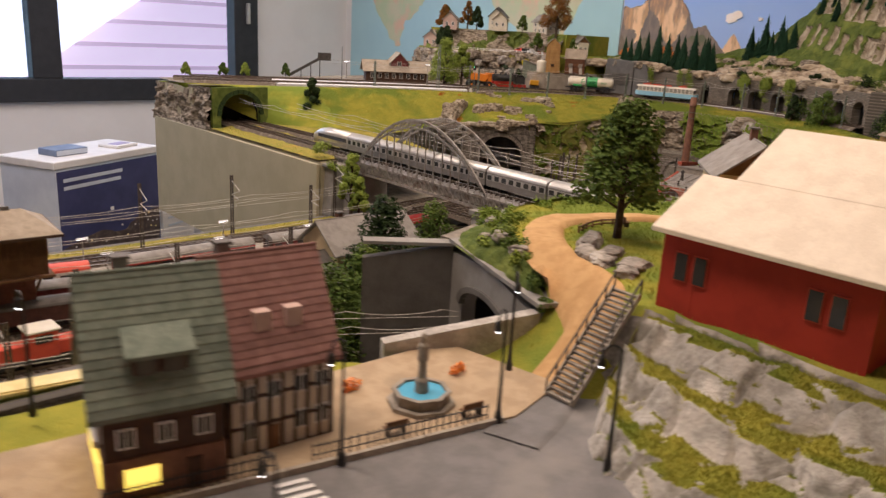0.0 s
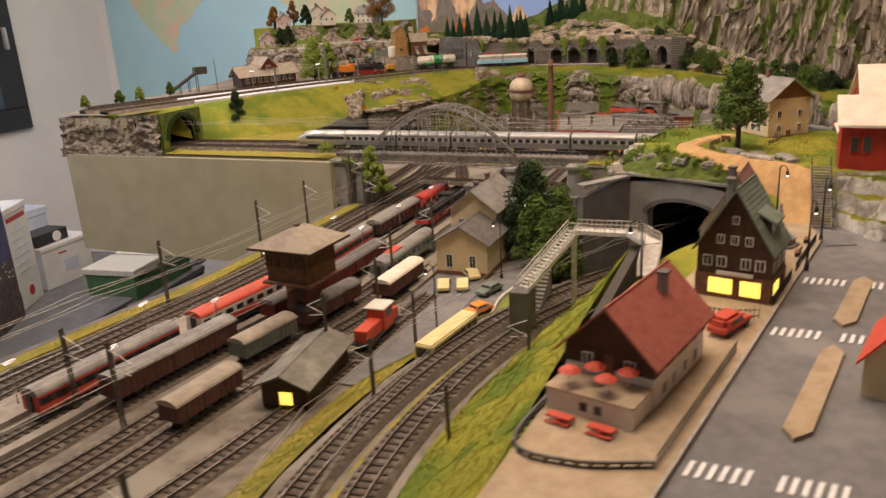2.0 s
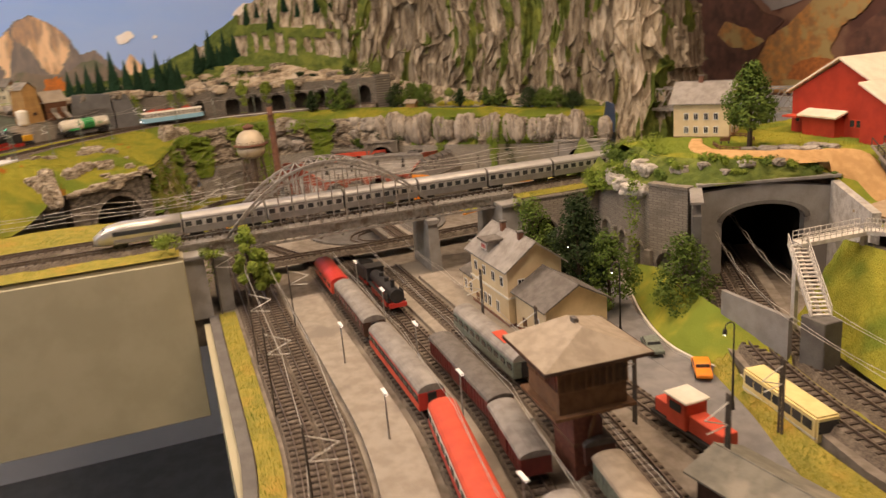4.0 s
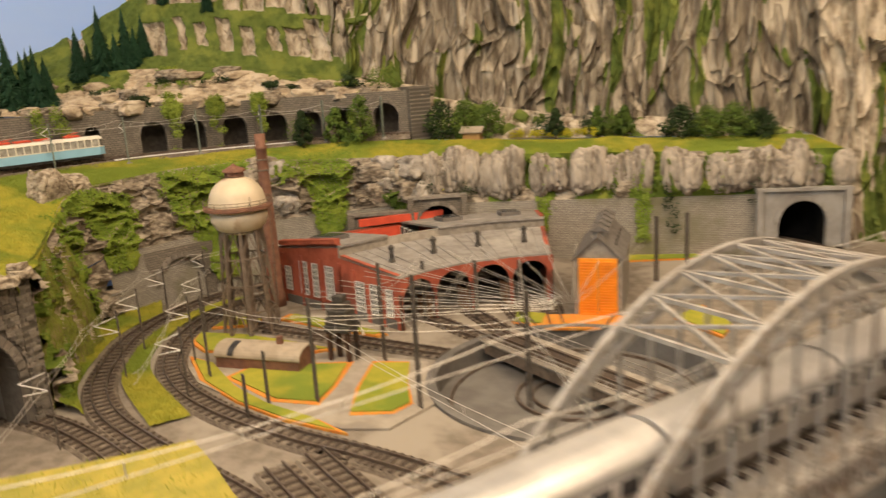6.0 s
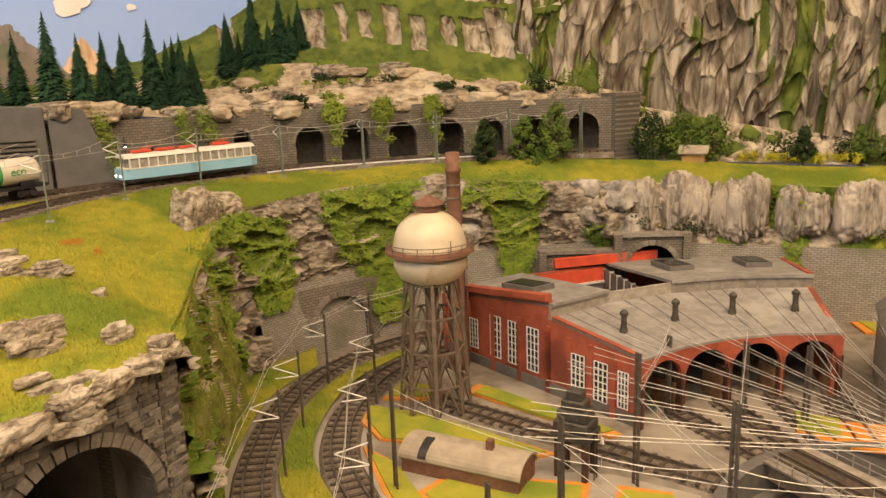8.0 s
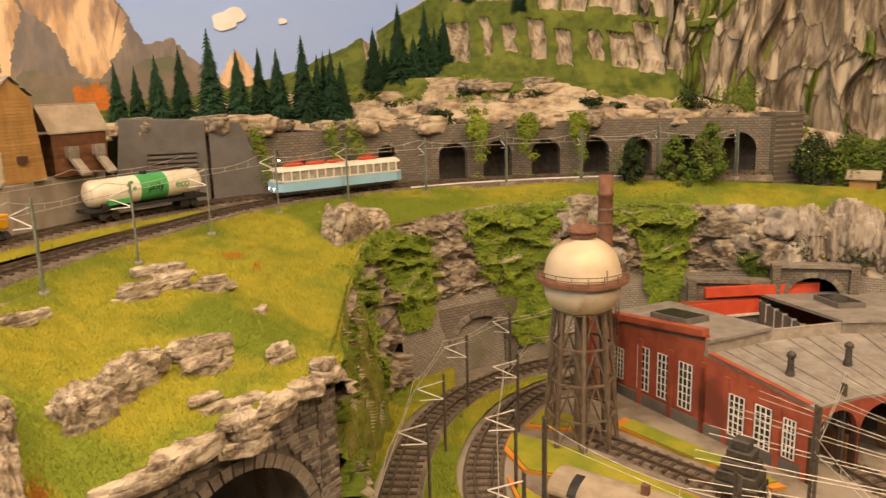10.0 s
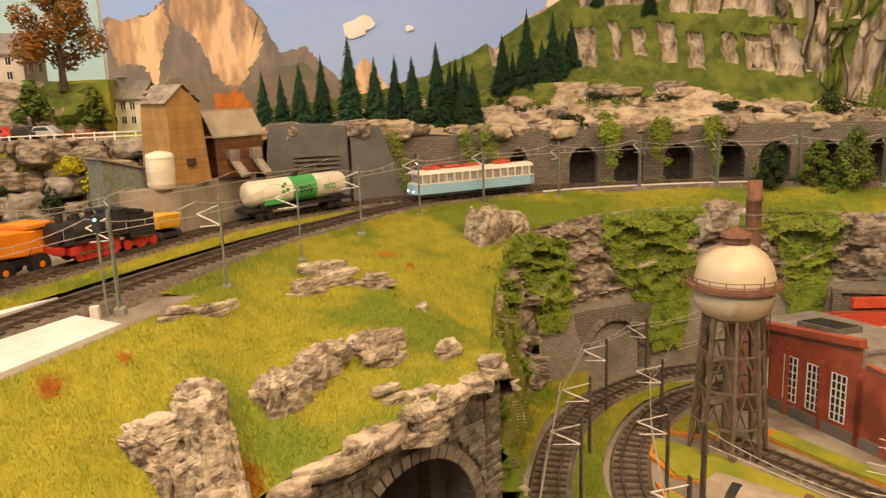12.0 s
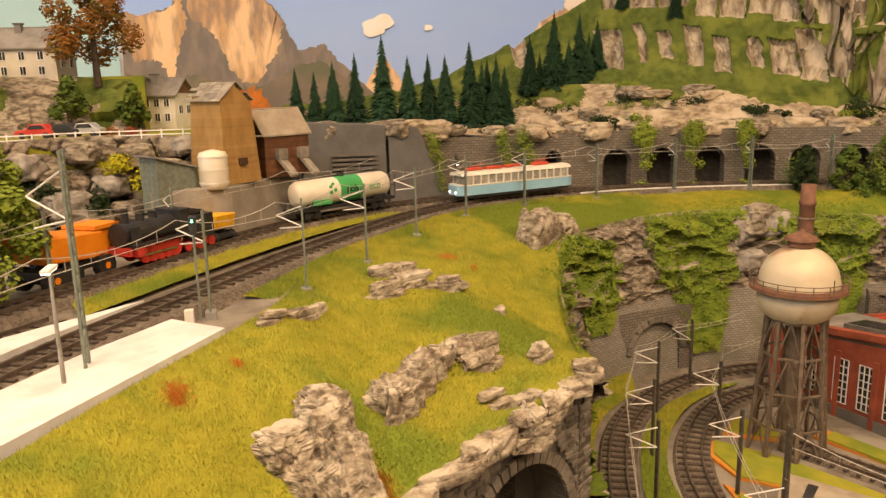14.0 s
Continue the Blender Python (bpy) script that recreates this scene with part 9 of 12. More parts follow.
ruled("cliffside_turf", [(1.570, 1.378, G + 0.012), (1.68, 1.356, G + 0.014), (1.80, 1.318, G + 0.014), (1.876, 1.258, G + 0.012), (1.902, 1.19, G + 0.010)], [(1.54, 1.360, G + 0.002), (1.625, 1.353, G + 0.002), (1.712, 1.320, G + 0.002), (1.797, 1.272, G + 0.002), (1.860, 1.200, G + 0.002)], 60, 10, GRASS, "green turf between the track and the cliff", rough=0.005, freq=40, category="turf")
patch("fan_apron", [(1.475, 0.825), (1.430, 0.855), (1.375, 0.800), (1.350, 0.762), (1.380, 0.728), (1.43, 0.775)], G + 0.0036, ORANGE_TURF, "orange sanded apron before the shed doors", "ground", 0.003)

# ---------------------------------------------------------------- rolling stock
def wheelset(root, x, mat=None):
    bg = part("bogie", B((x - 0.011, x + 0.011, -0.0085, 0.0085, 0.003, 0.0075)), mat or BLACK, root)
    for dx in (-0.007, 0.007):
        bm = bmesh.new()
        rod(bm, (x + dx, -0.0095, 0.0048), (x + dx, -0.0070, 0.0048), 0.0048, seg=12)
        rod(bm, (x + dx, 0.0070, 0.0048), (x + dx, 0.0095, 0.0048), 0.0048, seg=12)
        part("wheel", bm, mat or BLACK, bg)


def coach(L, body, roof, label, name="passenger_coach", lower=None, band=None, n=9, h=0.040, w=0.032, nose=False, group="coaches", pane=None, roof_h=0.009):
    root = thing(name, label, "coach", group)
    zb = 0.009
    side = h - roof_h
    bm = bmesh.new()
    prism(bm, [(-w / 2, zb), (w / 2, zb), (w / 2, side), (-w / 2, side)], "x", -L / 2, L / 2)
    part("body", bevelled(fix(bm), 0.0008), body, root)
    bm = bmesh.new()
    prism(bm, [(w / 2 * math.cos(a), side + roof_h * math.sin(a)) for a in np.linspace(0, math.pi, 11)], "x", -L / 2, L / 2)
    part("roof", fix(bm), roof, root, smooth=False)
    if lower:
        part("lower_band", B((-L / 2 + 0.0005, L / 2 - 0.0005, -w / 2 - 0.0004, w / 2 + 0.0004, zb + 0.0005, zb + (side - zb) * 0.42)), lower, root)
    if band:
        part("window_band", B((-L / 2 + 0.001, L / 2 - 0.001, -w / 2 - 0.0004, w / 2 + 0.0004, zb + (side - zb) * 0.46, side - 0.003)), band, root)
    for k in range(n):
        x = -L / 2 + L * (k + 0.5) / n
        ww = L / n * 0.30
        for s in (-1, 1):
            part("window", B((x - ww, x + ww, s * w / 2 - 0.0008, s * w / 2 + 0.0008, zb + (side - zb) * 0.50, side - 0.004)), pane or WINDOW_DARK, root)
    for x in (-L * 0.36, L * 0.36):
        wheelset(root, x)
    for x in (-L / 2, L / 2):
        part("gangway", B((x - 0.002, x + 0.002, -0.005, 0.005, 0.010, 0.030)), BLACK, root)
    return root


def on_line(y0, x, dz=0.0074):
    a = math.atan2(shift(x + 0.05) - shift(x - 0.05), 0.1)
    return pose(x, y0 + shift(x), G + dz, 0, 0, math.degrees(a))


ROOF_SILVER = material("train_roof", (0.60, 0.575, 0.54), (0.50, 0.48, 0.45), 40, 0.30, 0.5)
# silver express on the bridge
N, Y_END, CL = 7, 0.505, 0.1372
base = coach(CL - 0.004, SILVER_DULL, ROOF_SILVER, "silver-grey express coach standing on the bridge line", n=8, h=0.042, w=0.034, group="express train", band=SILVER, name="express_coach")
base.matrix_world = pose(BRIDGE_X, Y_END + CL / 2, E + 0.0074, 0, 0, 90)
for k in range(1, N - 1):
    copy_thing(base, pose(BRIDGE_X, Y_END + CL * (k + 0.5), E + 0.0074, 0, 0, 90))
def power_car(m, flip):
    root = thing("power_car", "streamlined silver power car of the express train", "locomotive", "express train", m=m)
    bm = bmesh.new()
    secs = [(-CL / 2, 1.0, 1.0), (CL / 2 - 0.045, 1.0, 1.0), (CL / 2 - 0.025, 0.97, 0.90), (CL / 2 - 0.010, 0.86, 0.66), (CL / 2, 0.6, 0.40)]
    rings = []
    for x, kw, kh in secs:
        w, h = 0.017 * kw, 0.033 * kh
        ring = [(-w, 0.009), (w, 0.009), (w, 0.009 + h * 0.68)] + [(w * math.cos(a), 0.009 + h * (0.68 + 0.32 * math.sin(a))) for a in np.linspace(0.3, math.pi - 0.3, 7)] + [(-w, 0.009 + h * 0.68)]
        rings.append([bm.verts.new((x, y, z)) for y, z in ring])
    for a, b in zip(rings, rings[1:]):
        for i in range(len(a)):
            j = (i + 1) % len(a)
            bm.faces.new((a[i], a[j], b[j], b[i]))
    bm.faces.new(rings[0][::-1])
    bm.faces.new(rings[-1])
    part("body", fix(bm), ROOF_SILVER, root, smooth=True)
    for s in (-1, 1):
        part("stripe", B((-CL / 2 + 0.002, CL / 2 - 0.030, s * 0.0168 - 0.0006, s * 0.0168 + 0.0006, 0.022, 0.029)), WINDOW_DARK, root)
        part("skirt", B((-CL / 2 + 0.002, CL / 2 - 0.030, s * 0.0168 - 0.0006, s * 0.0168 + 0.0006, 0.010, 0.016)), SILVER_DULL, root)
    part("windscreen", B((CL / 2 - 0.026, CL / 2 - 0.016, -0.010, 0.010, 0.0300, 0.0345)), WINDOW_DARK, root)
    for x in (-0.045, 0.03):
        wheelset(root, x)
    return root
power_car(pose(BRIDGE_X, Y_END + CL * (N - 0.5), E + 0.0074, 0, 0, 90), 1)

# trains in the yard
c1 = coach(0.215, RED_COACH, GREY_ROOF, "dark red coach with a grey roof in the yard", lower=RED_TRIM, band=TIMBER_DARK, n=11, group="red train")
c1.matrix_world = on_line(1.098, 0.462)
copy_thing(c1, on_line(1.098, -0.035))
c2 = coach(0.215, IVORY, RED_TRIM, "coach with a bright red roof and ivory sides", n=10, group="red train", lower=RED_COACH)
c2.matrix_world = on_line(1.098, 0.212)
c4 = coach(0.19, TIMBER_DARK, GREY_ROOF, "dark green coach with a grey roof beside the platform", n=9, group="red train", band=WINE)
c4.matrix_world = on_line(1.098, 0.695)
lo = coach(0.14, RED_TRIM, RED_COACH, "bright red electric locomotive below the bridge", name="electric_locomotive", n=4, group="red train", h=0.036)
lo.matrix_world = on_line(1.098, 0.885)


def steam_loco(label, m, L=0.20, wheels=RED_COACH):
    root = thing("steam_locomotive", label, "locomotive", m=m)
    bm = bmesh.new()
    rod(bm, (-L * 0.46, 0, 0.027), (L * 0.10, 0, 0.027), 0.0105, seg=18)
    part("boiler", bm, BLACK, root, smooth=False)
    bm = bmesh.new()
    rod(bm, (-L * 0.49, 0, 0.027), (-L * 0.455, 0, 0.027), 0.0112, seg=18)
    part("smokebox_door", bm, BLACK, root)
    for x, r, h in ((-0.40, 0.0036, 0.012), (-0.24, 0.0042, 0.006), (-0.10, 0.0042, 0.006)):
        bm = bmesh.new()
        lathe(bm, [(r, 0.036), (r * 0.9, 0.037 + h * 0.8), (r, 0.037 + h)], c=(x * L, 0), seg=10)
        part("chimney" if h > 0.01 else "dome", bm, BLACK, root)
    for s in (-1, 1):
        part("running_board", B((-L * 0.47, L * 0.12, s * 0.012 - 0.003, s * 0.012 + 0.003, 0.0175, 0.0190)), BLACK, root)
        part("smoke_deflector", B((-L * 0.46, -L * 0.36, s * 0.0125 - 0.0004, s * 0.0125 + 0.0004, 0.019, 0.034)), BLACK, root)
        part("cylinder", B((-L * 0.43, -L * 0.35, s * 0.012 - 0.003, s * 0.012 + 0.003, 0.008, 0.0155)), wheels, root)
        for k in range(5):
            x = -L * 0.30 + k * L * 0.085
            bm = bmesh.new()
            rod(bm, (x, s * 0.0078, 0.0075), (x, s * 0.0102, 0.0075), 0.0076, seg=14)
            part("driving_wheel", bm, wheels, root)
        part("coupling_rod", B((-L * 0.32, L * 0.05, s * 0.0108 - 0.0004, s * 0.0108 + 0.0004, 0.0068, 0.0086)), RAIL_SHINE, root)
    part("frame", B((-L * 0.47, L * 0.15, -0.006, 0.006, 0.008, 0.0165)), wheels, root)
    cab_ = part("cab", B((L * 0.08, L * 0.19, -0.0145, 0.0145, 0.0175, 0.040)), BLACK, root)
    part("cab_roof", B((L * 0.07, L * 0.20, -0.0155, 0.0155, 0.040, 0.042)), BLACK, cab_)
    te_ = part("tender", B((L * 0.21, L * 0.49, -0.014, 0.014, 0.012, 0.033)), BLACK, root)
    bm = bmesh.new()
    rock_mesh(bm, (L * 0.35, 0, 0.033), (L * 0.24, 0.022, 0.008), 3)
    part("coal", bm, DARK, te_)
    for x in (L * 0.27, L * 0.43):
        wheelset(root, x, wheels)
    part("buffer_beam", B((-L * 0.50, -L * 0.475, -0.014, 0.014, 0.010, 0.0165)), wheels, root)
    return root


steam_loco("black steam locomotive with red wheels in the yard", on_line(1.036, 0.80), 0.22)


def box_wagon(L, body, roof, label, m, group="goods wagons", h=0.036):
    root = thing("box_wagon", label, "wagon", group, m=m)
    w = 0.031
    part("body", bevelled(B((-L / 2, L / 2, -w / 2, w / 2, 0.010, h - 0.006)), 0.0006), body, root)
    bm = bmesh.new()
    prism(bm, [((w / 2 + 0.001) * math.cos(a), h - 0.006 + 0.007 * math.sin(a)) for a in np.linspace(0, math.pi, 9)], "x", -L / 2 - 0.001, L / 2 + 0.001)
    part("roof", fix(bm), roof, root)
    for s in (-1, 1):
        part("sliding_door", B((-0.012, 0.012, s * w / 2 - 0.0010, s * w / 2 + 0.0010, 0.011, h - 0.008)), body, root)
        for k in range(int(L / 0.009)):
            x = -L / 2 + 0.004 + k * 0.009
            part("batten", B((x - 0.0004, x + 0.0004, s * w / 2 - 0.0007, s * w / 2 + 0.0007, 0.0105, h - 0.0065)), body, root)
    for x in (-L * 0.30, L * 0.30):
        wheelset(root, x)
    return root


box_wagon(0.118, BROWN_WAGON, CREAM_ROOF, "brown goods wagon with a cream roof", on_line(0.925, 0.36))
box_wagon(0.105, BROWN_WAGON, TAN_ROOF, "brown goods wagon with a sandy roof at the track's end", on_line(0.925, -0.06))
box_wagon(0.20, WINE, DARK_ROOF, "long dark brown covered wagon", on_line(1.036, 0.40))
box_wagon(0.13, BROWN_WAGON, DARK_ROOF, "dark brown covered wagon", on_line(0.972, 0.235))
box_wagon(0.10, MAST_GREEN, TAN_ROOF, "dark green wagon with a pale roof", on_line(0.972, 0.10))
box_wagon(0.11, WINE, GREY_ROOF, "dark wagon with a grey roof", on_line(1.036, 0.235))
box_wagon(0.20, BROWN_WAGON, GREY_ROOF, "long dark coach with a weathered grey roof", on_line(1.036, 0.01), h=0.04)
gc = coach(0.20, MAST_GREEN, GREY_ROOF, "dark green coach with a grey roof beside the station", n=10, group="green train", lower=MAST_GREEN)
gc.matrix_world = on_line(0.972, 0.475)
part("roof_stripe", B((-0.06, -0.02, -0.008, 0.008, 0.0402, 0.0408)), RED_TRIM, gc)


def shunter(m):
    root = thing("shunting_locomotive", "small red shunting locomotive with a pale cab roof", "locomotive", m=m)
    part("hood", bevelled(B((-0.052, -0.004, -0.010, 0.010, 0.010, 0.028)), 0.001), RED_TRIM, root)
    part("hood", bevelled(B((0.026, 0.050, -0.010, 0.010, 0.010, 0.026)), 0.001), RED_TRIM, root)
    c = part("cab", bevelled(B((-0.004, 0.026, -0.014, 0.014, 0.010, 0.040)), 0.001), RED_TRIM, root)
    part("cab_roof", bevelled(B((-0.007, 0.029, -0.0155, 0.0155, 0.040, 0.043)), 0.001), IVORY, c)
    for s in (-1, 1):
        part("window", B((0.002, 0.020, s * 0.014 - 0.0006, s * 0.014 + 0.0006, 0.028, 0.037)), WINDOW_DARK, c)
    part("frame", B((-0.055, 0.053, -0.013, 0.013, 0.007, 0.010)), BLACK, root)
    for x in (-0.03, 0.03):
        wheelset(root, x)


track([(-0.35, 0.93), (-0.1, 0.892), (0.1, 0.878), (0.36, 0.872)], G, "short siding in the goods yard", group="yard tracks")
shunter(pose(0.185, 0.876, G + 0.0074, 0, 0, 2))

# upper line: railcar, tank wagon, steam engine
def along_a(x0_, y0_, x1_, y1_, dz=0.0074):
    a = math.atan2(y1_ - y0_, x1_ - x0_)
    return pose((x0_ + x1_) / 2, (y0_ + y1_) / 2, U + dz, 0, 0, math.degrees(a))


rc = thing("railcar", "pale blue and ivory glass-roofed electric railcar", "railcar", m=along_a(2.012, 1.388, 2.064, 1.214))
RL = 0.182
bm = bmesh.new()
def rc_ring(x, k):
    return [bm.verts.new((x, y * k, z)) for y, z in ((-0.0155, 0.008), (0.0155, 0.008), (0.016, 0.0205), (-0.016, 0.0205))]
rings = [rc_ring(-RL / 2, 0.72), rc_ring(-RL / 2 + 0.010, 1.0), rc_ring(RL / 2 - 0.010, 1.0), rc_ring(RL / 2, 0.72)]
for a, b in zip(rings, rings[1:]):
    for i in range(4):
        bm.faces.new((a[i], a[(i + 1) % 4], b[(i + 1) % 4], b[i]))
bm.faces.new(rings[0][::-1])
bm.faces.new(rings[-1])
part("lower_body", fix(bm), BLUE_PALE, rc, "pale blue lower body")
part("skirt", B((-RL / 2 + 0.008, RL / 2 - 0.008, -0.0145, 0.0145, 0.0045, 0.008)), BLACK, rc)
part("saloon", B((-RL / 2 + 0.009, RL / 2 - 0.009, -0.0142, 0.0142, 0.0206, 0.0330)), SALOON, rc, "large bright saloon windows")
bm = bmesh.new()
prism(bm, [(0.0158 * math.cos(a), 0.0330 + 0.0050 * math.sin(a)) for a in np.linspace(0, math.pi, 11)], "x", -RL / 2 + 0.004, RL / 2 - 0.004)
part("roof", fix(bm), IVORY, rc)
part("waist_band", B((-RL / 2 + 0.004, RL / 2 - 0.004, -0.0163, 0.0163, 0.0203, 0.0217)), IVORY, rc)
for k in range(15):
    x = -RL / 2 + 0.010 + (RL - 0.020) * k / 14
    for s in (-1, 1):
        part("window_post", B((x - 0.0008, x + 0.0008, s * 0.0150 - 0.0010, s * 0.0150 + 0.0010, 0.0215, 0.0332)), IVORY, rc)
for x in (-0.060, -0.030, 0.0, 0.045):
    part("roof_gear", bevelled(B((x - 0.012, x + 0.012, -0.005, 0.005, 0.0382, 0.0415)), 0.0008), RED_TRIM, rc, "red pantograph frame")
for x in (-0.05, 0.05):
    bm = bmesh.new()
    for s in (-0.004, 0.004):
        bar(bm, (x - 0.012, s, 0.042), (x + 0.006, s, 0.046), 0.0008)
    part("pantograph", bm, RED_TRIM, rc)
for e in (-1, 1):
    for s in (-1, 1):
        bm = bmesh.new()
        rod(bm, (e * (RL / 2 - 0.001), s * 0.008, 0.012), (e * (RL / 2 + 0.001), s * 0.008, 0.012), 0.0012, seg=8)
        part("headlight", bm, LAMP_GLOW if e < 0 else WHITE_PAINT, rc)
for x in (-0.055, 0.055):
    wheelset(rc, x)

tk = thing("tank_wagon", "cream tank wagon with a green band", "wagon", m=along_a(1.925, 1.606, 2.022, 1.462))
bm = bmesh.new()
prof = [(-0.070, 0.0), (-0.070, 0.009), (-0.067, 0.0135), (-0.062, 0.0155), (0.062, 0.0155), (0.067, 0.0135), (0.070, 0.009), (0.070, 0.0)]
rings = [[bm.verts.new((x, max(r, 1e-4) * math.cos(a), 0.0290 + max(r, 1e-4) * math.sin(a))) for a in np.linspace(0, math.tau, 24, endpoint=False)] for x, r in prof]
for a, b in zip(rings, rings[1:]):
    for i in range(24):
        bm.faces.new((a[i], a[(i + 1) % 24], b[(i + 1) % 24], b[i]))
part("tank", fix(bm), TANK_WHITE, tk, smooth=True)
bm = bmesh.new()
prism(bm, [(0.0157 * math.cos(a), 0.0290 + 0.0157 * math.sin(a)) for a in np.linspace(0, math.tau, 24, endpoint=False)], "x", -0.012, 0.022)
part("green_band", fix(bm), TANK_GREEN, tk, "broad green band")
for s in (-1, 1):
    part("green_panel", B((-0.052, -0.026, s * 0.0135 - 0.0024, s * 0.0135 + 0.0010, 0.0160, 0.0215)), TANK_GREEN, tk)
    for dx, dz in ((-0.026, 0.035), (-0.020, 0.031), (-0.026, 0.029), (-0.022, 0.0375)):
        bm = bmesh.new()
        bmesh.ops.create_uvsphere(bm, u_segments=8, v_segments=5, radius=0.0026)
        for v in bm.verts:
            v.co = Vector((v.co.x + dx, v.co.y * 0.25 + s * math.sqrt(max(0.0155 ** 2 - (dz - 0.029) ** 2, 0)), v.co.z + dz))
        part("leaf_emblem", bm, TANK_GREEN, tk)
def lettering(txt, size, mat, parent, m, label=""):
    cu = bpy.data.curves.new("lettering", "FONT")
    cu.body, cu.size, cu.extrude, cu.align_x = txt, size, 0.0002, "CENTER"
    tmp = bpy.data.objects.new("lettering", cu)
    scene.collection.objects.link(tmp)
    dg = bpy.context.evaluated_depsgraph_get()
    me = bpy.data.meshes.new_from_object(tmp.evaluated_get(dg))
    bpy.data.objects.remove(tmp)
    me.materials.append(mat)
    ob = new("lettering", me)
    ob.parent = parent
    ob.matrix_local = m
    if label:
        ob["label"] = label
    return ob
lettering("eco", 0.0125, TANK_GREEN, tk, pose(0.040, -0.01585, 0.0262, 90, 0, 0), "green letters")
lettering("poly", 0.0115, DARK, tk, pose(0.006, -0.0161, 0.0268, 90, 0, 0), "dark letters")
part("frame", B((-0.076, 0.076, -0.012, 0.012, 0.0095, 0.0130)), BLACK, tk)
for x in (-0.05, 0.05):
    wheelset(tk, x)
    part("saddle", B((x - 0.008, x + 0.008, -0.013, 0.013, 0.0130, 0.0180)), BLACK, tk)
bm = bmesh.new()
rod(bm, (0, 0, 0.0445), (0, 0, 0.048), 0.004, seg=10)
part("filler_dome", bm, BLACK, tk)
bm = bmesh.new()
for s in (-0.010, 0.010):
    bar(bm, (0.0775, s, 0.012), (0.0775, s, 0.040), 0.0008)
bar(bm, (0.0775, -0.010, 0.026), (0.0775, 0.010, 0.026), 0.0008)
part("end_railing", bm, IRON, tk)
steam_loco("black steam locomotive with red wheels on the upper siding", along_a(1.744, 1.750, 1.836, 1.677), 0.104)


def dump_truck(m, label, bed, s=1.0):
    root = thing("dump_truck", label, "truck", "dump trucks", m=m @ Matrix.Scale(s, 4))
    part("chassis", B((-0.028, 0.028, -0.010, 0.010, 0.008, 0.013)), BLACK, root)
    bm = bmesh.new()
    prism(bm, [(-0.012, 0.014), (0.028, 0.018), (0.032, 0.034), (-0.020, 0.030)], "y", -0.014, 0.014)
    part("tipper_bed", bevelled(fix(bm), 0.001), bed, root)
    part("cab", bevelled(B((-0.032, -0.016, -0.011, 0.011, 0.013, 0.030)), 0.001), bed, root)
    part("windscreen", B((-0.0325, -0.0318, -0.009, 0.009, 0.021, 0.028)), WINDOW_DARK, root)
    part("canopy_lip", B((-0.036, -0.014, -0.013, 0.013, 0.031, 0.0335)), bed, root)
    for x in (-0.020, 0.008, 0.022):
        for sgn in (-1, 1):
            bm = bmesh.new()
            rod(bm, (x, sgn * 0.009, 0.0075), (x, sgn * 0.015, 0.0075), 0.0075, seg=14)
            wh = part("wheel", bm, BLACK, root)
            bm = bmesh.new()
            rod(bm, (x, sgn * 0.0150, 0.0075), (x, sgn * 0.0153, 0.0075), 0.0022, seg=10)
            part("rim", bm, bed, wh)
    return root


dump_truck(pose(1.735, 1.786, U, 0, 0, 150), "large orange dump truck parked beside the track", ORANGE, 1.35)
dump_truck(pose(1.876, 1.682, U, 0, 0, 225), "yellow dump truck with black wheels beside the mill", YELLOW, 0.95)


# ---------------------------------------------------------------- cars
def motor_car(m, paint, label, L=0.050, name="car", roof=None):
    root = thing(name, label, "car", "model cars", m=m)
    bm = bmesh.new()
    k = L / 0.050
    prism(bm, [(-0.025 * k, 0.004), (0.025 * k, 0.004), (0.025 * k, 0.0085), (0.022 * k, 0.0095), (0.010 * k, 0.0100), (0.005 * k, 0.0155), (-0.012 * k, 0.0160), (-0.019 * k, 0.0105), (-0.025 * k, 0.0095)], "y", -0.0095, 0.0095)
    part("body", bevelled(fix(bm), 0.0008), paint, root)
    for s in (-1, 1):
        bm = bmesh.new()
        prism(bm, [(-0.016 * k, 0.0108), (0.0075 * k, 0.0106), (0.0040 * k, 0.0146), (-0.0115 * k, 0.0150)], "y", s * 0.0096 - 0.0002, s * 0.0096 + 0.0002)
        part("side_window", fix(bm), WINDOW_DARK, root)
        for x in (-0.016 * k, 0.015 * k):
            bm = bmesh.new()
            rod(bm, (x, s * 0.0075, 0.0036), (x, s * 0.0100, 0.0036), 0.0036, seg=12)
            part("wheel", bm, BLACK, root)
    part("windscreen", B((0.0058 * k, 0.0090 * k, -0.0080, 0.0080, 0.0112, 0.0142)), WINDOW_DARK, root)
    return root


for x, y, rz, p, lab in ((0.392, 0.862, 20, YELLOW_PALE, "pale yellow car parked beside the station"), (0.402, 0.833, 20, YELLOW_PALE, "pale yellow taxi parked beside the station"), (0.452, 0.838, 40, YELLOW_PALE, "light yellow estate car"), (0.305, 0.772, 150, ORANGE, "small orange car on the station road"), (0.39, 0.783, 160, MAST_GREEN, "green and white car on the station road"), (0.79, 0.835, 80, YELLOW, "yellow car beside the bridge pier"), (0.76, 0.80, 30, BLACK, "black car near the bridge pier")):
    motor_car(pose(x, y, G + 0.0032, 0, 0, rz), p, lab)
van = motor_car(pose(0.030, 0.412, T + 0.004, 0, 0, -25), RED_TRIM, "bright red rounded delivery van", 0.052, "van")
part("box_body", bevelled(B((-0.024, 0.006, -0.0098, 0.0098, 0.005, 0.019)), 0.003, 2), RED_TRIM, van)
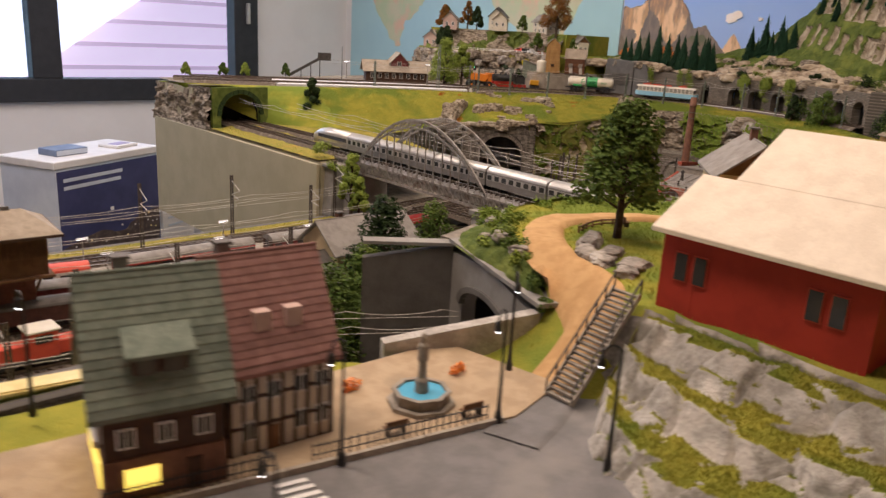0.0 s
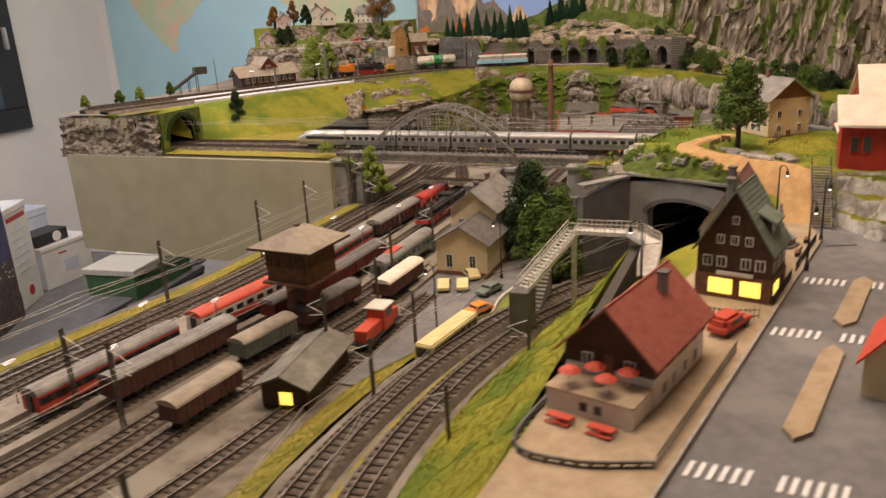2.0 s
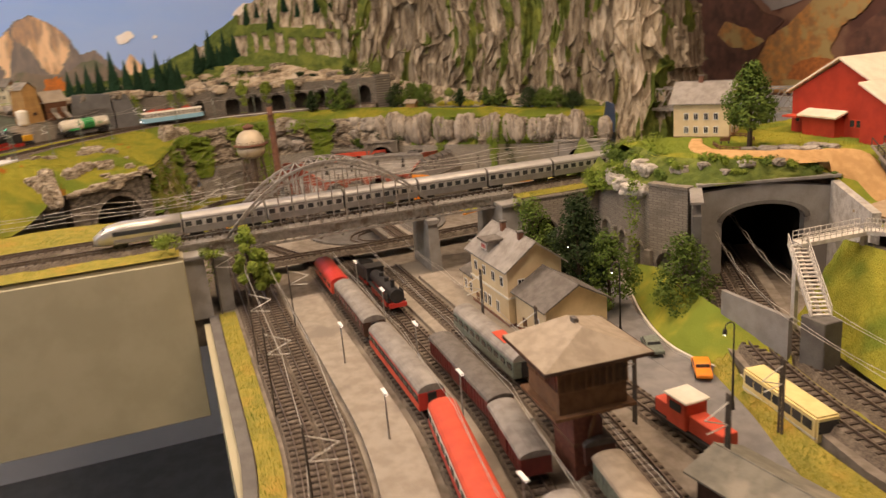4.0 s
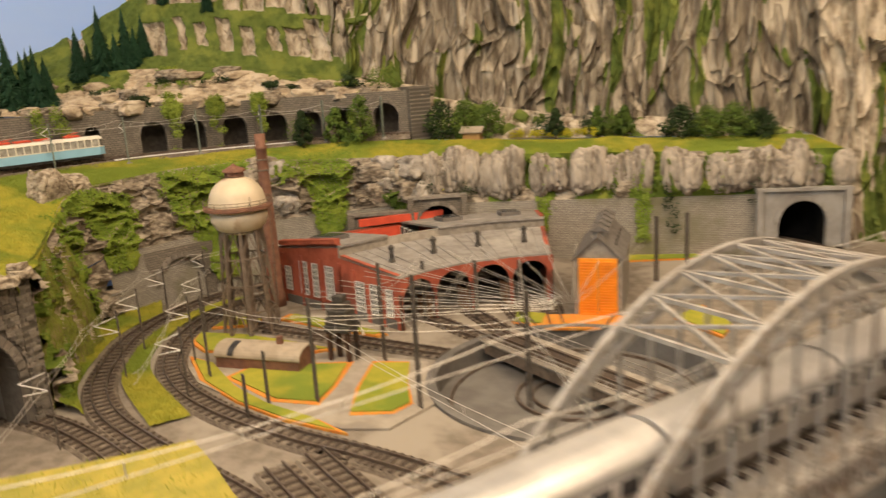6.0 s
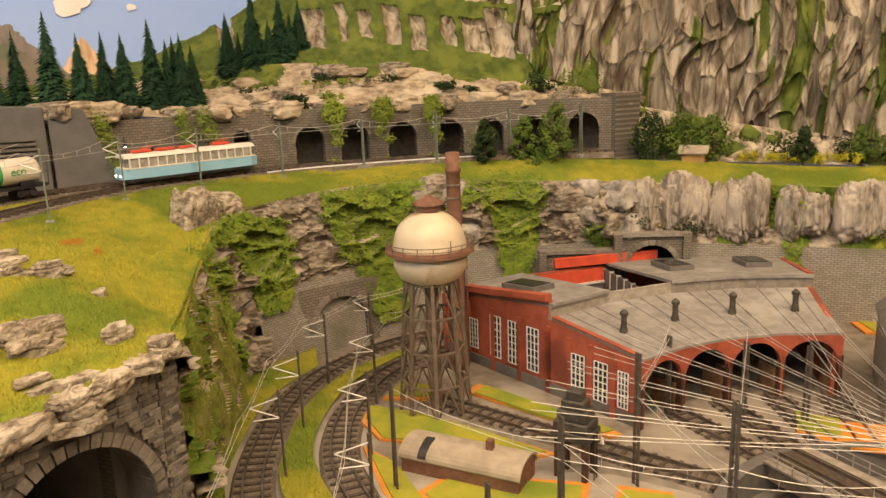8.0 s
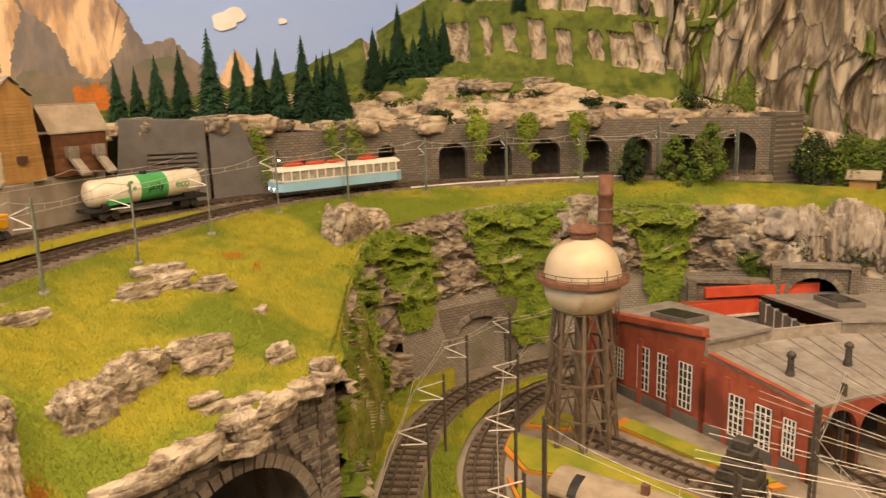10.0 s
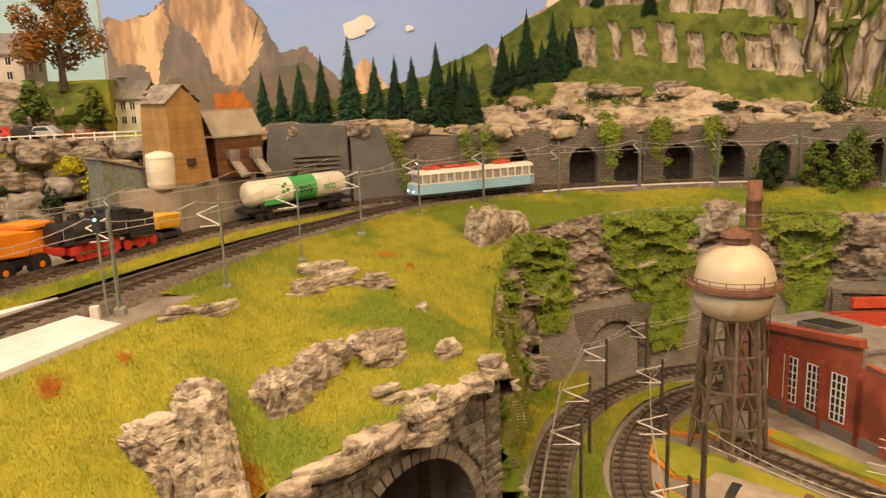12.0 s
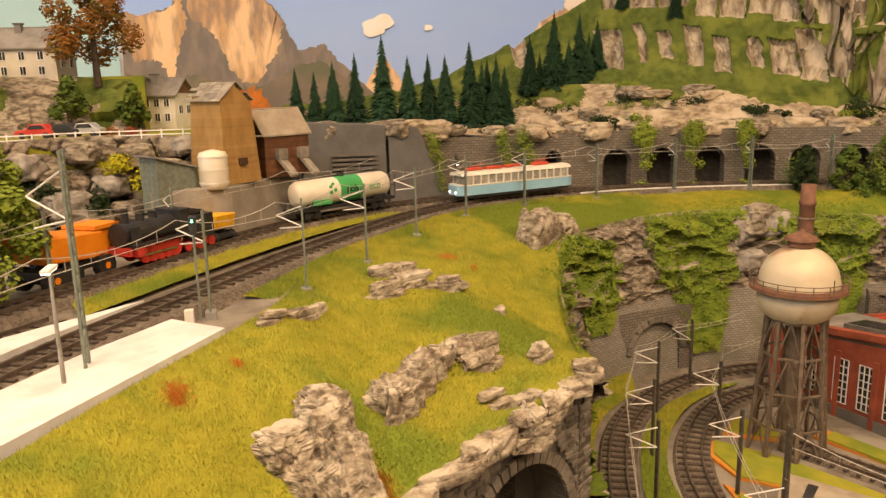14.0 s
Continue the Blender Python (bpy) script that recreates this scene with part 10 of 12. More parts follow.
bus = thing("bus", "pale yellow bus parked on the station road", "bus", m=pose(0.175, 0.765, G + 0.0032, 0, 0, 172))
part("body", bevelled(B((-0.062, 0.062, -0.0135, 0.0135, 0.005, 0.034)), 0.002, 2), YELLOW_PALE, bus)
for k in range(7):
    for s in (-1, 1):
        part("window", B((-0.056 + k * 0.0163, -0.042 + k * 0.0163, s * 0.0135 - 0.0006, s * 0.0135 + 0.0006, 0.018, 0.028)), WINDOW_DARK, bus)
part("windscreen", B((0.0612, 0.0626, -0.011, 0.011, 0.016, 0.029)), WINDOW_DARK, bus)
for x in (-0.036, 0.036):
    for s in (-1, 1):
        bm = bmesh.new()
        rod(bm, (x, s * 0.0110, 0.0050), (x, s * 0.0140, 0.0050), 0.0050, seg=14)
        part("wheel", bm, BLACK, bus)
part("skirt_stripe", B((-0.0605, 0.0605, -0.0139, 0.0139, 0.010, 0.012)), IVORY, bus)

# ---------------------------------------------------------------- station, signal box, shelter, footbridge
stn = gable_house("station_building", "cream two-storey station with a grey hipped roof", "station", 0.136, 0.086, 0.092, 0.032, CREAM, GREY_ROOF, pose(0.620, 0.868, G + 0.002, 0, 0, 0), over=0.009, plinth=RUST,
    spec=[("back", u, z, 0.009, 0.013) for u in (-0.048, -0.018, 0.016, 0.048) for z in (0.068,)] + [("back", u, 0.024, 0.009, 0.016) for u in (-0.030, 0.0, 0.016)] + [("left", v, z, 0.009, 0.013) for v in (-0.022, 0.022) for z in (0.026, 0.066)] + [("front", u, z, 0.009, 0.013) for u in (-0.04, 0.0, 0.04) for z in (0.026, 0.066)], chimneys=((0.025, 0.004, 0.135), (-0.035, 0.004, 0.132)), door=("back", 0.048, 0.011, 0.022))
dd = part("dormer", B((0.005, 0.030, 0.018, 0.040, 0.098, 0.113)), GREY_ROOF, stn)
part("dormer_roof", B((0.001, 0.034, 0.012, 0.044, 0.113, 0.116)), DARK_ROOF, dd)
part("sign", B((0.008, 0.027, 0.0402, 0.0410, 0.100, 0.110)), IVORY, dd, "pale sign with reddish bars")
for k in range(3):
    part("sign_bar", B((0.010 + k * 0.0055, 0.014 + k * 0.0055, 0.0411, 0.0414, 0.1025, 0.1075)), RED_COACH, dd)
part("cornice", B((-0.0700, 0.0700, -0.0450, 0.0450, 0.046, 0.0485)), IVORY, stn)
ann = gable_house("station_annex", "single-storey cream annex with a dark grey roof", "station", 0.094, 0.092, 0.060, 0.026, CREAM, DARK_ROOF, pose(0.503, 0.855, G + 0.002, 0, 0, 0), over=0.008, plinth=RUST, spec=[("left", -0.02, 0.026, 0.010, 0.022), ("back", -0.02, 0.026, 0.012, 0.024), ("left", 0.022, 0.026, 0.010, 0.022)], door=("back", 0.018, 0.012, 0.026))
wg = gable_house("station_wing", "low cream wing of the station with a slate roof", "station", 0.05, 0.07, 0.040, 0.014, CREAM, DARK_ROOF, pose(0.716, 0.872, G + 0.002, 0, 0, 0), over=0.005, spec=[("back", -0.01, 0.02, 0.009, 0.014), ("back", 0.012, 0.02, 0.009, 0.014)])

sb = thing("signal_box", "brick and timber signal box with a low tan hipped roof", "signal box", m=pose(0.200, 1.000, G, 0, 0, -3) @ Matrix.Diagonal((0.75, 0.86, 1.22, 1)))
part("base", bevelled(B((-0.030, 0.030, -0.018, 0.018, 0, 0.066)), 0.001), BRICK_RED, sb, "dark red brick base")
part("base_band", B((-0.031, 0.031, -0.019, 0.019, 0.030, 0.033)), RUST, sb)
part("cabin", B((-0.046, 0.046, -0.040, 0.040, 0.066, 0.106)), TIMBER, sb)
part("window_band", B((-0.0468, 0.0468, -0.0408, 0.0408, 0.084, 0.102)), WINDOW_DARK, sb)
for k in range(11):
    u = -0.046 + 0.0092 * k
    part("window_post", B((u - 0.0008, u + 0.0008, -0.0415, 0.0415, 0.083, 0.103)), TIMBER, sb)
    v = -0.040 + 0.008 * k
    part("window_post", B((-0.0475, 0.0475, v - 0.0008, v + 0.0008, 0.083, 0.103)), TIMBER, sb)
part("balcony", B((-0.054, 0.054, -0.048, 0.048, 0.0635, 0.0660)), TIMBER, sb)
for s in (-1, 1):
    bm = bmesh.new()
    bar(bm, (s * 0.030, 0.0, 0.036), (s * 0.050, 0.0, 0.064), 0.003)
    part("brace", bm, TIMBER, sb)
bm = bmesh.new()
vs = [bm.verts.new(p) for p in ((-0.066, -0.062, 0.1085), (0.066, -0.062, 0.1085), (0.066, 0.062, 0.1085), (-0.066, 0.062, 0.1085), (-0.022, 0, 0.127), (0.022, 0, 0.127))]
for f in ((0, 1, 5, 4), (1, 2, 5), (2, 3, 4, 5), (3, 0, 4), (3, 2, 1, 0)):
    bm.faces.new([vs[i] for i in f])
part("roof", fix(bm), TAN_ROOF, sb)
part("fascia", B((-0.067, 0.067, -0.063, 0.063, 0.1057, 0.1085)), TIMBER_DARK, sb)
part("roof_vent", B((-0.006, 0.006, -0.0025, 0.0025, 0.126, 0.130)), DARK_ROOF, sb)

sh = gable_house("platform_shelter", "goods shelter with a grey-brown felt roof", "shelter", 0.128, 0.058, 0.032, 0.012, TIMBER_DARK, FELT_ROOF, pose(0.040, 0.900, G + 0.001, 0, 0, 8), over=0.009)
part("lit_opening", B((-0.0655, -0.0637, -0.010, 0.006, 0.006, 0.022)), WINDOW_LIT, sh, "glowing yellow doorway")
fb = thing("footbridge", "pale weathered footbridge with stairs over the tracks", "footbridge")
D0, D1, D2 = Vector((0.312, 0.628, 1.209)), Vector((0.291, 0.544, 1.216)), Vector((0.250, 0.514, 1.216))
L0, R0 = Vector((0.224, 0.675, 1.152)), Vector((0.165, 0.509, T + 0.001))
BR_PALE = material("pale_bridge_paint", (0.66, 0.62, 0.55), (0.50, 0.46, 0.40), 120, 0.7, bump=0.2)
for nm, a, b in (("deck", D0, D1), ("deck", D1, D2), ("stair", L0, D0), ("stair", R0, D2)):
    d = (b - a).normalized()
    nn = Vector((-d.y, d.x, 0)).normalized()
    bm = bmesh.new()
    if nm == "deck":
        bar(bm, a, b, 0.021, 0.0025)
    else:
        bar(bm, a - Vector((0, 0, 0.003)), b - Vector((0, 0, 0.003)), 0.004, 0.003)
    pp = part(nm, bm, BR_PALE, fb)
    for k in range(18 if nm == "stair" else 0):
        p = a.lerp(b, (k + 0.5) / 18)
        bm = bmesh.new()
        bar(bm, p - nn * 0.0095, p + nn * 0.0095, 0.0045, 0.0014)
        part("step", bm, BR_PALE, pp)
    for o in (-0.0105, 0.0105):
        bm = bmesh.new()
        bar(bm, a + nn * o, b + nn * o, 0.0015, 0.005)
        for h in (0.007, 0.013):
            bar(bm, a + nn * o + Vector((0, 0, h)), b + nn * o + Vector((0, 0, h)), 0.0009)
        for k in range(13):
            p = a.lerp(b, k / 12) + nn * o
            bar(bm, p, p + Vector((0, 0, 0.013)), 0.0008)
        part("railing", bm, BR_PALE, pp)
for p in (D0, D1, D2):
    bm = bmesh.new()
    bar(bm, (p.x, p.y, G), p, 0.006)
    part("pillar", bm, BR_PALE, fb)
part("foot_block", bevelled(B((0.205, 0.240, 0.663, 0.689, G, 1.1525)), 0.001), CONCRETE_DARK, fb, "dark concrete block under the stair")
# concrete stair and slab beside the underpass
cs = thing("concrete_stairs", "grey concrete stairs down to the station road", "stairs")
for k in range(16):
    t = k / 16
    part("step", B((0.255 + 0.10 * t, 0.261 + 0.10 * t, 0.672, 0.690, G, G + 0.006 + 0.062 * t)), CONCRETE, cs)
part("side_wall", B((0.25, 0.365, 0.690, 0.696, G, G + 0.076)), CONCRETE, cs)

# ---------------------------------------------------------------- catenary
def lattice_mast(x, y, z, h, mat, label, arm=None, group="catenary masts", w=0.0056, base=True):
    """A lattice mast; arm is the way of its bracket (dx, dy)."""
    root = thing("catenary_mast", label, "mast", group, m=pose(x, y, z))
    for s in (-1, 1):
        bm = bmesh.new()
        bar(bm, (s * w / 2, 0, 0), (s * w * 0.36, 0, h), 0.0015, 0.0024)
        part("channel", bm, mat, root)
    bm = bmesh.new()
    n = int(h / 0.0052)
    for k in range(n):
        s = 1 if k % 2 else -1
        bar(bm, (s * w * 0.45, 0, h * k / n), (-s * w * 0.45, 0, h * (k + 1) / n), 0.0007)
    part("lacing", bm, mat, root)["kind"] = "stuff"
    if base:
        part("footing", bevelled(B((-0.0045, 0.0045, -0.004, 0.004, -0.006, 0.003)), 0.0008), CONCRETE, root)
    if arm:
        bm = bmesh.new()
        ax, ay = arm
        rod(bm, (0, 0, h * 0.92), (ax, ay, h * 0.80), 0.0006, seg=5)
        rod(bm, (0, 0, h * 0.70), (ax, ay, h * 0.80), 0.0006, seg=5)
        rod(bm, (0, 0, h * 0.70), (ax * 0.9, ay * 0.9, h * 0.66), 0.0006, seg=5)
        part("bracket_arm", bm, ARM, root)
    return root


def wire_span(points, z_hi, z_lo, label="pale catenary wire with droppers", droppers=5, r=0.00032):
    root = thing("catenary_wire", label, "wire", "overhead wires")
    bm = bmesh.new()
    for (xa, ya, za), (xb, yb, zb) in zip(points, points[1:]):
        a, b = Vector((xa, ya, za)), Vector((xb, yb, zb))
        n = 8
        prev = None
        for k in range(n + 1):
            t = k / n
            p = a.lerp(b, t)
            sag = (z_hi - z_lo) * 0.62 * 4 * t * (1 - t)
            q = p + Vector((0, 0, z_hi - sag))
            if prev is not None:
                rod(bm, prev, q, r, seg=4, caps=False)
            prev = q
        rod(bm, a + Vector((0, 0, z_lo)), b + Vector((0, 0, z_lo)), r, seg=4, caps=False)
        for k in range(1, droppers + 1):
            t = k / (droppers + 1)
            p = a.lerp(b, t)
            rod(bm, p + Vector((0, 0, z_lo)), p + Vector((0, 0, z_hi - (z_hi - z_lo) * 0.62 * 4 * t * (1 - t))), r * 0.8, seg=4, caps=False)
    part("wire", bm, WIRE, root)


A_MASTS = [(1.330, 1.795), (1.503, 1.720), (1.607, 1.660), (1.669, 1.590), (1.766, 1.529), (1.862, 1.464), (1.952, 1.386), (2.012, 1.292), (2.038, 1.180), (2.040, 1.062), (2.022, 0.955), (1.995, 0.848), (1.945, 0.755)]
tips = []
for i, (x, y) in enumerate(A_MASTS):
    p, q = np.array(A_MASTS[max(i - 1, 0)]), np.array(A_MASTS[min(i + 1, len(A_MASTS) - 1)])
    d = (q - p) / np.linalg.norm(q - p)
    n = np.array([-d[1], d[0]])
    if n @ np.array([0.5, 0.6]) < 0:
        n = -n
    lattice_mast(x, y, hill_at(x, y, U) - 0.001, 0.128 if i == 1 else 0.0755, MAST_GREEN, "tall grey-green lattice mast on the platform" if i == 1 else "grey-green lattice catenary mast on a concrete footing", tuple(n * 0.026), w=0.009 if i == 1 else 0.0056)
    tips.append((x + n[0] * 0.026, y + n[1] * 0.026, U))
wire_span(tips, 0.066, 0.054)
B_MASTS = [(1.690, 1.785), (1.80, 1.705)]
for x, y in B_MASTS:
    lattice_mast(x, y, U - 0.002, 0.07, MAST_GREEN, "grey-green lattice catenary mast beside the siding", (0.02, 0.01))
wire_span([(1.3, 1.99, U), (1.55, 1.86, U), (1.705, 1.775, U), (1.81, 1.69, U), (1.92, 1.60, U), (2.02, 1.49, U)], 0.066, 0.054)
# portal-like masts on the lower curves
LOW = [(1.475, 1.392, 60), (1.615, 1.302, 60), (1.700, 1.262, 60), (1.800, 1.205, 50), (1.860, 1.13, 30), (1.50, 1.262, 60), (1.615, 1.222, 60), (1.725, 1.175, 50)]
for i, (x, y, a) in enumerate(LOW):
    lattice_mast(x, y, G, 0.085, MAST_BROWN, "brown lattice catenary mast with pale arms on the lower curve", (0.027 * math.cos(radians(a)), 0.027 * math.sin(radians(a))), "lower masts", w=0.003, base=False)
wire_span([(1.30, 1.46, G), (1.44, 1.40, G), (1.575, 1.345, G), (1.70, 1.292, G), (1.80, 1.232, G), (1.858, 1.15, G), (1.88, 1.05, G)], 0.082, 0.072)
wire_span([(1.40, 1.33, G), (1.49, 1.285, G), (1.60, 1.245, G), (1.70, 1.20, G), (1.775, 1.14, G), (1.81, 1.06, G)], 0.082, 0.072)
TALL = [(1.402, 1.157, 0.115), (1.32, 1.082, 0.14), (1.458, 1.045, 0.12), (1.253, 0.996, 0.12), (1.434, 1.198, 0.06), (1.549, 1.224, 0.10), (1.465, 0.573, 0.10), (1.45, 0.523, 0.10), (1.412, 1.228, 0.05), (1.50, 0.88, 0.085), (1.47, 0.83, 0.08), (1.55, 0.93, 0.085)]
for x, y, h in TALL:
    lattice_mast(x, y, G, h, MAST_BROWN, "tall brown lattice mast in the engine yard", None, "yard masts", w=0.0055, base=False)
for a in range(-62, 60, 9):
    p, q = polar(0.02, a), polar(0.30, a)
    wire_span([(*p, G), (*q, G)], 0.083, 0.076, "pale contact wires fanning over the turntable", 3)
for pa, pb in (((1.32, 1.082), (1.458, 1.045)), ((1.253, 0.996), (1.32, 1.082)), ((1.402, 1.157), (1.549, 1.224)), ((1.402, 1.157), (1.32, 1.082)), ((1.32, 1.082), (1.50, 0.88)), ((1.253, 0.996), (1.47, 0.83)), ((1.458, 1.045), (1.55, 0.93)), ((1.05, 1.10), (1.253, 0.996)), ((1.05, 1.15), (1.402, 1.157))):
    wire_span([(*pa, G), (*pb, G)], 0.095, 0.082, "pale contact wires over the engine yard", 3)
Y_MASTS = [(-0.12, 1.045, 0.11), (-0.106, 1.13, 0.11), (0.10, 0.905, 0.10), (0.009, 0.79, 0.09), (0.148, 0.80, 0.09), (0.456, 1.262, 0.115), (0.246, 0.905, 0.10), (0.62, 1.262, 0.115), (0.20, 1.262, 0.115), (0.555, 0.95, 0.10), (0.385, 0.95, 0.10), (-0.30, 0.85, 0.10), (0.082, 0.625, 0.09), (-0.1, 0.65, 0.09), (0.86, 1.29, 0.12), (0.74, 1.19, 0.10)]
for x, y, h in Y_MASTS:
    lattice_mast(x, y, G if y > 0.68 else 1.088, h, MAST_BROWN, "tall dark lattice mast beside the yard tracks", (0, -0.03) if y > 1.0 else (0, 0.025), "yard masts", w=0.005, base=False)
for yy in YARD_Y[:5]:
    wire_span([(x, yy + shift(x), G) for x in np.linspace(-0.55, 0.85, 8)], 0.080, 0.072, "thin contact wire along a yard track", 3, 0.00032)
for F in (FRONT_A, FRONT_B):
    wire_span([(x, y, 1.09) for x, y in F], 0.078, 0.070, "contact wire along the main line", 3, 0.00035)
for dx in (0.0,):
    wire_span([(BRIDGE_X, y, E) for y in (0.50, 0.72, 0.9, 1.08, 1.26, 1.48, 1.66, 1.83)], 0.070, 0.060, "contact wire over the bridge line", 4, 0.0004)
    wire_span([(1.02, y, E - 0.01) for y in (0.45, 0.72, 0.95, 1.2, 1.45, 1.7)], 0.078, 0.066, "contact wire behind the bridge", 4, 0.0004)


def platform_lamp(x, y, z, h=0.055):
    root = thing("platform_lamp", "slim grey platform lamp with two flat white lights", "lamp", "platform lamps", m=pose(x, y, z))
    bm = bmesh.new()
    rod(bm, (0, 0, 0), (0, 0, h), 0.0013, 0.0008, 8)
    part("post", bm, STEEL, root)
    part("lamp_head", B((-0.008, 0.008, -0.0022, 0.0022, h, h + 0.0016)), WHITE_PAINT, root)
    part("light", B((-0.0075, 0.0075, -0.0018, 0.0018, h - 0.0005, h)), LAMP_GLOW, root)


for x in (-0.22, -0.05, 0.12, 0.335, 0.50, 0.658, 0.82):
    platform_lamp(x, 1.0675 + shift(x), G + 0.0075)
for x in (-0.12, 0.08, 0.33, 0.55):
    platform_lamp(x, 1.155 + shift(x), G + 0.0075)
for x, y in ((0.46, 0.786), (0.218, 0.800), (0.60, 0.775)):
    street_lamp(x, y, G + 0.003, 0.10, 90, group="station lamps", label="slim black lamp beside the station road")

# ---------------------------------------------------------------- upper station and village
patch("upper_platform", [(1.584, 1.684), (1.526, 1.727), (1.476, 1.757), (1.30, 1.838), (1.10, 1.922), (1.07, 1.888), (1.27, 1.800), (1.404, 1.735), (1.553, 1.647)], U + 0.0045, PLATFORM_WHITE, "pale concrete platform of the upper station", "platform", 0.008)
patch("upper_platform", [(1.628, 1.708), (1.545, 1.762), (1.45, 1.812), (1.30, 1.882), (1.10, 1.965), (1.12, 2.0), (1.32, 1.912), (1.48, 1.832), (1.56, 1.782)], U + 0.008, PLATFORM_WHITE, "pale concrete island platform", "platform", 0.014)
ruled("siding_turf", [(1.62, 1.75, U + 0.001), (1.78, 1.645, U + 0.001), (1.90, 1.55, U + 0.001), (1.985, 1.46, U + 0.001)], [(1.66, 1.765, U + 0.001), (1.80, 1.672, U + 0.001), (1.915, 1.575, U + 0.001), (1.99, 1.475, U + 0.001)], 50, 6, GRASS, "strip of yellow-green turf between the upper tracks", rough=0.002, freq=50, category="turf")
platform_lamp(1.462, 1.722, U + 0.010, 0.060)
platform_lamp(1.25, 1.82, U + 0.010, 0.060)
sg = thing("colour_light_signal", "slim signal post with a green light", "signal", m=pose(1.596, 1.666, U - 0.002))
bm = bmesh.new()
rod(bm, (0, 0, 0), (0, 0, 0.068), 0.0009, seg=6)
part("post", bm, MAST_GREEN, sg)
hd = part("signal_head", B((-0.0026, 0.0026, -0.0024, 0.0024, 0.062, 0.074)), BLACK, sg)
bm = bmesh.new()
rod(bm, (-0.0027, 0, 0.0715), (-0.0036, 0, 0.0715), 0.0010, seg=8)
part("lens", bm, GREEN_GLOW, hd, "glowing green lens")
part("relay_box", B((-0.008, -0.002, 0.004, 0.010, 0, 0.010)), IVORY, sg)
street_lamp(2.052, 1.375, U, 0.062, 180, group="upper lamps", label="slim lamp with a white light beside the upper track")

ruled("village_cliff", [(1.960, 1.655, 1.385), (1.955, 1.73, 1.392), (1.950, 1.82, 1.394), (1.90, 1.93, 1.392), (1.82, 2.03, 1.39), (1.81, 2.14, 1.388), (1.90, 2.30, 1.385)], [(1.945, 1.66, U - 0.004), (1.935, 1.74, U - 0.004), (1.925, 1.82, U - 0.004), (1.86, 1.93, U - 0.004), (1.775, 2.02, U - 0.004), (1.765, 2.15, U - 0.004), (1.87, 2.33, U - 0.004)], 300, 70, [ROCK, ROCK], "grey boulder cliff below the model village", category="cliff", smooth=False, relief=lambda p, v: (0.015 * crag(p, 32, 1.1)[0] - 0.014 * crag(p, 32, 1.1)[1] ** 2 + 0.003 * fractal(*p, 80, 3), 0))
rnd = random.Random(31)
VT = [(1.955, 1.70), (1.950, 1.80), (1.91, 1.90), (1.85, 1.99), (1.805, 2.08)]
for i, q in enumerate(along(VT, 0.0135)):
    v = (0.15, 0.62, 0.38, 0.85)[i % 4] + rnd.uniform(-0.08, 0.08)
    s_ = rnd.uniform(0.024, 0.040)
    boulder((q[0] - 0.030 * v - 0.004, q[1], 1.388 - 0.104 * v), (s_, s_ * 1.3, s_ * 0.85), 640 + i, "rounded grey-brown rock in the village cliff", ROCK if i % 3 else ROCK_GREY, rnd.uniform(-0.4, 0.6), "rocks of the village cliff", layers=4)
slab("village_ground", [(1.985, 1.655), (2.10, 1.62), (2.54, 1.62), (2.54, 2.35), (1.91, 2.30), (1.82, 2.14), (1.83, 2.035), (1.908, 1.935), (1.957, 1.82), (1.966, 1.70)], 1.30, 1.390, GRASS, "turf plateau of the model village", "ground")
ruled("village_mound", [(2.12, 1.78, 1.455), (2.14, 1.86, 1.46), (2.10, 1.98, 1.46), (1.98, 2.10, 1.458), (1.90, 2.22, 1.45)], [(2.06, 1.76, 1.388), (2.05, 1.86, 1.388), (2.01, 1.96, 1.388), (1.91, 2.06, 1.388), (1.84, 2.18, 1.388)], 170, 50, [ROCK, MOUNT_GREEN], "rocky mound under the village houses", category="mound", smooth=False, relief=lambda p, v: (0.012 * crag(p, 34, 0.7)[0] + 0.003 * fractal(*p, 80, 3), int(fractal(p[0], p[1], p[2], 12, 2) > 0.12)))
slab("village_mound_top", [(2.115, 1.765), (2.145, 1.86), (2.105, 1.985), (1.985, 2.105), (1.905, 2.225), (2.0, 2.34), (2.4, 2.3), (2.4, 1.80)], 1.38, 1.459, GRASS, "turf on the village mound", "ground")
fence([(1.958, 1.66), (1.955, 1.75), (1.952, 1.82), (1.90, 1.932), (1.83, 2.03)], 1.390, "white posts with a thin rail along the cliff road", h=0.009, step=0.022, mat=WHITE_PAINT, w=0.0014)
for i, (x, y, rz, p, lab) in enumerate(((1.995, 1.865, 80, RED_COACH, "dark red car parked on the cliff road"), (1.992, 1.838, 80, BLACK, "black car parked on the cliff road"), (1.990, 1.815, 80, SILVER, "silver car parked on the cliff road"))):
    motor_car(pose(x, y, 1.391, 0, 0, rz), p, lab, 0.042)
ORANGE_LEAF = material("orange_leaf", (0.35, 0.09, 0.03), (0.25, 0.07, 0.025), 130, 0.85)
for i, (x, y, s) in enumerate(((2.03, 1.79, 0.03), (2.035, 1.765, 0.025))):
    bush((x, y, 1.389), (s, s, 0.012), 300 + i, ORANGE_LEAF, "low reddish hedge beside the road", n=260, size=0.0016)
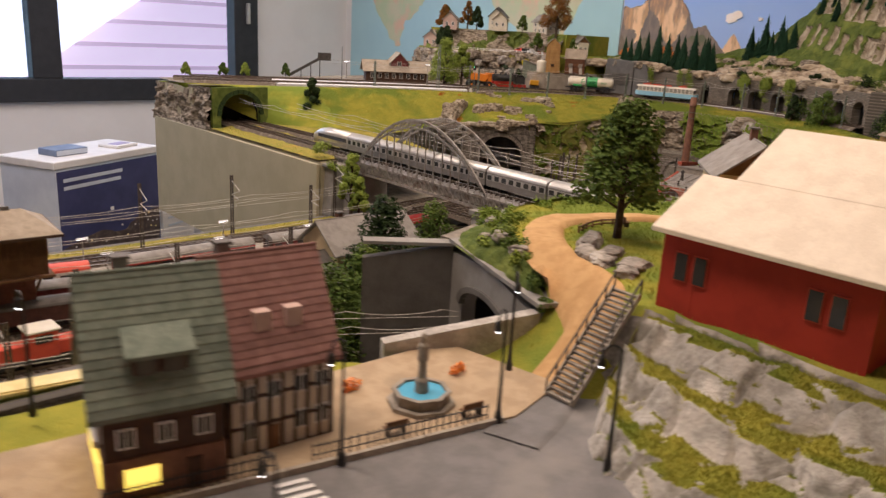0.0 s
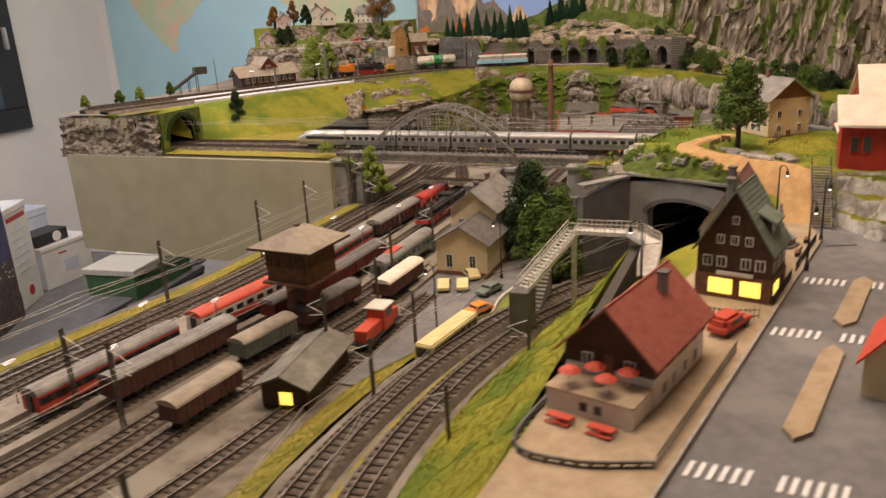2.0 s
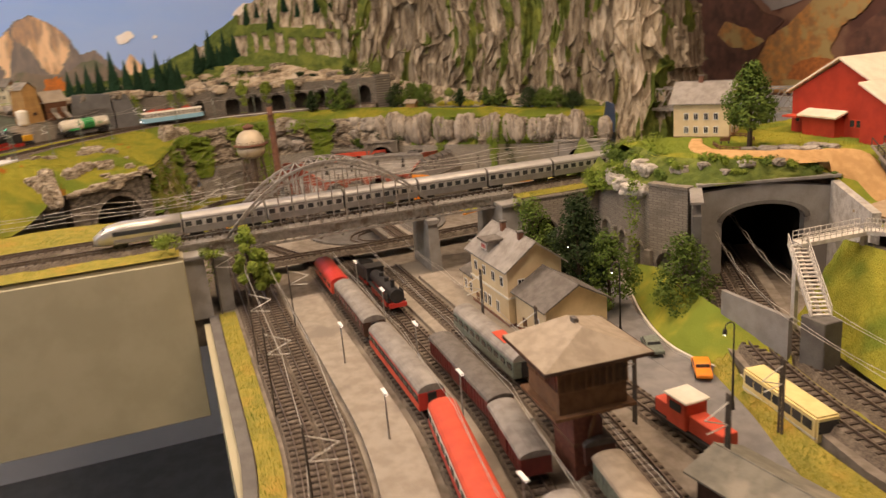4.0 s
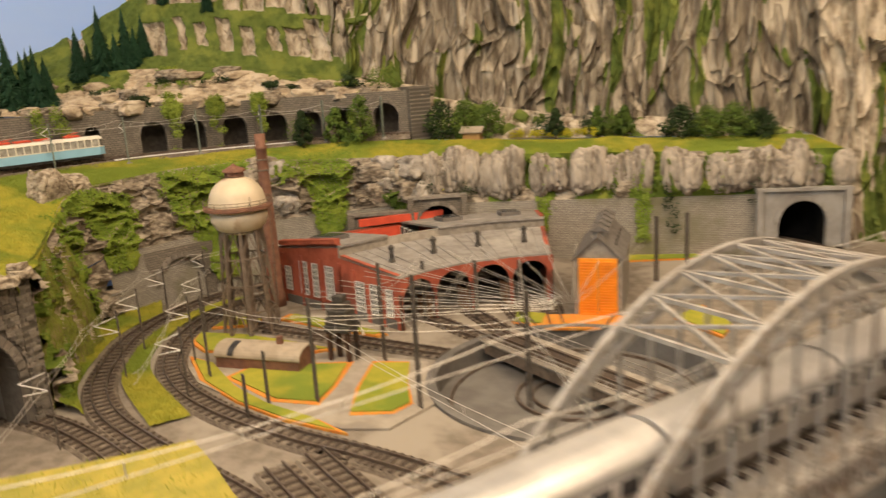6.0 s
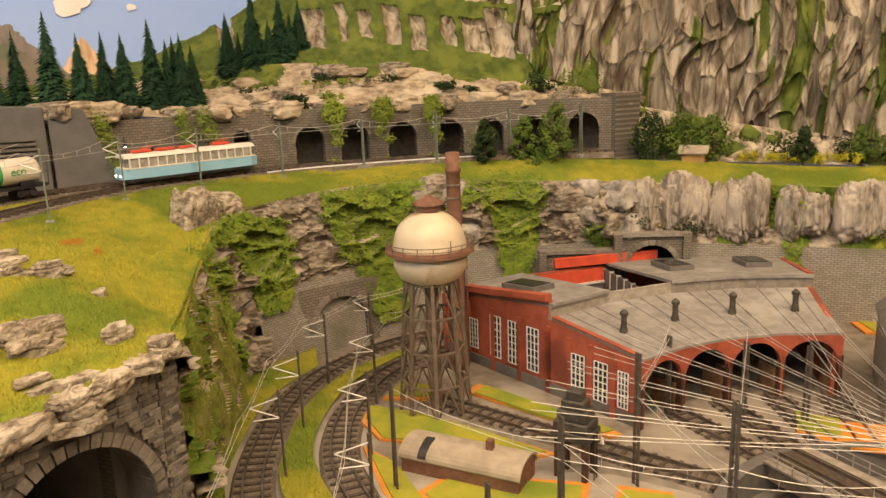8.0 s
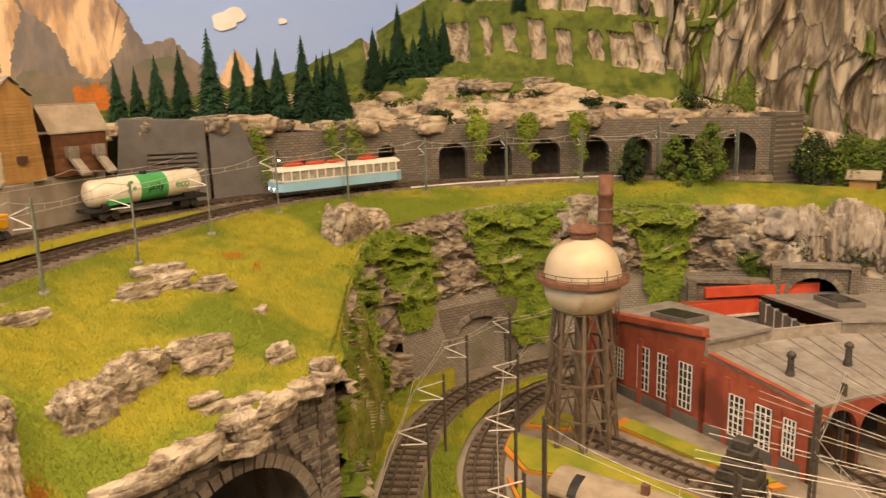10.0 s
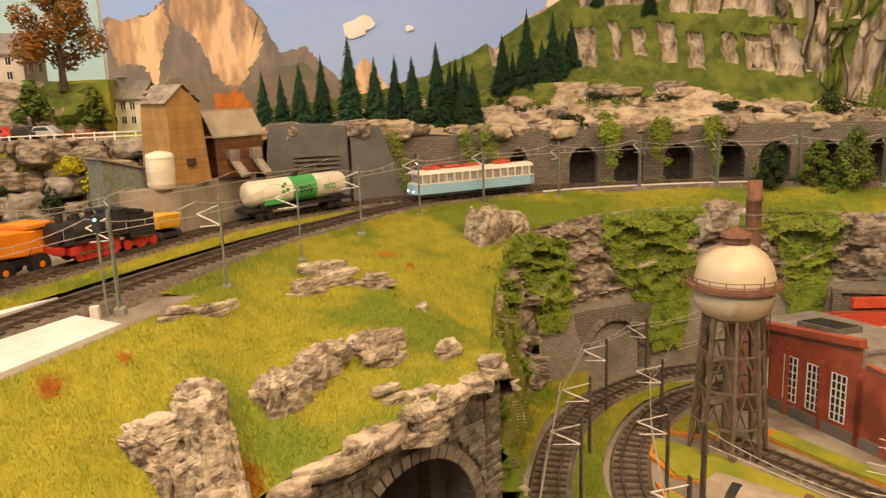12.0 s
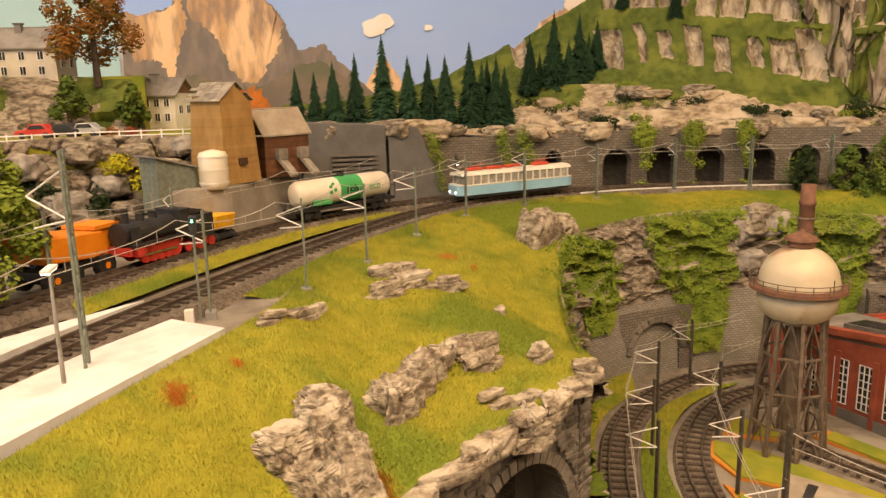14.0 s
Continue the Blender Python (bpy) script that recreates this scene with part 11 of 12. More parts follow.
for i, (x, y, z, L, W, hw, hr, rz, wall, roof, lab) in enumerate((
        (2.165, 1.905, 1.452, 0.085, 0.055, 0.046, 0.022, 78, PALE_PLASTER, GREY_ROOF, "pale village house with a grey roof"),
        (2.17, 1.748, 1.388, 0.055, 0.040, 0.048, 0.018, 62, IVORY, GREY_ROOF, "small white and brown village barn"),
        (2.05, 2.02, 1.458, 0.06, 0.05, 0.040, 0.022, 40, PALE_PLASTER, TAN_ROOF, "pale village house on the mound"),
        (1.92, 2.14, 1.454, 0.06, 0.05, 0.036, 0.022, 40, PINK_PLASTER, GREY_ROOF, "pinkish village house on the mound"),
        (2.14, 2.12, 1.458, 0.07, 0.055, 0.052, 0.026, 30, PALE_PLASTER, DARK_ROOF, "tall pale village house"),
        (1.885, 2.20, 1.39, 0.06, 0.05, 0.034, 0.020, 40, PINK_PLASTER, GREY_ROOF, "pinkish cottage beside the cliff"))):
    gable_house("village_house", lab, "house", L, W, hw, hr, wall, roof, pose(x, y, z, 0, 0, rz), over=0.006, group="village houses", chimneys=((0.01, 0.006, hw + hr + 0.006),),
        spec=[(s, v * L, z2 * hw, 0.007, 0.010) for s in ("front", "back") for v in (-0.28, 0.0, 0.28) for z2 in (0.35, 0.75)] + [(s, v * W, 0.55 * hw, 0.007, 0.011) for s in ("left", "right") for v in (-0.22, 0.22)], door=("front", 0.1 * L, 0.008, 0.016), gable=TIMBER if i in (0, 1) else None)
for i, (x, y, z, h, s, leaf, lab) in enumerate((
        (2.125, 1.822, 1.448, 0.165, 0.066, LEAF_AUTUMN, "tall autumn-brown tree on the village mound"),
        (2.055, 1.842, 1.40, 0.060, 0.026, LEAF, "small green tree below the mound"),
        (2.06, 1.772, 1.389, 0.060, 0.022, LEAF, "small green tree beside the road"),
        (2.06, 1.690, 1.388, 0.062, 0.018, LEAF, "small green tree behind the mill"),
        (1.995, 2.085, 1.455, 0.085, 0.030, LEAF_DARK, "dark green tree among village houses"), (1.93, 2.19, 1.45, 0.090, 0.030, LEAF_AUTUMN, "autumn-brown tree among village houses"),
        (1.86, 2.12, 1.388, 0.075, 0.026, LEAF_DARK, "dark green village tree"), (2.02, 2.16, 1.456, 0.105, 0.032, LEAF_AUTUMN, "rusty autumn tree among village houses"), (1.95, 2.20, 1.454, 0.08, 0.03, LEAF, "leafy green tree among village houses"),
        (1.84, 2.07, 1.388, 0.08, 0.028, LEAF_DARK, "dark green tree beside the cottage"), (2.08, 1.94, 1.456, 0.06, 0.024, LEAF, "small green tree among the houses"),
        (1.690, 1.822, U, 0.130, 0.046, LEAF_LIGHT, "light green tree beside the upper track"), (1.66, 1.86, U, 0.075, 0.026, LEAF_LIGHT, "light green tree beside the upper track"),
        (1.10, 2.12, U, 0.045, 0.018, LEAF_LIGHT, "small light green tree at the upper station"), (1.04, 2.14, U, 0.042, 0.018, LEAF, "small green tree at the upper station"), (0.94, 2.17, U, 0.04, 0.017, LEAF_LIGHT, "small light green tree at the hill's end"), (1.24, 2.13, U, 0.045, 0.016, LEAF, "small green tree beside the crane"),
        (1.125, 1.795, 1.19, 0.125, 0.036, LEAF_DARK, "dark bushy tree before the hillside"))):
    t_ = tree("broad_tree", h, s, 100 + i, leaf, lab, n=7000 if h > 0.12 else (3400 if h > 0.07 else 1600), leaf_size=0.0024, trunk=0.2 if i != 17 else 0.05, clumps=14, group="village trees")
    t_.location = (x, y, z)
gable_house("upper_station", "brown upper station with a wide grey roof and gabled front", "station", 0.20, 0.075, 0.036, 0.026, TIMBER_DARK, TAN_ROOF, pose(1.575, 2.010, U, 0, 0, -30), over=0.012, spec=[("front", u, 0.018, 0.010, 0.014) for u in np.linspace(-0.08, 0.08, 8)], frame_mat=IVORY)
gable_house("upper_station_gable", "dark gabled middle part of the upper station", "station", 0.085, 0.055, 0.060, 0.028, WINE, TAN_ROOF, pose(1.590, 2.022, U, 0, 0, 60), over=0.008, frame_mat=IVORY, spec=[("left", 0.0, 0.055, 0.012, 0.012)])
cr = thing("coaling_crane", "dark steel coaling conveyor with a sloping gantry", "crane", m=pose(1.33, 2.13, U, 0, 0, -30))
bm = bmesh.new()
bar(bm, (-0.07, 0, 0.004), (0.03, 0, 0.062), 0.016, 0.008)
part("conveyor", bm, IRON, cr)
for x, z in ((-0.03, 0.026), (0.0, 0.044), (0.028, 0.06)):
    bm = bmesh.new()
    for s in (-0.008, 0.008):
        bar(bm, (x, s, 0), (x, s, z), 0.002)
    part("support", bm, IRON, cr)
part("head_house", B((0.022, 0.062, -0.012, 0.012, 0.055, 0.078)), IRON, cr)
bm = bmesh.new()
rod(bm, (1.42, 2.09, U), (1.42, 2.09, U + 0.10), 0.0013, 0.0008, 6)
solid("signal_mast", bm, IRON, "thin dark signal mast at the upper station", "mast")

# ---------------------------------------------------------------- firs, bushes, ivy
firs = [fir_tree(0.125, 0.030, 1), fir_tree(0.10, 0.021, 2), fir_tree(0.14, 0.030, 3)]
spots = [(2.190, 1.574, .094, 1), (2.185, 1.548, .088, 2), (2.190, 1.521, .101, 0), (2.190, 1.489, .110, 2), (2.190, 1.449, .137, 1), (2.190, 1.412, .109, 0), (2.195, 1.381, .114, 2), (2.190, 1.356, .110, 0), (2.190, 1.319, .123, 1), (2.190, 1.278, .109, 2), (2.200, 1.262, .092, 0), (2.205, 1.296, .097, 1), (2.215, 1.285, .100, 2),
         (2.290, 1.192, .096, 0), (2.295, 1.173, .070, 1), (2.290, 1.150, .133, 2), (2.285, 1.126, .084, 0), (2.295, 1.104, .108, 1), (2.290, 1.089, .075, 2), (2.300, 1.070, .080, 0)]
done = set()
for x, y, h, k in spots:
    z = shelf_at(x, y, 1.39)
    hh = (0.125, 0.10, 0.14)[k]
    m = pose(x, y, z - 0.004, 0, 0, (x * 7919) % 360) @ Matrix.Scale(h / hh, 4)
    if k not in done:
        firs[k].matrix_world = m
        done.add(k)
    else:
        ob = copy_thing(firs[k], m)
        ob.scale = (h / hh,) * 3
for i, (u, z0_) in enumerate(((1.02, 0.14), (0.985, 0.16), (0.95, 0.12), (0.90, 0.17), (0.86, 0.15), (0.80, 0.16), (0.76, 0.13), (0.70, 0.17), (0.66, 0.15))):
    mtree = BVHTree.FromPolygons([v.co for v in bpy.data.objects["mountain_slope"].data.vertices], [tuple(p.vertices) for p in bpy.data.objects["mountain_slope"].data.polygons]) if i == 0 else mtree
    hit = mtree.ray_cast(Vector((1.2, u + 0.05, 1.43 + z0_)), Vector((1, -0.05, 0)))
    if hit[0] is not None:
        ob = copy_thing(firs[i % 3], pose(hit[0].x, hit[0].y, hit[0].z - 0.01, 0, 0, i * 77) @ Matrix.Scale(0.5, 4))
        ob.scale = (0.5,) * 3
for i, (x, y, z, sx, sy, sz, leaf) in enumerate((
        (2.008, 0.885, 1.277, 0.022, 0.022, 0.062, LEAF), (1.972, 0.780, 1.274, 0.05, 0.035, 0.052, LEAF), (1.955, 0.83, 1.272, 0.03, 0.03, 0.03, LEAF),
        (1.93, 0.645, 1.272, 0.035, 0.03, 0.058, LEAF), (1.895, 0.600, 1.27, 0.045, 0.03, 0.052, LEAF), (1.80, 0.485, 1.265, 0.03, 0.025, 0.045, LEAF_DARK), (1.745, 0.43, 1.262, 0.026, 0.02, 0.042, LEAF_DARK), (1.715, 0.405, 1.262, 0.03, 0.026, 0.04, LEAF),
        (1.60, 0.305, 1.258, 0.05, 0.03, 0.032, LEAF), (1.56, 0.265, 1.256, 0.05, 0.03, 0.034, LEAF), (1.53, 0.235, 1.255, 0.03, 0.03, 0.03, LEAF_DARK), (2.03, 0.705, 1.372, 0.05, 0.04, 0.058, LEAF), (2.06, 0.755, 1.375, 0.025, 0.025, 0.035, LEAF_DARK),
        (2.135, 1.13, 1.372, 0.05, 0.02, 0.016, LEAF_DARK), (2.10, 0.90, 1.385, 0.05, 0.02, 0.014, LEAF_DARK), (2.085, 0.86, 1.376, 0.03, 0.02, 0.014, LEAF_DARK),
        (1.88, 0.765, 1.235, 0.020, 0.018, 0.016, LEAF_YELLOW), (1.852, 0.725, 1.238, 0.024, 0.018, 0.018, LEAF_YELLOW), (1.815, 0.705, 1.175, 0.014, 0.012, 0.030, LEAF_YELLOW), (1.84, 0.735, 1.19, 0.03, 0.03, 0.05, LEAF_DARK), (1.80, 0.69, 1.17, 0.03, 0.03, 0.045, LEAF_DARK), (1.86, 0.75, 1.20, 0.03, 0.03, 0.045, LEAF_DARK),
        (1.925, 1.742, 1.330, 0.016, 0.024, 0.034, LEAF_YELLOW), (1.925, 1.778, 1.352, 0.016, 0.022, 0.024, LEAF_YELLOW), (1.915, 1.805, 1.315, 0.02, 0.03, 0.03, LEAF_DARK), (1.915, 1.85, 1.335, 0.02, 0.03, 0.026, LEAF_DARK))):
    bush((x, y, z), (sx, sy, sz), 500 + i, leaf, {LEAF_YELLOW: "bright yellow flowering bush on the cliff", LEAF_DARK: "dark green bush on the rocks"}.get(leaf, "leafy green bush on the meadow"), n=620)
for i, (x, y, z, h, w) in enumerate(((1.985, 0.895, 1.276, 0.070, 0.022), (1.945, 0.800, 1.276, 0.088, 0.036), (1.975, 0.835, 1.276, 0.070, 0.026), (1.925, 0.642, 1.270, 0.070, 0.050), (1.897, 0.605, 1.267, 0.074, 0.052), (1.868, 0.572, 1.267, 0.066, 0.046), (1.775, 0.490, 1.264, 0.055, 0.020), (1.735, 0.425, 1.262, 0.058, 0.018), (1.700, 0.392, 1.262, 0.055, 0.024), (1.612, 0.345, 1.259, 0.054, 0.046), (1.578, 0.318, 1.258, 0.050, 0.048), (1.545, 0.292, 1.256, 0.054, 0.050), (1.512, 0.262, 1.255, 0.046, 0.040))):
    t_ = tree("broad_tree", h, w, 160 + i, LEAF if i % 3 else LEAF_DARK, "bushy green tree beside the arched gallery" if i < 3 else "bushy green tree on the meadow", n=2300, leaf_size=0.0021, trunk=0.10, clumps=16, group="meadow trees")
    t_.location = (x, y, z)
hedge = [(1.845, 0.538), (1.785, 0.495), (1.722, 0.450)]
for i, p in enumerate(along(hedge, 0.012)):
    bush((p[0], p[1], 1.268), (0.011, 0.011, 0.015), 700 + i, LEAF_YELLOW, "small clipped yellow-green hedge plant", n=170, size=0.0014, group="hedge row")


def ivy(points, width, seed, label="sheet of dark green ivy hanging on the wall", leaf=None, n=1400, size=0.0023, off=0.006):
    """Leaves over a strip of wall: points run down it."""
    rnd = random.Random(seed)
    p = along(points, 0.004)
    cl = []
    for i, q in enumerate(p):
        k = math.sin(math.pi * (0.12 + 0.8 * i / len(p))) ** 0.6
        for _ in range(3):
            cl.append((q[0] + rnd.uniform(-.5, .5) * width[0] * k, q[1] + rnd.uniform(-.5, .5) * width[1] * k, q[2] + rnd.uniform(-.004, .004), rnd.uniform(0.005, 0.010)))
    bm = bmesh.new()
    leaf_cloud(bm, cl, n, size, seed)
    return solid("ivy", bm, leaf or IVY, label, "ivy", "ivy sheets")


_wall = []
for nm in ("cliff", "cliff_foot", "retaining_wall", "hillside"):
    me = bpy.data.objects[nm].data
    _wall.append(BVHTree.FromPolygons([v.co for v in me.vertices], [tuple(q.vertices) for q in me.polygons]))


def ivy_sheet(spine, n, seed, label="sheet of green ivy hanging down the rock wall", leaf=None, size=0.0017, source=(1.50, 1.06)):
    """Leaves lying close on the rock: spine rows of x, y, z, half width from top to bottom."""
    rnd = random.Random(seed)
    bm = bmesh.new()
    sp = np.array(spine)
    for _ in range(n):
        t = rnd.random() * (len(sp) - 1)
        i = min(int(t), len(sp) - 2)
        x, y, z, w = sp[i] + (sp[i + 1] - sp[i]) * (t - i)
        d = Vector((x - source[0], y - source[1], 0)).normalized()
        ragged = w * (0.85 + 0.5 * noise.noise((z * 60 + seed, t * 3, 0)))
        u = rnd.uniform(-1, 1) * ragged
        o = Vector((x, y, z + rnd.uniform(-0.006, 0.006))) + Vector((-d.y, d.x, 0)) * u
        best = None
        for tree_ in _wall:
            h = tree_.ray_cast(o - d * 0.10, d)
            if h[0] is not None and (best is None or h[3] < best[3]):
                best = h
        if best is None or best[3] > 0.17:
            continue
        c = best[0] - d * (0.001 + 0.007 * abs(noise.noise((best[0].x * 50, best[0].y * 50, best[0].z * 50))) + rnd.uniform(0, 0.003))
        q = (-d + Vector((rnd.uniform(-.6, .6), rnd.uniform(-.6, .6), rnd.uniform(0.0, 1.0)))).to_track_quat("Z", "Y")
        k = size * rnd.uniform(0.6, 1.3)
        bm.faces.new([bm.verts.new(c + q @ Vector(e)) for e in ((-k, 0, 0), (0, -k * 0.7, k * 0.2), (k, 0, 0), (0, k * 0.7, k * 0.2))])
    return solid("ivy", bm, leaf or IVY, label, "ivy", "ivy sheets")


ivy_sheet([(1.855, 1.297, 1.262, .045), (1.887, 1.251, 1.235, .052), (1.885, 1.24, 1.20, .044), (1.87, 1.235, 1.145, .026)], 10500, 1)
ivy_sheet([(1.80, 1.318, 1.245, .030), (1.80, 1.31, 1.20, .036), (1.80, 1.30, 1.15, .028), (1.80, 1.295, 1.09, .022)], 6000, 2)
ivy_sheet([(1.925, 1.105, 1.272, .068), (1.92, 1.10, 1.225, .064), (1.92, 1.08, 1.16, .044), (1.90, 1.075, 1.095, .024)], 14000, 3)
ivy_sheet([(1.925, 0.895, 1.270, .060), (1.91, 0.89, 1.21, .046), (1.90, 0.895, 1.15, .026), (1.895, 0.895, 1.11, .014)], 9000, 5)
ivy_sheet([(1.935, 1.01, 1.274, .07), (1.925, 1.00, 1.250, .06), (1.92, 0.99, 1.235, .03)], 4500, 6)
ivy_sheet([(1.86, 0.80, 1.235, .02), (1.855, 0.79, 1.20, .024), (1.85, 0.785, 1.17, .016)], 2200, 8, leaf=LEAF)
ivy_sheet([(1.69, 0.60, 1.24, .012), (1.69, 0.60, 1.18, .012), (1.69, 0.60, 1.12, .010)], 1200, 9, source=(1.35, 1.0))
ivy_sheet([(1.58, 0.475, 1.235, .014), (1.58, 0.475, 1.17, .016), (1.58, 0.475, 1.10, .014)], 1500, 10, source=(1.25, 0.9))
ivy([(1.72, 0.60, 1.24), (1.70, 0.585, 1.19), (1.69, 0.578, 1.14)], (0.012, 0.014), 7, n=500)
ivy([(1.56, 0.45, 1.20), (1.55, 0.44, 1.15), (1.545, 0.435, 1.11)], (0.02, 0.02), 8, n=600, leaf=LEAF_DARK)
ivy([(1.47, 0.345, 1.22), (1.46, 0.335, 1.16), (1.455, 0.33, 1.10)], (0.03, 0.03), 9, n=800, leaf=LEAF_DARK)
for k, (x, y, w) in enumerate(((2.092, 1.088, 0.020), (2.078, 1.018, 0.020), (2.062, 0.945, 0.018))):
    ivy([(x - 0.006, y, 1.372), (x - 0.011, y, 1.35), (x - 0.012, y, 1.31), (x - 0.012, y, 1.287)], (0.006, w * 1.3), 20 + k, "light green creeper between the arches", LEAF_LIGHT, 3600, 0.0016)
for k, (x, y) in enumerate(((2.096, 1.40), (2.100, 1.30), (2.1, 1.27))):
    ivy([(x - 0.006, y, 1.372), (x - 0.010, y - 0.008, 1.34), (x - 0.010, y - 0.014, 1.30)], (0.005, 0.016), 30 + k, "dark creeper on the gallery wall", IVY, 900, 0.0016)
ivy([(0.852, 0.60, 1.22), (0.85, 0.60, 1.17), (0.85, 0.60, 1.10)], (0.016, 0.02), 40, n=600, label="dark ivy column on the arcade wall")
ivy([(0.64, 0.642, 1.25), (0.638, 0.646, 1.18), (0.636, 0.648, 1.10)], (0.02, 0.012), 41, n=600, label="dark ivy column on the arcade wall")

# rocks lying along the gallery's top edge
rnd = random.Random(77)
for i, q in enumerate(along([(x - 0.002, y) for x, y, z in RIDGE_FRONT], 0.030)):
    if rnd.random() < 0.85:
        s_ = rnd.uniform(0.026, 0.050)
        z_ = float(np.interp(-q[1], [-r[1] for r in RIDGE_FRONT], [r[2] for r in RIDGE_FRONT]))
        boulder((q[0] + rnd.uniform(-0.002, 0.010), q[1], z_ + 0.006), (s_ * 0.9, s_ * 1.3, s_ * 0.62), 400 + i, "layered tan rock on the gallery's top edge", ROCK_PALE if i % 3 else ROCK, rnd.uniform(0, 3), "rocks over the gallery", layers=5)
    if rnd.random() < 0.35:
        bush((q[0] + 0.02, q[1], z_ + 0.004), (0.028, 0.028, 0.014), 900 + i, IVY if i % 2 else LEAF_DARK, "low dark green scrub over the gallery", n=260, size=0.0017, group="gallery scrub")

# ---------------------------------------------------------------- small yard and meadow buildings
gable_house("field_hut", "tiny weathered wooden field hut on the meadow", "hut", 0.032, 0.024, 0.018, 0.006, OCHRE_WOOD, TAN_ROOF, pose(1.858, 0.617, 1.268, 0, 0, 40), over=0.005, door=("front", 0, 0.016, 0.012))
gt = thing("loading_gantry", "dark stepped timber loading gantry beside the turntable track", "gantry", m=pose(1.497, 1.078, G, 0, 0, 32) @ Matrix.Diagonal((0.78, 0.78, 0.92, 1)))
for x in (-0.016, 0.016):
    for y in (-0.012, 0.012):
        part("leg", B((x - 0.003, x + 0.003, y - 0.003, y + 0.003, 0, 0.042)), TIMBER_DARK, gt)
part("platform", bevelled(B((-0.022, 0.022, -0.018, 0.018, 0.042, 0.050)), 0.0008), IRON, gt)
for k, (w, z) in enumerate(((0.020, 0.050), (0.017, 0.060), (0.013, 0.069), (0.009, 0.078))):
    part("bunker_tier", bevelled(B((-w, w, -w * 0.8, w * 0.8, z + 0.0005, z + 0.0100)), 0.0010), IRON, gt)
part("ladder", B((-0.024, -0.0225, -0.004, -0.003, 0, 0.05), (-0.024, -0.0225, 0.003, 0.004, 0, 0.05)), IRON, gt)
for x in (-0.022, 0.022):
    bm = bmesh.new()
    rod(bm, (x, -0.022, 0.030), (x, -0.022, 0.036), 0.0026, 0.0016, 8)
    rod(bm, (x, -0.022, 0.036), (x, -0.012, 0.046), 0.0006, seg=4)
    part("hanging_lamp", bm, IVORY, gt)

# bedded blocks breaking out of the cliff where no ivy hangs
rnd = random.Random(91)
CT, CM = spline(CLIFF_TOP, 200), spline(CLIFF_MID, 200)
for i in range(40, 200, 3):
    for v in (0.22, 0.66):
        y = CT[i][1]
        if any(abs(y - k) < w for k, w in ((1.10, 0.075), (1.255, 0.06), (0.895, 0.065))) or rnd.random() < 0.15:
            continue
        fold = y < 0.74
        if fold and v > 0.5:
            continue
        v = 0.42 + rnd.uniform(-0.1, 0.1) if fold else v + rnd.uniform(-0.14, 0.12)
        p = CT[i] + (CM[i] - CT[i]) * v
        s_ = rnd.uniform(0.034, 0.058)
        size = (s_ * 0.9, s_ * 0.8, rnd.uniform(0.062, 0.088)) if fold else (s_ * 0.8, s_ * 1.25, s_ * 0.8)
        boulder((p[0] + 0.006, p[1], p[2]), size, 800 + i * 2 + int(v > 0.45), "folded pale grey rock rib in the cliff face" if fold else "bedded grey-brown rock block in the cliff face", ROCK_UP if fold else (ROCK if i % 2 else ROCK_GREY), rnd.uniform(-0.3, 0.3) + 0.6 * fold, "rock blocks of the cliff", layers=6 if fold else 5, upright=fold)

# flat slabs and low scrub on the rock shelf above the gallery
RF, MF = spline(RIDGE_FRONT, 120), spline(MOUNT_FOOT, 120)
for k in range(52):
    i, v = rnd.randrange(2, 118), rnd.uniform(0.12, 0.9)
    p = RF[i] + (MF[i] - RF[i]) * v
    z = shelf_at(p[0], p[1], p[2])
    if k % 5 < 3:
        boulder((p[0], p[1], z), (rnd.uniform(0.018, 0.030), rnd.uniform(0.035, 0.060), rnd.uniform(0.014, 0.022)), 980 + k, "flat tan rock slab on the shelf above the gallery", ROCK if k % 2 else ROCK_PALE, rnd.uniform(-0.3, 0.3), "shelf slabs", layers=4)
    else:
        bush((p[0], p[1], z), (0.030, rnd.uniform(0.03, 0.055), 0.013), 1100 + k, IVY if k % 2 else LEAF_DARK, "low dark green scrub on the rock shelf", n=300, size=0.0017, group="gallery scrub")

side_tree = tree("broad_tree", 0.150, 0.060, 190, LEAF_LIGHT, "tall light green tree beside the upper siding", n=7000, leaf_size=0.0024, trunk=0.12, clumps=24, group="village trees")
side_tree.location = (1.640, 1.848, U - 0.004)

# ---------------------------------------------------------------- rocks on the grass hill
LAYER = "layered grey-brown plaster rock in the grass"
for i, (x, y, sx, sy, sz, rz, dz, n) in enumerate((
        (1.733, 1.512, 0.062, 0.020, 0.017, -1.25, 0.004, 2), (1.700, 1.498, 0.060, 0.026, 0.018, -1.2, 0.002, 3), (1.678, 1.523, 0.052, 0.022, 0.016, -1.0, 0.001, 2), (1.706, 1.466, 0.046, 0.024, 0.017, -1.35, 0.003, 3),
        (1.580, 1.618, 0.034, 0.016, 0.011, -1.1, 0.001, 2), (1.596, 1.598, 0.038, 0.014, 0.010, -1.0, 0.001, 2), (1.617, 1.585, 0.022, 0.010, 0.008, -0.9, 0.001, 1),
        (1.572, 1.482, 0.062, 0.036, 0.024, -1.15, -0.003, 3), (1.558, 1.474, 0.046, 0.030, 0.020, -0.9, -0.004, 3),
        (1.662, 1.428, 0.016, 0.012, 0.009, -0.6, 0.0, 1))):
    outcrop((x, y, hill_at(x, y) + dz), (sx, sy, sz), 200 + i, LAYER, ROCK_HILL, rz, layers=n)
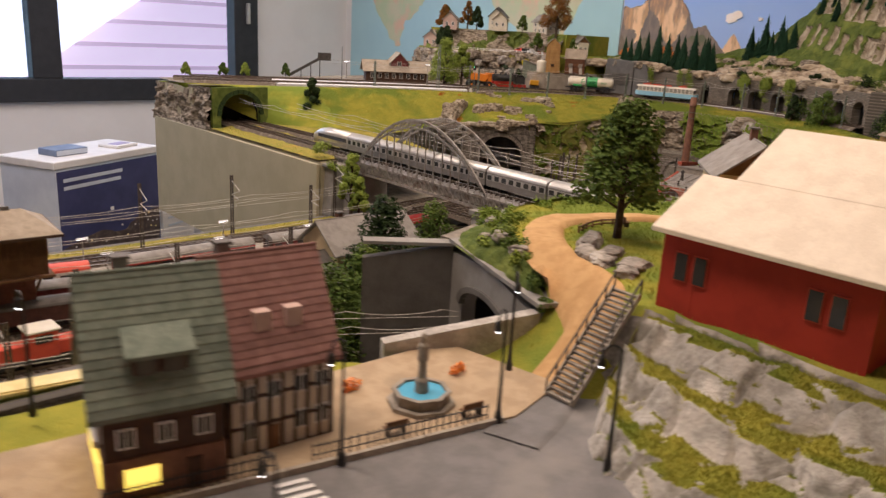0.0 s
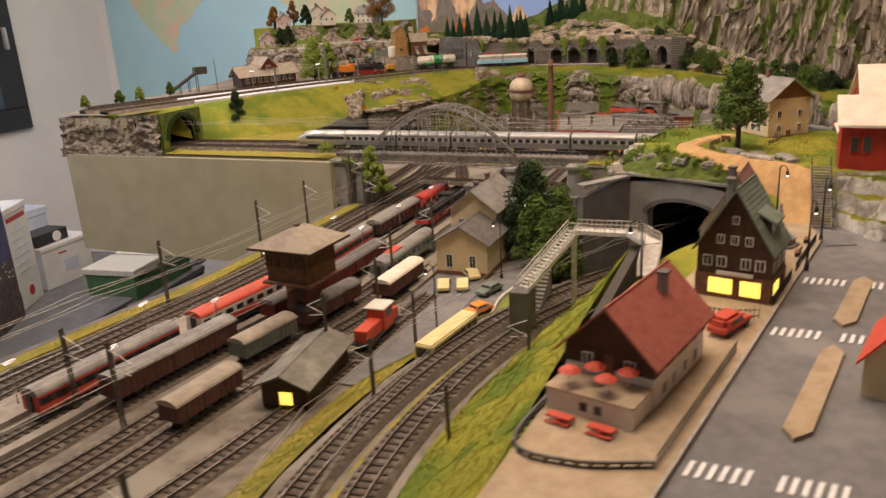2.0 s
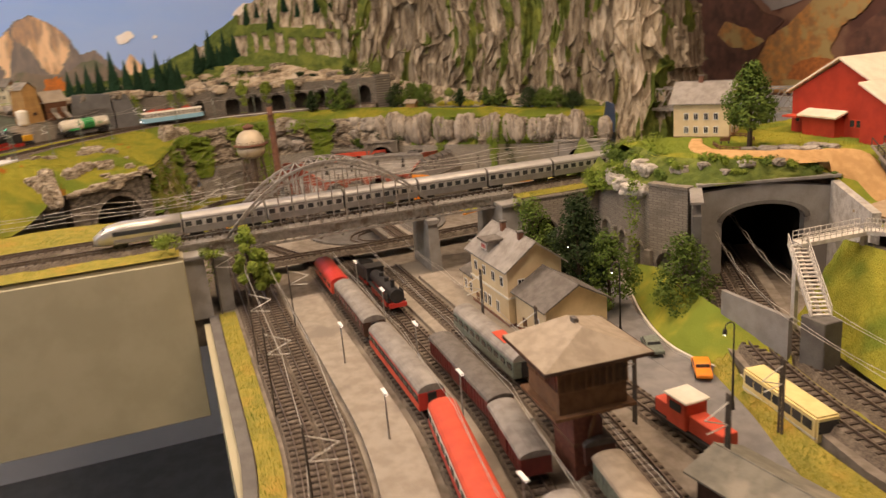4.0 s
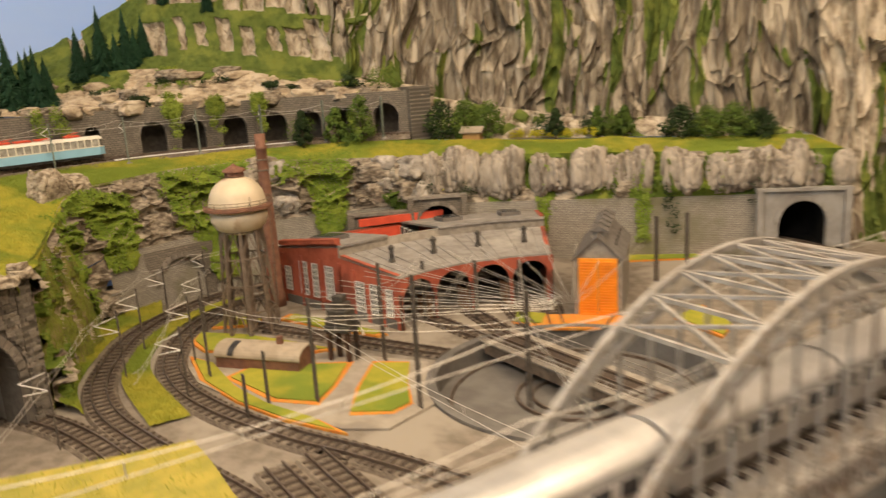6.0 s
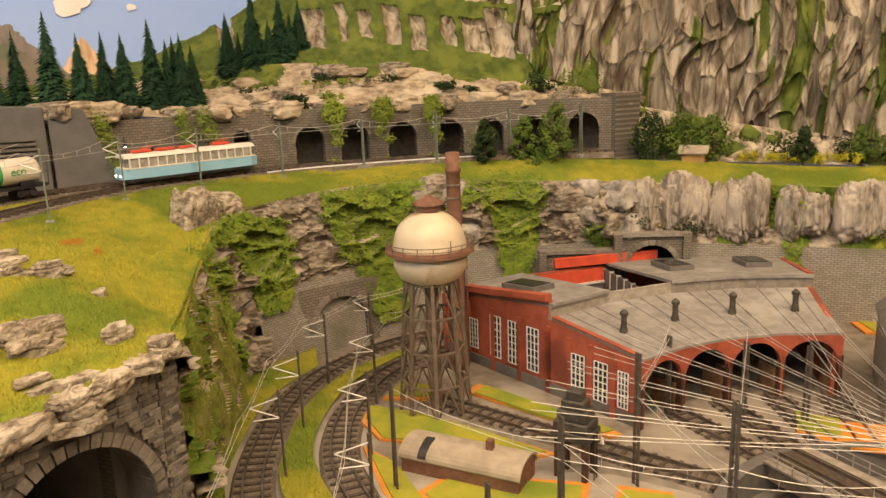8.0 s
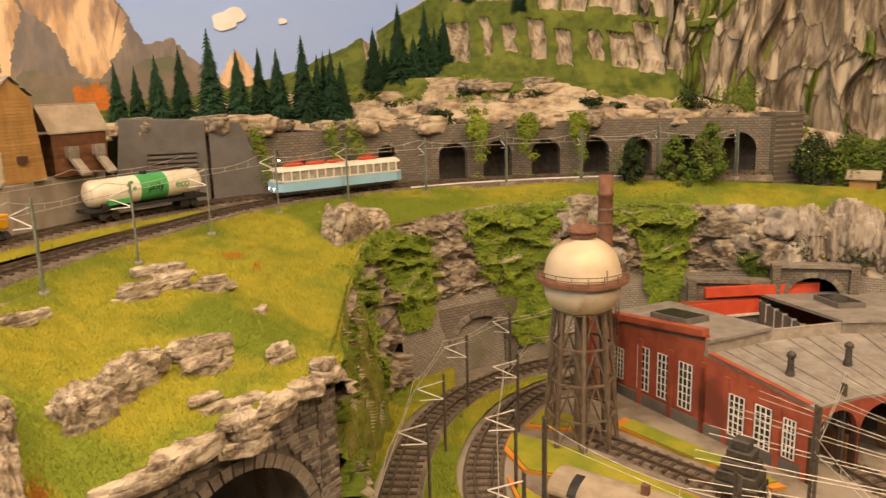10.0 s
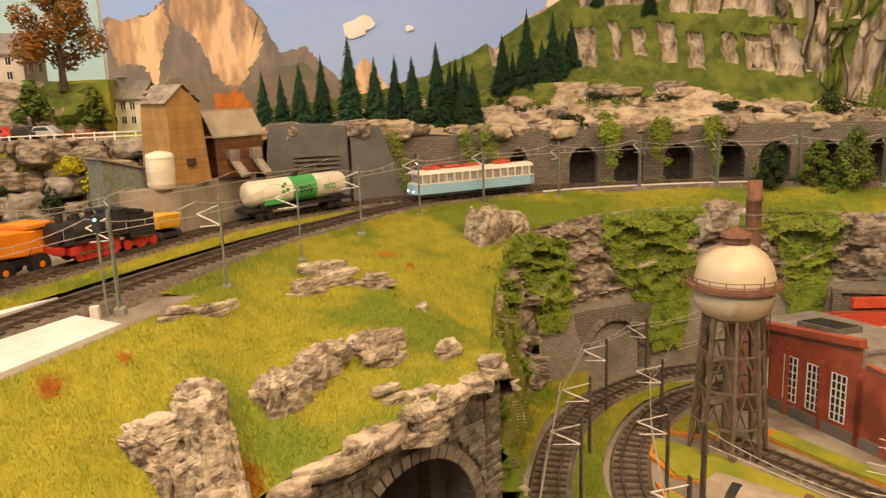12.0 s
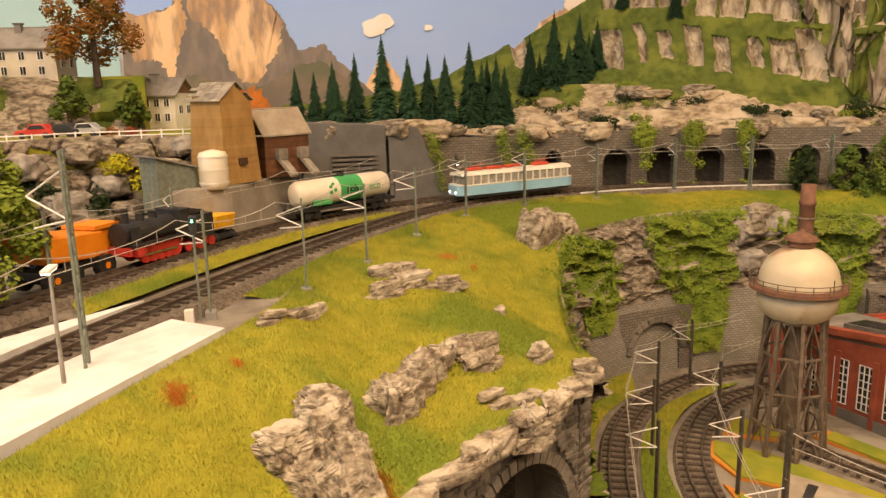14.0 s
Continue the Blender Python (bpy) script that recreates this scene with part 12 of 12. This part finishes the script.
for i, (x, y, sx, sy, sz, rz, tip, dz) in enumerate(((1.545, 1.511, 0.030, 0.024, 0.026, -0.9, 0.25, 0.002),)):
    outcrop((x, y, hill_at(x, y) + dz), (sx, sy, sz), 220 + i, LAYER, ROCK_HILL, rz, tip=tip, layers=3)
for i, (x, y, sx, sy, sz, rz, dz) in enumerate(((1.533, 1.521, 0.022, 0.034, 0.034, 0.7, 0.0), (1.519, 1.529, 0.020, 0.030, 0.034, 0.6, 0.0), (1.504, 1.545, 0.030, 0.036, 0.038, 0.6, -0.003))):
    crag_rock((x, y, hill_at(x, y) + dz), (sx, sy, sz), 290 + i, "broken grey-brown plaster rock in the grass", ROCK_HILL, rz, 0.3, 90, 0.16, groove=0.22)
LEDGE = "flat overhanging ledge rock above the tunnel portal"
for i, (x, y, z, sx, sy, sz, rz, n) in enumerate((
        (1.561, 1.395, 1.2255, 0.036, 0.030, 0.014, -0.5, 2), (1.546, 1.412, 1.2195, 0.040, 0.032, 0.010, -1.1, 1), (1.528, 1.432, 1.2175, 0.050, 0.026, 0.014, -0.8, 2), (1.514, 1.456, 1.2085, 0.044, 0.036, 0.026, -1.0, 3), (1.532, 1.458, 1.2205, 0.050, 0.020, 0.010, -1.2, 1),
        (1.492, 1.487, 1.2100, 0.060, 0.024, 0.013, -0.92, 1), (1.470, 1.520, 1.2065, 0.062, 0.020, 0.011, -1.05, 1), (1.456, 1.543, 1.2035, 0.036, 0.022, 0.010, -0.8, 1),
        (1.583, 1.424, 1.2345, 0.040, 0.020, 0.012, -0.6, 2), (1.527, 1.478, 1.2300, 0.032, 0.012, 0.005, -1.0, 1))):
    outcrop((x - 0.003, y - 0.002, z + 0.0045), (sx, sy, sz), 240 + i, LEDGE, ROCK_HILL, rz, layers=n)
STEEP = "steep grey-brown rock outcrop at the hill's edge"
for i, (x, y, dz, sx, sy, sz, rz, lean, groove) in enumerate(((1.478, 1.590, 0.006, 0.036, 0.032, 0.032, 0.3, 0.15, 0.0), (1.455, 1.612, 0.000, 0.036, 0.040, 0.026, 0.7, 0.1, 0.0), (1.460, 1.590, 0.000, 0.040, 0.040, 0.050, 0.25, 0.45, 0.34), (1.445, 1.583, 0.000, 0.042, 0.036, 0.056, 0.3, 0.50, 0.34), (1.430, 1.578, 0.000, 0.044, 0.036, 0.056, 0.35, 0.50, 0.34), (1.412, 1.580, 0.000, 0.044, 0.036, 0.05, 0.5, 0.5, 0.3), (1.438, 1.602, -0.004, 0.040, 0.032, 0.03, 0.9, 0.2, 0.1))):
    crag_rock((x, y, hill_at(x, y) + dz), (sx, sy, sz), 260 + i, STEEP, ROCK_HILL, rz, 0.22 if groove else 1.2, 85, 0.15, lean=lean, groove=groove)
crag_rock((1.874, 1.326, 1.240), (0.040, 0.052, 0.128), 281, "tall upright pale boulder beside the upper track", ROCK_HILL, 0.6, 0.35, 40, 0.09, lean=-0.15, groove=0.06)
crag_rock((1.905, 1.292, 1.262), (0.055, 0.05, 0.050), 282, "rough brown rock beside the tall boulder", ROCK_HILL, 0.5, 0.8, 50, 0.12)
rnd = random.Random(12)
for i, (x, y, r) in enumerate(((1.790, 1.446, 0.014), (1.472, 1.669, 0.011), (1.515, 1.638, 0.006), (1.447, 1.563, 0.015), (1.764, 1.425, 0.006))):
    bm = bmesh.new()
    for k in range(int(900 * (r / 0.011) ** 2)):
        a, d = rnd.uniform(0, math.tau), r * abs(rnd.gauss(0, 0.5))
        px_, py_ = x + d * math.cos(a), y + d * 0.7 * math.sin(a)
        z = hill_at(px_, py_)
        t, h = rnd.uniform(0, math.pi), rnd.uniform(0.0012, 0.0028)
        w = 0.00042
        bm.faces.new([bm.verts.new(q) for q in ((px_ - w * math.cos(t), py_ - w * math.sin(t), z), (px_ + w * math.cos(t), py_ + w * math.sin(t), z), (px_ + rnd.uniform(-1, 1) * h * 0.4, py_ + rnd.uniform(-1, 1) * h * 0.4, z + h))])
    solid("orange_tufts", bm, ORANGE_TURF, "patch of orange grass scatter on the hill", "turf", "orange patches", "stuff")

# ---------------------------------------------------------------- static grass
def blades(name, source, n, h, mat, label, seed, keep=None, up=0.55, parent_kind="stuff"):
    me = bpy.data.objects[source].data
    rnd = np.random.RandomState(seed)
    polys = [p for p in me.polygons if abs(p.normal.z) > up and (keep is None or keep(p.center))]
    area = np.array([p.area for p in polys])
    pick = rnd.choice(len(polys), n, p=area / area.sum())
    vs, fs = [], []
    co = me.vertices
    for k in pick:
        p = polys[k]
        ids = list(p.vertices)
        a, b, c, d = (np.array(co[i].co) for i in ids[:4])
        u, v = rnd.rand(2)
        q = (a * (1 - u) + b * u) * (1 - v) + (d * (1 - u) + c * u) * v
        t = rnd.rand() * math.tau
        w, hh = 0.00033, h * rnd.uniform(0.5, 1.2)
        lx, ly = rnd.uniform(-0.45, 0.45, 2) * hh
        i0 = len(vs)
        vs += [(q[0] - w * math.cos(t), q[1] - w * math.sin(t), q[2] - 0.0004), (q[0] + w * math.cos(t), q[1] + w * math.sin(t), q[2] - 0.0004), (q[0] + lx, q[1] + ly, q[2] + hh)]
        fs.append((i0, i0 + 1, i0 + 2))
    m2 = bpy.data.meshes.new(name)
    m2.from_pydata(vs, [], fs)
    m2.materials.append(mat)
    return tagged(new(name, m2), label, "grass", kind="stuff")


blades("grass", "hillside", 270000, 0.0024, GRASS_BLADE, "short yellow-green static grass on the hill", 3, keep=lambda c: c.x > 1.15)
blades("grass", "knoll", 40000, 0.0028, GRASS_BLADE, "short green static grass on the knoll", 4, keep=lambda c: c.x > 0.33 and c.z > T + 0.006, up=0.8)
blades("grass", "embankment_turf.001", 7000, 0.0036, GRASS_BLADE, "yellow static grass on the bridge wall", 16)
blades("grass", "knoll_flank", 46000, 0.0030, GRASS_BLADE, "short yellow-green static grass on the terraces", 14, up=0.83)
blades("grass", "mossy_bank", 26000, 0.0034, MOSS_BLADE, "green static grass hanging on the bank", 17, up=0.02)
blades("grass", "track_verge", 22000, 0.0026, GRASS_BLADE, "short static grass along the upper track", 18)
blades("grass", "embankment_turf", 9000, 0.004, GRASS_BLADE, "yellow static grass on the embankment", 5)
blades("grass", "turf", 16000, 0.0036, GRASS_BLADE, "yellow static grass along the yard rim", 15, up=0.2)
blades("grass", "town_slope", 26000, 0.0034, GRASS_BLADE, "green static grass on the town bank", 6, up=0.2)
blades("grass", "lineside_turf", 14000, 0.0035, GRASS_BLADE, "yellow-green static grass beside the line", 7, up=0.2)
blades("grass", "trackside_turf", 9000, 0.0035, GRASS_BLADE, "green static grass between the curves", 8, up=0.2)
blades("grass", "cliffside_turf", 9000, 0.0035, GRASS_BLADE, "green static grass along the cliff's foot", 9, up=0.2)

blades("grass", "siding_turf", 8000, 0.0034, GRASS_BLADE, "yellow-green static grass between the upper tracks", 10, up=0.2)

# ---------------------------------------------------------------- room things
tb = thing("side_table", "grey table beside the layout", "table", m=pose(1.05, 3.02, 0, 0, 0, 8))
part("tabletop", bevelled(B((-0.80, 0.80, -0.46, 0.46, 0.475, 0.505)), 0.004), TABLE_GREY, tb)
for x in (-0.75, 0.75):
    for y in (-0.40, 0.40):
        part("leg", B((x - 0.02, x + 0.02, y - 0.02, y + 0.02, 0, 0.475)), TABLE_GREY, tb)


def carton(x, y, z, sx, sy, sz, rz, mat, lid, label, group="cartons", lip=0.03):
    """A carton standing with the left end of its front at x, y; lip is the lid's height."""
    root = thing("carton", label, "box", group, m=pose(x, y, z, 0, 0, rz))
    part("body", bevelled(B((0, sx, 0, sy, 0, sz)), 0.003), mat, root)
    part("lid", bevelled(B((-.004, sx + .004, -.004, sy + .004, sz - lip, sz + 0.004)), 0.003), lid, root)
    return root


def face_print(root, name, mat, x0_, x1_, z0_, z1_, d=0.0015, label=""):
    return part(name, B((x0_, x1_, -d, 0.001, z0_, z1_)), mat, root, label)


TZ = 0.505
navy = carton(0.70, 2.645, TZ, 0.475, 0.24, 0.465, 27, BOX_PALE, BOX_WHITE, "large carton with a printed night picture and a white lid", lip=0.022)
face_print(navy, "night_picture", BOX_BLUE, 0.006, 0.469, 0.004, 0.435, label="dark blue printed night picture")
bm = bmesh.new()
prism(bm, jag([(0.008, 0.006), (0.467, 0.006), (0.467, 0.235), (0.36, 0.225), (0.28, 0.185), (0.16, 0.205), (0.008, 0.175)], 51, 0.005, 6), "y", -0.0024, -0.0005)
part("printed_skyline", fix(bm), BOX_DUSK, navy, "dark brown printed skyline")
for x, w, z in ((0.03, 0.26, 0.398), (0.03, 0.25, 0.372)):
    face_print(navy, "print_bar", BOX_PALE, x, x + w, z, z + 0.012, 0.0028)
rnd = random.Random(52)
for k in range(16):
    x, z = rnd.uniform(0.03, 0.45), rnd.uniform(0.16, 0.225)
    face_print(navy, "printed_light", BOX_WHITE if k % 3 else YELLOW_PALE, x, x + 0.006, z, z + 0.005, 0.0032)
face_print(navy, "printed_light", BOX_WHITE, 0.225, 0.239, 0.268, 0.281, 0.0032)
bk = thing("book", "thick blue book lying on the picture carton", "book", m=pose(0.735, 2.74, TZ + 0.469, 0, 0, 22))
part("cover", bevelled(B((0, 0.125, 0, 0.09, 0, 0.022)), 0.002), BOX_SLATE, bk)
part("pages", B((0.003, 0.122, -0.001, 0.002, 0.003, 0.019)), BOX_PALE, bk)
bl = thing("booklet", "white booklet with purple print on the picture carton", "booklet", m=pose(0.965, 2.83, TZ + 0.469, 0, 0, 30))
part("cover", bevelled(B((0, 0.11, 0, 0.085, 0, 0.010)), 0.002), BOX_WHITE, bl)
part("print_bar", B((0.02, 0.09, 0.02, 0.06, 0.0098, 0.0112)), BOX_LILAC, bl)
tall = carton(1.150, 2.905, TZ, 0.185, 0.22, 0.385, 27, BOX_WHITE, BOX_WHITE, "tall white carton with red and grey print", lip=0.02)
face_print(tall, "print_bar", BOX_RED, 0.02, 0.165, 0.335, 0.352)
for k in range(6):
    face_print(tall, "print_bar", BOX_PALE, 0.03, 0.12 + 0.012 * (k * 5 % 4), 0.135 + 0.031 * k, 0.142 + 0.031 * k)
bm = bmesh.new()
rod(bm, (0.10, -0.002, 0.055), (0.10, 0.001, 0.055), 0.020, seg=24)
part("printed_disc", bm, BOX_RED, tall, "round red mark")
low = carton(1.352, 3.005, TZ, 0.245, 0.20, 0.172, 2, BOX_WHITE, BOX_WHITE, "white carton with faint grey print", lip=0.015)
face_print(low, "print_bar", BOX_RED, 0.08, 0.12, 0.13, 0.136)
face_print(low, "print_bar", BOX_PALE, 0.10, 0.17, 0.05, 0.10)
dl = thing("black_case", "small black case with a white disc on a white carton", "case", m=pose(1.352, 3.02, TZ + 0.176, 0, 0, 4))
part("body", bevelled(B((0, 0.165, 0, 0.10, 0, 0.048)), 0.003), BLACK, dl)
bm = bmesh.new()
rod(bm, (0.105, -0.002, 0.024), (0.105, 0.001, 0.024), 0.021, seg=20)
part("disc", bm, WHITE_PAINT, dl)
carton(1.36, 3.24, TZ, 0.26, 0.18, 0.27, 4, BOX_PALE, BOX_PALE, "pale blue carton behind the white ones")
carton(0.52, 2.56, TZ, 0.115, 0.10, 0.13, 15, YELLOW, YELLOW, "bright yellow carton on the table", lip=0.01)
carton(0.50, 2.555, TZ + 0.136, 0.135, 0.10, 0.085, 12, YELLOW, YELLOW_PALE, "flat yellow carton on another yellow one", lip=0.01)
rk = thing("crate_rack", "low grey rack standing under the hill", "rack", m=pose(1.56, 2.72, 0, 0, 0, 8))
part("board", B((-0.24, 0.24, -0.14, 0.14, 0.47, 0.49)), TABLE_GREY, rk)
for x in (-0.22, 0.22):
    part("side", B((x - 0.01, x + 0.01, -0.14, 0.14, 0, 0.47)), TABLE_GREY, rk)
for k, x in enumerate((1.46, 1.66)):
    cr2 = thing("plastic_crate", "dark green plastic crate on a low rack", "crate", "crates", m=pose(x, 2.705 + 0.028 * k, 0.49, 0, 0, 8))
    part("body", bevelled(B((-0.085, 0.085, -0.11, 0.11, 0.0, 0.11)), 0.003), CRATE_GREEN, cr2)
    part("rim", bevelled(B((-0.092, 0.092, -0.117, 0.117, 0.10, 0.125)), 0.003), IVORY, cr2, "pale crate rim")
